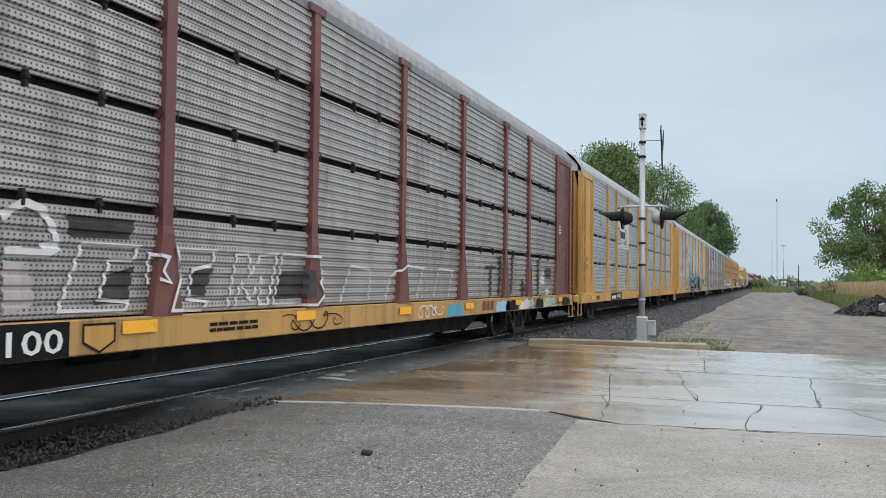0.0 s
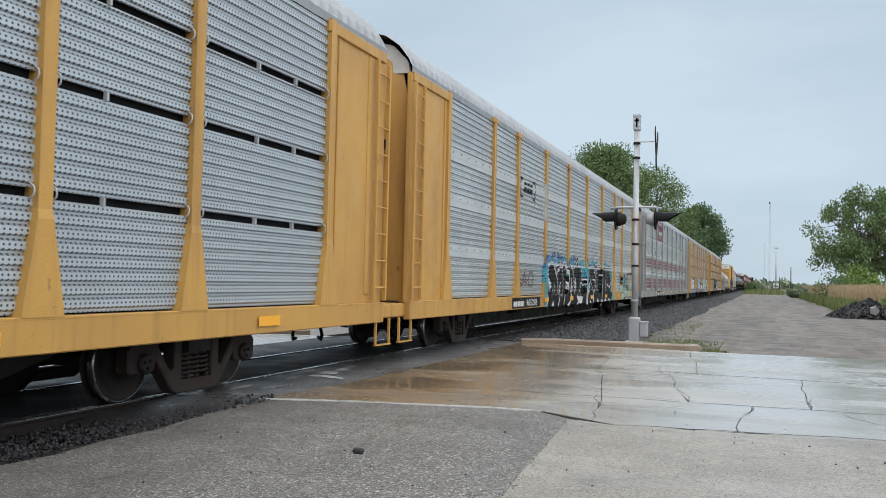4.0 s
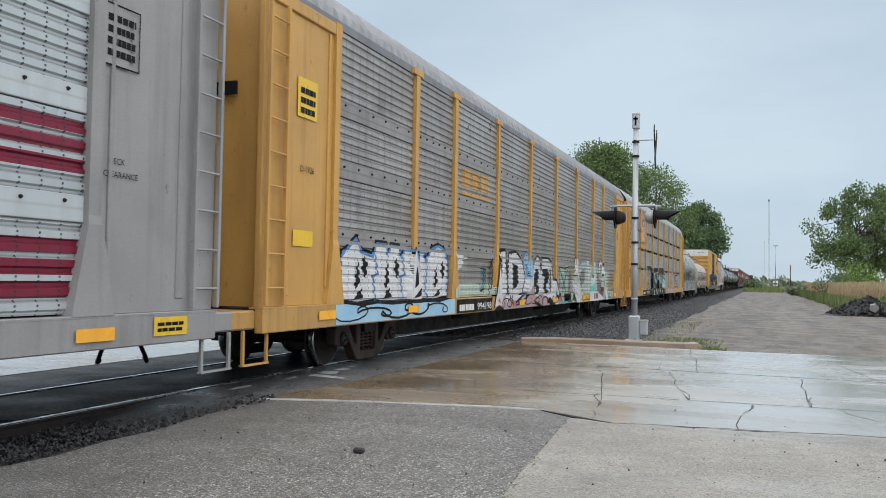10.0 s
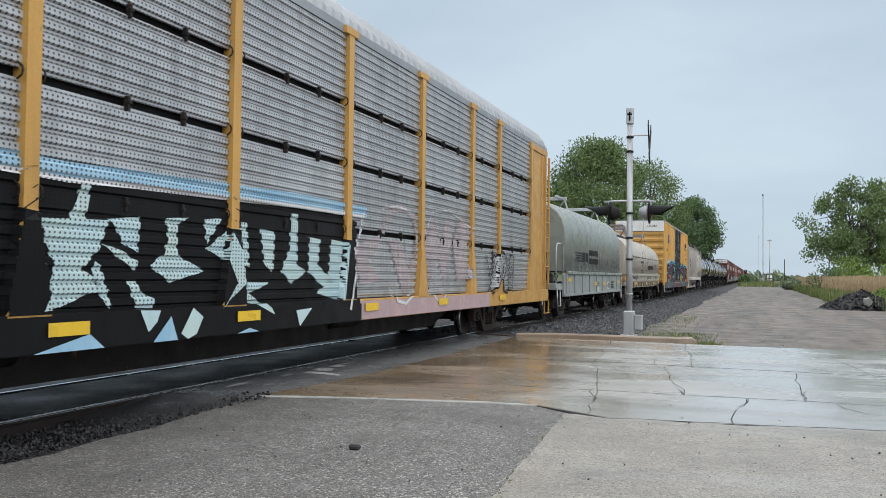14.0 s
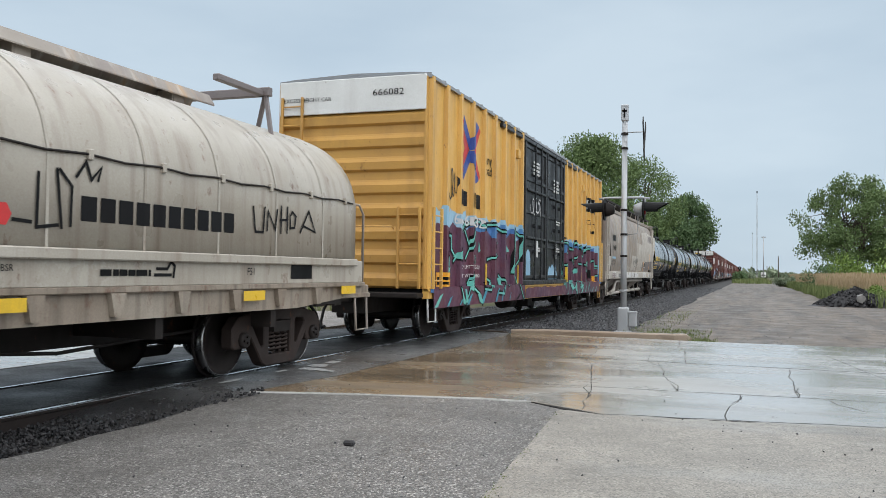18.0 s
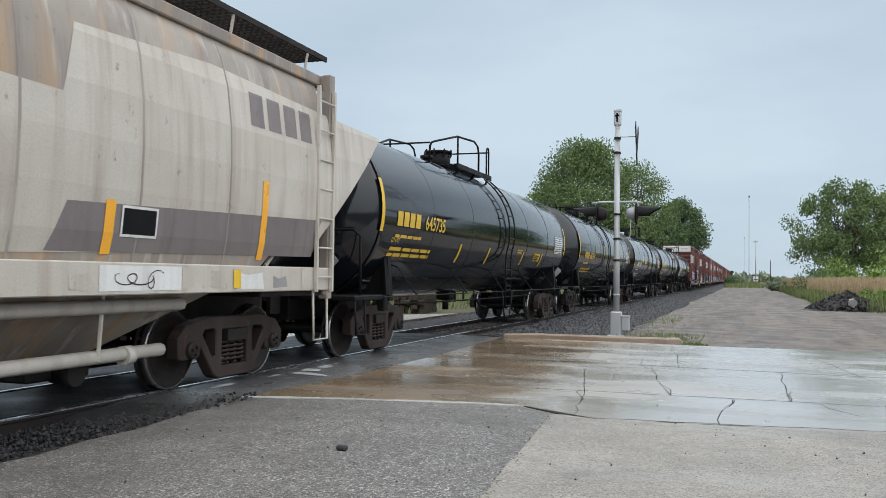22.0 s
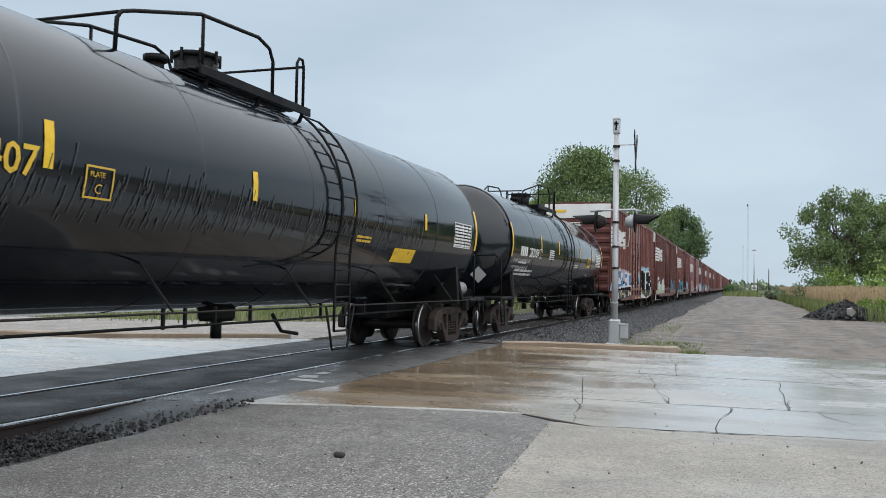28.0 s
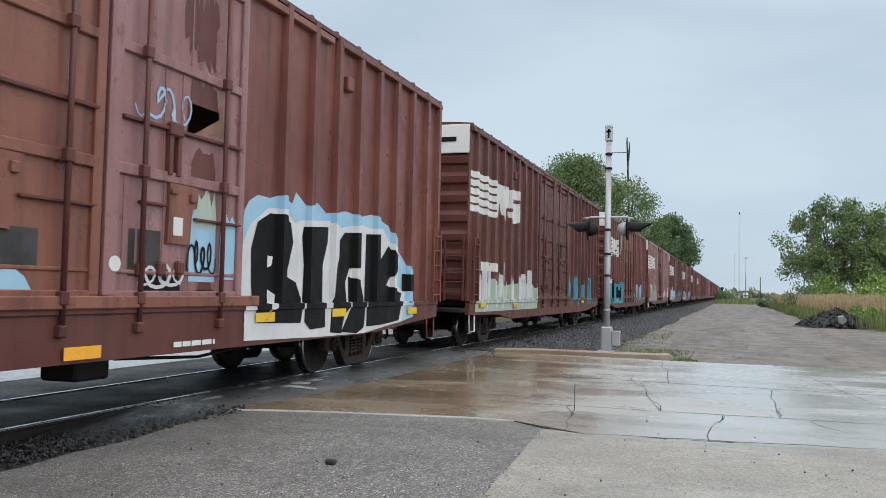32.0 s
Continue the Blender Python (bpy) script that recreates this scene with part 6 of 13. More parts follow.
def tag_line(car, surf, y0, y1, z0, z1, seed, material, w=0.03, n=9, base=0.016):
    """A quick looping one-line scrawl; it runs upright where the patch is tall."""
    rnd = random.Random(seed)
    pts, turns, upright = [], max(3, n // 2), (z1 - z0) > 1.5 * (y1 - y0)
    a, q = rnd.uniform(0, 6), 0.0
    for i in range(turns * 11 + 1):
        k = i / (turns * 11)
        if i % 11 == 0:
            ry, rz = rnd.uniform(0.5, 1.5), rnd.uniform(0.55, 1.0)
            spin = rnd.choice((-1, 1, 1))
        a += spin * 2 * math.pi / 11
        loop_y, loop_z = math.cos(a) * ry / turns * 0.8, math.sin(a) * rz * 0.5
        if upright:
            pts.append((y0 + (y1 - y0) * (0.5 + loop_z), z0 + (z1 - z0) * (0.08 + 0.84 * k + loop_y * 0.8)))
        else:
            pts.append((y0 + (y1 - y0) * (0.05 + 0.9 * k + loop_y * 0.5), z0 + (z1 - z0) * (0.5 + loop_z)))
    pts = [(min(max(p, y0), y1), min(max(q, z0), z1)) for p, q in pts]
    decal(car, "graffiti", stroke(pts, w, True), material, surf, base)


def scuffs(car, surf, y0, y1, z0, z1, count, seed, material, base=0.01):
    """Thin slanting scratches, too many to count."""
    rnd = random.Random(seed)
    b = bmesh.new()
    for _ in range(count):
        k = rnd.random()
        y, z, ln = y0 + (y1 - y0) * k, rnd.uniform(z0, z1 - 0.1), rnd.uniform(0.08, 0.32) * rnd.random() + 0.05
        b.faces.new([b.verts.new((0, yy, zz)) for yy, zz in ((y, z), (y + 0.01, z), (y + 0.016 + ln * 0.22, z + ln), (y + ln * 0.22, z + ln))])
    drape(b, surf, base)
    tagged(part("scuffing", b, material, car, "pale scratches", False), kind="stuff")


def drips(car, surf, y0, y1, z0, z1, n, seed, material, base=0.008):
    rnd = random.Random(seed)
    polys = []
    for _ in range(n):
        y, w = rnd.uniform(y0, y1), rnd.uniform(0.05, 0.22)
        zt, zb = rnd.uniform(z0 + 0.4 * (z1 - z0), z1), rnd.uniform(z0, z0 + 0.4 * (z1 - z0))
        polys.append([(y, zb), (y + w * 0.5, zb - 0.03), (y + w, zb + 0.05), (y + w * 1.1, zt), (y + w * 0.5, zt + 0.08), (y - w * 0.1, zt)])
    decal(car, "graffiti", polys, material, surf, base)


def handrail(car, pts, r, material, name="grab_rail"):
    b = bmesh.new()
    tube(b, pts, r, 6)
    return part(name, b, material, car)


def ladder(car, x, y0, y1, z0, z1, n, material, thick=0.02, side=True):
    """Two stiles with rungs, standing off the side (or an end) of the car."""
    b = bmesh.new()
    if side:
        rounded(b, x - 0.035, x + 0.02, y0 - 0.022, y0 + 0.022, z0, z1, 0.006)
    else:
        rounded(b, y0 - 0.022, y0 + 0.022, x - 0.02, x + 0.035, z0, z1, 0.006)
    post = mesh_of("stile", b)
    b = bmesh.new()
    if side:
        rod(b, (x, y0, 0), (x, y1, 0), thick * 0.7, 6)
    else:
        rod(b, (y0, x, 0), (y1, x, 0), thick * 0.7, 6)
    bar = mesh_of("rung", b)
    first = place("stile", post, material, car)
    place("stile", post, material, car, pose(0, y1 - y0, 0) if side else pose(y1 - y0, 0, 0))
    for i in range(n):
        place("rung", bar, material, car, pose(0, 0, z0 + (z1 - z0) * (i + 0.5) / n))
    return first





def reflectors(car, spots, surf, material=None, tall=False):
    for y, z in spots:
        w, h = (0.11, 0.46) if tall else (0.46, 0.115)
        decal(car, "reflector", [rect(y, y + w, z, z + h)], material or REFLECT, surf, 0.027, "amber reflective strip")


# ---- autorack cars ----
RACK_L = 27.4
POSTS = (1.78, 4.66, 6.62, 9.43, 12.28, 15.12, 17.97, 20.78, 22.74, 25.62)
TIERS = ((0.99, 1.93), (2.005, 2.865), (2.945, 3.725), (3.805, 4.735))
PITCH, X_IN, X_OUT = 0.118, 1.506, 1.530
FOLD = ((0.0, X_IN), (0.027, X_IN), (0.044, X_OUT), (0.101, X_OUT), (0.118, X_IN))


def rack_x(y, z):
    """The side sheet's depth: ribbed within the tiers, flat on the sill."""
    if z < 0.985:
        return 1.6
    u = y + RACK_L / 2
    for p in POSTS:
        d = abs(u - p)
        if d < 0.081:
            return 1.587 if z > 1.76 else 1.609
        if z < 1.84 and d < 0.232 - 0.135 * max(0.0, z - 1.06) / 0.7:
            return 1.609
    if u < POSTS[0] or u > POSTS[-1]:
        return 1.545
    for lo, hi in TIERS:
        if lo <= z <= hi:
            u = (z - lo) % PITCH
            for (a, xa), (b2, xb) in zip(FOLD, FOLD[1:]):
                if a <= u <= b2:
                    return xa + (xb - xa) * (u - a) / (b2 - a)
    return X_OUT


RACK_CUTS = [0.985] + [lo + k * PITCH + a for lo, hi in TIERS for k in range(9) for a, _ in FOLD[:4] if lo + k * PITCH + a < hi]
RACK = (rack_x, RACK_CUTS, sorted(p - RACK_L / 2 + k for p in POSTS for k in (-0.233, -0.21, -0.185, -0.16, -0.135, -0.11, -0.082, 0.082, 0.11, 0.135, 0.16, 0.185, 0.21, 0.233)))
RACK_SPARSE = (rack_x, RACK_CUTS, RACK[2])
RACK_FILLED = (rack_x, RACK_CUTS, RACK[2])
SILL = (lambda y, z: 1.6, (), ())
RACK_FLAT = (lambda y, z: 1.545, (), ())


def panel_mesh(width, height, soft):
    b = bmesh.new()
    prof = []
    k = 0
    while k * PITCH < height:
        for u, x in FOLD[:4]:
            if k * PITCH + u <= height:
                prof.append((k * PITCH + u, x))
        k += 1
    prof.append((height, X_IN))
    front = [[(x, y, z) for z, x in prof] for y in (-width / 2, width / 2)]
    back = [[(X_IN - 0.03, y, z) for z in (0, height)] for y in (-width / 2, width / 2)]
    sweep(b, front, False, soft)
    sweep(b, back, False, False)
    return mesh_of("panel", b, False)


def post_mesh(flare=0.44, cap=True):
    b = bmesh.new()
    prof = [(0.97, 1.608, flare / 2), (1.06, 1.608, flare / 2 * 0.94), (1.76, 1.60, 0.085), (1.84, 1.585, 0.075), (4.62, 1.585, 0.075), (4.8, 1.58, 0.08)]
    rings = [[(1.44, -w, z), (x, -w, z), (x, w, z), (1.44, w, z)] for z, x, w in prof]
    sweep(b, rings, True, False)
    if cap:
        prism(b, [(-0.2, 4.74), (0.2, 4.74), (0.2, 4.84), (-0.2, 4.84)], "x", 1.5, 1.592)
    return mesh_of("post", b)


POST = post_mesh()
POST_WIDE = post_mesh(0.5, False)
b = bmesh.new()
rounded(b, 1.50, 1.556, -0.018, 0.018, -0.075, 0.06, 0.005)
rounded(b, 1.50, 1.57, -0.024, 0.024, -0.02, 0.02, 0.006)
CLIP = mesh_of("clip", b)
b = bmesh.new()
rounded(b, 1.50, 1.55, -0.014, 0.014, -0.05, 0.035, 0.004)
CLIP_SMALL = mesh_of("clip", b)
b = bmesh.new()
tube(b, [(1.54, 0.0, -0.07), (1.58, 0.01, -0.035), (1.585, 0.015, 0.0), (1.58, 0.01, 0.035), (1.54, 0.0, 0.07)], 0.009, 5)
LOOP = mesh_of("latch", b)
b = bmesh.new()
rod(b, (1.53, 0, 0), (1.553, 0, 0), 0.02, 6, 0.012)
BOLT = mesh_of("bolt", b)
PANELS = {}


def roof_mesh():
    b = bmesh.new()
    sect = [(1.545, 4.74), (1.545, 4.86), (1.47, 5.0), (1.30, 5.22), (1.05, 5.40), (0.6, 5.53), (0.0, 5.58)]
    full = sect + [(-x, z) for x, z in sect[-2::-1]]
    rings = []
    n = 200
    for i in range(n + 1):
        y = -RACK_L / 2 + RACK_L * i / n
        d = 0.032 if i % 2 else 0.0
        rings.append([(x * (1 + d * 0.35) if 4.9 < z else x, y, z + (d if z > 4.9 else 0)) for x, z in full])
    sweep(b, rings, False, False)
    return mesh_of("roof", b)


ROOF = roof_mesh()


def rack_common():
    """Underframe, inner lining and end meshes that every autorack shares."""
    L = RACK_L / 2
    out = {}
    b = bmesh.new()
    rounded(b, 1.48, 1.6, -L, L, 0.67, 0.97, 0.012)
    rounded(b, 1.40, 1.602, -L, L, 0.945, 0.975, 0.006)
    out["sill"] = mesh_of("side_sill", b)
    b = bmesh.new()
    prism(b, [(-L + 0.2, 0.92), (-L + 0.2, 0.6), (-L + 5.4, 0.55), (-L + 6.4, 0.27), (L - 6.4, 0.27), (L - 5.4, 0.55), (L - 0.2, 0.6), (L - 0.2, 0.92)], "x", -0.6, 0.6)
    for i in range(11):
        y = -L + 1.0 + i * (2 * L - 2) / 10
        prism(b, [(-1.47, 0.93), (-1.47, 0.75), (-0.4, 0.55), (0.4, 0.55), (1.47, 0.75), (1.47, 0.93)], "y", y - 0.05, y + 0.05)
    box(b, -1.47, 1.47, -L + 0.05, L - 0.05, 0.93, 0.96)
    for y in (-4.0, 3.2):
        rod(b, (0.55, y - 0.5, 0.62), (0.55, y + 0.5, 0.62), 0.17, 12)
    out["under"] = mesh_of("underframe", b)
    # sheets behind the side panels that carry the painted inner shade
    b = bmesh.new()
    for sx in (-1, 1):
        box(b, sx * 1.42 - 0.02, sx * 1.42 + 0.02, -L + 0.3, L - 0.3, 0.96, 4.8)
        out["lining", sx] = mesh_of("lining", b)
        b = bmesh.new()
    box(b, -1.4, 1.4, -L + 0.3, L - 0.3, 2.6, 2.66)
    out["deck"] = mesh_of("deck", b)
    b = bmesh.new()
    for tag, name, size in (("end_panel", "end_panel", (1.46, 1.54, -1.78, -0.0, 0.97, 4.74, 0.01)),
                            ("strip", "panel_strip", (1.5, 1.565, -1.6, -1.55, 1.2, 4.6, 0.008)),
                            ("stay", "panel_rib", (1.5, 1.56, -0.62, -0.5, 1.1, 4.6, 0.01)),
                            ("cap", "panel_cap", (1.44, 1.575, -1.9, -0.05, 4.62, 4.78, 0.012))):
        rounded(b, *size)
        out[tag] = mesh_of(name, b)
        b = bmesh.new()
        if tag != "cap":
            continue
        for tag2, name2, (x0, x1, y0, y1, z0, z1, r) in (("end_panel", "end_panel", (1.46, 1.54, 0.0, 1.78, 0.97, 4.74, 0.01)),
                                                      ("strip", "panel_strip", (1.5, 1.565, 1.55, 1.6, 1.2, 4.6, 0.008)),
                                                      ("stay", "panel_rib", (1.5, 1.56, 0.5, 0.62, 1.1, 4.6, 0.01)),
                                                      ("cap", "panel_cap", (1.44, 1.575, 0.05, 1.9, 4.62, 4.78, 0.012))):
            rounded(b, x0, x1, y0, y1, z0, z1, r)
            out[tag2, "front"] = mesh_of(name2, b)
            b = bmesh.new()
    b = bmesh.new()
    rings = []
    for z in (0.97, 1.0, 2.55, 2.6, 4.2, 5.0, 5.45):
        w = 1.42 if z < 4.9 else 1.25 if z < 5.2 else 0.6
        d = 0.02 if z in (2.55, 2.6) else 0.0
        ring = []
        for k in range(9):
            a = -1 + 2 * k / 8
            ring.append((a * w, -0.16 + 0.18 * a * a - d, z))
        rings.append(ring)
    sweep(b, rings, False, True)
    box(b, -0.015, 0.015, -0.19, -0.16, 1.0, 5.3)
    out["end_door"] = mesh_of("end_door", b)
    b = bmesh.new()
    box(b, 0.55, 1.12, -0.165, -0.13, 3.5, 3.66)
    out["slot"] = mesh_of("door_slot", b)
    b = bmesh.new()
    prism(b, [(-1.42, 0.0), (1.42, 0.0), (1.38, 0.2), (1.1, 0.48), (0.6, 0.62), (0, 0.66), (-0.6, 0.62), (-1.1, 0.48), (-1.38, 0.2)], "y", -0.05, 0.02)
    out["gable"] = mesh_of("gable", b)
    b = bmesh.new()
    rounded(b, -1.5, 1.5, -0.5, 0.0, 0.72, 0.94, 0.02)
    for sx in (-1, 1):
        prism(b, [(sx * 1.53, 0.72), (sx * 1.56, 0.72), (sx * 1.56, 0.33), (sx * 1.53, 0.33)], "y", -0.34, -0.3)
        prism(b, [(sx * 1.53, 0.72), (sx * 1.56, 0.72), (sx * 1.56, 0.33), (sx * 1.53, 0.33)], "y", 0.15, 0.19)
        box(b, sx * 1.545 - 0.03, sx * 1.545 + 0.03, -0.34, 0.19, 0.315, 0.335)
    out["platform"] = mesh_of("end_platform", b)
    return out


RC = rack_common()
PANEL_PARTS = (("end_panel", "end_panel"), ("strip", "panel_strip"), ("stay", "panel_rib"), ("cap", "panel_cap"))


def autorack(centre, label, sheet, frame_paint, end_paint, sill_paint, style="gap", clip_paint=None, roof_paint=None, band=None, rung_paint=None):
    L = RACK_L / 2
    car = thing("autorack_car", label, "railway car", pose(TRACK_X, centre, 0), "cars of the freight train")
    TRAIN.append((car, centre))
    for turn in (Matrix(), FLIP):
        place("side_sill", RC["sill"], sill_paint, car, turn)
        for tag, name in PANEL_PARTS:
            place(name, RC[tag], end_paint, car, turn @ pose(0, L, 0))
        place("end_door", RC["end_door"], end_paint, car, turn @ pose(0, -L + 0.22, 0))
        place("door_slot", RC["slot"], INNER_SHADE, car, turn @ pose(0, -L + 0.215, 0))
        place("gable", RC["gable"], WHITE if style != "gap2" else end_paint, car, turn @ pose(0, -L + 0.25, 4.8))
        place("end_platform", RC["platform"], sill_paint, car, turn @ pose(0, -L, 0))
    for tag, name in PANEL_PARTS:
        place(name, RC[tag, "front"], end_paint, car, pose(0, -L, 0))
    place("underframe", RC["under"], DARK_STEEL, car)
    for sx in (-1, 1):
        place("lining", RC["lining", sx], INNER_SHADE, car)
    place("deck", RC["deck"], INNER_SHADE, car)
    place("roof", ROOF, roof_paint or ROOF_GALV, car)
    edges = (1.78,) + POSTS[1:-1] + (25.62,)
    for i, p in enumerate(POSTS):
        me = POST_WIDE if i in (0, len(POSTS) - 1) else POST
        place("post", me, frame_paint, car, pose(0, p - L, 0))
        place("post", me, frame_paint, car, FLIP @ pose(0, p - L, 0))
    for j, (a, c) in enumerate(zip(edges, edges[1:])):
        w = c - a - 0.15
        mid = (a + c) / 2 - L
        for k, (lo, hi) in enumerate(TIERS):
            top = hi if style == "gap" else hi - 0.16 if k < 3 else hi
            key = (round(w, 2), round(top - lo, 3), style)
            if key not in PANELS:
                PANELS[key] = panel_mesh(w, top - lo, False)
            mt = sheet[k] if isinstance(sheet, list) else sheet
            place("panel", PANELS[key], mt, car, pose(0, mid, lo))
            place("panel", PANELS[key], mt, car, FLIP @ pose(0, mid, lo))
            if style == "gap" and k:
                hook = CLIP_SMALL if clip_paint is GALV else CLIP
                place("clip", hook, clip_paint, car, pose(0, mid - 0.28, lo - 0.04))
                if w > 2:
                    place("clip", hook, clip_paint, car, pose(0, mid + 0.55, lo - 0.04))
                place("latch", LOOP, clip_paint, car, pose(0, a - L + 0.1, lo - 0.03))
                place("latch", LOOP, clip_paint, car, pose(0, c - L - 0.13, lo - 0.03))
            if style != "gap" and k:
                bb = bmesh.new()
                rounded(bb, 1.47, 1.535, mid - w / 2, mid + w / 2, lo - 0.235, lo - 0.003, 0.006)
                part("band", bb, band, car, "plain riveted band")
                n = 6
                for q in range(n):
                    place("bolt", BOLT, clip_paint, car, pose(0.004, mid - w / 2 + w * (q + 0.5) / n, lo - 0.06 if q % 2 else lo - 0.07))
    rung_paint = rung_paint or end_paint
    for y0, y1 in ((-L + 0.02, -L + 0.42), (L - 0.42, L - 0.02)):
        ladder(car, 1.615, y0, y1, 1.0, 4.6, 9, rung_paint)
    ladder(car, -1.615, -L + 0.02, -L + 0.42, 1.0, 4.6, 9, rung_paint)
    ends(car, -L - 0.1, L + 0.1)
    trucks(car, (-L + 3.9, L - 3.9), 0.42)
    return car


# grey maroon-framed car
c1 = autorack(-153.45, "grimy grey autorack car with maroon posts and a yellow sill", SCREEN_DARK, MAROON, MAROON, YELLOW_OLD, "gap", DARK_STEEL, ROOF_DARK)
decal(c1, "number_board", [rect(-7.6, -5.5, 0.675, 0.965)], BLACK, SILL, 0.006)
lettering(c1, "1100", -6.35, 0.72, 0.27, WHITE, SILL, 0.010, 0.012, 0.78)
reflectors(c1, ((-4.9, 0.83), (-1.9, 0.83), (1.2, 0.8), (4.3, 0.8), (7.7, 0.8), (11.9, 0.8)), SILL)
decal(c1, "emblem", [[(-5.35, 0.93), (-4.98, 0.93), (-4.98, 0.78), (-5.16, 0.69), (-5.35, 0.78)]], YELLOW, SILL, 0.008)
decal(c1, "emblem", stroke([(-5.35, 0.93), (-4.98, 0.93), (-4.98, 0.78), (-5.16, 0.69), (-5.35, 0.78), (-5.35, 0.93)], 0.02), BLACK, SILL, 0.010)
decal(c1, "emblem", [[(5.36 + k * 0.27, 0.74), (5.36 + k * 0.27 + 0.2, 0.74), (5.36 + k * 0.27 + 0.24, 0.93), (5.36 + k * 0.27 + 0.04, 0.93)] for k in range(3)], MAROON, SILL, 0.008, "maroon three-block emblem")
decal(c1, "graffiti", stroke([(-5.57, 1.05), (-5.32, 1.62), (-4.61, 1.62), (-4.71, 1.49), (-4.99, 1.49), (-5.12, 1.14), (-4.74, 1.11), (-4.81, 1.03), (-5.57, 1.05)], 0.035), PALE_SPRAY, RACK_FILLED, 0.02)
decal(c1, "graffiti", stroke([(-4.17, 1.62), (-3.44, 1.62), (-3.51, 1.47), (-3.83, 1.42), (-3.89, 1.12), (-3.57, 1.09), (-3.66, 1.01), (-4.23, 1.02), (-4.08, 1.40), (-4.17, 1.62)], 0.035), PALE_SPRAY, RACK_FILLED, 0.02)
decal(c1, "graffiti", stroke([(-3.22, 1.02), (-3.05, 1.60), (-2.81, 1.61), (-2.80, 1.36), (-2.58, 1.60), (-2.22, 1.63), (-2.44, 1.03), (-2.62, 1.04), (-2.55, 1.36), (-2.79, 1.10), (-2.97, 1.29), (-3.09, 1.02)], 0.035), PALE_SPRAY, RACK_FILLED, 0.02)
decal(c1, "graffiti", stroke([(-2.10, 1.63), (-1.27, 1.62), (-1.12, 1.44), (-1.33, 1.30), (-1.18, 1.15), (-1.39, 1.01), (-2.32, 1.03), (-2.10, 1.63)], 0.035), PALE_SPRAY, RACK_FILLED, 0.02)
decal(c1, "graffiti", stroke([(-0.63, 1.03), (-0.31, 1.53), (0.32, 1.48), (0.25, 1.05)], 0.035), PALE_SPRAY, RACK_FILLED, 0.02)
decal(c1, "graffiti", stroke([(0.83, 1.04), (1.03, 1.39), (1.50, 1.57), (2.36, 1.54), (2.08, 1.04)], 0.035), PALE_SPRAY, RACK_FILLED, 0.02)
decal(c1, "graffiti", stroke([(2.84, 1.05), (3.09, 1.54), (3.79, 1.51), (3.57, 1.06)], 0.035), PALE_SPRAY, RACK_FILLED, 0.02)
decal(c1, "graffiti", stroke([(-4.50, 1.29), (-4.48, 1.56), (-4.29, 1.53), (-4.37, 1.40), (-4.26, 1.29), (-4.41, 1.32)], 0.035), PALE_SPRAY, RACK_FILLED, 0.02)
decal(c1, "graffiti", stroke([(-6.13, 1.80), (-5.94, 1.92), (-5.75, 1.87), (-5.62, 1.70), (-5.60, 1.57), (-5.70, 1.52), (-6.09, 1.52)], 0.07), PALE_SPRAY, RACK_FILLED, 0.016)
decal(c1, "graffiti", [[(-5.76, 1.60), (-5.64, 1.63), (-5.65, 1.53), (-5.75, 1.51)]], PALE_SPRAY, RACK_FILLED, 0.012)
decal(c1, "graffiti", [[(-6.09, 1.56), (-5.95, 1.57), (-5.96, 1.52), (-6.08, 1.52)]], PALE_SPRAY, RACK_FILLED, 0.012)
decal(c1, "graffiti", [[(-6.12, 1.46), (-5.87, 1.42), (-5.80, 1.11), (-6.10, 1.03)]], CHALK_PINK, RACK_FILLED, 0.01)
decal(c1, "graffiti", [[(-5.16, 1.09), (-5.04, 1.34), (-4.68, 1.44), (-4.74, 1.14)]], SOOT_SPRAY, RACK_FILLED, 0.014)
decal(c1, "graffiti", [[(-3.90, 1.18), (-3.77, 1.41), (-3.48, 1.44), (-3.62, 1.15)]], SOOT_SPRAY, RACK_FILLED, 0.014)
decal(c1, "graffiti", [[(-2.33, 1.09), (-2.09, 1.43), (-1.44, 1.45), (-1.40, 1.12)]], SOOT_SPRAY, RACK_FILLED, 0.014)
decal(c1, "graffiti", [[(-5.48, 1.85), (-4.66, 1.86), (-4.73, 1.68), (-5.44, 1.67)]], SOOT_SPRAY, RACK_FILLED, 0.012)
decal(c1, "graffiti", [[(6.00, 1.63), (6.17, 1.70), (6.16, 1.03), (6.02, 1.03)]], SOOT_SPRAY, RACK_FILLED, 0.014)
decal(c1, "graffiti", [[(5.74, 1.65), (6.48, 1.66), (6.48, 1.60), (5.78, 1.57)]], SOOT_SPRAY, RACK_FILLED, 0.014)
decal(c1, "graffiti", [[(6.60, 1.86), (6.89, 1.88), (6.80, 1.38), (6.73, 1.04), (6.59, 1.02), (6.66, 1.44)]], SOOT_SPRAY, RACK_FILLED, 0.014)
decal(c1, "graffiti", [[(7.62, 1.93), (7.80, 1.94), (7.75, 1.46), (7.68, 1.08), (7.53, 1.05), (7.62, 1.46)]], SOOT_SPRAY, RACK_FILLED, 0.014)
decal(c1, "graffiti", [[(8.47, 1.34), (8.60, 1.41), (8.82, 1.13), (8.62, 0.97), (8.46, 1.07)]], SOOT_SPRAY, RACK_FILLED, 0.014)
decal(c1, "graffiti", [[(9.88, 1.89), (10.15, 1.90), (10.09, 0.97), (9.92, 0.97)]], SOOT_SPRAY, RACK_FILLED, 0.014)
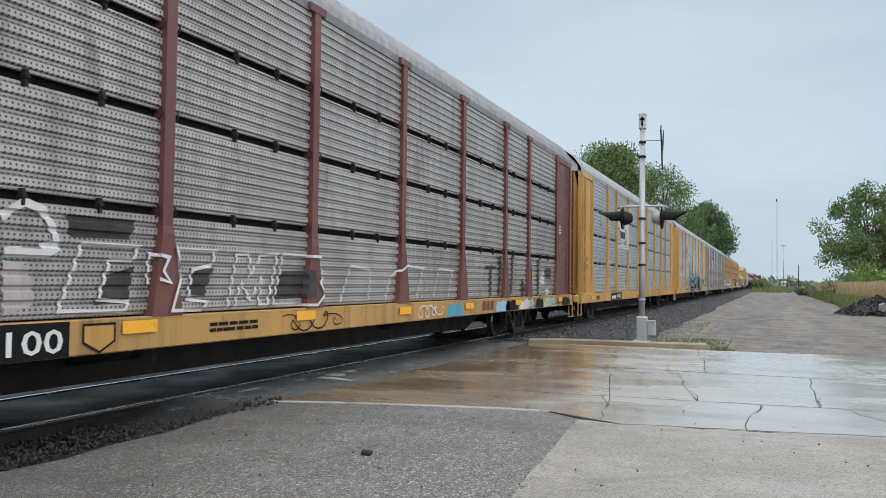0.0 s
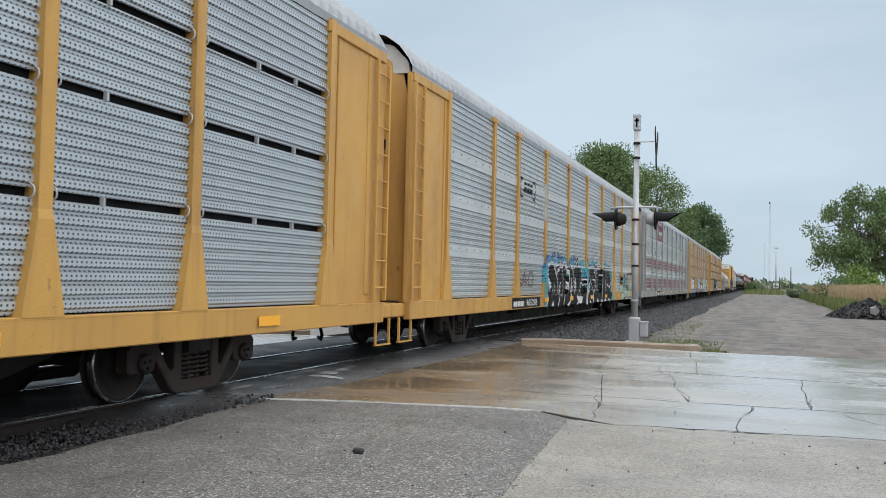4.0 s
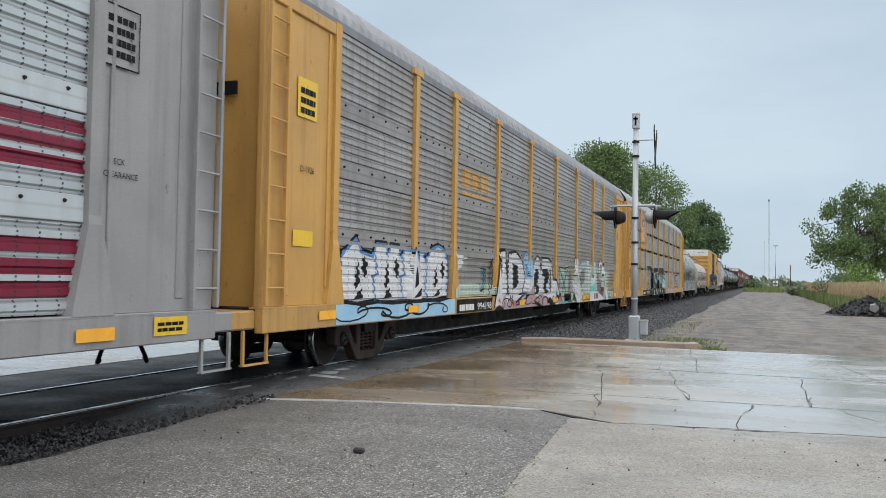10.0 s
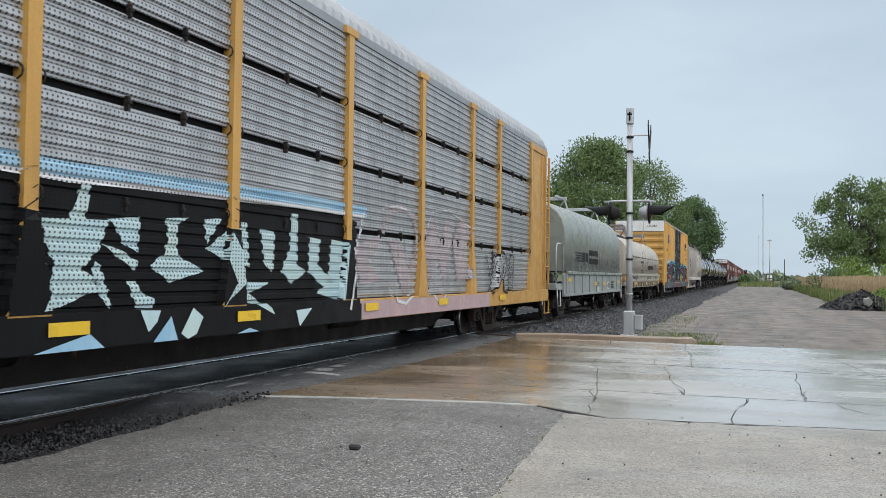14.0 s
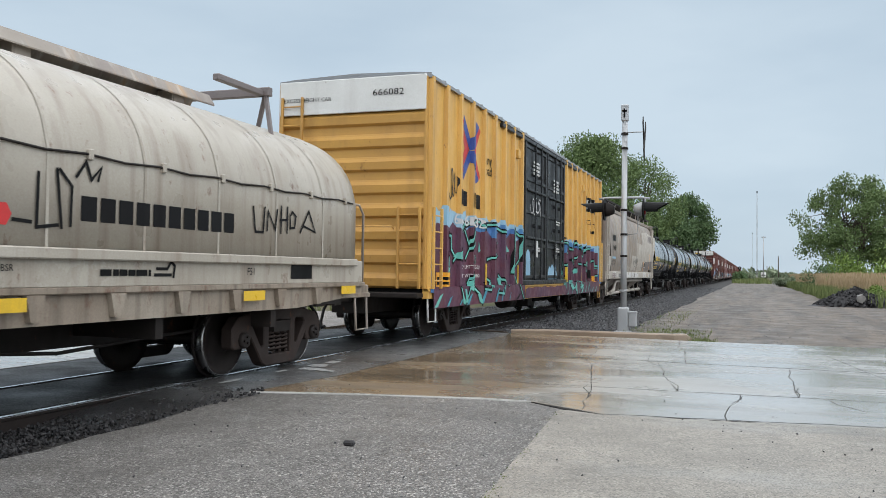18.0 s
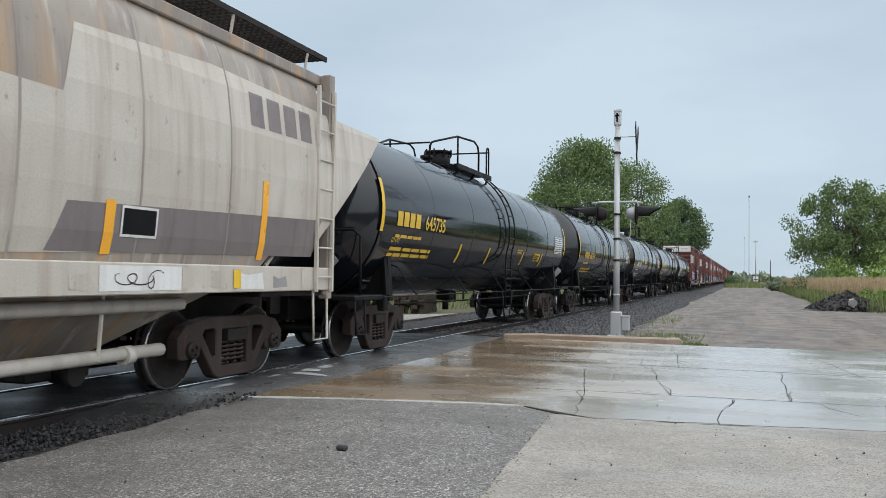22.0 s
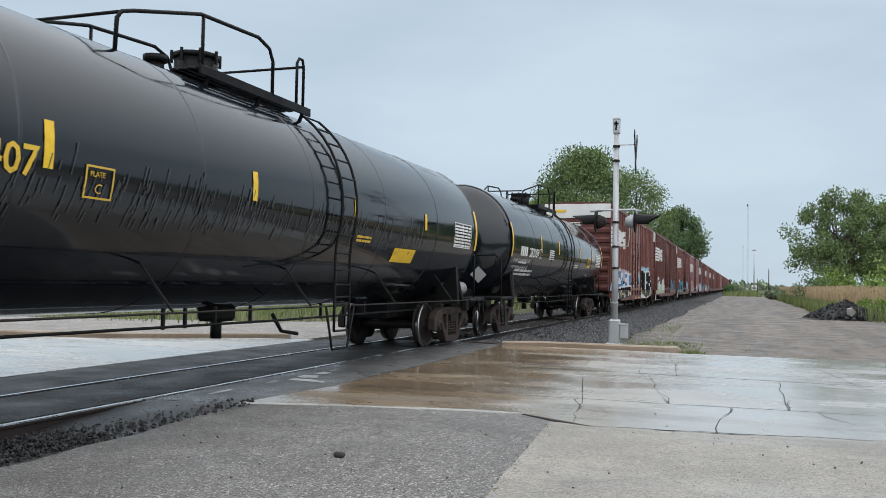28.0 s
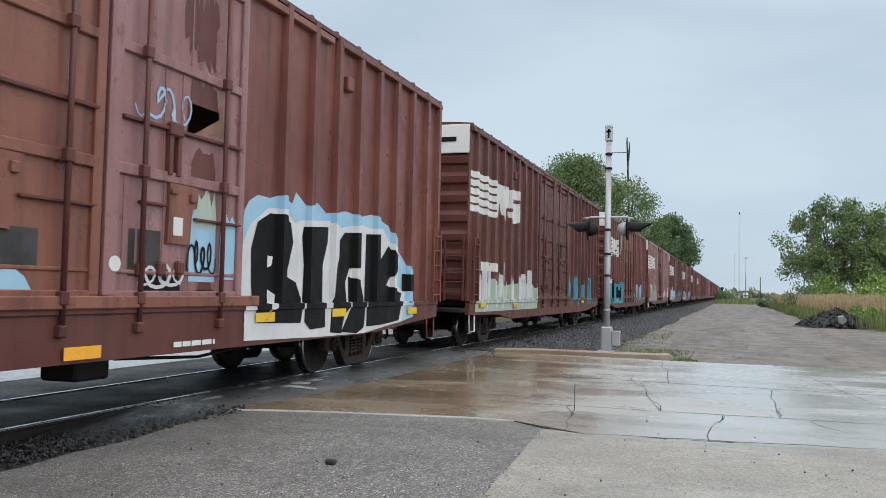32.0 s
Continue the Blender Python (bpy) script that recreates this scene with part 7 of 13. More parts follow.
decal(c1, "graffiti", [[(10.67, 1.68), (11.38, 1.71), (11.31, 1.40), (10.77, 1.44)]], SOOT_SPRAY, RACK_FILLED, 0.014)
decal(c1, "graffiti", [[(10.20, 1.43), (10.58, 1.64), (10.66, 1.28), (10.28, 1.20)]], PALE_SPRAY, RACK_FILLED, 0.012)
decal(c1, "graffiti", [[(10.78, 1.15), (11.16, 1.19), (11.13, 0.98), (10.83, 0.97)]], PALE_SPRAY, RACK_FILLED, 0.012)
decal(c1, "graffiti", [[(9.13, 1.67), (9.42, 1.67), (9.38, 1.27), (9.12, 1.31)]], LETTER_YELLOW, RACK_FILLED, 0.016)
decal(c1, "data_panel", [rect(12.1, 12.5, 2.62, 2.95)], MAROON, RACK_FLAT, 0.012)
bars(c1, 12.14, 2.66, 0.32, 0.26, WHITE, RACK_FLAT, 3, 0.016)
bars(c1, -3.6, 0.78, 0.9, 0.12, BLACK, SILL, 2, 0.008, 3)
tag_line(c1, SILL, -2.2, -0.6, 0.7, 0.93, 12, BLACK, 0.02)
tag_line(c1, SILL, 1.9, 3.2, 0.7, 0.93, 13, PALE_SPRAY, 0.025)

# clean silver car with yellow posts
c2 = autorack(-124.63, "silver autorack car with yellow posts and sill", SCREEN_PLAIN, YELLOW, YELLOW, YELLOW, "gap", GALV)
decal(c2, "number_board", [rect(-8.55, -6.15, 0.69, 0.955)], BLACK, SILL, 0.006)
bars(c2, -8.4, 0.73, 0.85, 0.2, WHITE, SILL, 1, 0.010, 4)
lettering(c2, "974480", -7.35, 0.74, 0.22, WHITE, SILL, 0.010, 0.01, 1.0, 0.15)
reflectors(c2, ((-12.3, 0.77), (-4.6, 0.76), (-1.8, 0.76), (2.0, 0.76), (6.2, 0.76), (10.2, 0.76)), SILL)
decal(c2, "sign_board", [rect(-7.0, -4.35, 2.66, 3.72)], WHITE, RACK, 0.006, "white sign field with a black bracketed emblem")
decal(c2, "emblem", stroke([(-6.25, 3.42), (-6.45, 3.42), (-6.45, 2.98), (-6.25, 2.98)], 0.07) + stroke([(-4.95, 3.42), (-4.75, 3.42), (-4.75, 2.98), (-4.95, 2.98)], 0.07) + [rect(-6.1, -5.75, 3.06, 3.34), rect(-5.68, -5.36, 3.06, 3.34), rect(-5.29, -5.0, 3.06, 3.34)], BLACK, RACK, 0.012)
decal(c2, "emblem", [rect(-6.5, -6.38, 2.78, 2.88), rect(-6.28, -6.16, 2.78, 2.88), rect(-5.05, -4.93, 2.78, 2.88), rect(-4.83, -4.71, 2.78, 2.88)], BLACK, RACK, 0.012)
lettering(c2, "B-3253", -12.95, 2.03, 0.13, BLACK, RACK_FLAT, 0.012, 0.01, 0.38)
decal(c2, "warning_label", [rect(-13.0, -12.55, 1.72, 1.95)], TAPE_YELLOW, RACK_FLAT, 0.012)
bars(c2, -12.96, 1.75, 0.37, 0.16, BLACK, RACK_FLAT, 3, 0.016)
lettering(c2, "LD LMT 80000", -2.3, 0.72, 0.11, BLACK, SILL, 0.010, 0.0, 0.85)
bars(c2, -0.4, 0.74, 0.75, 0.15, BLACK, SILL, 3, 0.010, 6)
bars(c2, 3.0, 0.74, 0.3, 0.15, BLACK, SILL, 2, 0.010, 7)
bars(c2, -11.3, 0.76, 0.5, 0.14, BLACK, SILL, 3, 0.010, 8)
decal(c2, "emblem", [[(5.6 + k * 0.27, 0.74), (5.6 + k * 0.27 + 0.2, 0.74), (5.6 + k * 0.27 + 0.24, 0.93), (5.6 + k * 0.27 + 0.04, 0.93)] for k in range(3)], MAROON, SILL, 0.008, "maroon three-block emblem")
end_lettering(c2, "974480", 0.35, 4.35, 0.17, BLACK, -13.62)

# silver car with a black and teal mural
c3 = autorack(-96.2, "silver autorack car with yellow posts and a black and teal mural", SCREEN_SILVER, YELLOW, YELLOW, YELLOW, "band", GALV, ROOF_GALV, BAND_SILVER)
decal(c3, "sign_board", [rect(-7.2, -4.35, 2.95, 3.95)], BAND_SILVER, RACK, 0.005)
decal(c3, "emblem", stroke([(-6.6, 3.82), (-6.8, 3.82), (-6.8, 3.4), (-6.6, 3.4)], 0.07) + stroke([(-5.6, 3.82), (-5.42, 3.82), (-5.42, 3.4), (-5.6, 3.4)], 0.07) + [rect(-6.5, -6.25, 3.5, 3.76), rect(-6.2, -5.97, 3.5, 3.76), rect(-5.92, -5.68, 3.5, 3.76)], BLACK, RACK, 0.012)
decal(c3, "number_board", [rect(-7.6, -4.95, 0.70, 0.945)], BLACK, SILL, 0.006)
lettering(c3, "965288", -6.35, 0.74, 0.22, WHITE, SILL, 0.010, 0.012, 1.05, 0.1)
bars(c3, -7.5, 0.74, 0.95, 0.2, WHITE, SILL, 1, 0.010, 14)
lettering(c3, "EAO", -6.9, 1.18, 0.62, MAROON, RACK, 0.012, -0.012, 1.5)
decal(c3, "graffiti", [cloud(-4.45, 6.7, 0.68, 2.0, 4, 0.14, 46)], TEAL, RACK, 0.007)
decal(c3, "graffiti", [cloud(-4.4, -3.5, 1.7, 2.05, 8, 0.08, 8), cloud(-2.6, -1.9, 1.7, 2.08, 9, 0.08, 8), cloud(-0.5, 0.8, 1.5, 1.92, 10, 0.08, 10)], BLUE_SPRAY, RACK, 0.009)
decal(c3, "graffiti", [[(-4.27, 0.67), (-4.18, 0.97), (-4.08, 1.22), (-3.92, 1.40), (-3.89, 1.59), (-3.84, 1.78), (-3.63, 1.93), (-3.36, 1.96), (-3.11, 1.86), (-3.03, 1.81), (-2.52, 1.89), (-2.32, 2.00), (-2.38, 1.84), (-2.12, 1.84), (-2.10, 1.94), (-1.61, 1.99), (-1.65, 1.77), (-1.33, 1.90), (-0.98, 1.98), (-1.10, 1.82), (-0.82, 1.84), (-0.57, 1.79), (-0.38, 1.90), (0.08, 2.13), (0.24, 1.93), (0.52, 1.91), (0.78, 1.66), (0.74, 1.44), (1.01, 1.52), (1.36, 1.49), (1.53, 1.33), (1.29, 1.17), (1.22, 0.67), (-0.51, 0.67), (-2.37, 0.67), (-3.50, 0.67)]], BLACK, RACK, 0.013)
decal(c3, "graffiti", stroke([(-3.86, 1.47), (-3.87, 1.63), (-3.81, 1.78), (-3.62, 1.87), (-3.39, 1.88), (-3.14, 1.80), (-3.03, 1.72), (-2.94, 1.59)], 0.09), PALE_SPRAY, RACK, 0.02)
decal(c3, "graffiti", [[(-4.08, 1.06), (-3.85, 1.18), (-3.89, 1.23), (-4.07, 1.20), (-4.01, 1.31), (-3.86, 1.47), (-3.50, 1.32), (-3.41, 1.21), (-3.59, 1.12), (-3.82, 1.03)]], PALE_SPRAY, RACK, 0.018)
decal(c3, "graffiti", stroke([(-2.91, 1.58), (-2.70, 1.40), (-2.67, 1.16), (-2.70, 0.95), (-2.79, 0.79), (-2.94, 0.67)], 0.06), PALE_SPRAY, RACK, 0.02)
decal(c3, "graffiti", stroke([(-3.05, 1.74), (-2.80, 1.81), (-2.43, 1.85), (-2.36, 1.95)], 0.06), PALE_SPRAY, RACK, 0.02)
decal(c3, "graffiti", stroke([(-2.43, 1.76), (-2.12, 1.77), (-2.00, 1.44), (-2.00, 1.15), (-2.04, 0.92), (-2.19, 0.71)], 0.06), PALE_SPRAY, RACK, 0.02)
decal(c3, "graffiti", [[(-2.83, 1.63), (-2.46, 1.78), (-2.41, 1.69), (-2.73, 1.55)]], PALE_SPRAY, RACK, 0.018)
decal(c3, "graffiti", [[(-3.10, 1.32), (-3.00, 1.21), (-3.03, 0.95), (-3.09, 1.11)]], PALE_SPRAY, RACK, 0.018)
decal(c3, "graffiti", [[(-3.28, 1.22), (-3.33, 0.91), (-3.23, 1.04)]], PALE_SPRAY, RACK, 0.018)
decal(c3, "graffiti", [[(-2.41, 1.35), (-2.31, 1.35), (-2.39, 0.92), (-2.53, 0.96)]], PALE_SPRAY, RACK, 0.018)
decal(c3, "graffiti", stroke([(-2.09, 1.78), (-2.08, 1.90), (-1.69, 1.94), (-1.73, 1.73), (-1.47, 1.80), (-1.28, 1.89)], 0.07), PALE_SPRAY, RACK, 0.02)
decal(c3, "graffiti", stroke([(-1.57, 1.76), (-1.47, 1.40), (-1.37, 1.09), (-1.05, 0.89), (-1.26, 0.77), (-1.45, 0.67), (-1.65, 0.67)], 0.06), PALE_SPRAY, RACK, 0.02)
decal(c3, "graffiti", [[(-1.62, 1.39), (-1.49, 1.15), (-1.57, 1.09), (-1.68, 1.15)]], PALE_SPRAY, RACK, 0.018)
decal(c3, "graffiti", stroke([(-1.16, 1.72), (-0.93, 1.79), (-0.63, 1.74), (-0.49, 1.48), (-0.40, 1.21), (-0.27, 0.88), (-0.05, 0.73), (-0.29, 0.67)], 0.06), PALE_SPRAY, RACK, 0.02)
decal(c3, "graffiti", stroke([(-1.14, 1.72), (-1.21, 1.46), (-1.07, 1.22), (-0.80, 1.01)], 0.06), PALE_SPRAY, RACK, 0.02)
decal(c3, "graffiti", stroke([(-0.50, 1.75), (-0.19, 1.89), (0.08, 2.05), (0.17, 1.86), (0.52, 1.83), (0.73, 1.66), (0.73, 1.36), (0.25, 0.94)], 0.06), PALE_SPRAY, RACK, 0.02)
decal(c3, "graffiti", [[(-0.84, 1.52), (-0.72, 1.28), (-0.51, 1.01), (-0.83, 1.15)]], PALE_SPRAY, RACK, 0.018)
decal(c3, "graffiti", [[(-0.30, 1.53), (-0.12, 1.35), (-0.08, 1.06), (-0.23, 1.06)]], PALE_SPRAY, RACK, 0.018)
decal(c3, "graffiti", stroke([(0.55, 1.28), (0.85, 1.43), (1.26, 1.44), (1.37, 1.32), (1.12, 1.25), (0.78, 1.28)], 0.05), PALE_SPRAY, RACK, 0.02)
decal(c3, "graffiti", stroke([(1.29, 1.21), (1.29, 0.93), (1.21, 0.67)], 0.07), PALE_SPRAY, RACK, 0.02)
decal(c3, "graffiti", [[(-0.36, 0.92), (0.60, 0.89), (0.52, 0.69), (0.15, 0.67), (-0.08, 0.76)]], PALE_SPRAY, RACK, 0.018)
decal(c3, "graffiti", [[(-3.71, 0.67), (-3.51, 0.83), (-3.44, 0.67)]], PALE_SPRAY, RACK, 0.018)
decal(c3, "graffiti", [[(-4.29, 0.67), (-4.19, 0.97), (-4.11, 0.98), (-4.20, 0.68)]], PALE_SPRAY, RACK, 0.018)
decal(c3, "graffiti", [[(-1.68, 0.67), (-1.28, 0.80), (-1.30, 0.67)]], PALE_SPRAY, RACK, 0.018)
decal(c3, "graffiti", [[(1.37, 0.67), (1.44, 0.84), (1.56, 1.08), (1.74, 1.19), (1.75, 1.37), (1.88, 1.58), (2.06, 1.73), (2.06, 1.93), (3.05, 1.97), (3.26, 1.91), (3.32, 1.95), (6.09, 1.97), (6.28, 1.53), (6.50, 1.37), (6.38, 0.98), (6.16, 0.70), (4.20, 0.67), (2.70, 0.67)]], BLACK, RACK, 0.013)
decal(c3, "graffiti", stroke([(1.41, 0.67), (1.44, 0.90), (1.53, 1.07), (1.70, 1.15)], 0.12), PALE_SPRAY, RACK, 0.02)
decal(c3, "graffiti", stroke([(1.79, 1.29), (1.76, 1.37), (1.88, 1.55), (2.08, 1.58), (2.11, 1.87), (2.91, 1.89), (2.97, 1.64), (3.17, 1.77), (3.31, 1.72), (3.15, 1.50)], 0.055), PALE_SPRAY, RACK, 0.02)
decal(c3, "graffiti", stroke([(2.29, 1.54), (2.26, 1.41), (2.46, 1.27), (2.68, 1.09), (3.04, 0.99)], 0.05), PALE_SPRAY, RACK, 0.02)
decal(c3, "graffiti", stroke([(2.68, 1.56), (2.62, 1.44), (3.11, 1.42), (3.13, 1.10), (2.95, 1.01)], 0.05), PALE_SPRAY, RACK, 0.02)
decal(c3, "graffiti", stroke([(3.10, 1.01), (3.27, 1.46), (3.39, 1.90), (4.37, 1.93), (6.06, 1.91)], 0.06), PALE_SPRAY, RACK, 0.02)
decal(c3, "graffiti", stroke([(3.36, 1.06), (3.56, 1.44), (3.69, 1.02)], 0.045), PALE_SPRAY, RACK, 0.02)
decal(c3, "graffiti", stroke([(3.86, 1.62), (4.18, 1.61), (4.07, 1.03), (4.19, 0.90), (4.04, 0.75)], 0.05), PALE_SPRAY, RACK, 0.02)
decal(c3, "graffiti", stroke([(4.63, 1.85), (4.52, 1.55), (4.85, 1.53), (4.85, 1.21), (4.58, 1.22)], 0.045), PALE_SPRAY, RACK, 0.02)
decal(c3, "graffiti", stroke([(5.24, 1.89), (5.19, 1.29), (5.36, 1.00)], 0.045), PALE_SPRAY, RACK, 0.02)
decal(c3, "graffiti", stroke([(5.46, 1.90), (5.57, 1.29), (6.24, 1.14)], 0.045), PALE_SPRAY, RACK, 0.02)
decal(c3, "graffiti", stroke([(6.06, 1.91), (6.16, 1.56), (6.48, 1.37), (6.07, 1.20)], 0.045), PALE_SPRAY, RACK, 0.02)
decal(c3, "graffiti", [[(1.75, 1.27), (2.20, 1.34), (2.12, 1.03), (1.93, 1.03)]], PALE_SPRAY, RACK, 0.018)
decal(c3, "graffiti", [[(3.11, 0.67), (3.29, 0.82), (3.50, 0.68)]], PALE_SPRAY, RACK, 0.018)
decal(c3, "graffiti", [[(1.77, 0.67), (1.94, 0.76), (2.11, 0.67)]], PALE_SPRAY, RACK, 0.018)
decal(c3, "graffiti", [[(2.34, 0.99), (2.49, 0.95), (2.54, 0.67), (2.39, 0.67)]], PALE_SPRAY, RACK, 0.018)
decal(c3, "graffiti", [[(3.86, 0.67), (4.08, 0.77), (4.33, 0.67)]], PALE_SPRAY, RACK, 0.018)
decal(c3, "graffiti", [[(4.56, 0.68), (4.81, 0.79), (5.08, 0.67)]], PALE_SPRAY, RACK, 0.018)
decal(c3, "graffiti", [[(5.36, 0.70), (5.59, 0.79), (5.84, 0.69)]], PALE_SPRAY, RACK, 0.018)
decal(c3, "graffiti", [cloud(8.7, 13.3, 0.68, 1.3, 15, 0.14, 20)], GREEN_SPRAY, RACK, 0.008)
tag_line(c3, RACK, 8.3, 13.2, 1.0, 1.85, 22, BLACK, 0.07, 9, 0.016)
tag_line(c3, SILL, 8.4, 13.0, 0.69, 0.96, 27, BLACK, 0.05, 9, 0.012)
tag_line(c3, RACK, 8.8, 12.6, 1.02, 1.6, 24, TEAL, 0.045, 7, 0.018)
reflectors(c3, ((-4.55, 0.80), (-1.35, 0.80), (1.9, 0.80), (4.7, 0.80), (7.6, 0.80), (10.9, 0.80)), SILL)
bars(c3, 12.2, 3.3, 0.3, 0.5, BLACK, RACK_FLAT, 4, 0.014, 15)
bars(c3, 12.15, 2.2, 0.35, 0.3, BLACK, RACK_FLAT, 3, 0.014, 16)

# silver car with crimson stripes
c4 = autorack(-67.78, "silver autorack car with crimson stripes and pale grey posts", SCREEN_STRIPED, GREY_PAINT, GREY_PAINT, GREY_PAINT, "band", DARK_STEEL, ROOF_GALV, BAND_SILVER)
CRIMSON = paint("crimson_sign_paint", (0.22, 0.02, 0.045), (0.18, 0.02, 0.04), (0.1, 0.03, 0.03), 0.2)
decal(c4, "sign_board", [rect(-7.0, -4.32, 3.74, 4.62)], CRIMSON, RACK, 0.006, "crimson sign field with a white leaf-shaped emblem")
decal(c4, "emblem", [[(-6.8, 4.3), (-6.5, 4.05), (-6.42, 3.95), (-6.45, 4.2), (-6.6, 4.3)], [(-6.7, 4.38), (-6.4, 4.25), (-6.2, 4.3), (-6.4, 4.4)], rect(-6.05, -4.5, 4.07, 4.3), rect(-5.7, -4.75, 3.9, 3.97)], WHITE, RACK, 0.012)
decal(c4, "number_board", [rect(-7.05, -4.5, 0.69, 0.95)], BLACK, SILL, 0.006)
bars(c4, -6.9, 0.74, 0.85, 0.19, WHITE, SILL, 1, 0.010, 17)
lettering(c4, "705469", -5.75, 0.74, 0.21, WHITE, SILL, 0.010, 0.012, 1.05, 0.15)
reflectors(c4, ((-7.85, 0.8), (-4.15, 0.8), (0.2, 0.78), (4.0, 0.78), (9.2, 0.78), (11.7, 0.75)), SILL)
lettering(c4, "RLHBOC", 2.5, 0.70, 0.16, BLACK, SILL, 0.008, 0.0, 0.6)
bars(c4, 0.0, 0.72, 1.2, 0.16, BLACK, SILL, 3, 0.008, 18)
decal(c4, "emblem", [[(5.9 + k * 0.27, 0.74), (5.9 + k * 0.27 + 0.2, 0.74), (5.9 + k * 0.27 + 0.24, 0.93), (5.9 + k * 0.27 + 0.04, 0.93)] for k in range(3)], MAROON, SILL, 0.008, "maroon three-block emblem")
decal(c4, "data_panel", [rect(12.0, 12.32, 3.2, 3.75)], GREY_PAINT, RACK_FLAT, 0.012)
decal(c4, "data_panel", stroke([(12.0, 3.2), (12.45, 3.2), (12.45, 3.75), (12.0, 3.75), (12.0, 3.2)], 0.015), BLACK, RACK_FLAT, 0.014)
bars(c4, 12.04, 3.28, 0.36, 0.42, BLACK, RACK_FLAT, 4, 0.016, 19)
lettering(c4, "DECK", 12.1, 2.32, 0.08, BLACK, RACK_FLAT, 0.014)
lettering(c4, "CLEARANCE", 12.03, 2.2, 0.08, BLACK, RACK_FLAT, 0.014, 0, 0.45)
decal(c4, "warning_label", [rect(12.7, 13.2, 0.75, 0.93)], TAPE_YELLOW, SILL, 0.012)
bars(c4, 12.75, 0.79, 0.4, 0.11, BLACK, SILL, 2, 0.015, 20)
decal(c4, "data_panel", [rect(8.2, 8.5, 0.7, 0.94)], BLACK, SILL, 0.008)

# grimy car with pale murals along the sill
c5 = autorack(-39.47, "grimy grey autorack car with yellow posts and pale murals", SCREEN_BROWN, YELLOW, YELLOW, YELLOW_OLD, "band", DARK_STEEL, ROOF_DARK, BAND_BROWN)
decal(c5, "emblem", [rect(-6.6, -6.1, 3.15, 3.5), rect(-5.98, -5.55, 3.15, 3.5), rect(-5.43, -4.95, 3.15, 3.5), rect(-6.65, -4.9, 2.98, 3.06)], YELLOW, RACK_SPARSE, 0.010, "yellow block emblem")
decal(c5, "graffiti", [[(-4.59, 0.75), (-4.36, 1.25), (-4.14, 1.97), (-3.57, 2.02), (-3.48, 1.64), (-3.21, 0.94), (-3.61, 0.82), (-3.85, 1.09), (-4.01, 0.78)]], PALE_SPRAY, RACK_SPARSE, 0.012)
decal(c5, "graffiti", stroke([(-4.59, 0.75), (-4.36, 1.25), (-4.14, 1.97), (-3.57, 2.02), (-3.48, 1.64), (-3.21, 0.94)], 0.06), BLACK, RACK_SPARSE, 0.018)
decal(c5, "graffiti", [[(-4.05, 1.68), (-3.84, 1.88), (-3.78, 1.56), (-3.96, 1.25)]], BLACK, RACK_SPARSE, 0.016)
decal(c5, "graffiti", [[(-3.36, 0.95), (-3.30, 1.96), (-2.65, 2.01), (-2.03, 1.76), (-1.82, 1.39), (-2.09, 1.02), (-2.87, 0.82)]], PALE_SPRAY, RACK_SPARSE, 0.013)
decal(c5, "graffiti", stroke([(-3.36, 0.95), (-3.30, 1.96), (-2.65, 2.01), (-2.03, 1.76), (-1.82, 1.39), (-2.09, 1.02), (-2.87, 0.82)], 0.06), BLACK, RACK_SPARSE, 0.018)
decal(c5, "graffiti", [[(-2.91, 1.73), (-2.47, 1.67), (-2.42, 1.24), (-2.88, 1.09)]], BLACK, RACK_SPARSE, 0.016)
decal(c5, "graffiti", [[(-4.65, 0.67), (-4.26, 0.79), (-3.83, 0.68), (-4.05, 0.67)]], BLACK, RACK_SPARSE, 0.02)
decal(c5, "graffiti", [[(-4.34, 0.89), (-4.19, 0.95), (-4.14, 0.81)]], BRICK_SPRAY, RACK_SPARSE, 0.02)
decal(c5, "graffiti", [[(-3.13, 0.84), (-2.93, 0.87), (-2.87, 0.73), (-3.08, 0.72)]], BRICK_SPRAY, RACK_SPARSE, 0.02)
decal(c5, "graffiti", stroke([(-4.78, 0.90), (-4.72, 1.59), (-4.57, 1.77), (-4.52, 1.42), (-4.63, 1.13)], 0.05), BLACK, RACK_SPARSE, 0.016)
decal(c5, "graffiti", stroke([(-5.35, 1.41), (-5.25, 1.57), (-5.03, 1.36), (-5.26, 1.14), (-5.38, 1.25)], 0.05), TEAL, RACK_SPARSE, 0.012)
decal(c5, "graffiti", stroke([(-5.39, 1.57), (-5.04, 1.55), (-5.06, 1.14), (-5.35, 1.09)], 0.03), BLACK, RACK_SPARSE, 0.014)
decal(c5, "graffiti", stroke([(-5.21, 1.63), (-5.16, 1.08)], 0.03), BLACK, RACK_SPARSE, 0.014)
decal(c5, "graffiti", stroke([(-6.82, 1.16), (-6.89, 1.47), (-6.67, 1.71), (-6.31, 1.75)], 0.04), PALE_SPRAY, RACK_SPARSE, 0.014)
decal(c5, "graffiti", [[(-7.04, 1.86), (-6.46, 1.85), (-6.47, 1.58), (-7.03, 1.51)]], PALE_SPRAY, RACK_SPARSE, 0.01)
decal(c5, "graffiti", [cloud(-7.1, -4.4, 0.99, 1.25, 32, 0.05, 14), cloud(2.4, 4.6, 0.7, 0.96, 34, 0.04, 14)], GREEN_SPRAY, RACK_SPARSE, 0.008)
decal(c5, "graffiti", [cloud(-4.2, 2.0, 0.68, 1.1, 33, 0.1, 24)], PINK_SPRAY, RACK_SPARSE, 0.008)
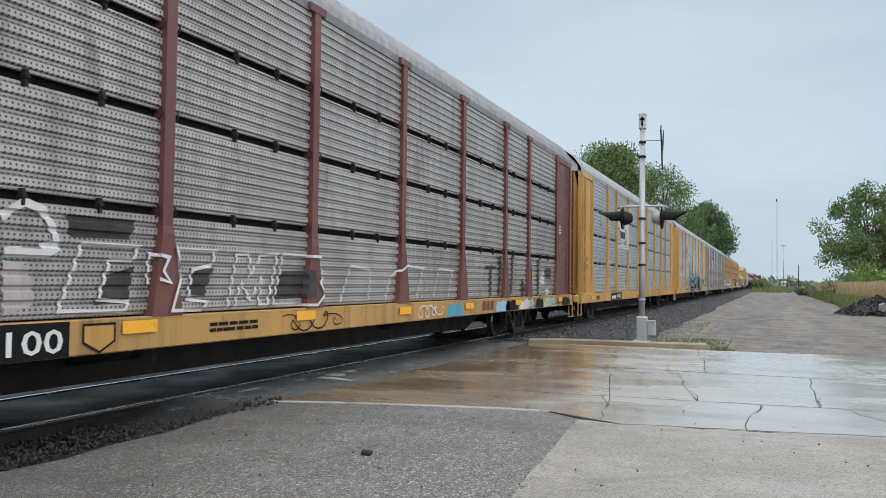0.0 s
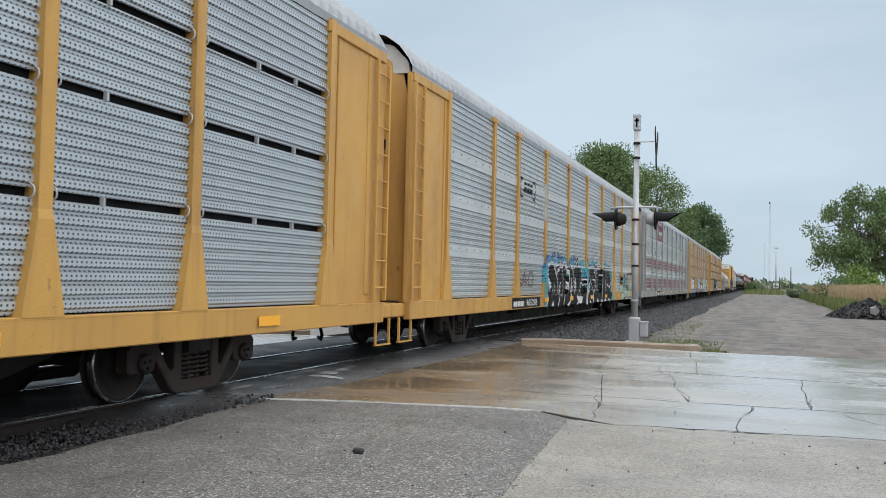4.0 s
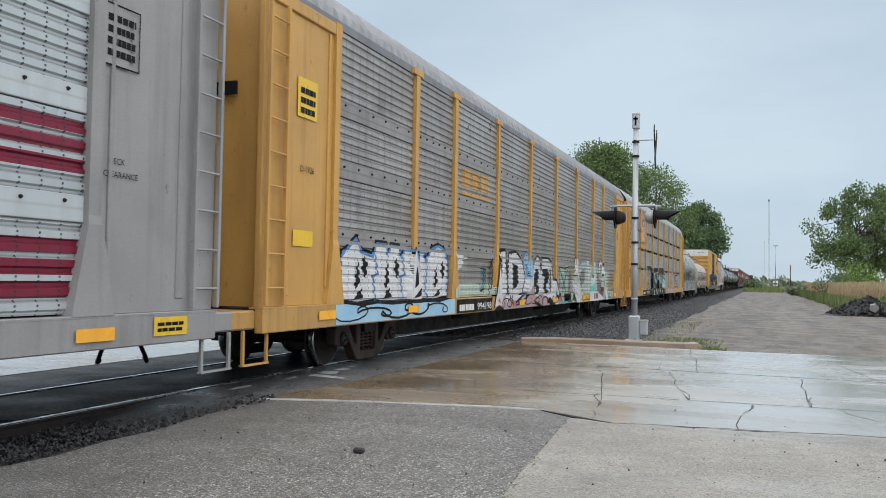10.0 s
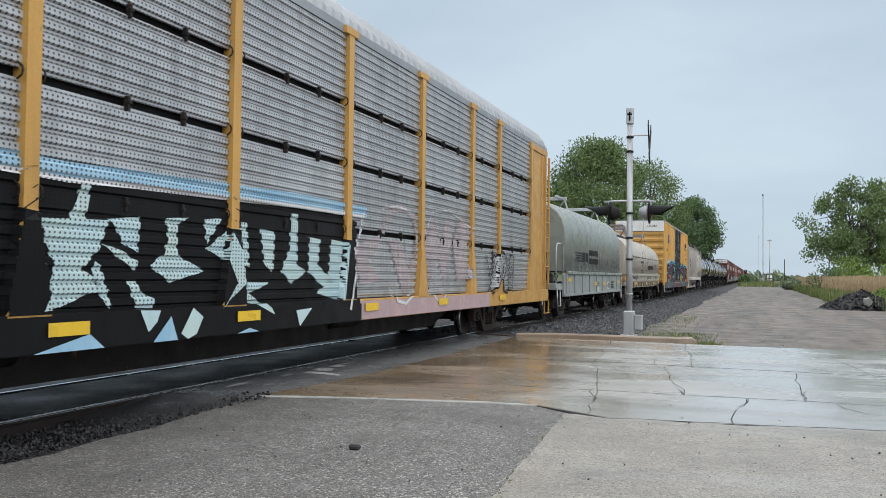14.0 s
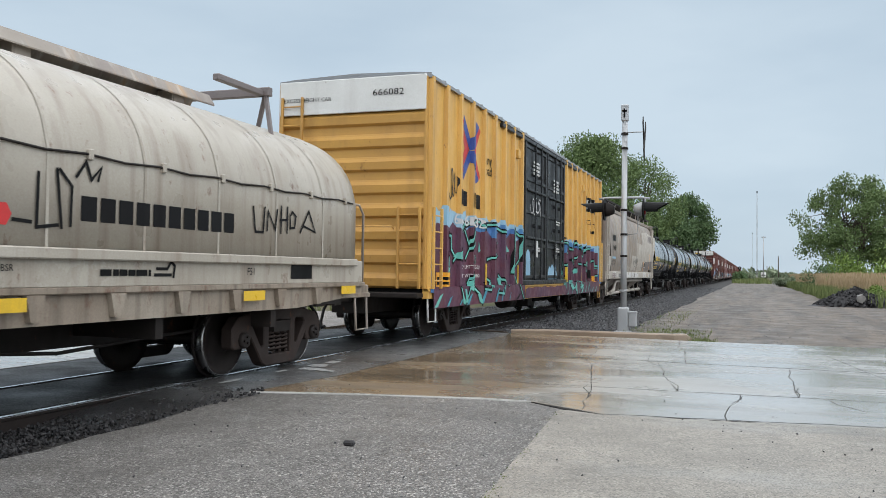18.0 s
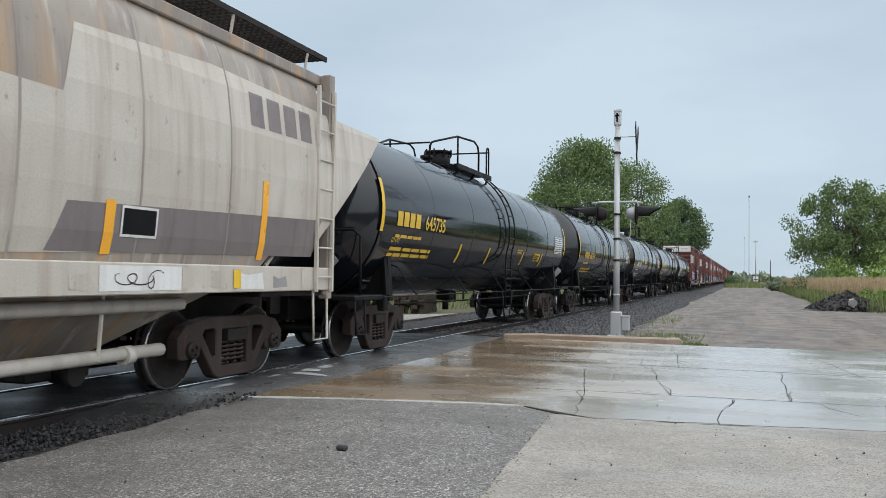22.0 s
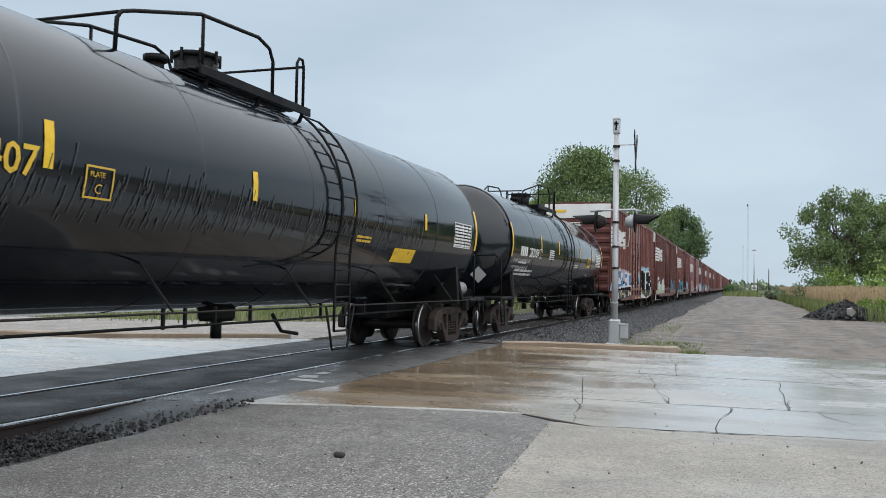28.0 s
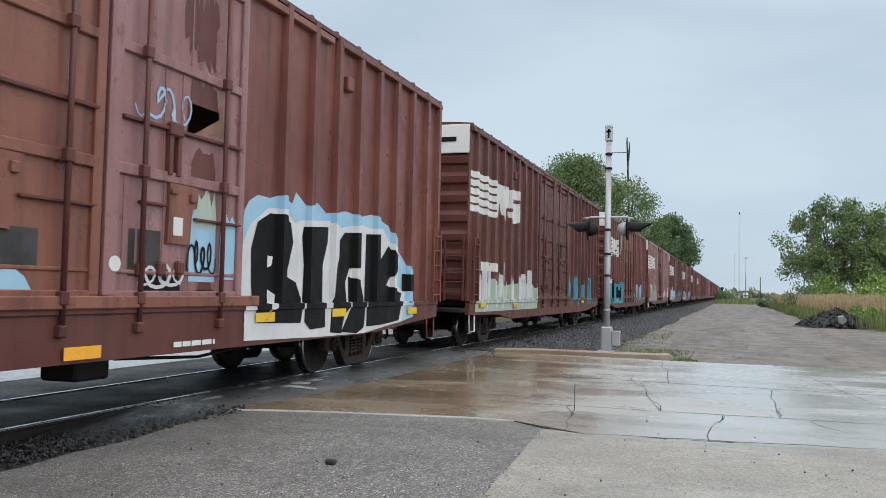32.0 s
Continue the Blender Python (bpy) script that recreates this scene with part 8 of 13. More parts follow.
block_piece(c5, RACK_SPARSE, -11.6, -7.4, 0.99, 1.9, 4, 4, PALE_SPRAY, BLUE_SPRAY, BLACK, 0.05, 0.012, BLACK)
decal(c5, "graffiti", [[(-1.98, 1.90), (-1.77, 2.05), (-1.65, 2.03), (-1.22, 1.89), (-1.19, 1.25), (-1.62, 0.97), (-1.95, 0.86)]], SKY_SPRAY, RACK_SPARSE, 0.008)
decal(c5, "graffiti", [[(-1.93, 1.61), (-1.81, 1.70), (-1.73, 1.39), (-1.40, 1.35), (-1.35, 1.82), (-1.25, 1.81), (-1.26, 1.25), (-1.62, 1.05), (-1.88, 1.08)]], PALE_SPRAY, RACK_SPARSE, 0.012)
decal(c5, "graffiti", stroke([(-1.98, 1.90), (-1.77, 2.04), (-1.65, 2.02), (-1.23, 1.88), (-1.23, 1.59)], 0.05), BLUE_SPRAY, RACK_SPARSE, 0.016)
decal(c5, "graffiti", stroke([(-1.70, 1.71), (-1.65, 1.44), (-1.40, 1.43)], 0.04), BLUE_SPRAY, RACK_SPARSE, 0.016)
decal(c5, "graffiti", [[(-1.22, 0.95), (-1.10, 1.50), (-0.93, 1.83), (-0.68, 1.97), (-0.40, 1.92), (-0.26, 1.68), (-0.19, 1.62), (-0.12, 1.94), (0.56, 1.94), (0.97, 1.84), (1.09, 1.62), (1.15, 1.44), (1.38, 1.25), (1.68, 0.95), (1.89, 0.87), (1.49, 0.67), (1.05, 0.67), (0.35, 0.84), (0.08, 0.90), (-0.38, 1.00), (-0.72, 0.94)]], PALE_SPRAY, RACK_SPARSE, 0.012)
decal(c5, "graffiti", stroke([(-1.22, 0.95), (-1.10, 1.50), (-0.93, 1.83), (-0.68, 1.97), (-0.40, 1.92), (-0.26, 1.68), (-0.19, 1.62), (-0.12, 1.94), (0.56, 1.94), (0.97, 1.84), (1.09, 1.62), (1.15, 1.44), (1.38, 1.25), (1.68, 0.95), (1.89, 0.87)], 0.05), BLACK, RACK_SPARSE, 0.018)
decal(c5, "graffiti", [[(-1.01, 1.03), (-0.91, 1.45), (-0.71, 1.64), (-0.47, 1.62), (-0.42, 1.41), (-0.61, 1.25), (-0.33, 1.15), (-0.45, 0.99), (-0.76, 0.97), (-0.68, 1.15), (-0.87, 1.18)]], BLACK, RACK_SPARSE, 0.016)
decal(c5, "graffiti", [[(-0.05, 1.64), (0.52, 1.66), (0.75, 1.49), (0.54, 1.25), (0.33, 1.19), (0.66, 1.01), (0.34, 0.97), (0.07, 1.14), (0.25, 1.42), (-0.03, 1.46)]], BLACK, RACK_SPARSE, 0.016)
decal(c5, "graffiti", [[(0.80, 1.67), (0.93, 1.62), (0.99, 1.13), (0.87, 0.98), (0.78, 1.25)]], BLACK, RACK_SPARSE, 0.016)
decal(c5, "graffiti", [[(-1.22, 0.85), (-0.86, 0.79), (-0.25, 0.67), (-0.71, 0.67), (-1.06, 0.74)]], BLACK, RACK_SPARSE, 0.02)
decal(c5, "graffiti", [[(0.35, 0.87), (0.55, 0.89), (1.26, 0.68), (1.49, 0.67), (1.05, 0.67), (0.54, 0.68)]], BLACK, RACK_SPARSE, 0.02)
decal(c5, "graffiti", [[(1.25, 1.12), (1.43, 0.94), (1.72, 0.90), (1.63, 0.79), (1.30, 0.92)]], BLACK, RACK_SPARSE, 0.02)
decal(c5, "graffiti", [[(-1.16, 1.06), (-1.00, 1.08), (-0.95, 1.00), (-1.13, 0.96)]], BRICK_SPRAY, RACK_SPARSE, 0.02)
decal(c5, "graffiti", [[(-0.68, 0.79), (-0.57, 0.82), (-0.55, 0.73), (-0.65, 0.71)]], BRICK_SPRAY, RACK_SPARSE, 0.02)
decal(c5, "graffiti", [[(0.07, 1.00), (0.21, 1.02), (0.20, 0.93)]], BRICK_SPRAY, RACK_SPARSE, 0.02)
decal(c5, "graffiti", [[(1.14, 0.90), (1.34, 0.92), (1.26, 0.79)]], BRICK_SPRAY, RACK_SPARSE, 0.02)
decal(c5, "graffiti", [[(1.66, 0.85), (1.91, 0.91), (1.80, 0.72), (1.63, 0.70)]], BRICK_SPRAY, RACK_SPARSE, 0.02)
decal(c5, "graffiti", [[(1.64, 1.44), (1.93, 1.79), (2.47, 1.74), (3.21, 1.81), (3.42, 1.24), (3.32, 0.79), (2.23, 0.67), (1.72, 0.85)]], GREEN_SPRAY, RACK_SPARSE, 0.008)
decal(c5, "graffiti", stroke([(1.73, 1.11), (1.82, 1.58), (2.04, 1.74), (2.03, 1.25), (1.84, 0.95)], 0.06), BLACK, RACK_SPARSE, 0.014)
decal(c5, "graffiti", stroke([(2.20, 1.59), (2.63, 1.24), (3.09, 0.87), (3.31, 1.09)], 0.06), BLACK, RACK_SPARSE, 0.014)
decal(c5, "graffiti", stroke([(3.13, 1.69), (2.63, 1.24), (2.29, 0.83)], 0.06), BLACK, RACK_SPARSE, 0.014)
decal(c5, "graffiti", stroke([(1.91, 1.65), (2.22, 1.11), (2.76, 1.61), (3.25, 1.47)], 0.05), TEAL, RACK_SPARSE, 0.016)
decal(c5, "graffiti", stroke([(1.97, 0.84), (2.23, 0.69), (2.79, 0.72)], 0.05), TEAL, RACK_SPARSE, 0.016)
decal(c5, "graffiti", stroke([(2.20, 1.73), (2.76, 1.68), (3.29, 1.77)], 0.04), BLACK, RACK_SPARSE, 0.014)
decal(c5, "graffiti", [[(3.38, 1.62), (5.68, 1.96), (10.16, 1.70), (10.39, 0.81), (3.74, 0.77)]], GREEN_SPRAY, RACK_SPARSE, 0.008)
decal(c5, "graffiti", stroke([(3.57, 1.63), (3.80, 1.48), (3.68, 1.40), (3.97, 1.60), (4.07, 1.44)], 0.03), LETTER_YELLOW, RACK_SPARSE, 0.016)
decal(c5, "graffiti", [[(5.03, 0.91), (6.27, 0.93), (6.36, 0.67), (4.92, 0.67)]], LETTER_YELLOW, RACK_SPARSE, 0.012)
decal(c5, "graffiti", [[(5.05, 1.64), (5.73, 1.76), (5.81, 1.37), (5.15, 1.14)]], GRIME, RACK_SPARSE, 0.013)
decal(c5, "graffiti", [[(5.22, 1.82), (5.34, 1.99), (5.63, 1.91), (5.54, 1.66)]], SKY_SPRAY, RACK_SPARSE, 0.013)
decal(c5, "graffiti", [[(5.09, 0.96), (5.33, 1.09), (5.37, 1.06), (5.16, 0.94)]], RED, RACK_SPARSE, 0.026)
decal(c5, "graffiti", [[(3.96, 1.00), (4.32, 0.90), (4.32, 0.86), (3.99, 0.96)]], RED, RACK_SPARSE, 0.026)
decal(c5, "graffiti", [[(4.42, 0.67), (4.87, 0.79), (4.88, 0.75), (4.45, 0.68)]], RED, RACK_SPARSE, 0.026)
decal(c5, "graffiti", [[(7.50, 0.93), (8.15, 1.09), (9.01, 1.14), (8.82, 0.69), (7.72, 0.67)]], MAROON, RACK_SPARSE, 0.013)
decal(c5, "graffiti", [[(3.23, 1.59), (3.57, 1.67), (3.73, 1.40), (3.47, 1.07), (3.25, 1.04)]], GREY_SPRAY, RACK_SPARSE, 0.013)
decal(c5, "graffiti", stroke([(4.15, 1.60), (4.14, 1.85), (4.23, 1.97), (4.41, 2.03), (4.54, 1.97), (4.61, 1.78), (4.60, 1.57)], 0.26), BLACK, RACK_SPARSE, 0.018)
decal(c5, "graffiti", stroke([(4.15, 1.60), (4.14, 1.85), (4.23, 1.97), (4.41, 2.03), (4.54, 1.97), (4.61, 1.78), (4.60, 1.57)], 0.19), PALE_SPRAY, RACK_SPARSE, 0.022)
decal(c5, "graffiti", [[(4.10, 1.70), (4.28, 1.61), (4.66, 1.57), (4.85, 1.36), (5.20, 0.96), (4.91, 0.87), (4.62, 1.15), (4.47, 1.36), (4.25, 1.41), (4.14, 1.53)]], PALE_SPRAY, RACK_SPARSE, 0.022)
decal(c5, "graffiti", [[(4.38, 1.85), (4.51, 1.84), (4.57, 1.65), (4.46, 1.71)]], BLACK, RACK_SPARSE, 0.026)
decal(c5, "graffiti", stroke([(4.63, 1.56), (4.99, 1.42), (5.38, 0.93)], 0.035), BLACK, RACK_SPARSE, 0.026)
decal(c5, "graffiti", stroke([(4.62, 1.15), (4.73, 0.82)], 0.03), BLACK, RACK_SPARSE, 0.026)
decal(c5, "graffiti", [[(3.70, 1.33), (4.02, 1.28), (4.15, 1.15), (4.27, 1.00), (4.28, 0.67), (4.17, 0.67), (3.80, 0.92)]], PALE_SPRAY, RACK_SPARSE, 0.02)
decal(c5, "graffiti", [[(3.65, 1.33), (3.72, 1.33), (3.86, 0.96), (3.81, 0.99)]], BLACK, RACK_SPARSE, 0.024)
decal(c5, "graffiti", [[(4.25, 1.28), (4.51, 1.20), (4.87, 0.87), (4.92, 0.67), (4.64, 0.67), (4.35, 0.67)]], PALE_SPRAY, RACK_SPARSE, 0.02)
decal(c5, "graffiti", [[(5.97, 2.02), (6.40, 2.02), (6.59, 1.64), (6.70, 0.92), (6.29, 0.89), (6.34, 1.38), (6.17, 1.81)]], PALE_SPRAY, RACK_SPARSE, 0.022)
decal(c5, "graffiti", stroke([(6.43, 2.03), (6.62, 1.64), (6.74, 0.93)], 0.03), BLACK, RACK_SPARSE, 0.026)
decal(c5, "graffiti", [[(6.38, 1.09), (7.14, 1.59), (7.25, 1.45), (6.69, 1.08)]], PALE_SPRAY, RACK_SPARSE, 0.022)
decal(c5, "graffiti", [[(7.26, 2.01), (7.56, 2.00), (7.87, 1.46), (7.96, 0.99), (7.60, 0.94), (7.42, 1.39)]], PALE_SPRAY, RACK_SPARSE, 0.022)
decal(c5, "graffiti", stroke([(7.59, 2.00), (7.91, 1.46), (8.00, 1.02)], 0.03), BLACK, RACK_SPARSE, 0.026)
decal(c5, "graffiti", stroke([(8.45, 1.67), (8.36, 1.89), (8.57, 2.02), (8.86, 1.97), (8.95, 1.72), (8.78, 1.57)], 0.22), BLACK, RACK_SPARSE, 0.018)
decal(c5, "graffiti", stroke([(8.45, 1.67), (8.36, 1.89), (8.57, 2.02), (8.86, 1.97), (8.95, 1.72), (8.78, 1.57)], 0.15), PALE_SPRAY, RACK_SPARSE, 0.022)
decal(c5, "graffiti", [[(8.85, 1.80), (9.06, 1.69), (9.53, 1.11), (9.94, 0.67), (9.43, 0.67), (9.15, 1.08)]], PALE_SPRAY, RACK_SPARSE, 0.022)
decal(c5, "graffiti", stroke([(9.06, 1.69), (9.56, 1.11), (10.02, 0.67)], 0.025), BLACK, RACK_SPARSE, 0.026)
decal(c5, "graffiti", [[(7.84, 1.46), (8.21, 1.66), (8.46, 1.40), (8.88, 1.36), (8.72, 1.01), (8.00, 0.98)]], GRIME, RACK_SPARSE, 0.02)
decal(c5, "graffiti", [[(6.79, 1.01), (7.86, 0.94), (9.17, 0.71), (8.48, 0.67), (7.18, 0.67), (6.69, 0.67), (6.29, 0.67), (6.39, 0.93)]], PALE_SPRAY, RACK_SPARSE, 0.02)
decal(c5, "graffiti", [[(4.80, 1.58), (5.01, 1.48), (4.99, 1.36), (4.87, 1.42)]], BLACK, RACK_SPARSE, 0.024)
decal(c5, "graffiti", [[(6.66, 1.31), (7.28, 1.38), (7.46, 0.96), (6.79, 1.01)]], MINT_SPRAY, RACK_SPARSE, 0.018)
decal(c5, "graffiti", stroke([(3.45, 1.73), (3.49, 1.53), (3.66, 1.58), (3.88, 1.54)], 0.03), YELLOW, RACK_SPARSE, 0.024)
decal(c5, "graffiti", stroke([(3.65, 1.91), (3.74, 1.68), (3.89, 1.33)], 0.03), YELLOW, RACK_SPARSE, 0.024)
decal(c5, "graffiti", stroke([(3.63, 1.47), (3.75, 1.59), (3.99, 1.67)], 0.03), YELLOW, RACK_SPARSE, 0.024)
tag_line(c5, RACK_SPARSE, 10.2, 12.2, 1.0, 1.6, 6, LETTER_YELLOW, 0.03, 9)
lettering(c5, "994198", -5.75, 0.73, 0.2, WHITE, SILL, 0.010, 0.012, 0.95)
decal(c5, "number_board", [rect(-7.0, -4.75, 0.69, 0.95)], BLACK, SILL, 0.006)
bars(c5, -6.85, 0.73, 0.9, 0.2, WHITE, SILL, 1, 0.010, 21)
decal(c5, "emblem", [[(7.0 + k * 0.27, 0.74), (7.0 + k * 0.27 + 0.2, 0.74), (7.0 + k * 0.27 + 0.24, 0.93), (7.0 + k * 0.27 + 0.04, 0.93)] for k in range(3)], MAROON, SILL, 0.026, "maroon three-block emblem")
reflectors(c5, ((-12.4, 0.78), (-9.4, 0.78), (-2.6, 0.74), (0.9, 0.74), (5.1, 0.76), (11.2, 0.76)), SILL)
lettering(c5, "D-1926", -12.85, 2.66, 0.12, BLACK, RACK_FLAT, 0.012, 0.0, 0.35)
decal(c5, "warning_label", [rect(-12.95, -12.45, 3.35, 3.85)], TAPE_YELLOW, RACK_FLAT, 0.012)
bars(c5, -12.88, 3.4, 0.38, 0.38, BLACK, RACK_FLAT, 3, 0.016, 22)
decal(c5, "warning_label", [rect(-13.0, -12.5, 1.72, 1.92)], TAPE_YELLOW, RACK_FLAT, 0.012)
end_lettering(c5, "994198", 0.3, 4.3, 0.17, BLACK, -13.62)
bars(c5, 12.1, 3.0, 0.3, 0.3, BLACK, RACK_FLAT, 3, 0.014, 23)

# grey car with a yellow emblem board and a teal-black mural
c6 = autorack(-11.1, "grey autorack car with yellow ends and a black and teal mural", SCREEN_GREY, YELLOW, YELLOW, YELLOW, "gap", DARK_STEEL, ROOF_GALV)
decal(c6, "sign_board", [rect(-8.98, -7.15, 2.96, 4.66)], YELLOW, RACK_FLAT, 0.008, "yellow board with a shield emblem")
shield = [(-8.47, 4.32), (-8.1, 4.42), (-7.72, 4.32), (-7.66, 4.0), (-7.68, 3.68), (-7.85, 3.47), (-8.1, 3.38), (-8.34, 3.47), (-8.5, 3.68), (-8.52, 4.0)]
decal(c6, "emblem", [shield], WHITE, RACK_FLAT, 0.012)
decal(c6, "emblem", [[(-8.47, 4.32), (-8.1, 4.42), (-7.72, 4.32), (-7.66, 4.02), (-8.52, 4.02)]], BLUE, RACK_FLAT, 0.015)
decal(c6, "emblem", [rect(-8.38, -8.1, 4.18, 4.24), rect(-8.06, -7.8, 4.18, 4.24), rect(-8.36, -8.08, 4.07, 4.13), rect(-8.04, -7.8, 4.07, 4.13)], WHITE, RACK_FLAT, 0.018)
decal(c6, "emblem", [rect(-8.44, -8.36, 3.62, 3.99), rect(-8.28, -8.2, 3.47, 3.99), rect(-8.13, -8.05, 3.42, 3.99), rect(-7.98, -7.9, 3.47, 3.99), rect(-7.83, -7.75, 3.6, 3.99)], RED, RACK_FLAT, 0.015)
lettering(c6, "BUILDING AMERICA", -8.85, 3.17, 0.15, BLACK, RACK_FLAT, 0.013, 0.0, 1.55)
decal(c6, "graffiti", [cloud(-6.2, 1.75, 0.67, 2.16, 41, 0.03, 40)], BLACK, RACK, 0.006)
burner(c6, RACK, -6.9, -4.8, 0.98, 1.9, 5, 2, SCREEN_GREY, PALE_SPRAY, None, 0.035, 0.010)
decal(c6, "graffiti", stroke([(-4.51, 2.21), (-3.84, 2.19), (-2.99, 2.21), (-1.53, 2.24), (-0.06, 2.28), (2.01, 2.26)], 0.15), SKY_SPRAY, RACK, 0.016)
decal(c6, "graffiti", stroke([(-4.51, 2.13), (-3.83, 2.11), (-2.99, 2.14), (-1.53, 2.16), (-0.06, 2.19), (1.92, 2.19)], 0.05), PALE_SPRAY, RACK, 0.02)
decal(c6, "graffiti", [[(-4.18, 1.77), (-3.34, 1.80), (-3.45, 1.54), (-3.65, 1.36), (-3.32, 1.17), (-3.57, 1.14), (-3.92, 1.03), (-4.14, 1.01), (-4.02, 1.24), (-3.96, 1.38), (-4.09, 1.61)]], MIST_SPRAY, RACK, 0.014)
decal(c6, "graffiti", [[(-3.83, 1.76), (-3.73, 1.97), (-3.67, 2.14), (-3.56, 2.24), (-3.58, 2.03), (-3.63, 1.78)]], MIST_SPRAY, RACK, 0.014)
decal(c6, "graffiti", [[(-3.35, 1.81), (-2.92, 1.86), (-2.95, 1.52), (-3.16, 1.60), (-3.24, 1.73)]], MIST_SPRAY, RACK, 0.014)
decal(c6, "graffiti", [[(-3.42, 1.59), (-3.16, 1.53), (-2.95, 1.44), (-2.96, 1.34), (-3.27, 1.50)]], MIST_SPRAY, RACK, 0.014)
decal(c6, "graffiti", [[(-3.51, 1.43), (-3.43, 1.39), (-3.28, 1.00), (-3.36, 1.04), (-3.54, 1.29)]], MIST_SPRAY, RACK, 0.014)
decal(c6, "graffiti", [[(-2.55, 1.87), (-2.20, 1.90), (-2.37, 1.80), (-2.36, 1.52), (-2.24, 1.47), (-1.89, 1.35), (-2.23, 1.29), (-2.46, 1.23), (-2.78, 1.40), (-2.56, 1.52), (-2.51, 1.68)]], MIST_SPRAY, RACK, 0.014)
decal(c6, "graffiti", [[(-3.08, 1.25), (-2.95, 1.25), (-2.91, 1.16), (-2.70, 1.08), (-2.70, 0.99), (-2.95, 1.00)]], MIST_SPRAY, RACK, 0.014)
decal(c6, "graffiti", [[(-1.93, 1.90), (-1.61, 1.93), (-1.87, 1.64)]], MIST_SPRAY, RACK, 0.014)
decal(c6, "graffiti", [[(-1.52, 1.80), (-1.28, 1.55), (-1.21, 1.23), (-1.54, 1.05), (-1.66, 0.95), (-1.40, 1.23), (-1.57, 1.48), (-1.88, 1.59)]], MIST_SPRAY, RACK, 0.014)
decal(c6, "graffiti", [[(-1.25, 1.91), (-1.12, 1.91), (-1.05, 1.41), (-1.18, 1.42)]], MIST_SPRAY, RACK, 0.014)
decal(c6, "graffiti", [[(-0.83, 1.86), (-0.51, 1.84), (-0.54, 1.35), (-0.73, 1.43)]], MIST_SPRAY, RACK, 0.014)
decal(c6, "graffiti", [[(-0.13, 2.09), (0.03, 2.09), (0.04, 1.44), (0.29, 1.37), (-0.10, 1.21), (-0.35, 1.37), (-0.15, 1.65)]], MIST_SPRAY, RACK, 0.014)
decal(c6, "graffiti", [[(0.35, 1.82), (0.64, 1.79), (0.59, 1.45), (1.08, 1.22), (0.72, 1.17), (0.32, 1.37)]], MIST_SPRAY, RACK, 0.014)
decal(c6, "graffiti", [[(0.95, 1.81), (1.39, 1.78), (1.25, 0.97), (0.55, 1.08), (0.88, 1.22)]], MIST_SPRAY, RACK, 0.014)
decal(c6, "graffiti", [[(-1.23, 1.24), (-0.60, 1.23), (-1.05, 1.10), (-0.67, 0.93), (-0.60, 0.85), (-1.17, 1.04)]], MIST_SPRAY, RACK, 0.014)
decal(c6, "graffiti", [[(-4.25, 0.67), (-3.63, 0.80), (-3.45, 0.67)]], SKY_SPRAY, RACK, 0.02)
decal(c6, "graffiti", [[(-2.99, 0.98), (-2.70, 0.97), (-2.75, 0.86), (-2.87, 0.77)]], MIST_SPRAY, RACK, 0.02)
decal(c6, "graffiti", [[(-2.80, 0.67), (-2.54, 0.91), (-2.43, 0.67)]], SKY_SPRAY, RACK, 0.02)
decal(c6, "graffiti", [[(-2.38, 0.73), (-2.19, 0.98), (-2.02, 0.88), (-2.13, 0.71), (-2.27, 0.67)]], MIST_SPRAY, RACK, 0.02)
decal(c6, "graffiti", [[(-0.11, 0.88), (0.30, 0.90), (-0.01, 0.68)]], MIST_SPRAY, RACK, 0.02)
decal(c6, "graffiti", [[(-1.39, 0.67), (-1.15, 0.72), (-0.95, 0.67)]], SKY_SPRAY, RACK, 0.02)
decal(c6, "graffiti", stroke([(1.96, 2.22), (1.69, 1.63), (1.52, 1.22), (1.43, 0.86)], 0.06), PALE_SPRAY, RACK, 0.02)
decal(c6, "graffiti", stroke([(2.68, 2.01), (2.76, 2.20), (3.07, 2.38), (3.52, 2.43), (3.91, 2.32), (4.09, 2.01), (3.99, 1.62), (3.67, 1.24)], 0.1), CHALK_PINK, RACK, 0.014)
decal(c6, "graffiti", [[(1.69, 1.73), (2.61, 1.97), (2.37, 1.62), (2.13, 1.56), (2.63, 1.24), (1.89, 1.18)]], CHALK_PINK, RACK, 0.012)
decal(c6, "graffiti", [[(2.88, 1.88), (3.36, 1.90), (3.57, 1.67), (3.93, 1.24), (3.52, 1.04), (3.23, 1.42)]], CHALK_PINK, RACK, 0.012)
decal(c6, "graffiti", [[(4.46, 1.96), (4.94, 2.42), (5.26, 1.95), (5.69, 2.53), (5.90, 1.99), (5.44, 1.14), (5.16, 1.66), (4.71, 1.15)]], CHALK_PINK, RACK, 0.012)
decal(c6, "graffiti", [[(5.93, 1.99), (6.38, 2.51), (7.13, 2.23), (6.58, 1.79), (7.16, 1.29), (6.22, 1.21)]], CHALK_PINK, RACK, 0.012)
decal(c6, "graffiti", stroke([(2.66, 2.36), (3.22, 2.45), (3.99, 2.37)], 0.035), PALE_SPRAY, RACK, 0.016)
decal(c6, "graffiti", stroke([(4.45, 2.04), (4.89, 2.48), (5.69, 2.57), (7.09, 2.29)], 0.035), PALE_SPRAY, RACK, 0.016)
decal(c6, "graffiti", stroke([(1.61, 1.64), (1.76, 1.34), (1.66, 1.10)], 0.04), PALE_SPRAY, RACK, 0.016)
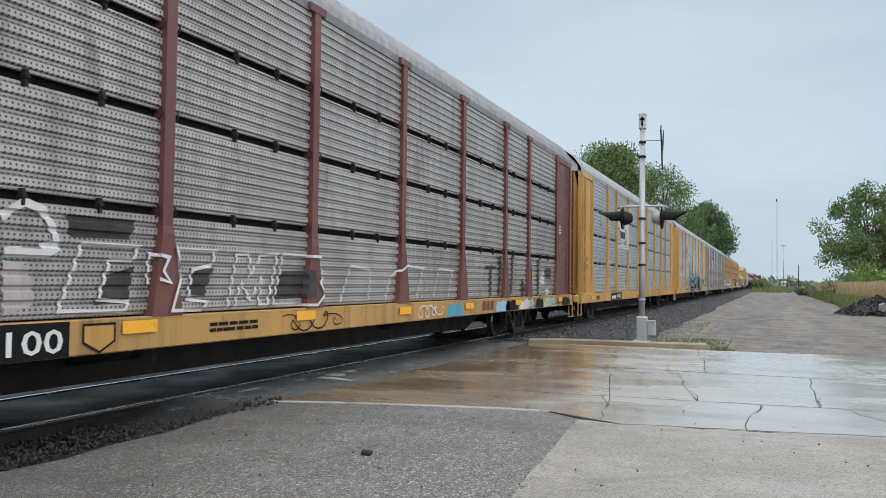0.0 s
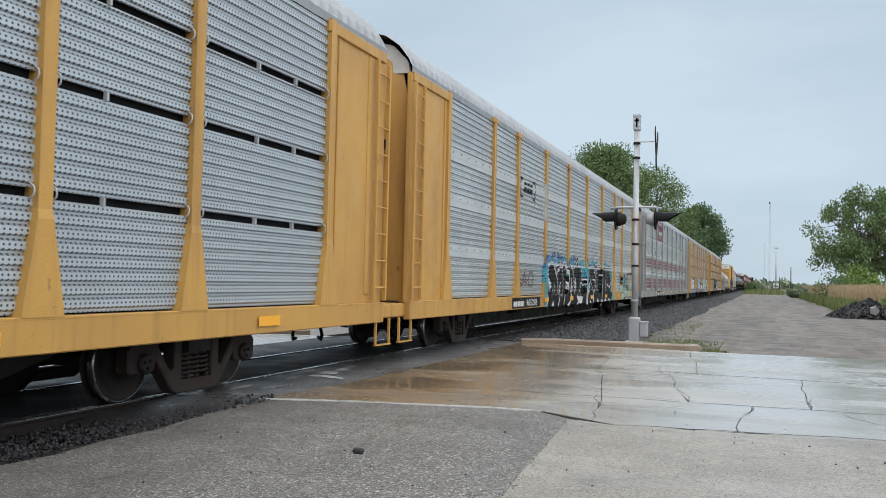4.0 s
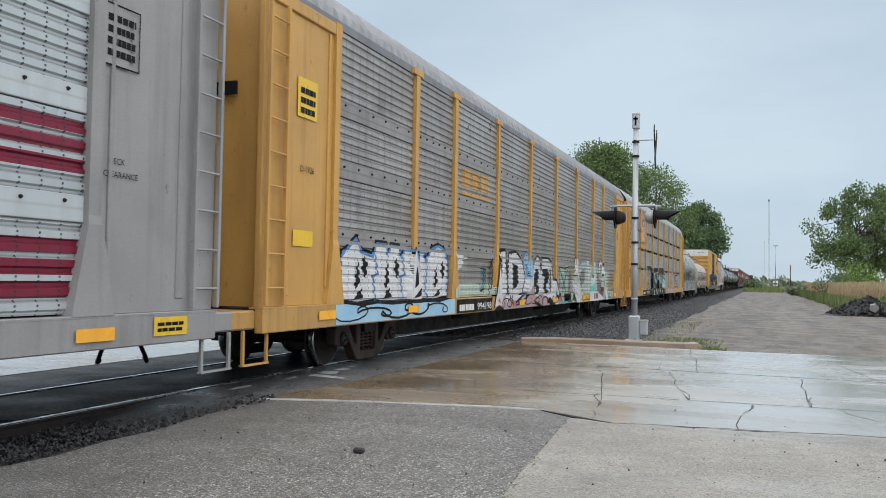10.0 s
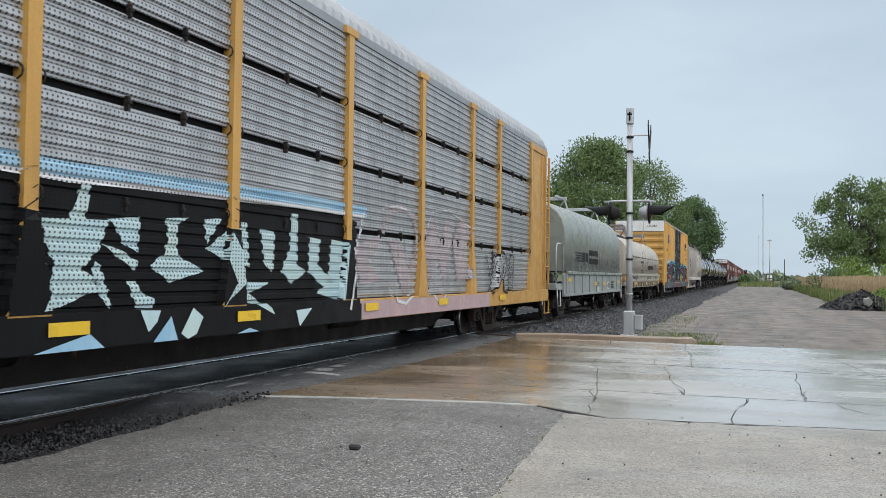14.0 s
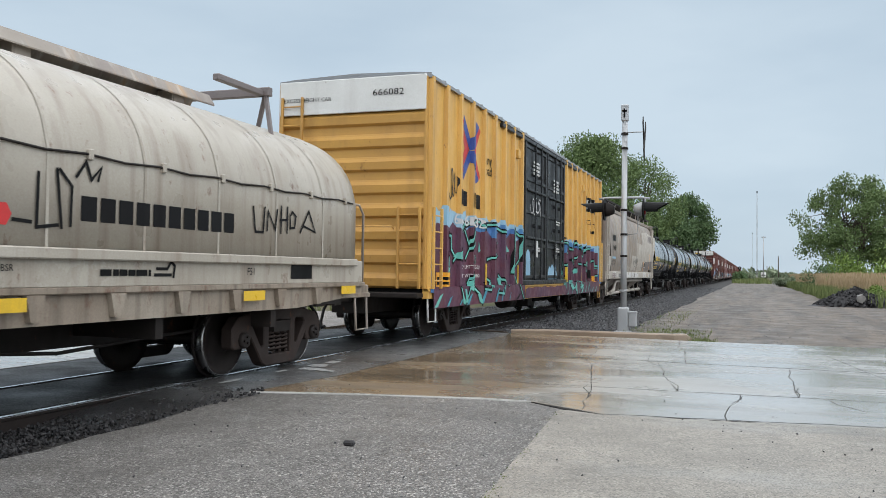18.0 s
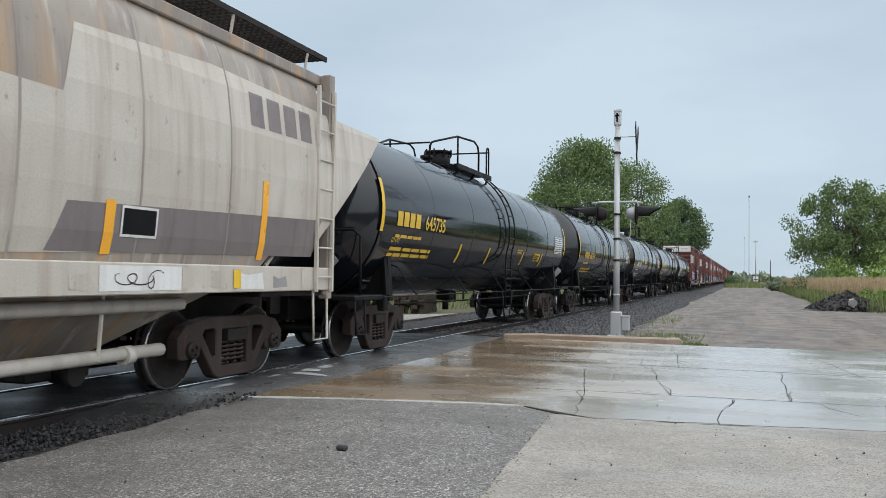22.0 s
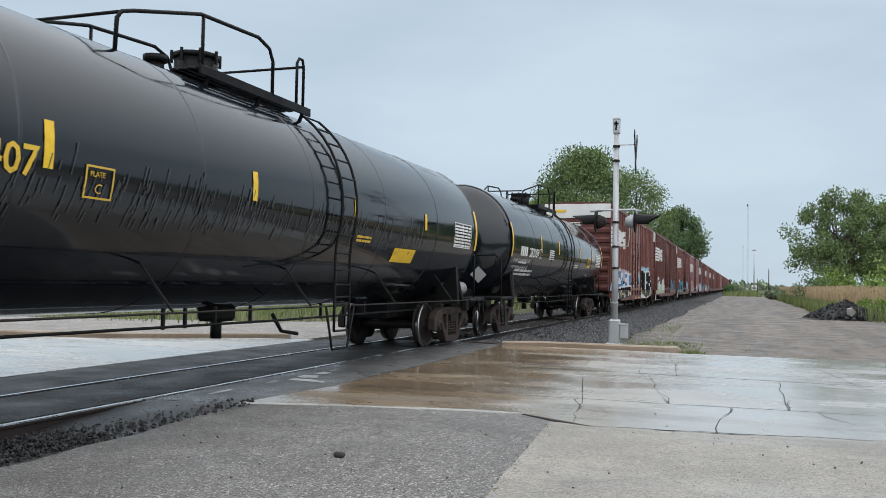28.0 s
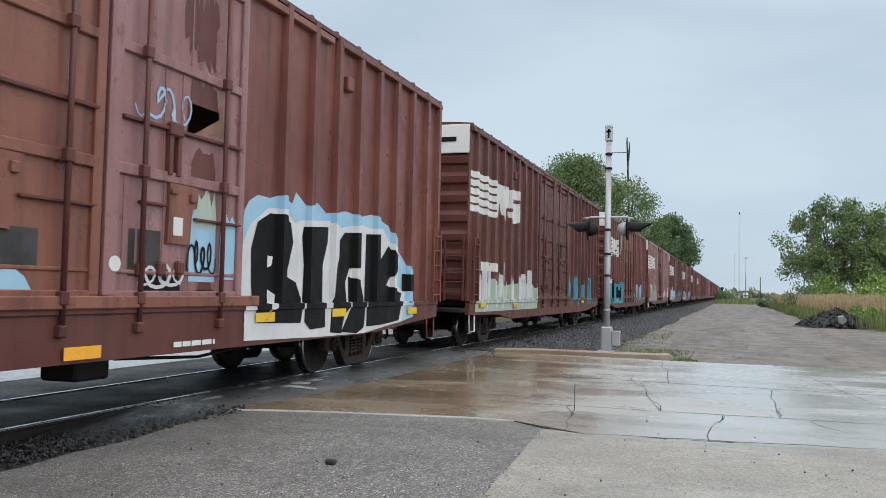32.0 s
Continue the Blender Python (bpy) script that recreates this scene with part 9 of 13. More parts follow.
decal(c6, "graffiti", stroke([(2.98, 1.12), (3.12, 0.92), (3.47, 0.87), (3.90, 1.05)], 0.05), PALE_SPRAY, RACK, 0.016)
decal(c6, "graffiti", stroke([(4.49, 1.10), (5.16, 0.80), (5.56, 1.11)], 0.035), PALE_SPRAY, RACK, 0.016)
decal(c6, "graffiti", stroke([(8.15, 1.76), (8.39, 1.31), (8.66, 1.78), (8.92, 1.31), (9.37, 1.70)], 0.03), BLACK, RACK, 0.018)
decal(c6, "graffiti", stroke([(8.10, 1.85), (8.54, 1.22), (8.73, 1.78), (9.12, 1.22), (9.50, 1.75)], 0.03), PALE_SPRAY, RACK, 0.016)
decal(c6, "graffiti", [rect(-4.0, 8.2, 0.68, 0.95)], PINK_SPRAY, (lambda y, z: 1.6, (), ()), 0.005)
decal(c6, "graffiti", [cloud(-6.0, 1.8, 0.68, 0.95, 44, 0.02, 20)], BLACK, SILL, 0.009)
burner(c6, RACK, 8.6, 10.6, 1.0, 1.8, 2, 11, SCREEN_GREY, BLACK, None, 0.04, 0.010)
decal(c6, "number_board", [rect(-8.4, -5.4, 0.70, 0.95)], BLACK, SILL, 0.011)
bars(c6, -8.25, 0.75, 0.75, 0.18, WHITE, SILL, 1, 0.015, 25)
lettering(c6, "993012", -6.85, 0.75, 0.2, WHITE, SILL, 0.015, 0.012, 1.05)
reflectors(c6, ((-9.2, 0.8), (-4.1, 0.8), (-1.4, 0.8), (1.9, 0.8), (5.0, 0.8), (8.9, 0.8)), SILL, TAPE_YELLOW)
reflectors(c6, ((-12.85, 0.8),), SILL)
tag_line(c6, RACK_FLAT, -12.95, -12.25, 2.75, 3.9, 51, BLACK, 0.05, 9, 0.03)
tag_line(c6, RACK_FLAT, -12.9, -12.2, 3.9, 4.5, 53, BLACK, 0.04, 6, 0.03)
tag_line(c6, RACK_FLAT, -12.95, -12.2, 1.5, 1.95, 52, BLACK, 0.035, 9, 0.03)
decal(c6, "warning_label", [rect(-13.05, -12.6, 1.98, 2.2)], TAPE_YELLOW, RACK_FLAT, 0.028)
bars(c6, -13.0, 2.02, 0.35, 0.14, BLACK, RACK_FLAT, 3, 0.032, 26)

# sprayed patches along the sills and on the murals
for y0, y1, mt, sd in ((6.3, 7.3, SKY_SPRAY, 61), (7.0, 8.0, BLACK, 62), (8.1, 9.4, PALE_SPRAY, 63), (9.6, 10.3, BLACK, 64), (10.4, 11.7, GREEN_SPRAY, 65), (12.4, 13.4, BLACK, 66), (-13.2, -9.0, PALE_SPRAY, 67), (3.4, 4.2, TEAL, 68)):
    decal(c1, "graffiti", [cloud(y0, y1, 0.69, 0.9, sd, 0.05, 8)], mt, SILL, 0.005)
for y0, y1, sd in ((-12.4, -11.0, 71), (8.8, 9.8, 72), (11.2, 12.6, 73)):
    tag_line(c1, SILL, y0, y1, 0.7, 0.93, sd, BLACK, 0.02, 9, 0.012)
rnd_d = random.Random(5)
for k in range(16):
    yy, zz, rr = rnd_d.uniform(-4.4, 1.9), rnd_d.uniform(1.82, 2.12), rnd_d.uniform(0.05, 0.12)
    decal(c3, "graffiti", [[(yy + rr * math.cos(a * 0.785), zz + rr * math.sin(a * 0.785)) for a in range(8)]], BLUE, RACK, 0.012)
for y0, y1, mt, sd in ((-11.9, -7.1, SKY_SPRAY, 81), (-4.2, -1.4, PALE_SPRAY, 82), (-1.4, 1.9, PINK_SPRAY, 83), (2.0, 4.4, GREEN_SPRAY, 84), (4.5, 6.9, PALE_SPRAY, 85), (8.6, 11.0, GREEN_SPRAY, 86)):
    decal(c5, "graffiti", [rect(y0, y1, 0.69, 0.966)], mt, SILL, 0.005)
    tag_line(c5, SILL, y0, y1, 0.7, 0.95, sd, BLACK, 0.035, 11, 0.012)

# scrawl and stencils on the silver car's end, and the warning disc on the corner post
end_lettering(c6, "CLOSE AND LOCK DOORS", 0.05, 2.78, 0.085, BLACK, -13.66, 0.95)
end_lettering(c6, "BEFORE MOVING CAR", 0.05, 2.66, 0.085, BLACK, -13.66, 0.85)
disc = [(-13.42 + 0.13 * math.cos(a * math.pi / 8), 1.55 + 0.16 * math.sin(a * math.pi / 8)) for a in range(16)]
decal(c6, "warning_disc", [disc], PINK_SPRAY, RACK_FLAT, 0.024, "faded round warning disc")
decal(c6, "warning_disc", stroke(disc + disc[:1], 0.03), RED, RACK_FLAT, 0.028)


# ---- coil cars ----
def coil_car(centre, label, kind):
    """A low steel-coil car under a long rounded hood."""
    green = kind == "green"
    hood_paint, sill_paint = (HOOD_GREEN, HOOD_SILL) if green else (HOOD_CREAM, HOOD_CREAM)
    car = thing("coil_car", label, "railway car", pose(TRACK_X, centre, 0), "cars of the freight train")
    TRAIN.append((car, centre))
    half, hood0, hood1 = (6.55, -5.55, 5.75) if green else (7.15, -6.45, 6.5)
    # hood section from the sill upward
    if green:
        sect = [(1.50, 1.50), (1.50, 2.72), (1.46, 2.92), (1.4, 3.16), (1.24, 3.4), (0.98, 3.6), (0.55, 3.76), (0.0, 3.82)]
    else:
        sect = [(1.50, 1.48), (1.50, 2.3)] + [(1.48 * math.cos(math.radians(a)), 2.3 + 1.1 * math.sin(math.radians(a))) for a in range(8, 89, 8)] + [(0.0, 3.4)]
    full = sect + [(-x, z) for x, z in sect[-2::-1]]
    b = bmesh.new()
    rings = []
    steps = [(hood0, 0.0)] + [(hood0 + 0.06, 0.06), (hood0 + 0.2, 0.0)] if not green else [(hood0, 0.3), (hood0 + 0.08, 0.12), (hood0 + 0.25, 0.0)]
    prof = steps + [(0.0, 0.0)] + ([(hood1 - 0.9, 0.0), (hood1 - 0.45, 0.05), (hood1 - 0.15, 0.2), (hood1, 0.45)] if green else [(hood1 - 0.2, 0.0), (hood1, 0.05)])
    for y, shrink in prof:
        rings.append([(x * (1 - shrink * 0.12), y, z - (z - 1.5) * shrink * 0.14) for x, z in full])
    sweep(b, rings, True, True)
    part("hood", b, hood_paint, car, "long rounded removable hood")
    # hood seams and rim
    for y in [hood0 + 0.9 + i * 1.22 for i in range(10 if not green else 9)]:
        b = bmesh.new()
        ring = [(x * 1.004, y, z + 0.004) for x, z in full]
        sweep(b, [ring, [(x, y + 0.035, z) for x, _, z in ring]], False, False)
        part("seam", b, hood_paint, car)
    for s in (-1, 1):
        b = bmesh.new()
        rounded(b, s * 1.53 - 0.035, s * 1.53 + 0.035, hood0 + 0.05, hood1 - 0.05, 1.40, 1.5, 0.012)
        part("hood_rim", b, hood_paint, car)
    if not green:
        b = bmesh.new()
        n = 13
        for s in (-1, 1):
            tube(b, [(s * 1.515, hood0 + 0.15 + (hood1 - hood0 - 0.3) * i / (2 * n), 2.32 + (0.012 if i % 2 else -0.012)) for i in range(2 * n + 1)], 0.012, 5)
        part("tie_cable", b, DARK_STEEL, car)
        for i in range(n):
            b = bmesh.new()
            rounded(b, 1.49, 1.535, -0.03, 0.03, -0.05, 0.05, 0.01)
            place("cable_lug", mesh_of("cable_lug", b), hood_paint, car, pose(0, hood0 + 0.4 + (hood1 - hood0 - 0.8) * i / (n - 1), 2.33))
        b = bmesh.new()
        prism(b, [(-0.19, 3.52), (-0.11, 3.66), (0.11, 3.66), (0.19, 3.52), (0.21, 3.52), (0.21, 3.535), (0.12, 3.675), (-0.12, 3.675), (-0.21, 3.535), (-0.21, 3.52)], "y", -2.0, 4.75)
        part("ridge_beam", b, HOPPER, car, "long folded steel lifting beam along the hood top")
        for y in (-1.4, 1.6, 4.1):
            b = bmesh.new()
            rounded(b, -0.13, 0.13, y - 0.12, y + 0.12, 3.28, 3.6, 0.02)
            part("beam_foot", b, HOPPER, car)
    # lifting frames on the hood
    spots = ((-2.2, 1, 4.12), (3.9, 1, 4.2)) if green else ((-2.5, 0, 3.85), (-0.1, 1, 4.1), (5.2, 0, 3.85))
    for y, box_type, zt in spots:
        b = bmesh.new()
        if box_type and not green:
            for sy in (-0.28, 0.28):
                for sx in (-1, 1):
                    rod(b, (sx * 0.28, y + sy * 0.9, zt), (sx * 0.62, y + sy * 1.9, 3.18), 0.035, 4)
            rounded(b, -0.34, 0.34, y - 0.34, y + 0.34, zt - 0.06, zt + 0.02, 0.01)
            rounded(b, 0.3, 0.36, y - 0.34, y + 0.34, zt - 0.22, zt, 0.01)
        else:
            for sx in (-1, 1):
                rod(b, (sx * 0.72, y, zt - 0.1), (sx * 0.95, y - 0.18, 3.0 if not green else 3.4), 0.035, 4)
                rod(b, (sx * 0.72, y, zt - 0.1), (sx * 0.4, y + 0.3, 3.25 if not green else 3.58), 0.035, 4)
            rounded(b, -0.8, 0.8, y - 0.05, y + 0.05, zt - 0.14, zt - 0.02, 0.01)
            rounded(b, 0.62, 0.72, y - 1.1, y + 0.05, zt - 0.14, zt - 0.06, 0.01)
        part("lifting_frame", b, GALV if green else GRIME, car, "steel lifting frame on top of the hood")
    # body sill
    surf = (lambda y, z: 1.5, (), ())
    if green:
        for s in (-1, 1):
            b = bmesh.new()
            rounded(b, s * 1.46 - 0.04, s * 1.46 + 0.04, -5.75, 5.9, 0.75, 1.4, 0.012)
            rounded(b, s * 1.48 - 0.06, s * 1.48 + 0.06, -5.75, 5.9, 0.72, 0.8, 0.012)
            part("side_sill", b, sill_paint, car)
        for i, y in enumerate((-5.5, -4.2, -2.9, -1.6, -0.2, 1.0, 2.85, 4.55, 5.7)):
            b = bmesh.new()
            rounded(b, 1.49, 1.545, y - 0.07, y + 0.07, 0.74, 1.4, 0.01)
            part("stake", b, sill_paint, car)
    else:
        for s in (-1, 1):
            b = bmesh.new()
            rounded(b, s * 1.47 - 0.03, s * 1.47 + 0.03, -6.5, 6.75, 1.16, 1.48, 0.01)
            part("letter_board", b, HOOD_CREAM, car)
            b = bmesh.new()
            prism(b, [(-6.6, 1.14), (6.85, 1.14), (6.85, 0.98), (4.9, 0.84), (-4.6, 0.84), (-6.6, 0.98)], "x", s * 1.4 - 0.04, s * 1.4 + 0.04)
            rounded(b, s * 1.42 - 0.08, s * 1.42 + 0.08, -6.6, 6.85, 1.10, 1.165, 0.01)
            part("side_sill", b, CREAM_GRIMY, car)
        for i in range(12):
            b = bmesh.new()
            y = -5.4 + i * 0.98
            prism(b, [(y - 0.1, 1.1), (y + 0.1, 1.1), (y + 0.05, 0.88), (y - 0.05, 0.88)], "x", 1.42, 1.5)
            part("stake", b, CREAM_GRIMY, car)
    b = bmesh.new()
    box(b, -0.34, 0.34, -half, half, 0.5, 0.95)
    box(b, -1.4, 1.4, -half + 0.9, half - 0.9, 0.86, 0.98)
    for y in (-4.4, -2.2, 0.0, 2.2, 4.4):
        box(b, -1.38, 1.38, y - 0.06, y + 0.06, 0.62, 0.95)
    part("underframe", b, DARK_STEEL, car)
    b = bmesh.new()
    rod(b, (0.75, -0.9, 0.62), (0.75, 0.1, 0.62), 0.18, 12)
    part("air_reservoir", b, DARK_STEEL, car)
    b = bmesh.new()
    rounded(b, 0.55, 0.9, -2.3, -1.9, 0.4, 0.8, 0.03)
    part("brake_valve", b, DARK_STEEL, car)
    b = bmesh.new()
    tube(b, [(0.8, 0.3, 0.6), (0.85, 1.4, 0.52), (0.8, 2.8, 0.58), (0.7, 4.0, 0.6)], 0.02, 5)
    part("brake_pipe", b, DARK_STEEL, car)
    # end platforms with rails
    for s in (-1, 1):
        b = bmesh.new()
        ya, yb = sorted((s * (half - 0.95), s * half))
        rounded(b, -1.42, 1.42, ya, yb, 0.98, 1.12, 0.015)
        rounded(b, 0.95, 1.45, ya, yb, 0.93, 1.0, 0.01)
        part("end_platform", b, sill_paint if green else CREAM_GRIMY, car)
        yy = s * (half - 0.3)
        handrail(car, [(1.42, s * (half - 0.9), 1.12), (1.42, s * (half - 0.9), 2.22), (1.41, s * (half - 0.7), 2.33), (1.38, yy, 2.33), (1.38, s * (half - 0.15), 2.2), (1.38, s * (half - 0.15), 1.1)], 0.02, GALV if green else HOPPER)
        handrail(car, [(1.42, yy - 0.2, 0.98), (1.45, yy - 0.2, 0.45), (1.45, yy + 0.2, 0.45), (1.42, yy + 0.2, 0.98)], 0.02, GALV if green else HOPPER, "step")
    # handbrake wheel on the leading end
    b = bmesh.new()
    pts = [(0.28 * math.cos(k * math.pi / 10), -half + 0.35, 2.0 + 0.28 * math.sin(k * math.pi / 10)) for k in range(21)]
    tube(b, pts, 0.025, 6)
    for k in range(5):
        a = k * 1.2566
        rod(b, (0, -half + 0.35, 2.0), (0.28 * math.cos(a), -half + 0.35, 2.0 + 0.28 * math.sin(a)), 0.015, 5)
    rounded(b, -0.2, 0.2, -half + 0.4, -half + 0.7, 1.1, 2.2, 0.03)
    place("brake_wheel", mesh_of("brake_wheel", b), TRUCK_STEEL, car, pose(0.75, 0, 0))
    if green:
        reflectors(car, ((-5.3, 1.18), (-0.7, 1.02), (1.2, 1.03), (4.75, 1.08)), (lambda y, z: 1.5, (), ()), TAPE_YELLOW)
        decal(car, "emblem", [[(-4.2 + 0.08 * k, 2.14 - 0.085 * k), (-3.1, 2.14 - 0.085 * k), (-3.04, 2.09 - 0.085 * k), (-4.14 + 0.08 * k, 2.09 - 0.085 * k)] for k in range(4)], BLACK, surf, 0.008, "black striped emblem")
        decal(car, "emblem", [rect(-2.95, -2.45, 1.83, 2.15), rect(-2.35, -1.9, 1.83, 2.15)], BLACK, surf, 0.008)
        decal(car, "emblem", [[(-1.75 + k * 0.23, 2.07), (-1.57 + k * 0.23, 2.07), (-1.54 + k * 0.23, 2.27), (-1.72 + k * 0.23, 2.27)] for k in range(8)] + [[(-1.75 + k * 0.23, 1.78), (-1.57 + k * 0.23, 1.78), (-1.54 + k * 0.23, 1.98), (-1.72 + k * 0.23, 1.98)] for k in range(8)], BLACK, surf, 0.008)
        decal(car, "mark", [[(-0.3, 1.72), (-0.16, 1.72), (-0.23, 1.63)]], BLACK, surf, 0.008)
        decal(car, "data_panel", [rect(2.25, 2.7, 0.86, 1.15)], WHITE, surf, 0.006)
        decal(car, "data_panel", [rect(2.3, 2.44, 0.9, 1.1), rect(2.5, 2.66, 0.9, 1.1)], BLACK, surf, 0.010)
        bars(car, 0.05, 1.0, 0.35, 0.18, BLACK, surf, 3, 0.008, 31)
        decal(car, "data_panel", [rect(-0.1, 0.25, 0.82, 0.96)], WHITE, surf, 0.006)
        bars(car, 3.1, 0.9, 0.7, 0.3, BLACK, surf, 3, 0.008, 32)
    else:
        side_surf = (lambda y, z: 1.5, (), ())
        lettering(car, "623812", -4.15, 1.24, 0.24, BLACK, side_surf, 0.008, 0.012, 1.0)
        bars(car, -4.85, 1.26, 0.45, 0.2, BLACK, side_surf, 1, 0.008, 41)
        lettering(car, "LD LMT 222400", -2.62, 1.36, 0.075, BLACK, side_surf, 0.008, 0, 0.85)
        lettering(car, "LT WT 63600", -2.62, 1.26, 0.075, BLACK, side_surf, 0.008, 0, 0.85)
        lettering(car, "GBSR", 0.05, 1.3, 0.08, BLACK, side_surf, 0.008)
        lettering(car, "F51", 3.6, 1.27, 0.12, BLACK, side_surf, 0.008)
        bars(car, 1.2, 1.26, 0.7, 0.1, BLACK, side_surf, 1, 0.008, 42)
        decal(car, "emblem", stroke([(1.95, 1.27), (2.2, 1.27)], 0.03) + stroke([(1.98, 1.33), (2.14, 1.33), (2.2, 1.4), (2.26, 1.36), (2.24, 1.25)], 0.03), BLACK, side_surf, 0.008)
        bars(car, -1.95, 2.05, 1.1, 0.17, BLACK, side_surf, 1, 0.008, 43)
        arch = [(-1.3 + 0.17 * math.cos(math.radians(a)), 1.83 + 0.17 * math.sin(math.radians(a))) for a in range(-30, 200, 20)]
        decal(car, "emblem", stroke(arch, 0.05) + stroke([(-1.98, 1.68), (-1.3, 1.68)], 0.05) + stroke([(-1.98, 1.6), (-1.2, 1.6), (-1.18, 1.72)], 0.05), BLACK, side_surf, 0.008)
        decal(car, "emblem", [rect(0.95 + k * 0.24, 1.14 + k * 0.24, 1.74, 1.96) for k in range(10)], BLACK, side_surf, 0.008, "black block letters, worn")
        decal(car, "graffiti", stroke([(-5.04, 2.22), (-4.92, 2.00), (-5.01, 1.77)], 0.05), GREY_SPRAY, side_surf, 0.012)
        decal(car, "graffiti", stroke([(-4.42, 2.17), (-4.23, 2.00), (-4.34, 1.83), (-4.08, 1.75)], 0.05), GREY_SPRAY, side_surf, 0.012)
        decal(car, "graffiti", stroke([(-4.45, 2.18), (-4.13, 2.28), (-3.71, 2.27), (-3.61, 2.08)], 0.05), GREY_SPRAY, side_surf, 0.012)
        decal(car, "graffiti", stroke([(-5.43, 2.18), (-5.09, 2.18), (-4.93, 2.22)], 0.05), GREY_SPRAY, side_surf, 0.012)
        decal(car, "graffiti", stroke([(-4.65, 1.90), (-4.58, 1.79)], 0.05), GREY_SPRAY, side_surf, 0.012)
        decal(car, "graffiti", stroke([(3.69, 2.07), (3.74, 1.78), (3.91, 1.78), (3.94, 2.08)], 0.03), BLACK, side_surf, 0.014)
        decal(car, "graffiti", stroke([(4.00, 1.81), (4.02, 2.04), (4.19, 1.82), (4.23, 2.07)], 0.03), BLACK, side_surf, 0.014)
        decal(car, "graffiti", stroke([(4.33, 2.12), (4.32, 1.79)], 0.03), BLACK, side_surf, 0.014)
        decal(car, "graffiti", stroke([(4.48, 2.12), (4.47, 1.80)], 0.03), BLACK, side_surf, 0.014)
        decal(car, "graffiti", stroke([(4.31, 1.95), (4.48, 1.96)], 0.03), BLACK, side_surf, 0.014)
        decal(car, "graffiti", stroke([(4.60, 2.07), (4.69, 2.02), (4.66, 1.87), (4.55, 1.86), (4.54, 2.01), (4.60, 2.07)], 0.03), BLACK, side_surf, 0.014)
        decal(car, "graffiti", stroke([(4.81, 1.82), (5.03, 2.11), (5.21, 1.84), (4.87, 1.91)], 0.03), BLACK, side_surf, 0.014)
        decal(car, "graffiti", stroke([(0.46, 2.11), (0.45, 1.66), (0.68, 1.69)], 0.03), BLACK, side_surf, 0.014)
        decal(car, "graffiti", stroke([(0.66, 2.16), (0.72, 1.67)], 0.03), BLACK, side_surf, 0.014)
        decal(car, "graffiti", stroke([(0.69, 2.16), (0.83, 2.03), (0.82, 1.69)], 0.03), BLACK, side_surf, 0.014)
        decal(car, "graffiti", stroke([(0.88, 2.12), (0.99, 2.26), (1.06, 2.11), (1.18, 2.23), (1.14, 2.11)], 0.03), BLACK, side_surf, 0.014)
        decal(car, "graffiti", stroke([(0.21, 1.71), (0.39, 1.70)], 0.03), BLACK, side_surf, 0.014)
        decal(car, "mark", [[(0.1 + 0.1 * math.cos(k), 1.75 + 0.1 * math.sin(k)) for k in (0, 1.05, 2.1, 3.14, 4.2, 5.2)]], RED, side_surf, 0.01)
        reflectors(car, ((-5.9, 1.0), (-4.25, 0.98), (-0.1, 0.97), (3.5, 0.97), (6.0, 1.0)), side_surf, TAPE_YELLOW)
        decal(car, "warning_label", [rect(-6.4, -5.8, 1.6, 1.74)], TAPE_YELLOW, side_surf, 0.01)
        decal(car, "data_panel", [rect(4.6, 5.15, 1.22, 1.42)], BLACK, side_surf, 0.008)
        end_lettering(car, "623812", -0.2, 1.66, 0.2, BLACK, hood0 - 0.012, 0.75)
        end_lettering(car, "FOR USE ON", -0.75, 2.55, 0.09, BLACK, hood0 - 0.012)
    ends(car, -half - 0.15, half + 0.15)
    trucks(car, (-half + 2.15, half - 2.1), 0.457)
    return car


coil_car(11.0, "pale grey-green coil car with a smooth rounded hood", "green")
coil_car(25.65, "cream coil car with a stained barrel-shaped hood", "cream")


# ---- boxcars ----
def box_rib(ribs, door, depth=0.085, width=0.075):
    def fn(y, z):
        if door[0] < y < door[1]:
            return 1.50
        for r in ribs:
            d = abs(y - r)
            if d < width:
                return 1.50 + depth * min(1.0, (width - d) / (width * 0.25))
        return 1.50
    cuts = sorted([r + k * width for r in ribs for k in (-1.0, -0.75, 0.75, 1.0)] + [door[0], door[1]])
    return (fn, (), cuts)


def corrugated_end(L, z0, z1, n):
    """A car end pressed into broad level ribs."""
    b = bmesh.new()
    prof = []
    step = (z1 - z0) / n
    for i in range(n):
        z = z0 + i * step
        prof += [(z, 0.0), (z + step * 0.1, -0.07), (z + step * 0.42, -0.085), (z + step * 0.58, -0.02), (z + step * 0.66, 0.0)]
    prof.append((z1, 0.0))
    sweep(b, [[(x, y, z) for z, y in prof] for x in (-1.49, 1.49)], False, False)
    for s in (-1, 1):
        box(b, s * 1.49 - 0.02, s * 1.49 + 0.02, -0.09, 0.02, z0, z1)
    return mesh_of("end_wall", b)


BOX_HALF = 9.4
RIBS_A = [-9.3 + i * 0.815 for i in range(9)] + [2.75 + i * 0.815 for i in range(9)]
RIBS_N = [-9.0 + i * 0.78 for i in range(9)] + [3.3 + i * 0.765 for i in range(8)] + [9.3]
BOX_MESHES = {}


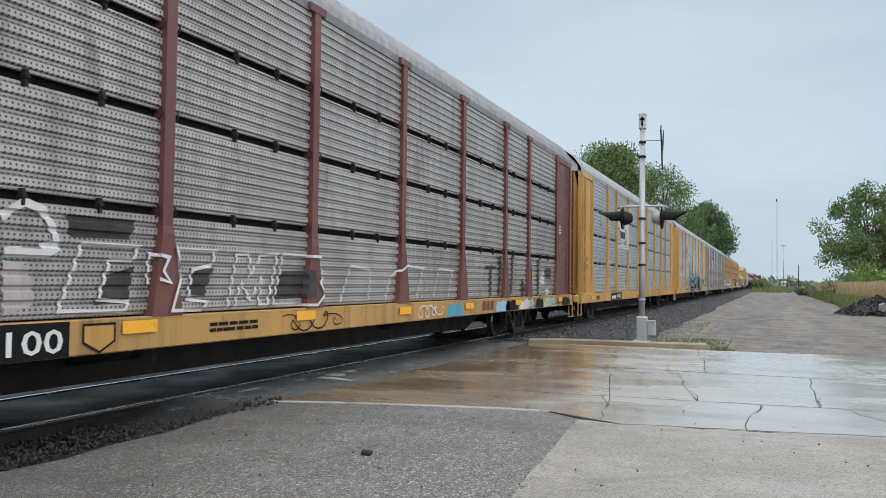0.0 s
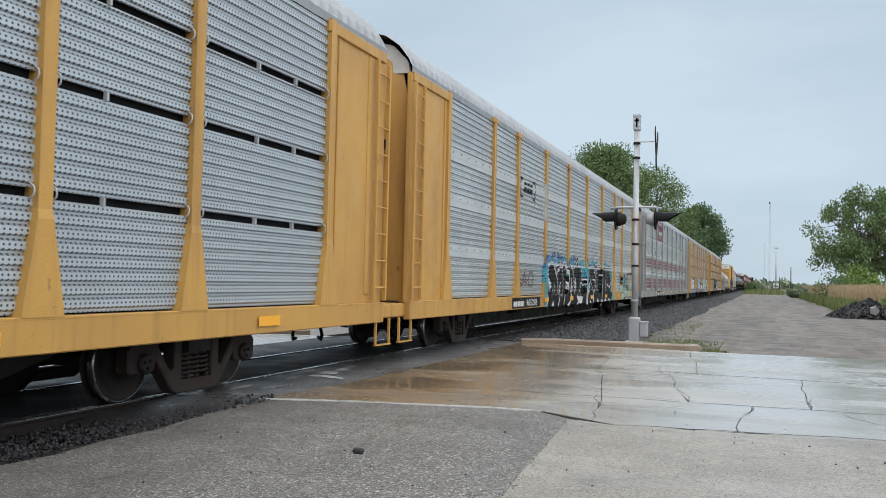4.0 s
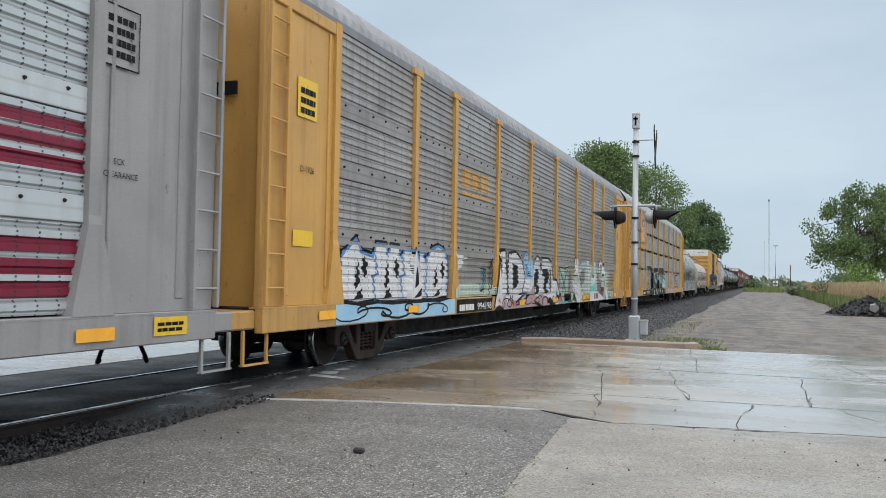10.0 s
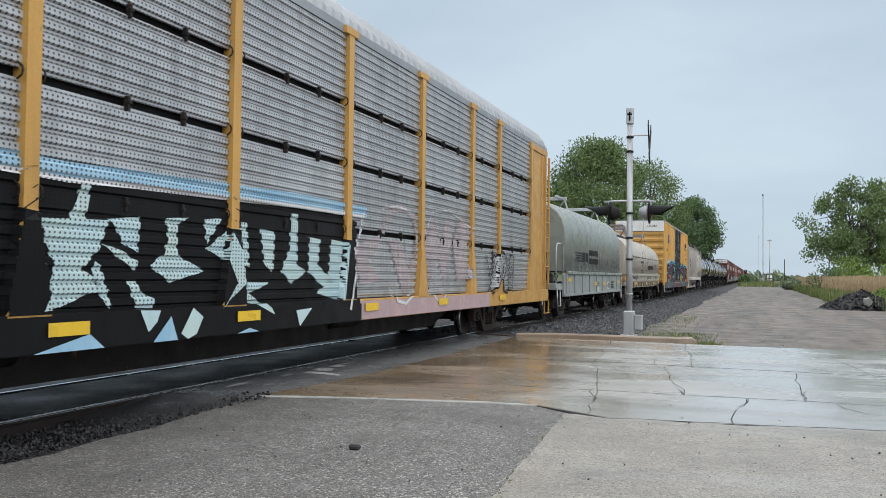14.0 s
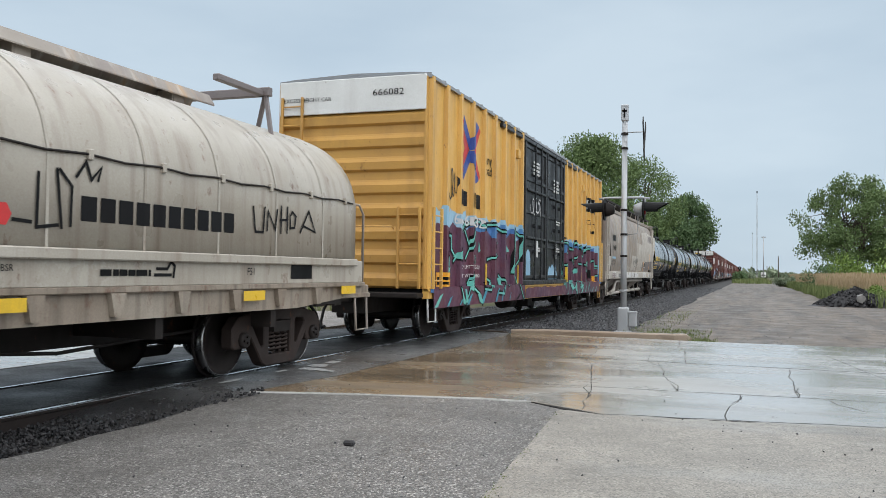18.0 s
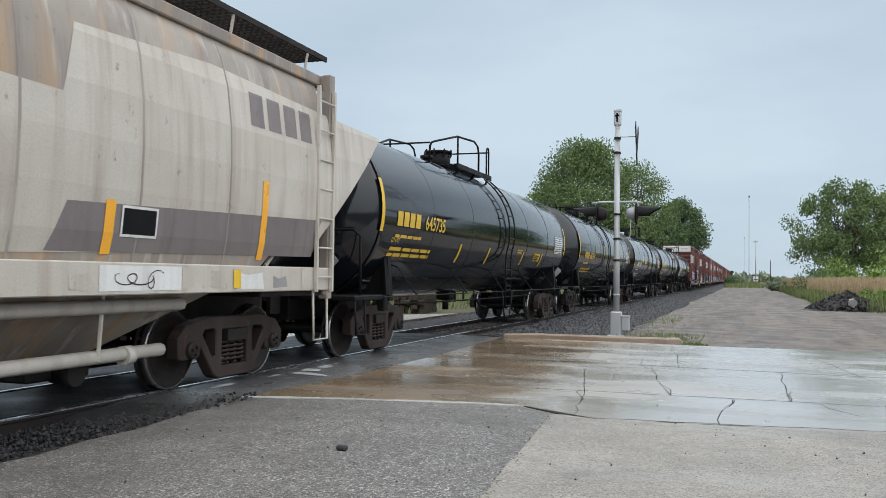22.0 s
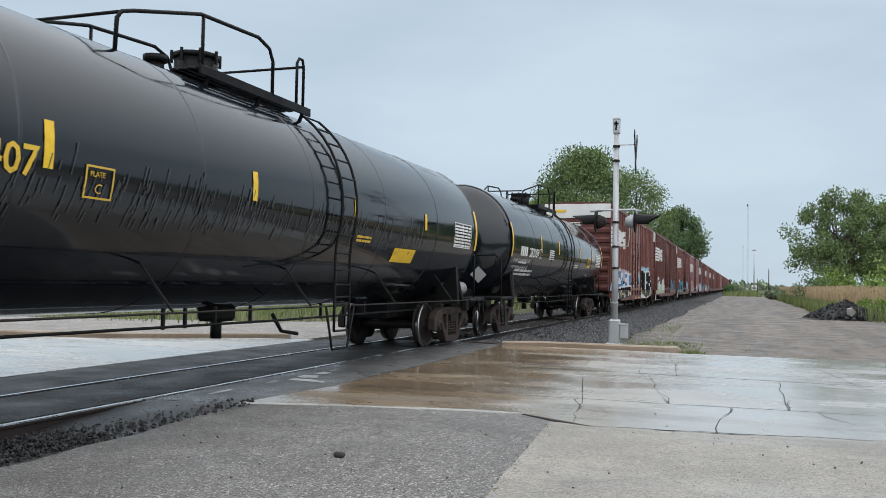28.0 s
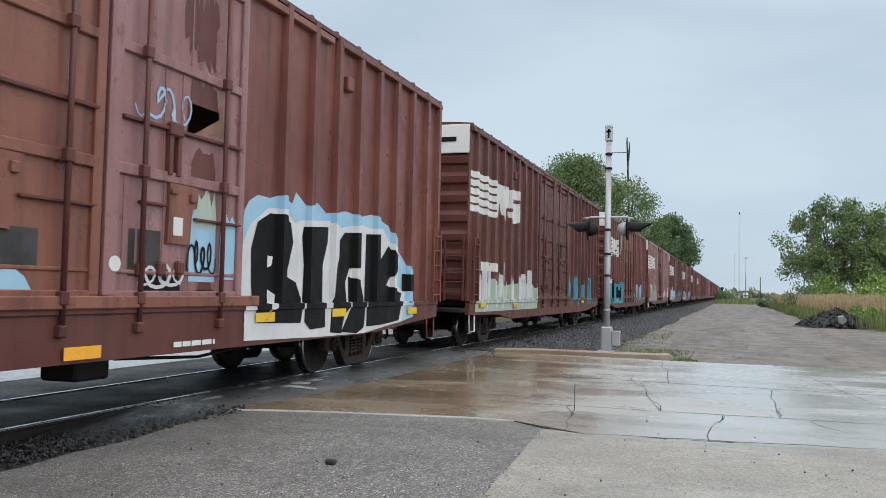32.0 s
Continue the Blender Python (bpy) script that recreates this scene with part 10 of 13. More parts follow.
def boxcar_meshes(kind):
    if kind in BOX_MESHES:
        return BOX_MESHES[kind]
    ribs, door, eave, sill = (RIBS_A, (-2.48, 2.55), 4.88, 0.72) if kind == "yellow" else (RIBS_N, (-2.38, 2.40), 4.98, 0.80)
    surf = box_rib(ribs, door)
    out = {"surf": surf, "ribs": ribs, "door": door, "eave": eave, "sill": sill}
    for tag, y0, y1 in (("wall_a", -BOX_HALF, door[0]), ("wall_b", door[1], BOX_HALF)):
        b = bmesh.new()
        ys = sorted({y0, y1} | {c for c in surf[2] if y0 < c < y1})
        outer = [[(surf[0](y + (0.001 if y == y0 else -0.001 if y == y1 else 0), 0), y, z) for y in ys] for z in (sill + 0.3, eave)]
        sweep(b, outer, False, False)
        sweep(b, [[(1.44, y, z) for y in (y0, y1)] for z in (sill + 0.3, eave)], False, False)
        out[tag] = mesh_of("wall", b, False)
    b = bmesh.new()
    if kind == "yellow":
        low = [(BOX_HALF, sill + 0.12), (BOX_HALF - 2.9, sill + 0.1), (BOX_HALF - 3.6, sill - 0.06), (-BOX_HALF + 3.6, sill - 0.06), (-BOX_HALF + 2.9, sill + 0.1), (-BOX_HALF, sill + 0.12)]
    else:
        low = [(BOX_HALF, 0.82), (8.0, 0.74), (6.9, 0.66), (5.8, 0.625), (-5.6, 0.625), (-6.9, 0.76), (-BOX_HALF, 0.80)]
    prism(b, [(-BOX_HALF, sill + 0.3), (BOX_HALF, sill + 0.3)] + low, "x", 1.44, 1.545)
    rounded(b, 1.46, 1.57, -BOX_HALF, BOX_HALF, sill + 0.25, sill + 0.32, 0.01)
    out["sill_me"] = mesh_of("side_sill", b)
    b = bmesh.new()
    sect = [(1.56, eave - 0.03), (1.56, eave + 0.03), (1.2, eave + 0.06), (0.0, eave + 0.1)]
    full = sect + [(-x, z) for x, z in sect[-2::-1]]
    rings = []
    for i in range(25):
        y = -BOX_HALF - 0.03 + (2 * BOX_HALF + 0.06) * i / 24
        for dy, dz in ((-0.04, 0), (-0.03, 0.03), (0.03, 0.03), (0.04, 0)):
            if -BOX_HALF - 0.03 <= y + dy <= BOX_HALF + 0.03:
                rings.append([(x, y + dy, z + (dz if z > eave else 0)) for x, z in full])
    sweep(b, rings, True, False)
    out["roof"] = mesh_of("roof", b)
    out["end"] = corrugated_end(BOX_HALF, sill + 0.3, eave - 0.02, 9 if kind == "yellow" else 9)
    b = bmesh.new()
    box(b, -1.43, 1.43, -BOX_HALF + 0.1, BOX_HALF - 0.1, sill + 0.2, eave - 0.05)
    out["core"] = mesh_of("inner_shell", b)
    b = bmesh.new()
    box(b, -0.32, 0.32, -BOX_HALF - 0.1, BOX_HALF + 0.1, 0.55, 0.98)
    for y in (-5, -2.5, 0, 2.5, 5):
        box(b, -1.42, 1.42, y - 0.06, y + 0.06, 0.72, 1.0)
    out["under"] = mesh_of("underframe", b)
    b = bmesh.new()
    rod(b, (0.7, -1.6, 0.56), (0.7, -0.6, 0.56), 0.19, 12)
    out["tank"] = mesh_of("air_reservoir", b)
    b = bmesh.new()
    rounded(b, 0.5, 0.95, 0.4, 0.9, 0.36, 0.8, 0.03)
    out["valve"] = mesh_of("brake_valve", b)
    b = bmesh.new()
    tube(b, [(0.9, 1.0, 0.55), (0.95, 2.4, 0.48), (0.9, 3.6, 0.55)], 0.02, 5)
    out["pipe"] = mesh_of("brake_pipe", b)
    # plug door leaf with a lattice of bars
    w = (door[1] - door[0]) / 2
    if kind == "yellow":
        b = bmesh.new()
        rounded(b, 1.44, 1.515, 0.03, w - 0.03, sill + 0.42, eave - 0.14, 0.012)
        for y in (0.1, w - 0.1):
            rounded(b, 1.5, 1.56, y - 0.05, y + 0.05, sill + 0.42, eave - 0.14, 0.01)
        for k in range(5):
            z = sill + 0.5 + (eave - sill - 0.75) * k / 4
            rounded(b, 1.5, 1.548, 0.06, w - 0.06, z - 0.045, z + 0.045, 0.01)
        out["leaf"] = mesh_of("door_leaf", b)
        b = bmesh.new()
        for y in (0.42, 0.7):
            rod(b, (1.575, y * w, sill + 0.3), (1.575, y * w, eave - 0.1), 0.022, 6)
            for k in range(6):
                z = sill + 0.5 + (eave - sill - 0.75) * k / 5
                rounded(b, 1.5, 1.6, y * w - 0.04, y * w + 0.04, z - 0.05, z + 0.05, 0.01)
        for k in (0, 1):
            rounded(b, 1.52, 1.585, 0.2, w - 0.15, sill + 1.5 + k * 1.25, sill + 1.56 + k * 1.25, 0.01)
        out["bars"] = mesh_of("lock_bar", b)
    else:
        b = bmesh.new()
        rounded(b, 1.44, 1.512, 0.03, w - 0.02, sill + 0.3, eave - 0.14, 0.012)
        for y, half in ((0.10, 0.085), (w - 0.10, 0.06)):
            rounded(b, 1.5, 1.558, y - half, y + half, sill + 0.42, eave - 0.14, 0.012)
        for z, half, deep in ((4.72, 0.06, 1.55), (3.60, 0.05, 1.548), (2.43, 0.055, 1.552), (1.20, 0.07, 1.55), (1.45, 0.02, 1.53)):
            rounded(b, 1.5, deep, 0.06, w - 0.05, z - half, z + half, 0.01)
        for y, z0, z1 in ((0.87, 2.48, 3.55), (1.16, 2.48, 3.55), (0.30, 1.5, 2.38), (0.9, 1.3, 2.38), (1.3, 3.65, 4.66)):
            rounded(b, 1.505, 1.522, y - 0.012, y + 0.012, z0, z1, 0.003)
        out["leaf"] = mesh_of("door_leaf", b)
        b = bmesh.new()
        for y in (0.50, 1.88):
            rod(b, (1.585, y, sill + 0.06), (1.585, y, eave - 0.04), 0.027, 8)
            for z in (4.72, 3.60, 2.43, 1.20):
                rounded(b, 1.54, 1.62, y - 0.05, y + 0.05, z - 0.06, z + 0.06, 0.01)
            rounded(b, 1.53, 1.62, y - 0.045, y + 0.045, sill + 0.06, sill + 0.17, 0.015)
            rounded(b, 1.5, 1.63, y - 0.06, y + 0.06, eave - 0.18, eave - 0.05, 0.015)
        rounded(b, 1.51, 1.562, 0.22, w - 0.12, 2.905, 2.945, 0.008)
        rounded(b, 1.51, 1.60, 0.89, 1.10, 2.85, 3.0, 0.02)
        rounded(b, 1.51, 1.575, 0.90, 0.96, 2.45, 2.86, 0.008)
        rounded(b, 1.51, 1.575, 1.04, 1.10, 2.45, 2.86, 0.008)
        rounded(b, 1.51, 1.56, 0.5, 0.9, 2.12, 2.15, 0.006)
        rounded(b, 1.51, 1.56, 1.4, w - 0.1, 2.02, 2.05, 0.006)
        for y, z in ((0.52, 1.48), (0.85, 1.5), (1.15, 1.52)):
            rounded(b, 1.51, 1.59, y - 0.05, y + 0.05, z - 0.08, z + 0.06, 0.02)
        out["bars"] = mesh_of("lock_bar", b)
        b = bmesh.new()
        prism(b, [(0.93, 1.76), (1.31, 1.75), (1.33, 2.06), (1.42, 2.30), (1.42, 2.37), (0.95, 2.375)], "x", 1.50, 1.555)
        rounded(b, 1.55, 1.59, 0.95, 1.05, 2.26, 2.32, 0.01)
        rounded(b, 1.55, 1.59, 1.28, 1.36, 2.20, 2.30, 0.01)
        out["gear_cover"] = mesh_of("lock_cover", b)
        out["belts"] = []
        for y0, y1 in ((-BOX_HALF, door[0] - 2.22), (door[1] + 2.42, BOX_HALF)):
            b = bmesh.new()
            rounded(b, 1.48, 1.592, y0, y1, eave - 0.12, eave - 0.035, 0.01)
            out["belts"].append(mesh_of("eave_belt", b))
    b = bmesh.new()
    rounded(b, 1.47, 1.6, door[0] - 0.3, door[1] + 0.3, sill + 0.3, sill + 0.42, 0.012)
    rounded(b, 1.47, 1.58, door[0] - 2.2, door[1] + 2.2, eave - 0.16, eave - 0.06, 0.012)
    out["track"] = mesh_of("door_track", b)
    BOX_MESHES[kind] = out
    return out


def boxcar(centre, kind, label, body, door_paint, end_paint, roof_paint, band, rolling=True, rich=True, second_leaf=None, bar_paint=None):
    g = boxcar_meshes(kind)
    H = BOX_HALF
    car = thing("boxcar", label, "railway car", pose(TRACK_X, centre, 0), "cars of the freight train")
    TRAIN.append((car, centre))
    for turn in (Matrix(), FLIP):
        place("wall", g["wall_a"], body, car, turn)
        place("wall", g["wall_b"], body, car, turn)
        place("side_sill", g["sill_me"], body if kind == "yellow" else end_paint, car, turn)
        place("end_wall", g["end"], end_paint, car, turn @ pose(0, -H, 0))
        place("door_leaf", g["leaf"], door_paint, car, turn @ pose(0, g["door"][0], 0))
        place("door_leaf", g["leaf"], second_leaf or door_paint, car, turn @ pose(0, (g["door"][0] + g["door"][1]) / 2, 0))
    place("roof", g["roof"], roof_paint, car)
    place("inner_shell", g["core"], INNER_SHADE, car)
    place("underframe", g["under"], DARK_STEEL, car)
    place("air_reservoir", g["tank"], DARK_STEEL, car)
    place("brake_valve", g["valve"], DARK_STEEL, car)
    place("brake_pipe", g["pipe"], DARK_STEEL, car)
    b = bmesh.new()
    rounded(b, -1.5, 1.5, -H - 0.10, -H - 0.06, g["eave"] - 0.62, g["eave"] + 0.02, 0.01)
    part("end_band", b, band, car, "white band across the top of the end")
    if not rich:
        trucks(car, (-H + 2.75, H - 2.75), 0.457, False)
        return car, g
    place("door_track", g["track"], door_paint, car)
    for k in (0, 1):
        at = pose(0, g["door"][0] + k * (g["door"][1] - g["door"][0]) / 2, 0)
        place("lock_bar", g["bars"], bar_paint or door_paint, car, at)
        if kind == "red":
            place("lock_cover", g["gear_cover"], door_paint, car, at)
    if kind == "red":
        for belt in g["belts"]:
            place("eave_belt", belt, body, car)
    for y0, y1 in ((-H + 0.08, -H + 0.5), (H - 0.5, H - 0.08)) if kind == "yellow" else ((-H + 0.04, -H + 0.41), (H - 0.45, H - 0.05)):
        ladder(car, 1.62, y0, y1, g["sill"] + 0.3, 2.5, 5, body)
    ladder(car, -H - 0.14, 1.0, 1.42, g["sill"] + 0.3, 2.5, 5, end_paint, 0.02, False)
    ladder(car, -H - 0.14, -1.42, -1.0, g["sill"] + 0.3, 4.6, 10, end_paint, 0.02, False)
    handrail(car, [(-0.3, -H - 0.1, 2.1), (-0.3, -H - 0.22, 2.15), (0.9, -H - 0.22, 2.15), (0.9, -H - 0.1, 2.1)], 0.015, end_paint)
    for s in (-1, 1):
        yy = s * (H - 0.28)
        handrail(car, [(1.5, yy - 0.2, g["sill"] + 0.3), (1.52, yy - 0.2, 0.42), (1.52, yy + 0.2, 0.42), (1.5, yy + 0.2, g["sill"] + 0.3)], 0.018, WHITE if s < 0 else body, "step")
        b = bmesh.new()
        rounded(b, -1.45, 1.45, s * H - 0.3, s * H + 0.3, 0.85, 0.95, 0.02) if s > 0 else rounded(b, -1.45, 1.45, s * H - 0.3, s * H + 0.3, 0.85, 0.95, 0.02)
        part("end_platform", b, DARK_STEEL, car)
    for y in ((g["ribs"][7] + 0.38, g["ribs"][12] + 0.38) if kind == "yellow" else (-5.55, 5.15)):
        b = bmesh.new()
        rounded(b, 1.5, 1.6, y - 0.1, y + 0.1, g["eave"] - 0.72, g["eave"] - 0.5, 0.02)
        part("bracket", b, body, car)
    ends(car, -H - 0.2, H + 0.2)
    trucks(car, (-H + 2.75, H - 2.75), 0.457, rolling)
    return car, g


# yellow boxcar with black doors
tb, g = boxcar(44.48, "yellow", "yellow boxcar with black plug doors and wine-red graffiti", BOX_YELLOW, DOOR_BLACK, YELLOW, ROOF_GALV, WHITE)
sf = (lambda y, z: 1.577 if z < 1.045 else g_yellow["surf"][0](y, z), (1.04, 1.05), g["surf"][2])
g_yellow = g
end_lettering(tb, "666082", 0.45, 4.55, 0.17, BLACK, -9.512, 0.62)
end_lettering(tb, "EXCESS HEIGHT CAR", -1.4, 4.5, 0.11, BLACK, -9.512, 1.0)
for flip_y, flip_z in ((1, 1), (-1, 1), (1, -1), (-1, -1)):
    arm = lambda pts: [(-6.95 + flip_y * u, 3.86 + flip_z * v) for u, v in pts][::flip_y * flip_z]
    decal(tb, "emblem", [arm([(0.06, 0.0), (0.34, 0.0), (0.72, -0.5), (0.62, -0.56)])], RED, sf, 0.008, "red arm of the crossed emblem")
    decal(tb, "emblem", [arm([(0.0, 0.0), (0.07, -0.02), (0.62, -0.57), (0.42, -0.66), (0.0, -0.24)])], BLUE, sf, 0.012, "blue arm of the crossed emblem")
lettering(tb, "666082", -7.95, 2.28, 0.3, PALE_SPRAY, sf, 0.03, 0.012, 1.9)
lettering(tb, "any", -5.85, 3.72, 0.3, BLACK, sf, 0.010, 0.008, 0.5)
lettering(tb, "road", -5.95, 3.48, 0.3, BLACK, sf, 0.010, 0.008, 0.6)
decal(tb, "emblem", [rect(-7.68, -7.42, 2.68, 2.98), rect(-7.35, -7.1, 2.68, 2.98), rect(-6.85, -6.55, 2.68, 2.98), rect(-6.48, -6.2, 2.68, 2.98)], BLACK, sf, 0.010, "black block letters")
decal(tb, "sign_board", [rect(6.02, 8.28, 3.53, 4.03)], BLACK, sf, 0.008)
decal(tb, "emblem", [[(6.14 + k * 0.7, 3.61), (6.14 + k * 0.7 + 0.52, 3.61), (6.14 + k * 0.7 + 0.62, 3.95), (6.14 + k * 0.7 + 0.1, 3.95)] for k in range(3)], WHITE, sf, 0.012)
lettering(tb, "Rail Car Pooling", 6.08, 3.08, 0.22, BLACK, sf, 0.010, 0.0, 2.1)
lettering(tb, "Experts", 6.8, 2.76, 0.22, BLACK, sf, 0.010, 0.0, 0.95)
tag_line(tb, sf, -8.4, -7.7, 2.75, 3.35, 71, DOOR_BLACK, 0.035, 8)
decal(tb, "graffiti", [cloud(-9.35, -2.5, 1.9, 2.48, 81, 0.09, 60), cloud(2.6, 9.35, 1.8, 2.37, 82, 0.09, 60)], SKY_SPRAY, sf, 0.004)
decal(tb, "graffiti", [cloud(-9.35, -2.5, 0.95, 2.38, 81, 0.08, 60), cloud(2.6, 9.35, 0.95, 2.28, 82, 0.08, 60)], BLUE_SPRAY, sf, 0.006)
decal(tb, "graffiti", [cloud(-9.35, -7.0, 1.3, 2.5, 86, 0.12, 12), cloud(-4.2, -2.6, 1.2, 2.2, 87, 0.1, 10), cloud(7.6, 9.3, 1.3, 2.28, 88, 0.1, 10)], SKY_SPRAY, sf, 0.007)
decal(tb, "graffiti", [cloud(-9.2, -2.5, 0.66, 2.2, 83, 0.14, 22)], WINE_SPRAY, sf, 0.009)
decal(tb, "graffiti", [cloud(2.6, 8.9, 0.66, 2.12, 84, 0.12, 22)], WINE_SPRAY, sf, 0.009)
decal(tb, "graffiti", stroke([(2.33, 0.95), (2.32, 1.47), (2.46, 1.80), (2.48, 2.56)], 0.12), BLACK, sf, 0.018)
decal(tb, "graffiti", stroke([(2.58, 1.57), (2.81, 1.60), (2.74, 1.28), (2.66, 0.84), (2.48, 1.04)], 0.12), BLACK, sf, 0.018)
decal(tb, "graffiti", stroke([(2.83, 1.53), (3.27, 1.62), (3.28, 1.33), (3.02, 1.28), (3.06, 1.07), (3.34, 1.01)], 0.12), BLACK, sf, 0.018)
decal(tb, "graffiti", stroke([(2.60, 2.30), (2.95, 2.24), (2.97, 1.98), (3.26, 1.97)], 0.12), BLACK, sf, 0.018)
decal(tb, "graffiti", stroke([(3.32, 2.29), (3.50, 2.09), (4.14, 2.10), (4.33, 2.35), (4.60, 2.17), (4.66, 1.96), (4.25, 1.81), (4.21, 1.62)], 0.12), BLACK, sf, 0.018)
decal(tb, "graffiti", stroke([(3.54, 1.77), (3.72, 1.61), (3.77, 1.17), (3.37, 0.96), (3.74, 0.81), (4.10, 0.88)], 0.12), BLACK, sf, 0.018)
decal(tb, "graffiti", stroke([(4.03, 1.40), (4.57, 1.52), (4.47, 1.10), (4.14, 0.88), (4.50, 0.68)], 0.12), BLACK, sf, 0.018)
decal(tb, "graffiti", stroke([(4.98, 1.66), (5.46, 1.61), (5.67, 0.95), (5.24, 0.83), (5.05, 0.96)], 0.12), BLACK, sf, 0.018)
decal(tb, "graffiti", stroke([(5.13, 2.22), (5.26, 2.03), (5.82, 1.90), (6.01, 2.26), (6.35, 2.15), (6.96, 2.23), (7.31, 1.83), (7.15, 1.44)], 0.12), BLACK, sf, 0.018)
decal(tb, "graffiti", stroke([(5.96, 1.63), (6.68, 1.73), (6.62, 1.43), (6.10, 1.35), (6.69, 0.99), (6.95, 0.71)], 0.12), BLACK, sf, 0.018)
decal(tb, "graffiti", stroke([(7.39, 1.74), (7.82, 1.85), (8.63, 1.54), (7.83, 1.51), (7.88, 1.20), (8.87, 1.29)], 0.12), BLACK, sf, 0.018)
decal(tb, "graffiti", stroke([(2.02, 2.23), (2.38, 2.32), (2.63, 2.45)], 0.12), BLACK, sf, 0.018)
decal(tb, "graffiti", stroke([(-8.41, 2.05), (-8.10, 2.03), (-8.08, 1.77), (-7.84, 1.63), (-7.57, 1.60), (-7.49, 1.30)], 0.12), BLACK, sf, 0.018)
decal(tb, "graffiti", stroke([(-7.95, 1.54), (-7.58, 1.74), (-7.43, 2.15), (-7.29, 2.31), (-7.16, 2.29), (-6.63, 2.41), (-6.27, 2.41), (-5.93, 2.27), (-5.82, 1.85)], 0.12), BLACK, sf, 0.018)
decal(tb, "graffiti", stroke([(-7.25, 2.18), (-6.97, 1.90), (-6.74, 2.26)], 0.12), BLACK, sf, 0.018)
decal(tb, "graffiti", stroke([(-7.19, 1.61), (-6.78, 1.94), (-6.54, 1.63)], 0.12), BLACK, sf, 0.018)
decal(tb, "graffiti", stroke([(-5.94, 2.36), (-5.02, 2.42), (-5.13, 1.90), (-4.87, 1.71), (-5.66, 1.61)], 0.12), BLACK, sf, 0.018)
decal(tb, "graffiti", stroke([(-5.01, 2.35), (-4.25, 2.26), (-4.30, 1.67), (-4.06, 1.03)], 0.12), BLACK, sf, 0.018)
decal(tb, "graffiti", stroke([(-3.55, 2.37), (-2.80, 2.24), (-2.88, 1.65), (-3.44, 1.41), (-2.63, 0.68)], 0.12), BLACK, sf, 0.018)
decal(tb, "graffiti", stroke([(-3.55, 2.37), (-3.65, 1.33)], 0.12), BLACK, sf, 0.018)
decal(tb, "graffiti", stroke([(-8.40, 1.66), (-8.20, 1.61), (-8.21, 1.31), (-8.39, 1.26)], 0.12), BLACK, sf, 0.018)
decal(tb, "graffiti", stroke([(-7.06, 1.10), (-6.83, 1.26), (-6.78, 0.99), (-6.40, 0.87), (-6.19, 0.67)], 0.12), BLACK, sf, 0.018)
decal(tb, "graffiti", stroke([(-7.63, 1.02), (-7.38, 0.70), (-7.13, 0.90), (-6.98, 1.15)], 0.12), BLACK, sf, 0.018)
decal(tb, "graffiti", stroke([(-6.04, 1.08), (-5.75, 1.20), (-5.42, 1.13), (-5.54, 0.94), (-6.04, 0.97)], 0.12), BLACK, sf, 0.018)
decal(tb, "graffiti", stroke([(-4.75, 1.26), (-4.35, 1.12), (-4.47, 0.84), (-4.97, 0.87)], 0.12), BLACK, sf, 0.018)
decal(tb, "graffiti", stroke([(2.33, 0.95), (2.32, 1.47), (2.46, 1.80), (2.48, 2.56)], 0.045), MINT_SPRAY, sf, 0.022)
decal(tb, "graffiti", stroke([(2.58, 1.57), (2.81, 1.60), (2.74, 1.28), (2.66, 0.84), (2.48, 1.04)], 0.045), MINT_SPRAY, sf, 0.022)
decal(tb, "graffiti", stroke([(2.83, 1.53), (3.27, 1.62), (3.28, 1.33), (3.02, 1.28), (3.06, 1.07), (3.34, 1.01)], 0.045), MINT_SPRAY, sf, 0.022)
decal(tb, "graffiti", stroke([(2.60, 2.30), (2.95, 2.24), (2.97, 1.98), (3.26, 1.97)], 0.045), MINT_SPRAY, sf, 0.022)
decal(tb, "graffiti", stroke([(3.32, 2.29), (3.50, 2.09), (4.14, 2.10), (4.33, 2.35), (4.60, 2.17), (4.66, 1.96), (4.25, 1.81), (4.21, 1.62)], 0.045), MINT_SPRAY, sf, 0.022)
decal(tb, "graffiti", stroke([(3.54, 1.77), (3.72, 1.61), (3.77, 1.17), (3.37, 0.96), (3.74, 0.81), (4.10, 0.88)], 0.045), MINT_SPRAY, sf, 0.022)
decal(tb, "graffiti", stroke([(4.03, 1.40), (4.57, 1.52), (4.47, 1.10), (4.14, 0.88), (4.50, 0.68)], 0.045), MINT_SPRAY, sf, 0.022)
decal(tb, "graffiti", stroke([(4.98, 1.66), (5.46, 1.61), (5.67, 0.95), (5.24, 0.83), (5.05, 0.96)], 0.045), MINT_SPRAY, sf, 0.022)
decal(tb, "graffiti", stroke([(5.13, 2.22), (5.26, 2.03), (5.82, 1.90), (6.01, 2.26), (6.35, 2.15), (6.96, 2.23), (7.31, 1.83), (7.15, 1.44)], 0.045), MINT_SPRAY, sf, 0.022)
decal(tb, "graffiti", stroke([(5.96, 1.63), (6.68, 1.73), (6.62, 1.43), (6.10, 1.35), (6.69, 0.99), (6.95, 0.71)], 0.045), MINT_SPRAY, sf, 0.022)
decal(tb, "graffiti", stroke([(7.39, 1.74), (7.82, 1.85), (8.63, 1.54), (7.83, 1.51), (7.88, 1.20), (8.87, 1.29)], 0.045), MINT_SPRAY, sf, 0.022)
decal(tb, "graffiti", stroke([(2.02, 2.23), (2.38, 2.32), (2.63, 2.45)], 0.045), MINT_SPRAY, sf, 0.022)
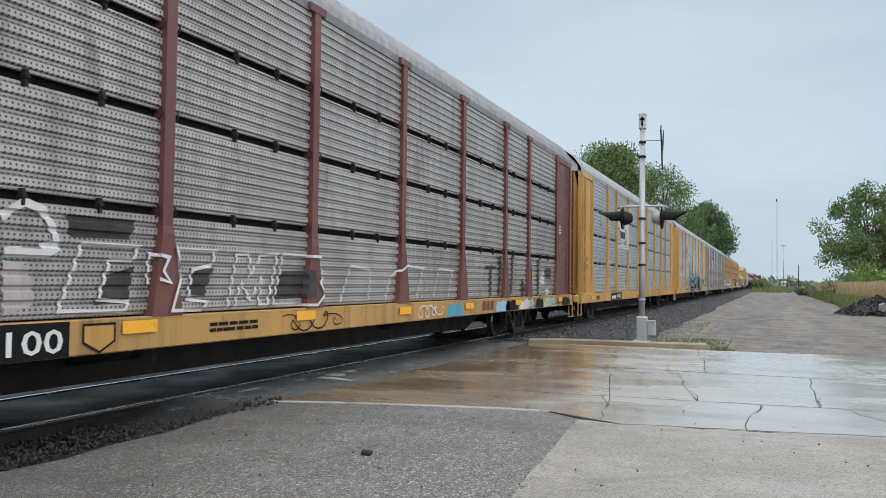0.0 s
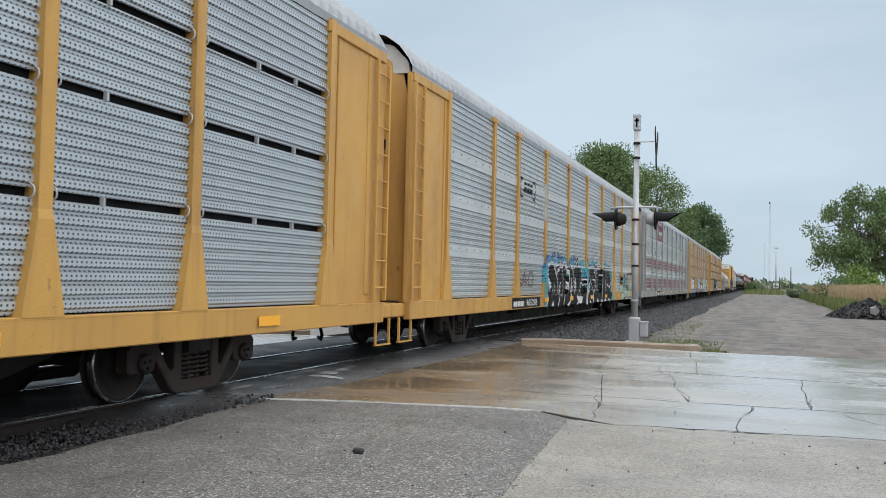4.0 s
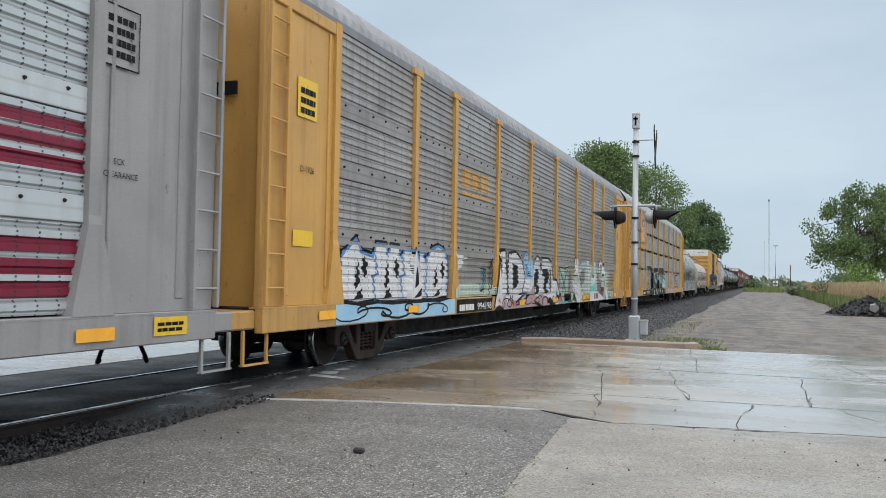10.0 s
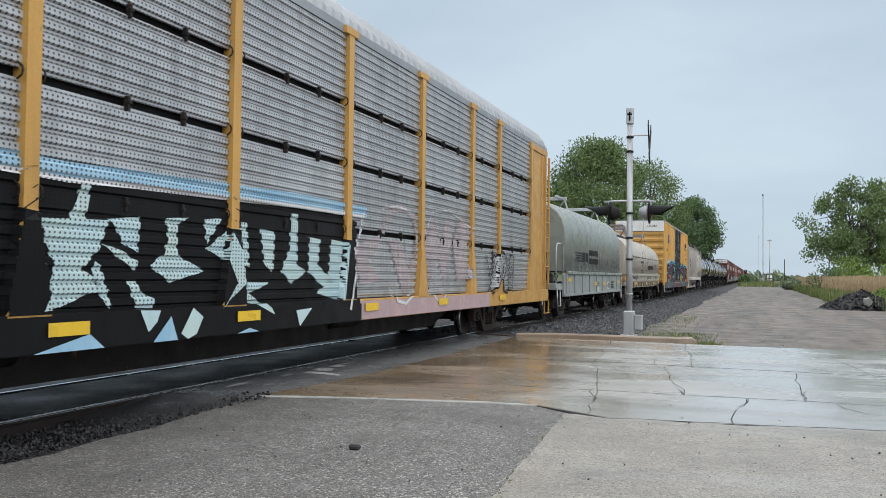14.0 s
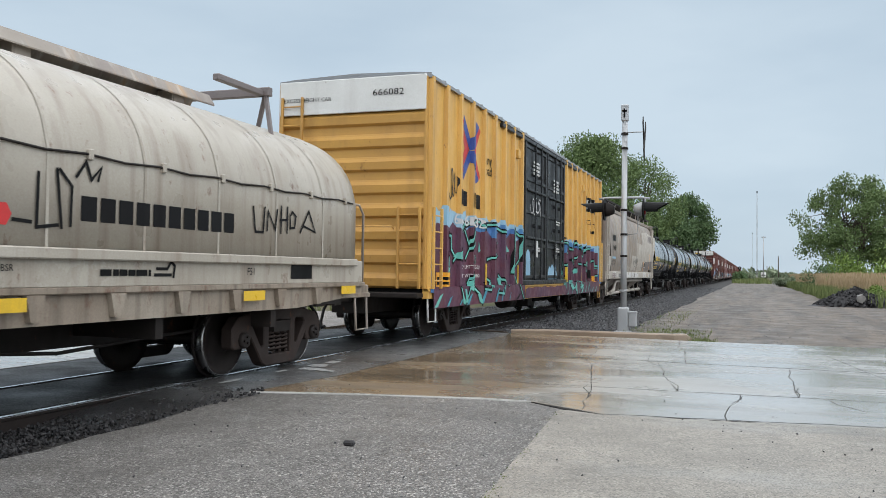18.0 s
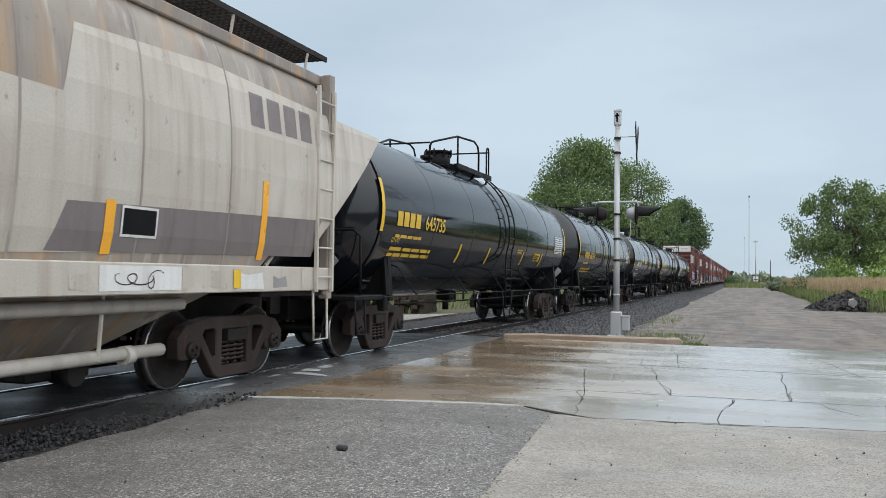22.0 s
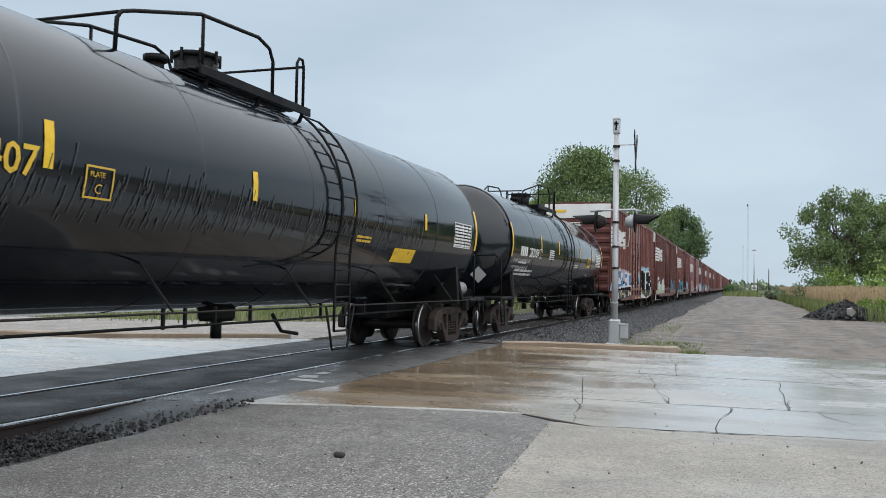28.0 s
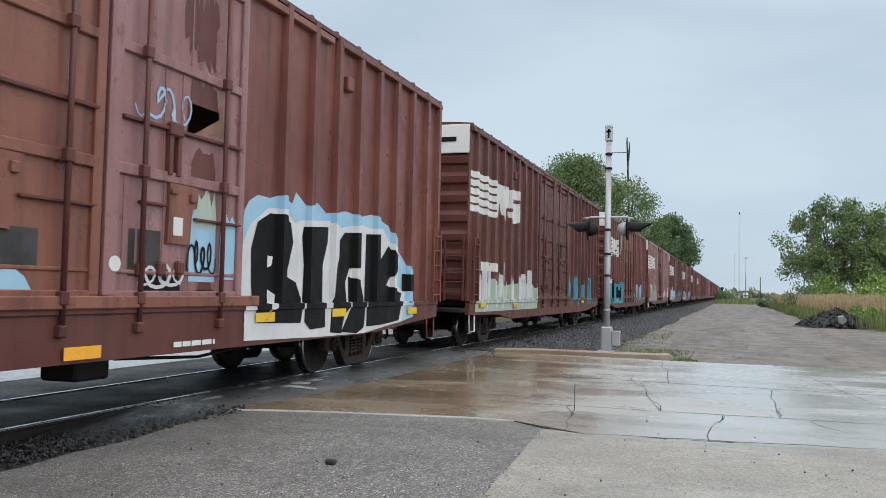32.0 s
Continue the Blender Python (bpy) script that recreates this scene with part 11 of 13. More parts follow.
decal(tb, "graffiti", [[(2.27, 0.67), (2.35, 0.95), (2.31, 1.42), (2.45, 1.37), (2.39, 0.90), (2.38, 0.67)]], MINT_SPRAY, sf, 0.024)
decal(tb, "graffiti", [[(2.99, 1.23), (3.21, 1.27), (3.28, 1.02), (3.10, 0.98)]], MINT_SPRAY, sf, 0.024)
decal(tb, "graffiti", [[(3.48, 1.12), (3.67, 0.98), (4.00, 0.88), (3.67, 0.80), (3.46, 0.90)]], MINT_SPRAY, sf, 0.024)
decal(tb, "graffiti", [[(4.08, 1.38), (4.48, 1.49), (4.41, 1.35), (4.15, 1.30)]], MINT_SPRAY, sf, 0.024)
decal(tb, "graffiti", [[(4.17, 0.87), (4.37, 1.10), (4.51, 0.69), (4.35, 0.76)]], MINT_SPRAY, sf, 0.024)
decal(tb, "graffiti", [[(5.09, 1.09), (5.55, 0.90), (5.29, 0.81)]], MINT_SPRAY, sf, 0.024)
decal(tb, "graffiti", [[(5.21, 1.61), (5.59, 1.69), (5.52, 1.55)]], MINT_SPRAY, sf, 0.024)
decal(tb, "graffiti", [[(6.01, 1.66), (6.63, 1.74), (6.49, 1.60), (6.09, 1.56)]], MINT_SPRAY, sf, 0.024)
decal(tb, "graffiti", [[(4.29, 0.67), (4.44, 0.71), (4.51, 0.67), (4.25, 0.67)]], MINT_SPRAY, sf, 0.024)
decal(tb, "graffiti", [[(2.83, 0.67), (2.98, 0.72), (3.12, 0.67), (2.96, 0.67)]], MINT_SPRAY, sf, 0.024)
decal(tb, "graffiti", [[(2.08, 0.67), (2.17, 0.71), (2.33, 0.67)]], MINT_SPRAY, sf, 0.024)
decal(tb, "graffiti", [[(7.65, 1.76), (8.05, 1.70), (8.48, 1.58), (7.94, 1.60)]], MINT_SPRAY, sf, 0.024)
decal(tb, "graffiti", stroke([(-8.41, 2.05), (-8.10, 2.03), (-8.08, 1.77), (-7.84, 1.63), (-7.57, 1.60), (-7.49, 1.30)], 0.045), MINT_SPRAY, sf, 0.022)
decal(tb, "graffiti", stroke([(-7.95, 1.54), (-7.58, 1.74), (-7.43, 2.15), (-7.29, 2.31), (-7.16, 2.29), (-6.63, 2.41), (-6.27, 2.41), (-5.93, 2.27), (-5.82, 1.85)], 0.045), MINT_SPRAY, sf, 0.022)
decal(tb, "graffiti", stroke([(-7.25, 2.18), (-6.97, 1.90), (-6.74, 2.26)], 0.045), MINT_SPRAY, sf, 0.022)
decal(tb, "graffiti", stroke([(-7.19, 1.61), (-6.78, 1.94), (-6.54, 1.63)], 0.045), MINT_SPRAY, sf, 0.022)
decal(tb, "graffiti", stroke([(-5.94, 2.36), (-5.02, 2.42), (-5.13, 1.90), (-4.87, 1.71), (-5.66, 1.61)], 0.045), MINT_SPRAY, sf, 0.022)
decal(tb, "graffiti", stroke([(-5.01, 2.35), (-4.25, 2.26), (-4.30, 1.67), (-4.06, 1.03)], 0.045), MINT_SPRAY, sf, 0.022)
decal(tb, "graffiti", stroke([(-3.55, 2.37), (-2.80, 2.24), (-2.88, 1.65), (-3.44, 1.41), (-2.63, 0.68)], 0.045), MINT_SPRAY, sf, 0.022)
decal(tb, "graffiti", stroke([(-3.55, 2.37), (-3.65, 1.33)], 0.045), MINT_SPRAY, sf, 0.022)
decal(tb, "graffiti", stroke([(-8.40, 1.66), (-8.20, 1.61), (-8.21, 1.31), (-8.39, 1.26)], 0.045), MINT_SPRAY, sf, 0.022)
decal(tb, "graffiti", stroke([(-7.06, 1.10), (-6.83, 1.26), (-6.78, 0.99), (-6.40, 0.87), (-6.19, 0.67)], 0.045), MINT_SPRAY, sf, 0.022)
decal(tb, "graffiti", stroke([(-7.63, 1.02), (-7.38, 0.70), (-7.13, 0.90), (-6.98, 1.15)], 0.045), MINT_SPRAY, sf, 0.022)
decal(tb, "graffiti", stroke([(-6.04, 1.08), (-5.75, 1.20), (-5.42, 1.13), (-5.54, 0.94), (-6.04, 0.97)], 0.045), MINT_SPRAY, sf, 0.022)
decal(tb, "graffiti", stroke([(-4.75, 1.26), (-4.35, 1.12), (-4.47, 0.84), (-4.97, 0.87)], 0.045), MINT_SPRAY, sf, 0.022)
decal(tb, "graffiti", [[(-7.95, 1.63), (-7.64, 1.76), (-7.51, 1.55), (-7.72, 1.60)]], MINT_SPRAY, sf, 0.024)
decal(tb, "graffiti", [[(-6.85, 1.58), (-6.53, 1.60), (-6.76, 1.43)]], MINT_SPRAY, sf, 0.024)
decal(tb, "graffiti", [[(-5.05, 2.23), (-4.86, 1.99), (-5.08, 1.92)]], MINT_SPRAY, sf, 0.024)
decal(tb, "graffiti", [[(-7.56, 0.92), (-7.33, 0.72), (-7.51, 0.68)]], MINT_SPRAY, sf, 0.024)
decal(tb, "graffiti", [[(-7.42, 0.99), (-7.31, 0.98), (-7.19, 0.75), (-7.31, 0.69)]], MINT_SPRAY, sf, 0.024)
decal(tb, "graffiti", [[(-7.10, 0.99), (-6.86, 1.21), (-6.81, 0.93)]], MINT_SPRAY, sf, 0.024)
decal(tb, "graffiti", [[(-6.30, 1.99), (-6.16, 1.79), (-6.33, 1.75)]], MINT_SPRAY, sf, 0.024)
decal(tb, "graffiti", [[(-5.94, 2.21), (-5.76, 2.11), (-5.88, 1.96)]], MINT_SPRAY, sf, 0.024)
decal(tb, "graffiti", [[(-4.18, 2.03), (-3.83, 1.84), (-4.11, 1.81)]], MINT_SPRAY, sf, 0.024)
decal(tb, "graffiti", [[(-3.44, 1.33), (-3.26, 1.18), (-3.51, 1.14)]], MINT_SPRAY, sf, 0.024)
decal(tb, "graffiti", [[(-6.57, 0.87), (-6.31, 0.86), (-6.19, 0.67), (-6.40, 0.70)]], MINT_SPRAY, sf, 0.024)
decal(tb, "graffiti", [[(-8.36, 1.35), (-8.13, 1.42), (-8.19, 1.30)]], MINT_SPRAY, sf, 0.024)
decal(tb, "graffiti", [[(-5.54, 1.07), (-5.35, 1.12), (-5.30, 0.97)]], MINT_SPRAY, sf, 0.024)
decal(tb, "graffiti", [[(-4.87, 1.19), (-4.60, 1.24), (-4.49, 1.05), (-4.72, 1.03)]], MINT_SPRAY, sf, 0.024)
rr = random.Random(31)
for lo, hi in ((2.7, 9.0), (-9.2, -2.7)):
    yy = lo
    while yy < hi - 0.4:
        w, h2 = rr.uniform(0.15, 0.55), rr.uniform(0.12, 0.34)
        decal(tb, "graffiti", [[(yy, 0.67), (yy + w * 0.4, 0.68), (yy + w, 0.67 + h2), (yy + w * 0.6, 0.67 + h2 * 0.8)]], (MINT_SPRAY, MINT_SPRAY, TEAL, BLACK)[rr.randrange(4)], sf, 0.02)
        yy += w + rr.uniform(0.1, 0.6)

door_surf = (lambda y, z: 1.55, (), ())
decal(tb, "graffiti", [cloud(-2.4, -1.7, 1.2, 1.9, 90, 0.1, 8), cloud(0.4, 1.6, 1.15, 1.5, 91, 0.1, 8)], SKY_SPRAY, (lambda y, z: 1.516, (), ()), 0.004)
tag_line(tb, door_surf, -1.9, -0.5, 2.85, 3.35, 92, PALE_SPRAY, 0.045, 9, 0.01)
for yy, zz in ((-1.6, 3.95), (0.9, 3.7), (1.3, 2.75), (-1.2, 1.9), (1.2, 1.95)):
    bars(tb, yy, zz, 0.7, 0.4 if zz > 3 else 0.15, WHITE, (lambda y, z: 1.552, (), ()), 4 if zz > 3 else 2, 0.006, int(zz * 10))
decal(tb, "data_panel", [rect(-1.2, -1.02, 1.75, 2.2), rect(1.15, 1.33, 1.75, 2.2)], WHITE, door_surf, 0.008)
lettering(tb, "LD LMT 206500", -7.55, 1.4, 0.11, WHITE, sf, 0.028, 0.0, 1.3)
lettering(tb, "LT WT 77500", -7.55, 1.22, 0.11, WHITE, sf, 0.028, 0.0, 1.3)
decal(tb, "warning_label", [rect(-8.95, -8.15, 1.05, 1.32)], REFLECT, sf, 0.028)
bars(tb, -8.9, 1.09, 0.7, 0.18, BLACK, sf, 2, 0.032, 77)
reflectors(tb, ((-6.07, 1.06), (-3.05, 1.06), (2.68, 1.06), (5.52, 1.06)), sf, TAPE_YELLOW, True)
decal(tb, "data_panel", [rect(6.7, 7.1, 1.15, 1.45)], BLACK, sf, 0.03)
decal(tb, "warning_label", [rect(7.55, 8.1, 1.02, 1.24)], REFLECT, sf, 0.03)
decal(tb, "graffiti", [cloud(-2.5, 2.6, 0.68, 0.95, 95, 0.03, 20)], WINE_SPRAY, (lambda y, z: 1.6, (), ()), 0.004)
tag_line(tb, (lambda y, z: 1.56, (), ()), -5.6, -4.4, 0.75, 0.9, 96, PALE_SPRAY, 0.02, 9, 0.01)

# oxide-red boxcars
NS_START, NS_STEP = 170.5, 21.0
ns_labels = ["oxide-red boxcar with white striped emblem and blue-white graffiti", "oxide-red boxcar with white striped emblem and tall pale graffiti"]


def stripes_emblem(car, surf):
    """Five level bars that run into two blocky white strokes."""
    decal(car, "emblem", [rect(-9.43, -7.18 - k * 0.03, 3.86 - k * 0.19, 4.0 - k * 0.19) for k in range(5)], WHITE, surf, 0.008, "white level stripes of the emblem")
    decal(car, "emblem", [[(-7.30, 3.98), (-6.74, 3.98), (-6.45, 3.70), (-6.41, 4.00), (-5.96, 4.01), (-6.03, 3.43), (-6.22, 3.44), (-6.28, 3.11), (-6.66, 3.11), (-6.88, 3.51), (-7.07, 3.11), (-7.33, 3.11)]], WHITE, surf, 0.010, "white blocky emblem")
    decal(car, "emblem", [[(-5.96, 3.94), (-5.55, 4.02), (-4.93, 3.99), (-4.90, 3.27), (-5.20, 3.13), (-5.69, 3.11), (-6.09, 3.28), (-6.08, 3.53)]], WHITE, surf, 0.010, "white blocky emblem")
    decal(car, "emblem", [rect(-5.55, -4.89, 3.66, 3.76), rect(-6.12, -5.48, 3.38, 3.47)], OXIDE, surf, 0.014, "gap in the white emblem")


red_side = boxcar_meshes("red")["surf"][0]
for i in range(20):
    rich = i < 4
    faded = (OXIDE, OXIDE_DARK, OXIDE_FADED)[(0, 1, 0, 2, 1, 0, 1)[i % 7]]
    ncar, g = boxcar(NS_START + i * NS_STEP, "red", ns_labels[0] if i == 0 else ns_labels[1] if i == 1 else "oxide-red boxcar with a white striped emblem", OXIDE if i == 0 else faded, OXIDE_WORN if i == 0 else faded, OXIDE_DARK, OXIDE_DARK, WHITE, i < 3, rich, OXIDE_FADED if i in (0, 3) else None, OXIDE_DARK)
    sf = (lambda y, z: red_side(y, z) if z > 1.125 else 1.573 if z > 1.045 else 1.548, (1.04, 1.05, 1.12, 1.13), g["surf"][2])
    if i < 8:
        stripes_emblem(ncar, sf)
    if i == 0:
        decal(ncar, "graffiti", [[(-7.42, 2.08), (-7.01, 2.23), (-6.36, 2.14), (-5.25, 2.15), (-3.42, 2.08), (-2.24, 1.97), (-2.22, 1.62), (-7.39, 1.58)]], CHALK_PINK, sf, 0.006)
        decal(ncar, "graffiti", [[(-7.41, 1.43), (-2.22, 1.62), (-2.18, 0.83), (-5.57, 0.72), (-7.38, 0.73)]], BLACK, sf, 0.008)
        decal(ncar, "graffiti", [[(-7.31, 1.22), (-7.29, 1.94), (-6.61, 2.17), (-6.21, 1.85), (-6.25, 1.26), (-6.80, 1.20)]], PALE_SPRAY, sf, 0.01)
        decal(ncar, "graffiti", [[(-6.11, 1.26), (-6.07, 1.93), (-5.53, 2.11), (-5.36, 1.26)]], PALE_SPRAY, sf, 0.01)
        decal(ncar, "graffiti", [[(-5.24, 1.26), (-4.91, 2.03), (-3.52, 2.00), (-3.48, 1.29)]], PALE_SPRAY, sf, 0.01)
        decal(ncar, "graffiti", [[(-3.43, 1.27), (-3.36, 1.96), (-2.24, 1.97), (-2.21, 1.33)]], PALE_SPRAY, sf, 0.01)
        decal(ncar, "graffiti", [[(-7.19, 1.31), (-7.16, 1.89), (-6.69, 2.05), (-6.36, 1.76), (-6.42, 1.36), (-6.81, 1.28)]], BLUE_SPRAY, sf, 0.014)
        decal(ncar, "graffiti", [[(-5.97, 1.34), (-5.93, 1.88), (-5.63, 2.01), (-5.52, 1.34)]], BLUE_SPRAY, sf, 0.014)
        decal(ncar, "graffiti", [[(-5.07, 1.34), (-4.80, 1.95), (-3.71, 1.91), (-3.69, 1.38)]], BLUE_SPRAY, sf, 0.014)
        decal(ncar, "graffiti", [[(-3.22, 1.37), (-3.17, 1.89), (-2.42, 1.89), (-2.39, 1.41)]], BLUE_SPRAY, sf, 0.014)
        decal(ncar, "graffiti", [[(-6.92, 1.74), (-6.74, 1.79), (-6.69, 1.44), (-6.88, 1.41)]], PALE_SPRAY, sf, 0.018)
        decal(ncar, "graffiti", [[(-4.49, 1.75), (-4.09, 1.75), (-4.13, 1.51), (-4.45, 1.52)]], PALE_SPRAY, sf, 0.018)
        decal(ncar, "graffiti", [[(-7.23, 0.74), (-7.08, 1.22), (-6.94, 0.92), (-6.99, 0.73)]], PALE_SPRAY, sf, 0.014)
        decal(ncar, "graffiti", [[(-6.25, 0.72), (-6.51, 1.06), (-6.31, 1.20), (-6.06, 0.99), (-6.15, 0.71)]], PALE_SPRAY, sf, 0.014)
        decal(ncar, "graffiti", [[(-4.97, 0.76), (-4.91, 1.13), (-4.55, 0.86), (-4.67, 0.75)]], PALE_SPRAY, sf, 0.014)
        decal(ncar, "graffiti", [[(-3.61, 0.81), (-3.53, 1.21), (-3.20, 0.86)]], PALE_SPRAY, sf, 0.014)
        decal(ncar, "graffiti", [[(-2.76, 0.85), (-2.56, 1.29), (-2.24, 0.88)]], PALE_SPRAY, sf, 0.014)
        decal(ncar, "graffiti", [[(-8.06, 1.09), (-7.92, 1.32), (-7.75, 1.08), (-7.87, 1.25)]], PALE_SPRAY, sf, 0.014)
        decal(ncar, "graffiti", [[(-9.53, 1.17), (-9.31, 1.40), (-9.11, 1.47), (-8.91, 0.97), (-9.28, 0.98)]], SKY_SPRAY, sf, 0.012)
        decal(ncar, "graffiti", [[(-9.40, 0.99), (-8.92, 1.10), (-8.84, 0.79), (-9.27, 0.77)]], CHALK_PINK, sf, 0.01)
        decal(ncar, "repaint_patch", [rect(-8.91, -8.30, 1.14, 2.16), rect(-8.12, -7.54, 1.14, 2.16), rect(-7.34, -6.79, 1.58, 2.08)], SOOT_SPRAY, sf, 0.016, "dark overpainted patch under the numbers")
        lettering(ncar, "46", -8.90, 1.62, 0.46, WHITE, sf, 0.022, 0.016, 0.54)
        lettering(ncar, "96", -8.11, 1.62, 0.46, WHITE, sf, 0.022, 0.016, 0.52)
        lettering(ncar, "08", -7.32, 1.62, 0.46, WHITE, sf, 0.022, 0.016, 0.50)
        lettering(ncar, "LD LMT", -8.92, 1.46, 0.12, WHITE, sf, 0.022, 0.0, 0.52)
        lettering(ncar, "LT WT", -8.92, 1.30, 0.12, WHITE, sf, 0.022, 0.0, 0.45)
        lettering(ncar, "04300", -8.08, 1.46, 0.12, WHITE, sf, 0.022, 0.0, 0.42)
        lettering(ncar, "81700", -8.05, 1.30, 0.12, WHITE, sf, 0.022, 0.0, 0.36)
        decal(ncar, "mark", [rect(-8.83, -8.63, 2.21, 2.53), rect(-8.57, -8.37, 2.21, 2.53)], WHITE, sf, 0.010)
        end_lettering(ncar, "469608", 0.55, 4.62, 0.17, BLACK, -9.512, 0.62)
        b = bmesh.new()
        box(b, -1.2, -0.5, -9.515, -9.505, 4.62, 4.74)
        part("warning_label", b, TAPE_YELLOW, ncar)
        rr = random.Random(77)
        b = bmesh.new()
        for zz, xx, w in ((4.12, -0.45, 0.62), (4.02, -0.5, 0.7), (3.92, -0.45, 0.6), (3.42, -0.35, 0.2), (3.42, 0.0, 0.34), (3.3, -0.7, 0.36), (2.78, -0.5, 0.5), (2.68, -0.55, 0.62), (2.58, -0.45, 0.3), (1.5, -0.6, 0.4)):
            k = 0.0
            while k < w - 0.03:
                ln = min(w - k, rr.uniform(0.05, 0.16))
                box(b, xx + k, xx + k + ln - 0.02, -9.508, -9.49, zz, zz + 0.055)
                k += ln
        tagged(part("small_print", b, WHITE, ncar, "", False), kind="stuff")
        decal(ncar, "graffiti", [[(2.41, 2.04), (2.45, 2.24), (2.55, 2.36), (2.74, 2.45), (3.02, 2.44), (3.30, 2.51), (3.60, 2.43), (3.70, 2.59), (4.00, 2.44), (4.33, 2.51), (4.60, 2.39), (5.26, 2.48), (5.78, 2.44), (6.22, 2.52), (6.94, 2.39), (7.35, 2.03), (7.98, 1.66), (8.09, 0.85), (7.31, 0.75), (2.58, 0.87)]], SKY_SPRAY, sf, 0.006)
        decal(ncar, "graffiti", [[(2.44, 0.69), (2.40, 1.78), (2.57, 2.07), (3.00, 2.32), (3.42, 2.33), (3.69, 2.18), (3.85, 2.23), (4.70, 2.29), (4.95, 2.20), (5.78, 2.32), (6.23, 2.29), (6.70, 2.33), (6.96, 2.16), (7.50, 1.85), (7.21, 1.45), (7.76, 1.26), (7.52, 0.78), (5.89, 0.64), (4.36, 0.65)]], PALE_SPRAY, sf, 0.009)
        decal(ncar, "graffiti", [[(2.61, 1.79), (2.74, 2.12), (3.03, 2.25), (3.31, 2.26), (3.57, 2.17), (3.65, 1.92), (3.48, 1.47), (3.74, 1.40), (3.91, 1.17), (3.82, 0.86), (2.71, 0.89), (2.63, 1.38)]], BLACK, sf, 0.014)
        decal(ncar, "graffiti", [[(3.93, 2.15), (4.67, 2.20), (4.66, 1.98), (4.52, 1.65), (4.55, 0.78), (4.10, 0.76), (3.93, 0.87), (3.96, 1.63), (3.89, 2.01)]], BLACK, sf, 0.014)
        decal(ncar, "graffiti", [[(5.00, 1.99), (5.22, 2.16), (5.71, 2.19), (5.83, 2.00), (5.79, 1.65), (5.41, 1.63), (5.27, 1.42), (5.37, 1.04), (5.18, 0.92), (5.08, 0.67), (4.71, 0.70), (4.83, 1.66)]], BLACK, sf, 0.014)
        decal(ncar, "graffiti", [[(5.38, 1.51), (5.84, 1.43), (5.97, 1.16), (5.89, 0.73), (5.64, 0.65), (5.08, 0.69), (5.41, 1.04)]], BLACK, sf, 0.014)
        decal(ncar, "graffiti", [[(6.01, 2.19), (6.54, 2.22), (6.54, 1.76), (6.96, 2.06), (7.37, 1.79), (6.88, 1.40), (7.59, 1.26), (7.36, 0.80), (6.61, 0.75), (5.99, 0.74)]], BLACK, sf, 0.014)
        decal(ncar, "graffiti", [[(2.99, 1.72), (3.12, 1.71), (3.09, 1.60), (2.99, 1.57)], [(3.00, 1.30), (3.20, 1.23), (3.18, 1.07), (3.02, 1.02)]], PALE_SPRAY, sf, 0.018)
        leaf = (lambda y, z: 1.514, (), ())
        rr = random.Random(83)
        decal(ncar, "rust_patch", [cloud(u, u + rr.uniform(0.08, 0.3), v, v + rr.uniform(0.08, 0.3), 300 + k, 0.2, 9) for k in range(16) for u, v in [(rr.uniform(1.15, 1.62), rr.uniform(3.85, 4.4))]], OXIDE_DARK, leaf, 0.003)
        decal(ncar, "rust_patch", [cloud(1.5, 1.94, 3.0, 3.3, 121, 0.1, 9)], TAN_PRIMER, leaf, 0.003, "bare tan primer patch")
        decal(ncar, "rust_patch", [cloud(1.26, 1.84, 3.27, 3.5, 122, 0.22, 9), cloud(1.36, 1.8, 2.5, 2.78, 123, 0.08, 7), cloud(1.5, 1.84, 1.28, 1.4, 124, 0.1, 6)], OXIDE_DARK, leaf, 0.005)
        decal(ncar, "repaint_patch", [rect(0.39, 0.48, 1.41, 1.87), rect(0.53, 0.87, 1.47, 1.87), rect(-1.6, -0.74, 1.46, 1.78)], SOOT_SPRAY, leaf, 0.006, "dark grey overpainted patch")
        decal(ncar, "graffiti", [cloud(1.36, 1.84, 1.37, 2.12, 119, 0.1, 9), cloud(1.93, 2.28, 1.4, 2.1, 117, 0.1, 9)], SKY_SPRAY, leaf, 0.006)
        decal(ncar, "graffiti", [cloud(1.45, 1.84, 1.95, 2.3, 116, 0.14, 8)], GREEN_SPRAY, leaf, 0.008)
        decal(ncar, "graffiti", [cloud(0.55, 1.25, 1.27, 1.44, 127, 0.14, 9)], BLACK, leaf, 0.006)
        decal(ncar, "graffiti", [cloud(-1.9, -0.74, 1.27, 1.42, 131, 0.12, 9)], SKY_SPRAY, leaf, 0.009)
        tag_line(ncar, leaf, 1.3, 1.84, 1.45, 1.8, 128, BLACK, 0.035, 9, 0.012)
        tag_line(ncar, leaf, 0.55, 1.3, 1.28, 1.55, 129, PALE_SPRAY, 0.04, 7, 0.012)
        tag_line(ncar, leaf, 0.42, 1.35, 2.97, 3.35, 120, SKY_SPRAY, 0.035, 9, 0.006)
        decal(ncar, "data_panel", [rect(1.02, 1.18, 1.84, 2.03)], WHITE, (lambda y, z: 1.556, (), ()), 0.004)
        decal(ncar, "mark", [[(0.16 + 0.085 * math.cos(k * 0.524), 1.52 + 0.075 * math.sin(k * 0.524)) for k in range(12)]], WHITE, (lambda y, z: 1.559, (), ()), 0.004, "round white inspection mark")
        bars(ncar, 1.1, 0.69, 0.75, 0.09, WHITE, sf, 1, 0.008, 133)
        decal(ncar, "warning_label", [rect(-8.86, -8.3, 1.12, 1.34)], TAPE_YELLOW, sf, 0.016)
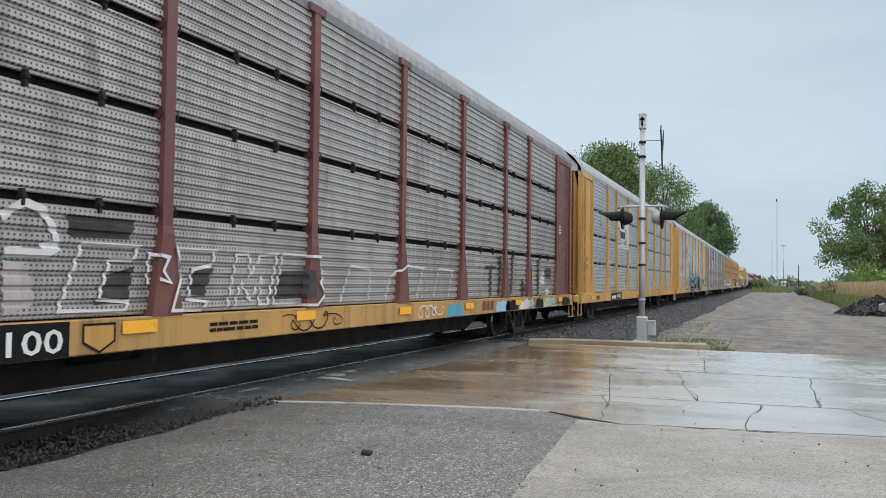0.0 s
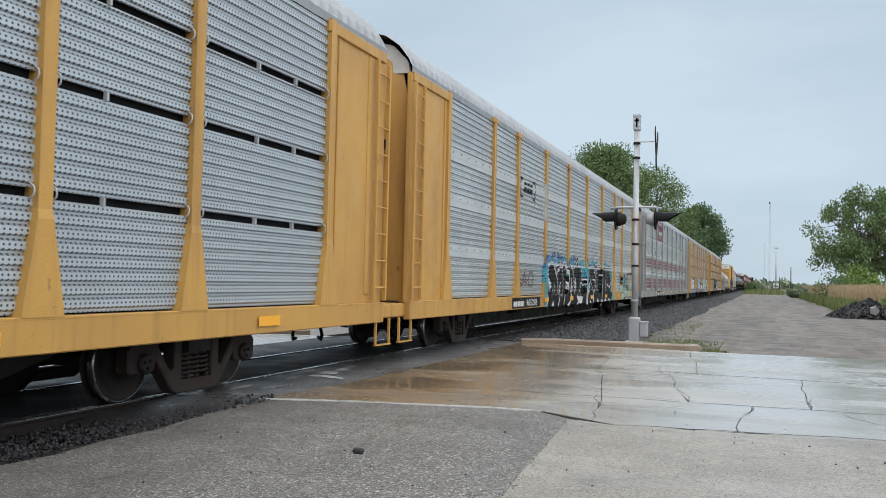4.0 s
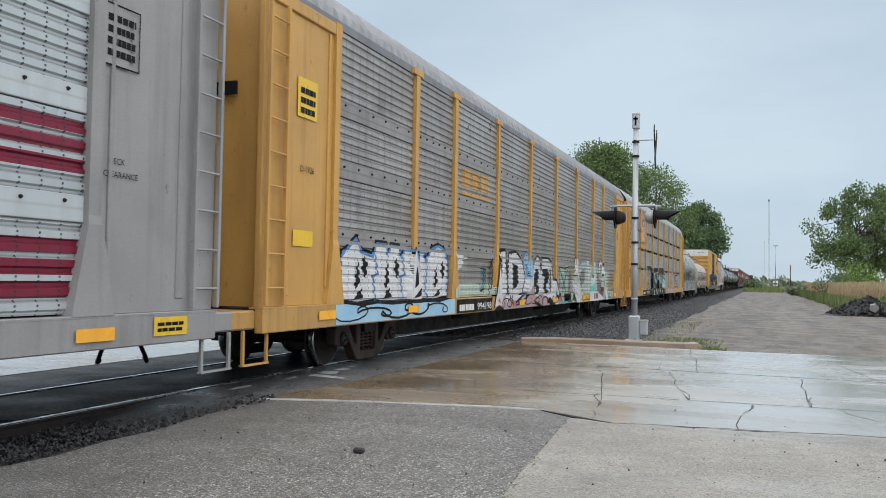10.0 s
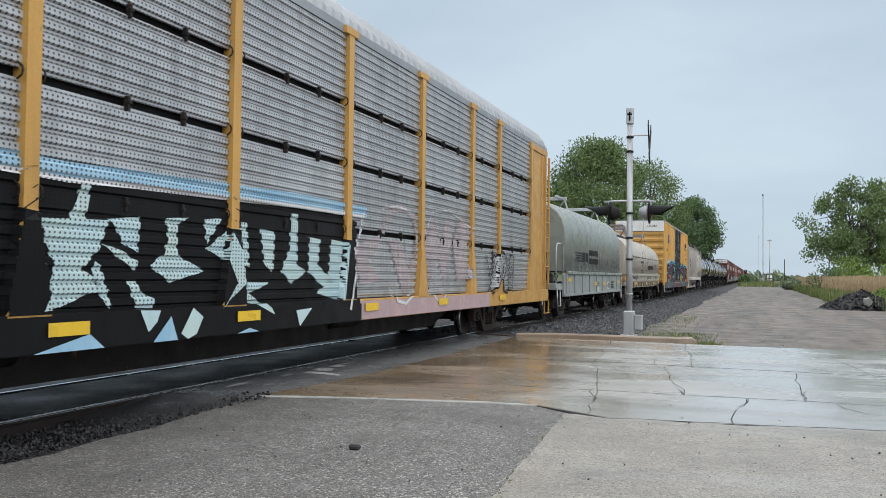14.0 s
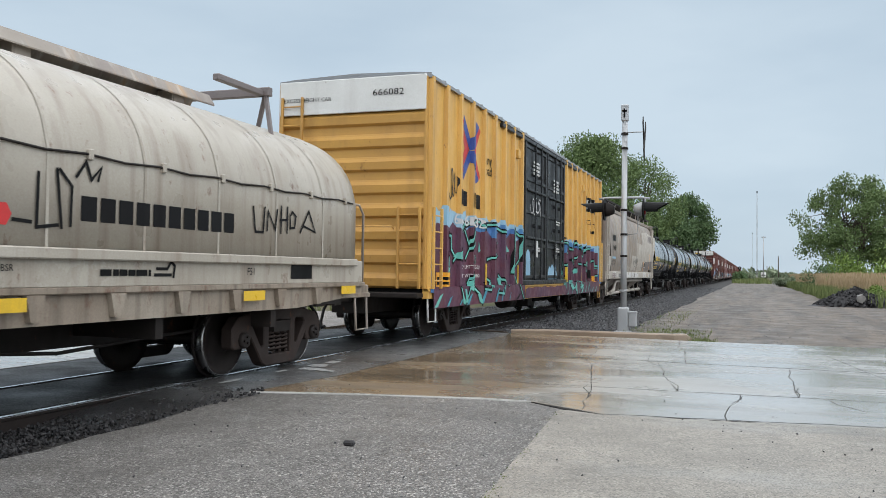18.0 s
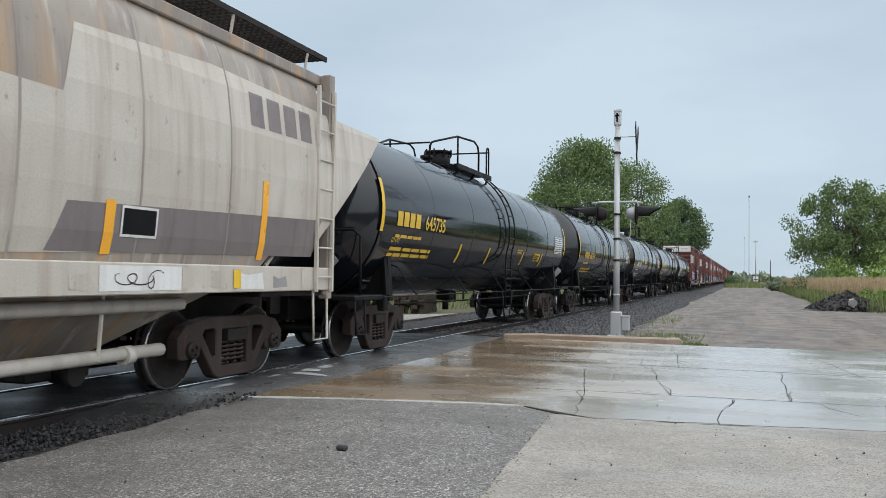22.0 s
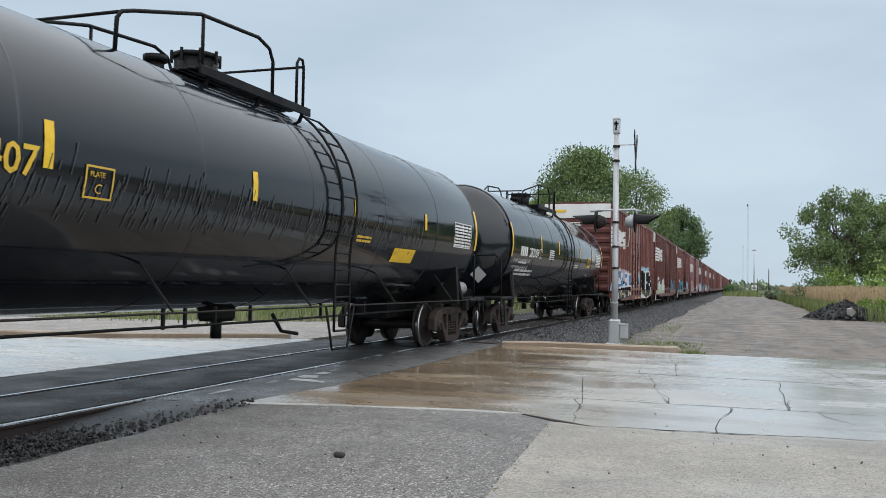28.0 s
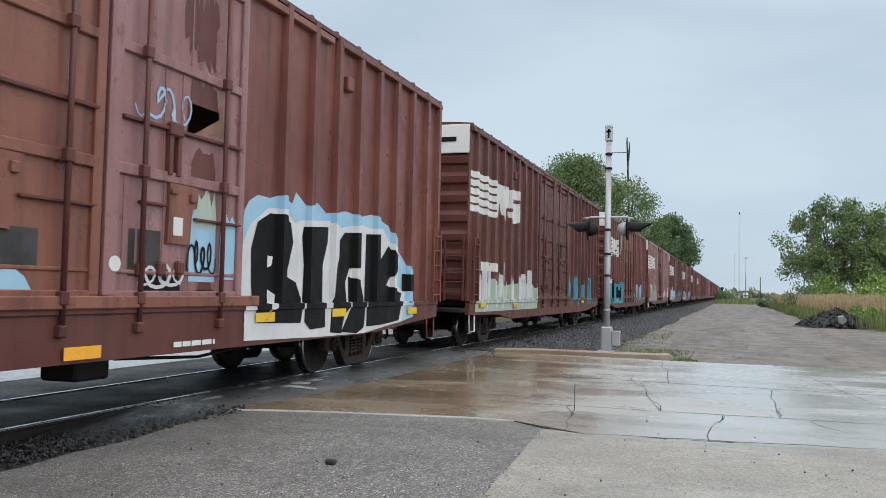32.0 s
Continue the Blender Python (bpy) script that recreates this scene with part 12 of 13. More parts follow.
        bars(ncar, -8.8, 1.16, 0.44, 0.14, BLACK, sf, 2, 0.02, 102)
        decal(ncar, "reflector", [rect(-8.9, -8.45, 0.82, 1.05)], REFLECT, sf, 0.016)
        reflectors(ncar, ((-5.85, 0.90), (-3.35, 0.92), (2.66, 0.90), (4.75, 0.92), (7.75, 0.9)), sf, TAPE_YELLOW)
        reflectors(ncar, ((-0.45, 0.66),), sf, REFLECT)
        decal(ncar, "data_panel", [rect(7.6, 8.2, 1.3, 1.6)], BLACK, sf, 0.012)
    elif i < 6:
        rr = random.Random(200 + i)
        decal(ncar, "graffiti", [cloud(-9.0, -2.6, 0.85, 1.7 + rr.uniform(-0.2, 0.2), 130 + i, 0.16, 26)], (PALE_SPRAY, GREEN_SPRAY, TEAL, PINK_SPRAY, SKY_SPRAY)[i % 5], sf, 0.006)
        drips(ncar, sf, -8.8, -2.6, 0.84, 2.0, 30, 140 + i, (GREEN_SPRAY, PALE_SPRAY, BLACK)[i % 3], 0.010)
        drips(ncar, sf, 2.6, 8.8, 0.84, 1.9, 26, 150 + i, (PALE_SPRAY, TEAL, SKY_SPRAY)[i % 3], 0.010)
        if i < 4:
            bars(ncar, -8.9, 1.8, 2.0, 0.34, WHITE, sf, 1, 0.014, 160 + i)
            reflectors(ncar, ((-8.7, 0.95), (-5.6, 0.92), (5.0, 0.95)), (lambda y, z: 1.57, (), ()), TAPE_YELLOW)
            b = bmesh.new()
            box(b, 0.5, 1.2, -9.515, -9.505, 4.62, 4.72)
            part("small_print", b, BLACK, ncar)


# ---- covered hopper ----
def hopper_car(centre):
    car = thing("covered_hopper", "rust-stained grey covered hopper car with curved sides", "railway car", pose(TRACK_X, centre, 0), "cars of the freight train")
    TRAIN.append((car, centre))
    H = 8.65
    sect = [(1.46, 1.42), (1.52, 1.7), (1.56, 2.1), (1.575, 2.55), (1.56, 3.0), (1.50, 3.45), (1.40, 3.8), (1.30, 4.0), (1.22, 4.08), (0.7, 4.2), (0.0, 4.26)]

    def side_x(y, z):
        if z <= sect[0][1]:
            return 1.5
        for (xa, za), (xb, zb) in zip(sect, sect[1:]):
            if za <= z <= zb:
                return xa + (xb - xa) * (z - za) / (zb - za)
        return 1.3
    surf = (side_x, [z for _, z in sect[:9]], ())
    full = sect + [(-x, z) for x, z in sect[-2::-1]]
    b = bmesh.new()
    body = [[(x, y, z) for x, z in full] for y in (-6.85, -3, 0, 3, 6.85)]
    sweep(b, body, False, True)
    for s in (-1, 1):
        low = [(x, s * (6.85 - 0.0), z) for x, z in full]
        tip = [(x, s * (6.85 + max(0.0, (z - 1.42) / 2.66) ** 0.75 * 1.65), z) for x, z in full]
        sweep(b, [low, tip], False, True)
        v = [b.verts.new(p) for p in tip]
        b.faces.new(v)
    part("body", b, HOPPER, car, "curved stained steel body")
    for s in (-1, 1):
        b = bmesh.new()
        rounded(b, s * 1.49 - 0.05, s * 1.49 + 0.05, -H, H, 1.12, 1.43, 0.012)
        part("side_sill", b, HOPPER_LIGHT if s > 0 else HOPPER, car)
        b = bmesh.new()
        rounded(b, s * 1.29 - 0.06, s * 1.29 + 0.06, -H + 0.05, H - 0.05, 4.0, 4.15, 0.015)
        part("top_rail", b, HOPPER, car)
    for s in (-1, 1):
        b = bmesh.new()
        for sx in (-1, 1):
            rounded(b, sx * 1.46 - 0.07, sx * 1.46 + 0.07, s * (H - 0.06) - 0.07, s * (H - 0.06) + 0.07, 1.0, 4.15, 0.015)
            rod(b, (sx * 1.4, s * (H - 0.1), 3.9), (sx * 0.6, s * 7.0, 1.5), 0.035, 5)
            rod(b, (sx * 1.44, s * 7.0, 1.43), (sx * 1.44, s * (H - 0.1), 2.7), 0.03, 5)
        rounded(b, -1.5, 1.5, s * (H - 0.1) - 0.06, s * (H - 0.1) + 0.06, 1.05, 1.4, 0.02)
        rounded(b, -1.4, 1.4, s * (H - 0.06) - 0.04, s * (H - 0.06) + 0.04, 3.95, 4.15, 0.015)
        part("end_frame", b, HOPPER, car)
        b = bmesh.new()
        sweep(b, [[(x, s * 6.9, 1.35), (x, s * 8.45, 3.95)] for x in (-1.35, 1.35)], False, False)
        part("end_slope_sheet", b, HOPPER, car)
        for k in range(5):
            b = bmesh.new()
            y = s * (7.15 + 0.3 * k)
            rounded(b, -1.38, 1.38, y - 0.05, y + 0.05, 1.6 + 0.5 * k, 1.7 + 0.5 * k, 0.015)
            part("end_rib", b, HOPPER, car)
        y0, y1 = sorted((s * (H - 0.55), s * (H - 0.1)))
        ladder(car, 1.58, y0, y1, 1.1, 3.9, 7, HOPPER_LIGHT)
        handrail(car, [(1.5, s * (H - 0.5), 1.12), (1.52, s * (H - 0.5), 0.45), (1.52, s * (H - 0.1), 0.45), (1.5, s * (H - 0.1), 1.12)], 0.018, HOPPER_LIGHT, "step")
    # running board and its brackets
    b = bmesh.new()
    for side in (-1, 1):
        x0 = side * 1.0
        for k in range(7):
            xx = x0 - 0.28 + k * 0.09
            box(b, xx - 0.012, xx + 0.012, -H - 0.15, H + 0.15, 4.42, 4.46)
        for k in range(150):
            y = -H - 0.15 + k * (2 * H + 0.3) / 149
            box(b, x0 - 0.3, x0 + 0.3, y - 0.008, y + 0.008, 4.425, 4.455)
        box(b, x0 - 0.32, x0 - 0.29, -H - 0.15, H + 0.15, 4.40, 4.47)
        box(b, x0 + 0.29, x0 + 0.32, -H - 0.15, H + 0.15, 4.40, 4.47)
    part("running_board", b, DARK_STEEL, car, "dark grated roof walkway")
    for k in range(10):
        b = bmesh.new()
        y = -H + 0.4 + k * (2 * H - 0.8) / 9
        rod(b, (1.25, y, 4.1), (1.3, y, 4.42), 0.02, 5)
        rod(b, (0.72, y, 4.15), (0.72, y, 4.42), 0.02, 5)
        part("board_bracket", b, HOPPER_LIGHT, car)
    for k in range(9):
        b = bmesh.new()
        rings = []
        y = -6 + k * 1.5
        sweep(b, [[(x * 1.002, y, z) for x, z in sect[:9]], [(x * 1.006, y + 0.02, z) for x, z in sect[:9]], [(x * 1.002, y + 0.04, z) for x, z in sect[:9]]], False, True)
        part("weld_seam", b, HOPPER, car)
    # outlet hoppers and pipes
    for y in (-4.3, 0.0, 4.3):
        b = bmesh.new()
        top = [(-1.35, y - 2.0, 1.2), (1.35, y - 2.0, 1.2), (1.35, y + 2.0, 1.2), (-1.35, y + 2.0, 1.2)]
        low = [(-0.5, y - 0.35, 0.38), (0.5, y - 0.35, 0.38), (0.5, y + 0.35, 0.38), (-0.5, y + 0.35, 0.38)]
        sweep(b, [low, top], True, False)
        part("outlet_hopper", b, HOPPER, car)
        b = bmesh.new()
        rounded(b, -0.75, 0.85, y - 0.4, y + 0.4, 0.3, 0.42, 0.02)
        rod(b, (0.85, y, 0.36), (1.05, y, 0.36), 0.12, 10)
        part("gate", b, DARK_STEEL, car)
    b = bmesh.new()
    tube(b, [(1.2, -5.3, 0.5), (1.25, -4.6, 0.62), (1.25, -4.2, 0.92), (1.25, -3.9, 1.0), (1.25, 5.6, 1.0)], 0.07, 8)
    tube(b, [(1.1, -5.5, 0.45), (1.15, -2.0, 0.48), (1.15, 2.0, 0.5), (1.15, 5.4, 0.52)], 0.07, 8)
    for y in (-3, -1.2, 0.8, 2.6, 4.4):
        rod(b, (1.2, y, 0.48), (1.25, y, 1.2), 0.02, 5)
        rod(b, (1.15, y + 0.4, 0.5), (1.15, y + 0.52, 0.5), 0.1, 10)
    part("unloading_pipe", b, HOPPER_LIGHT, car)
    for s in (-1, 1):
        b = bmesh.new()
        y0, y1 = sorted((s * 6.2, s * (H + 0.1)))
        box(b, -0.32, 0.32, y0, y1, 0.7, 1.1)
        y0, y1 = sorted((s * 6.9, s * H))
        rounded(b, -1.45, 1.45, y0, y1, 1.05, 1.14, 0.02)
        part("stub_sill", b, DARK_STEEL, car)
    # markings and patches
    decal(car, "emblem", [rect(-7.02 + k * 0.23, -6.84 + k * 0.23, 2.72, 2.98) for k in range(4)], BLACK, surf, 0.008, "black block letters, faded")
    lettering(car, "11481", -7.0, 2.32, 0.34, BLACK, surf, 0.008, 0.01, 0.9)
    decal(car, "mark", [rect(-7.05, -6.08, 1.97, 2.06)], SKY_SPRAY, surf, 0.008)
    lettering(car, "LD LMT 218100", -7.2, 1.84, 0.1, BLACK, surf, 0.008, 0.0, 1.05)
    lettering(car, "LT WT 67900", -7.2, 1.7, 0.1, BLACK, surf, 0.008, 0.0, 1.05)
    decal(car, "paint_patch", [[(0.98, 2.92), (3.48, 2.87), (3.67, 3.52), (5.78, 3.65), (8.73, 3.55), (10.34, 3.51), (7.97, 1.61), (1.48, 1.45), (1.41, 1.89)]], HOPPER_LIGHT, surf, 0.004)
    decal(car, "paint_patch", [[(-0.65, 2.23), (0.96, 2.21), (0.92, 1.50), (-0.93, 1.50)]], HOPPER_LIGHT, surf, 0.004)
    decal(car, "paint_patch", [[(-1.86, 1.64), (-1.19, 1.64), (-1.22, 1.48), (-1.80, 1.47)]], HOPPER_LIGHT, surf, 0.004)
    decal(car, "paint_patch", [[(3.58, 1.95), (8.24, 2.07), (8.07, 1.57), (3.39, 1.51)]], GRIME, surf, 0.006)
    decal(car, "graffiti", stroke([(-0.15, 2.13), (-0.08, 1.80), (0.09, 2.00), (0.20, 1.80), (0.34, 2.13)], 0.05), GREY_SPRAY, surf, 0.009)
    decal(car, "graffiti", stroke([(0.38, 2.08), (0.62, 1.90), (0.85, 2.17), (0.58, 1.73)], 0.05), GREY_SPRAY, surf, 0.009)
    decal(car, "graffiti", stroke([(0.84, 1.86), (0.85, 2.01), (1.10, 2.07), (1.02, 1.87), (0.84, 1.83)], 0.05), GREY_SPRAY, surf, 0.009)
    decal(car, "graffiti", stroke([(1.15, 1.88), (1.44, 1.99), (1.34, 2.09), (1.15, 1.93), (1.30, 1.75), (1.54, 1.83)], 0.05), GREY_SPRAY, surf, 0.009)
    decal(car, "graffiti", stroke([(0.26, 1.68), (0.73, 1.70)], 0.04), GREY_SPRAY, surf, 0.009)
    decal(car, "graffiti", stroke([(0.48, 1.69), (0.49, 1.53)], 0.04), GREY_SPRAY, surf, 0.009)
    decal(car, "paint_patch", [rect(-7.9, -7.3, 1.5, 2.05)], HOPPER_LIGHT, surf, 0.005)
    for z0, z1, yy in ((1.5, 2.0, 4.05), (1.5, 2.45, 6.7)):
        decal(car, "reflector", [rect(yy, yy + 0.13, z0, z1)], REFLECT, surf, 0.012, "orange reflective strip")
    decal(car, "emblem", [rect(6.45 + k * 0.4, 6.75 + k * 0.4, 3.08, 3.48) for k in range(4)], GRIME, surf, 0.007, "ghost of dark block letters")
    tag_line(car, surf, -5.0, -3.7, 1.6, 2.0, 201, GREY_PAINT, 0.06, 9)
    bars(car, -6.9, 1.17, 0.9, 0.2, MAROON, (lambda y, z: 1.54, (), ()), 3, 0.006, 204)
    decal(car, "paint_patch", [rect(-3.9 + k * 1.1, -3.1 + k * 1.1, 1.16, 1.4) for k in range(5)] + [rect(4.0, 5.2, 1.16, 1.4)], WHITE, (lambda y, z: 1.54, (), ()), 0.004)
    rr = random.Random(12)
    yy = -8.2
    while yy < 7.8:
        w = rr.uniform(0.15, 0.7)
        if rr.random() < 0.7:
            zt = rr.uniform(1.3, 1.41)
            decal(car, "paint_patch", [[(yy, 1.15 + rr.uniform(0, 0.05)), (yy + w, 1.15 + rr.uniform(0, 0.05)), (yy + w * rr.uniform(0.85, 1), zt), (yy + w * 0.4, zt + rr.uniform(-0.04, 0)), (yy, zt)]], (WHITE, HOPPER_LIGHT, GREY_PAINT, HOPPER_LIGHT)[rr.randrange(4)], (lambda y, z: 1.54, (), ()), 0.003 + 0.001 * rr.random())
        yy += w + rr.uniform(0.03, 0.4)
    for y0, y1 in ((-3.4, -2.6), (4.2, 4.9), (-0.4, 0.6), (-5.0, -4.2)):
        tag_line(car, (lambda y, z: 1.54, (), ()), y0, y1, 1.18, 1.36, int(y0 * 10) + 300, DARK_STEEL, 0.012, 7, 0.008)
    decal(car, "data_panel", [rect(4.28, 4.78, 1.68, 1.95)], BLACK, surf, 0.01)
    decal(car, "data_panel", stroke([(4.28, 1.68), (4.78, 1.68), (4.78, 1.95), (4.28, 1.95), (4.28, 1.68)], 0.025), WHITE, surf, 0.014)
    decal(car, "reflector", [rect(6.15, 6.3, 1.17, 1.38)], TAPE_YELLOW, (lambda y, z: 1.54, (), ()), 0.01)
    decal(car, "data_panel", [rect(-5.5, -5.24, 2.66, 2.92)], HOPPER_LIGHT, surf, 0.008)
    ends(car, -H - 0.15, H + 0.15)
    trucks(car, (-H + 1.75, H - 1.75), 0.457)
    return car


hopper_car(63.9)


# ---- tank cars ----
TANK_R, TANK_Z = 1.5, 2.42


def tank_x(y, z):
    d = z - TANK_Z
    return math.sqrt(max(0.01, TANK_R ** 2 - d * d))


TANK = (tank_x, [TANK_Z + TANK_R * math.sin(math.radians(a)) for a in range(-75, 76, 6)], ())


def tank_car(centre, half, label, letter, stripes, title, extra, lad_y=0.08, truck_in=0.85):
    car = thing("tank_car", label, "railway car", pose(TRACK_X, centre, 0), "cars of the freight train")
    TRAIN.append((car, centre))
    n = 48
    b = bmesh.new()
    rings = []
    prof = [(-half - 0.55, 0.04), (-half - 0.52, 0.28), (-half - 0.44, 0.55), (-half - 0.30, 0.80), (-half - 0.12, 0.945), (-half + 0.02, 0.992), (-half + 0.12, 1.0)]
    prof += [(-half + 0.13, 1.0), (0.0, 1.0)] + [(-y, r) for y, r in prof[::-1]]
    for y, r in prof:
        rings.append([(TANK_R * r * math.cos(2 * math.pi * k / n), y, TANK_Z + TANK_R * r * math.sin(2 * math.pi * k / n)) for k in range(n)])
    sweep(b, rings, True, True)
    part("shell", b, TANK_BLACK, car, "glossy black cylindrical shell")
    for y in [-half + 0.02 + i * (2 * half - 0.04) / 6 for i in range(7)]:
        b = bmesh.new()
        sweep(b, [[((TANK_R + dr) * math.cos(2 * math.pi * k / n), y + dy, TANK_Z + (TANK_R + dr) * math.sin(2 * math.pi * k / n)) for k in range(n)] for dy, dr in ((-0.02, 0.0), (-0.008, 0.006), (0.008, 0.006), (0.02, 0.0))], True, True, False)
        part("weld_seam", b, TANK_BLACK, car)
    # manway, valves and platform
    b = bmesh.new()
    rod(b, (0, -0.65, 3.84), (0, -0.65, 4.32), 0.29, 20)
    rod(b, (0, -0.65, 4.3), (0, -0.65, 4.36), 0.31, 20)
    for k in range(8):
        a = k * math.pi / 4
        rod(b, (0.32 * math.cos(a), -0.65 + 0.32 * math.sin(a), 4.22), (0.32 * math.cos(a), -0.65 + 0.32 * math.sin(a), 4.39), 0.022, 6)
    part("manway", b, BLACK, car, "round black manway dome")
    b = bmesh.new()
    rod(b, (0, -1.5, 3.85), (0, -1.5, 4.08), 0.11, 10)
    rod(b, (0, -1.5, 4.06), (0, -1.5, 4.14), 0.15, 10)
    part("valve", b, WHITE if extra == "white" else BLACK, car)
    for side in (-1, 1):
        xo = side * 0.84
        for k in range(4):
            b = bmesh.new()
            xx = side * (0.42 + k * 0.12)
            rounded(b, xx - 0.045, xx + 0.045, -1.7, 1.0, 3.88, 3.91, 0.006)
            part("platform_plank", b, BLACK, car)
        b = bmesh.new()
        rounded(b, xo - 0.02, xo + 0.02, -1.74, 1.04, 3.80, 3.92, 0.006)
        part("platform_edge", b, BLACK, car)
        for y in (-1.5, -0.3, 0.9):
            b = bmesh.new()
            rod(b, (side * 0.8, y, 3.84), (side * 0.74, y, TANK_Z + 1.28), 0.03, 5)
            part("platform_bracket", b, BLACK, car)
        handrail(car, [(xo * 0.72, -2.95, TANK_Z + 1.34), (xo * 0.74, -2.95, 4.14), (xo * 0.76, -2.9, 4.22), (xo * 0.8, -2.75, 4.27), (xo, -1.75, 4.52), (xo, -0.45, 4.6), (xo, -0.16, 4.52), (xo, -0.06, 4.36), (xo, -0.06, 3.88)], 0.025, BLACK)
        handrail(car, [(xo, -1.7, 3.88), (xo, -1.7, 4.52)], 0.022, BLACK)
        handrail(car, [(xo, 0.82, 3.88), (xo, 0.82, 4.5), (xo, 0.78, 4.6), (xo, 0.68, 4.6), (xo, 0.62, 4.52), (xo, 0.62, 3.88)], 0.022, BLACK)
    handrail(car, [(-0.84, 0.8, 4.5), (0.84, 0.8, 4.5)], 0.02, BLACK)
    handrail(car, [(-0.6, -2.9, 4.22), (0.6, -2.9, 4.22)], 0.02, BLACK)
    # side ladder following the shell
    b = bmesh.new()
    lad = []
    for a in range(-58, 62, 8):
        lad.append(((TANK_R + 0.12) * math.cos(math.radians(a)), TANK_Z + (TANK_R + 0.12) * math.sin(math.radians(a))))
    low = [(1.52, 0.62), (1.52, 1.0)]
    path = low + [(max(x, 1.52) if z < 2.5 else x, z) for x, z in lad]
    b.free()
    for y in (lad_y, lad_y + 0.48):
        b = bmesh.new()
        tube(b, [(x, y, z) for x, z in path], 0.02, 6)
        part("ladder_stile", b, BLACK, car)
    for k in range(14):
        t = k / 13 * (len(path) - 1)
        i = min(int(t), len(path) - 2)
        x = path[i][0] + (path[i + 1][0] - path[i][0]) * (t - i)
        z = path[i][1] + (path[i + 1][1] - path[i][1]) * (t - i)
        b = bmesh.new()
        rod(b, (x, lad_y, z), (x, lad_y + 0.48, z), 0.015, 6)
        part("rung", b, BLACK, car)
    handrail(car, [(1.5, lad_y - 0.22, 0.98), (1.5, lad_y - 0.02, 0.4), (1.5, lad_y, 0.36), (1.5, lad_y + 0.48, 0.36), (1.5, lad_y + 0.5, 0.4), (1.5, lad_y + 0.7, 0.98)], 0.018, BLACK, "step")
    # sills, walkway rail and end platforms
    for s in (-1, 1):
        handrail(car, [(s * 1.5, -half + 0.1, 0.98), (s * 1.5, half - 0.1, 0.98)], 0.013, DARK_STEEL if s > 0 else BLACK, "side_rail")
        for k in range(5):
            y = -half + 1.6 + k * (2 * half - 3.2) / 4
            b = bmesh.new()
            rod(b, (s * 1.5, y, 0.98), (s * 1.16, y - 0.14, 1.5), 0.016, 5)
            part("rail_bracket", b, BLACK, car)
    for s in (-1, 1):
        b = bmesh.new()
        y0, y1 = sorted((s * (half + 0.95), s * (half - 2.2)))
        box(b, -0.33, 0.33, y0, y1, 0.62, 1.0)
        yb = s * (half - 0.75)
        prism(b, [(-1.3, 1.75), (-1.36, 0.9), (1.36, 0.9), (1.3, 1.75), (0.9, 1.1), (-0.9, 1.1)], "y", yb - 0.07, yb + 0.07)
        ya, yc = sorted((s * (half - 0.2), s * (half + 0.9)))
        rounded(b, -1.45, 1.45, ya, yc, 0.94, 1.02, 0.015)
        rounded(b, -0.5, 0.5, ya - 0.1, yc, 1.0, 1.2, 0.03)
        part("stub_sill", b, BLACK, car)
    b = bmesh.new()
    tube(b, [(0.9, -half + 2.0, 0.8), (0.95, 0.0, 0.78), (0.9, half - 2.0, 0.8)], 0.018, 6)
    for y in (-2.4, -2.0, -1.4, -0.6, 1.4, 2.2, 3.0):
        rounded(b, 0.9, 0.94, y - 0.02, y + 0.02, 0.76, 1.0, 0.006)
    rounded(b, -0.2, 0.2, -0.22, 0.22, 0.74, 1.0, 0.05)
    rod(b, (0, 0, 0.5), (0, 0, 0.78), 0.08, 10)
    tube(b, [(0.6, 0.5, 0.85), (0.7, 0.6, 0.6), (0.8, 0.9, 0.55)], 0.03, 6)
    part("bottom_fitting", b, BLACK, car, "valve and pipework under the tank")
    for s in (-1, 1):
        e = half + 0.45
        handrail(car, [(-1.3, s * e, 1.0), (-1.3, s * e, 1.95), (-1.2, s * e, 2.05), (1.2, s * e, 2.05), (1.32, s * e, 1.95), (1.32, s * e, 1.0)], 0.022, BLACK, "end_rail")
        handrail(car, [(1.42, s * (half + 0.5), 0.98), (1.46, s * (half + 0.5), 0.42), (1.46, s * (half + 0.85), 0.42), (1.42, s * (half + 0.85), 0.98)], 0.018, BLACK, "step")
        b = bmesh.new()
        rod(b, (1.36, s * (half - 0.55), 1.0), (1.2, s * (half - 0.75), 1.85), 0.05, 6)
        rounded(b, 1.3, 1.44, s * (half - 0.35) - 0.08, s * (half - 0.35) + 0.08, 0.75, 1.0, 0.02)
        part("saddle_brace", b, BLACK, car)
    b = bmesh.new()
    rod(b, (1.0, half - 0.1, 1.22), (1.0, half + 0.5, 1.22), 0.15, 12)
    part("air_reservoir", b, GREY_PAINT if extra in ("low", "plain") else BLACK, car)
    # markings
    for y, z0, z1 in stripes:
        decal(car, "reflector", [rect(y - 0.055, y + 0.055, z0, z1)], TAPE_YELLOW, TANK, 0.009, "yellow reflective strip")
    for s in (-1, 1):
        decal(car, "reflector", [rect(s * (half - 0.02) - 0.06, s * (half - 0.02) + 0.06, 2.05, 2.92)], TAPE_YELLOW, TANK, 0.012, "yellow reflective strip")
    ty, tz, mark_w, num, num_y, num_w, size = title
    decal(car, "mark", [rect(ty + k * mark_w / 4, ty + (k + 0.8) * mark_w / 4, tz, tz + size * 0.7) for k in range(4)], letter, TANK, 0.010, "block letters")
    lettering(car, num, num_y, tz, size, letter, TANK, 0.010, 0.015, num_w)
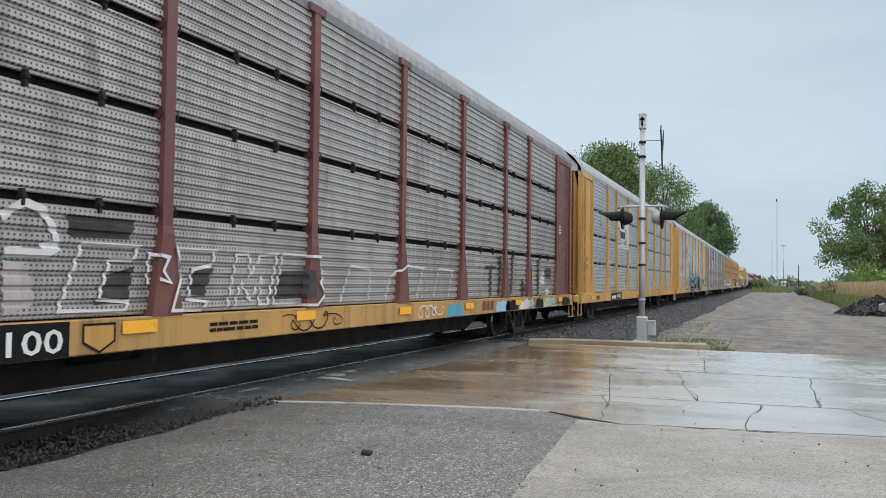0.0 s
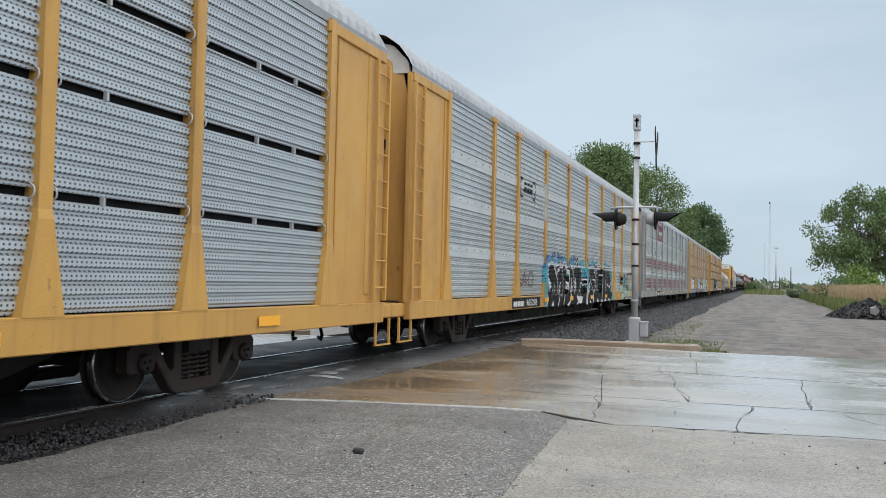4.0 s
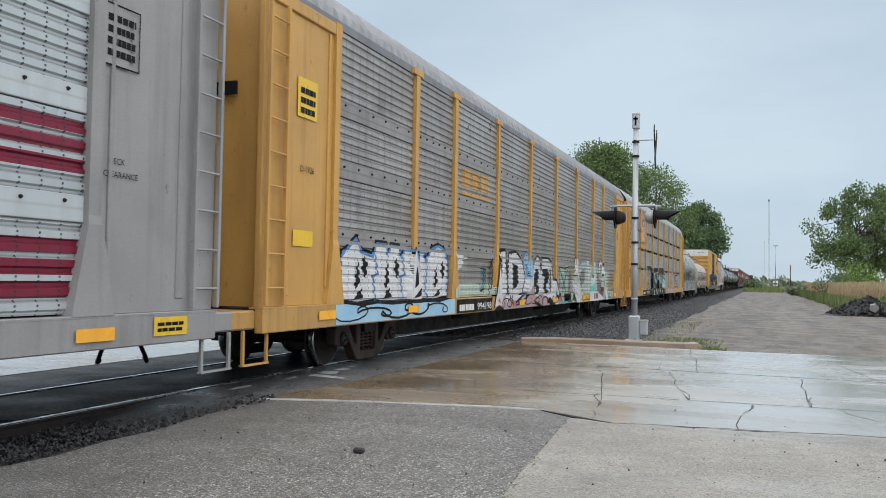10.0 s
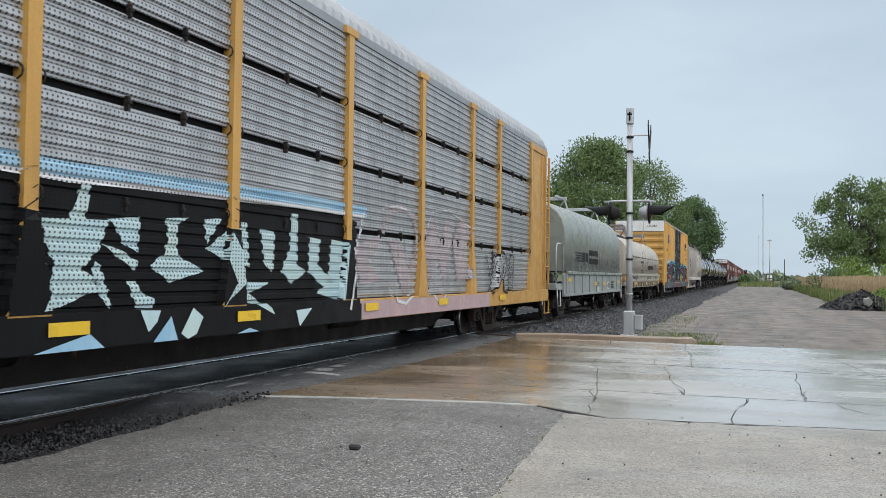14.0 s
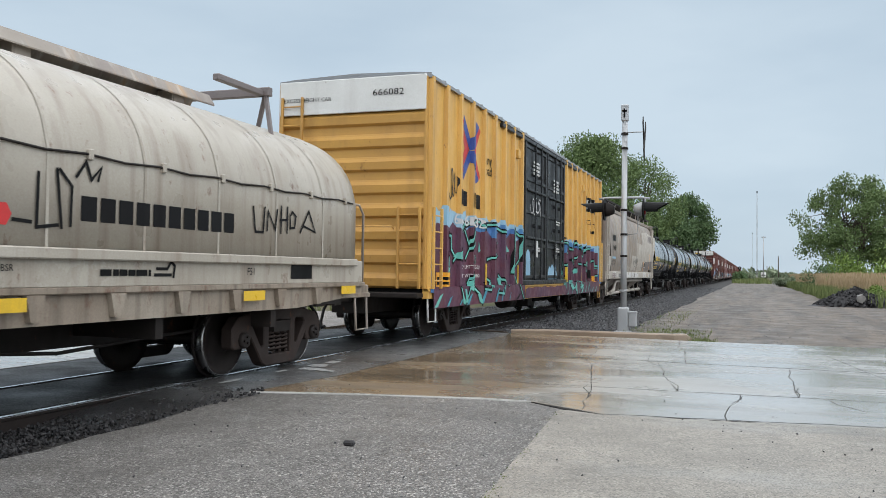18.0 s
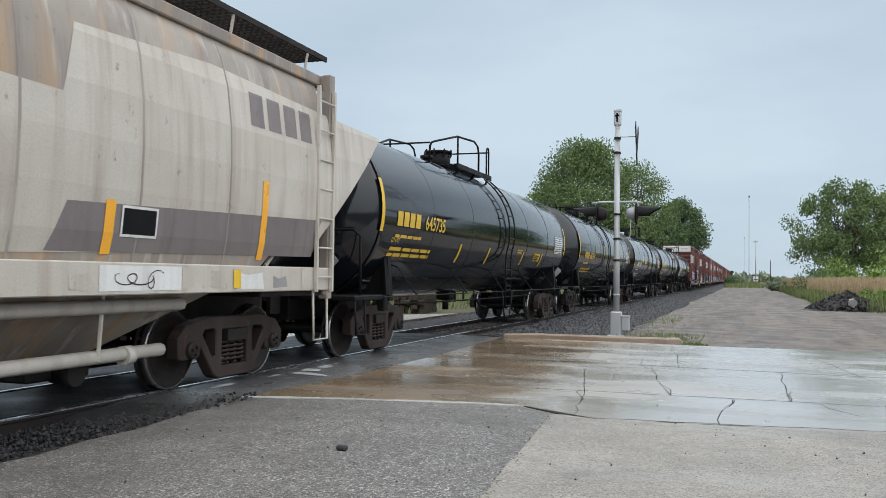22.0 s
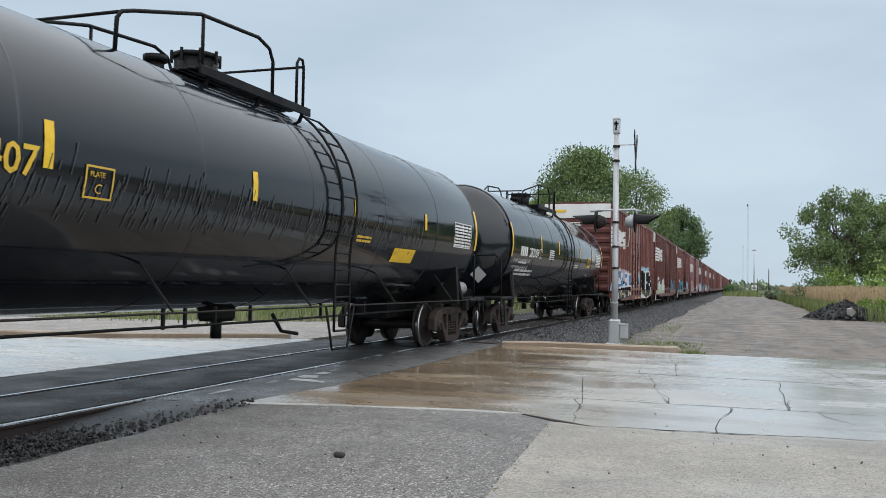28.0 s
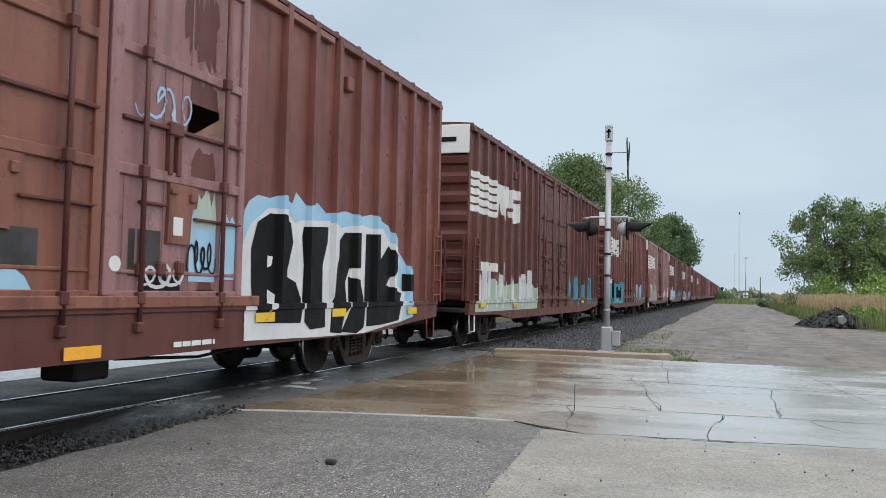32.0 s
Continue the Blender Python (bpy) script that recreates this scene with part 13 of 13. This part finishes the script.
    bars(car, ty, tz - 0.2, mark_w * 1.1, 0.09, letter, TANK, 1, 0.010, 301)
    bars(car, ty - 0.05, tz - 0.52, 2.0, 0.2, letter, TANK, 2, 0.010, 302)
    bars(car, 1.5, 1.95, 0.55, 0.12, letter, TANK, 2, 0.010, 303)
    decal(car, "data_panel", stroke([(half - 1.5, 2.08), (half - 0.38, 2.08), (half - 0.38, 2.57), (half - 1.5, 2.57), (half - 1.5, 2.08)], 0.018), WHITE, TANK, 0.008, "white ruled data table")
    bars(car, half - 1.47, 2.1, 1.06, 0.45, WHITE, TANK, 7, 0.008, 304)
    decal(car, "data_panel", stroke([(half - 0.95, 2.08), (half - 0.95, 2.57)], 0.02), WHITE, TANK, 0.010)
    ends(car, -half - 0.95, half + 0.95)
    trucks(car, (-half + truck_in, half - truck_in), 0.457)
    return car


t1 = tank_car(81.9, 7.5, "glossy black tank car with yellow markings", LETTER_YELLOW, ((-3.2, 1.62, 2.0), (-1.05, 1.62, 2.0), (2.2, 1.65, 2.0), (4.45, 1.65, 2.0)), (-6.85, 2.18, 1.15, "645735", -5.5, 1.1, 0.36), "plain")
lettering(t1, "LD LMT", -6.95, 1.9, 0.11, LETTER_YELLOW, TANK, 0.012)
decal(t1, "warning_label", [rect(3.45, 4.2, 1.78, 2.0)], TAPE_YELLOW, TANK, 0.010)
bars(t1, 3.5, 1.81, 0.6, 0.16, BLACK, TANK, 3, 0.014, 305)
t2 = tank_car(99.4, 7.15, "glossy black tank car with yellow markings and pale runs", LETTER_YELLOW, ((-3.6, 2.18, 2.64), (-1.47, 2.25, 2.64), (1.8, 2.3, 2.62), (4.1, 2.3, 2.62)), (-6.0, 2.06, 1.0, "662964", -4.85, 1.05, 0.34), "low", -0.92, 0.6)
decal(t2, "warning_label", [rect(2.2, 3.0, 1.66, 1.92)], TAPE_YELLOW, TANK, 0.010)
t3 = tank_car(116.3, 7.4, "glossy black tank car with white markings", WHITE, ((-3.27, 2.3, 2.65), (-0.2, 2.3, 2.6), (5.0, 2.2, 2.5)), (-6.1, 2.0, 0.95, "50317", -5.0, 0.95, 0.34), "white", 0.7, 0.8)
decal(t3, "warning_label", [rect(-2.3, -1.6, 2.18, 2.4)], TAPE_YELLOW, TANK, 0.010)
t4 = tank_car(132.95, 7.6, "glossy black tank car with yellow markings on the shell", LETTER_YELLOW, ((-4.75, 2.24, 2.65), (-1.5, 2.28, 2.63), (1.35, 2.3, 2.6), (4.4, 2.3, 2.6)), (-7.2, 2.16, 1.1, "663407", -5.95, 1.1, 0.36), "plain", 0.65, 0.35)
decal(t4, "data_panel", stroke([(-4.3, 2.05), (-3.95, 2.05), (-3.95, 2.33), (-4.3, 2.33), (-4.3, 2.05)], 0.02), LETTER_YELLOW, TANK, 0.010)
lettering(t4, "C", -4.17, 2.09, 0.13, LETTER_YELLOW, TANK, 0.010)
lettering(t4, "PLATE", -4.25, 2.24, 0.07, LETTER_YELLOW, TANK, 0.010)
decal(t4, "warning_label", [rect(3.1, 4.1, 1.68, 1.92)], TAPE_YELLOW, TANK, 0.010)
t5 = tank_car(151.15, 7.4, "glossy black tank car with white lettering and yellow strips", WHITE, ((-4.04, 2.28, 2.76), (-1.46, 2.3, 2.74), (2.32, 2.3, 2.7), (4.97, 2.3, 2.7)), (-6.5, 2.1, 0.8, "282009", -5.5, 1.15, 0.36), "plain", 0.08, 0.6)
lettering(t5, "LD LMT 201100 LB 91200 KG", -7.1, 1.93, 0.12, WHITE, TANK, 0.012, 0.0, 1.85)
lettering(t5, "LT WT 84900 LB 38500 KG", -7.15, 1.75, 0.12, WHITE, TANK, 0.012, 0.0, 1.85)
decal(t5, "data_panel", stroke([(-4.25, 2.1), (-3.95, 2.1), (-3.95, 2.36), (-4.25, 2.36), (-4.25, 2.1)], 0.018), WHITE, TANK, 0.010)
lettering(t5, "C", -4.15, 2.12, 0.12, WHITE, TANK, 0.010)
bars(t5, -2.9, 2.1, 0.7, 0.32, WHITE, TANK, 5, 0.010, 306)
decal(t5, "warning_label", [rect(3.9, 4.5, 2.0, 2.36)], TAPE_YELLOW, TANK, 0.010)
bars(t5, 3.95, 2.1, 0.5, 0.22, BLACK, TANK, 3, 0.014, 307)
for tk, num, hf, mt in ((t2, "662964", 7.15, LETTER_YELLOW), (t5, "282009", 7.4, WHITE), (t1, "645735", 7.5, LETTER_YELLOW), (t3, "50317", 7.4, WHITE)):
    end_lettering(tk, num, -0.4, 3.0, 0.17, mt, -hf - 0.5, 0.62)
    b = bmesh.new()
    for k in range(4):
        box(b, -0.45, 0.1 + 0.1 * (k % 2), -hf - 0.53, -hf - 0.515, 2.78 - k * 0.11, 2.83 - k * 0.11)
    tagged(part("small_print", b, mt, tk), kind="stuff")
for tk, hf in ((t1, 7.5), (t2, 7.15), (t3, 7.4), (t4, 7.6), (t5, 7.4)):
    for s in (-1, 1):
        b = bmesh.new()
        prism(b, [(0.72, 1.35), (0.93, 1.56), (0.72, 1.77), (0.51, 1.56)], "y", s * (hf + 0.42) - 0.012, s * (hf + 0.42) + 0.012)
        part("placard_holder", b, GREY_PAINT, tk, "diamond placard plate")
scuffs(t2, TANK, -6.5, 6.5, 1.6, 2.3, 420, 6, SCUFF)
scuffs(t4, TANK, -6.8, 4.5, 1.8, 2.35, 380, 5, SCUFF)
end_lettering(t4, "663407", -0.25, 3.0, 0.17, LETTER_YELLOW, -7.6 - 0.5, 0.6)


# ---- the train's motion ----
def run(t):
    """Metres that the train has rolled, counted from the clip's middle."""
    k = (t - 16) / 16
    return 16 * (10.3231 * k - 0.0324 * k ** 2 - 0.3265 * k ** 3 + 0.0197 * k ** 4 + 0.2711 * k ** 5)


def motions():
    times = [i * 0.5 for i in range(65)]
    for car, centre in TRAIN:
        walk(car, [(t, pose(TRACK_X, centre - run(t), 0)) for t in times])
    beats = [i / 30 for i in range(961)]
    turns = {}
    for radius in sorted({r for _, r in WHEELSETS}):
        turns[radius] = [(t, pose(0, 0, 0, math.degrees(run(t) / radius))) for t in beats]
    for ob, radius in WHEELSETS:
        spot = Matrix.Translation(ob.location.copy())
        walk(ob, [(t, spot @ m) for t, m in turns[radius]])


motions()
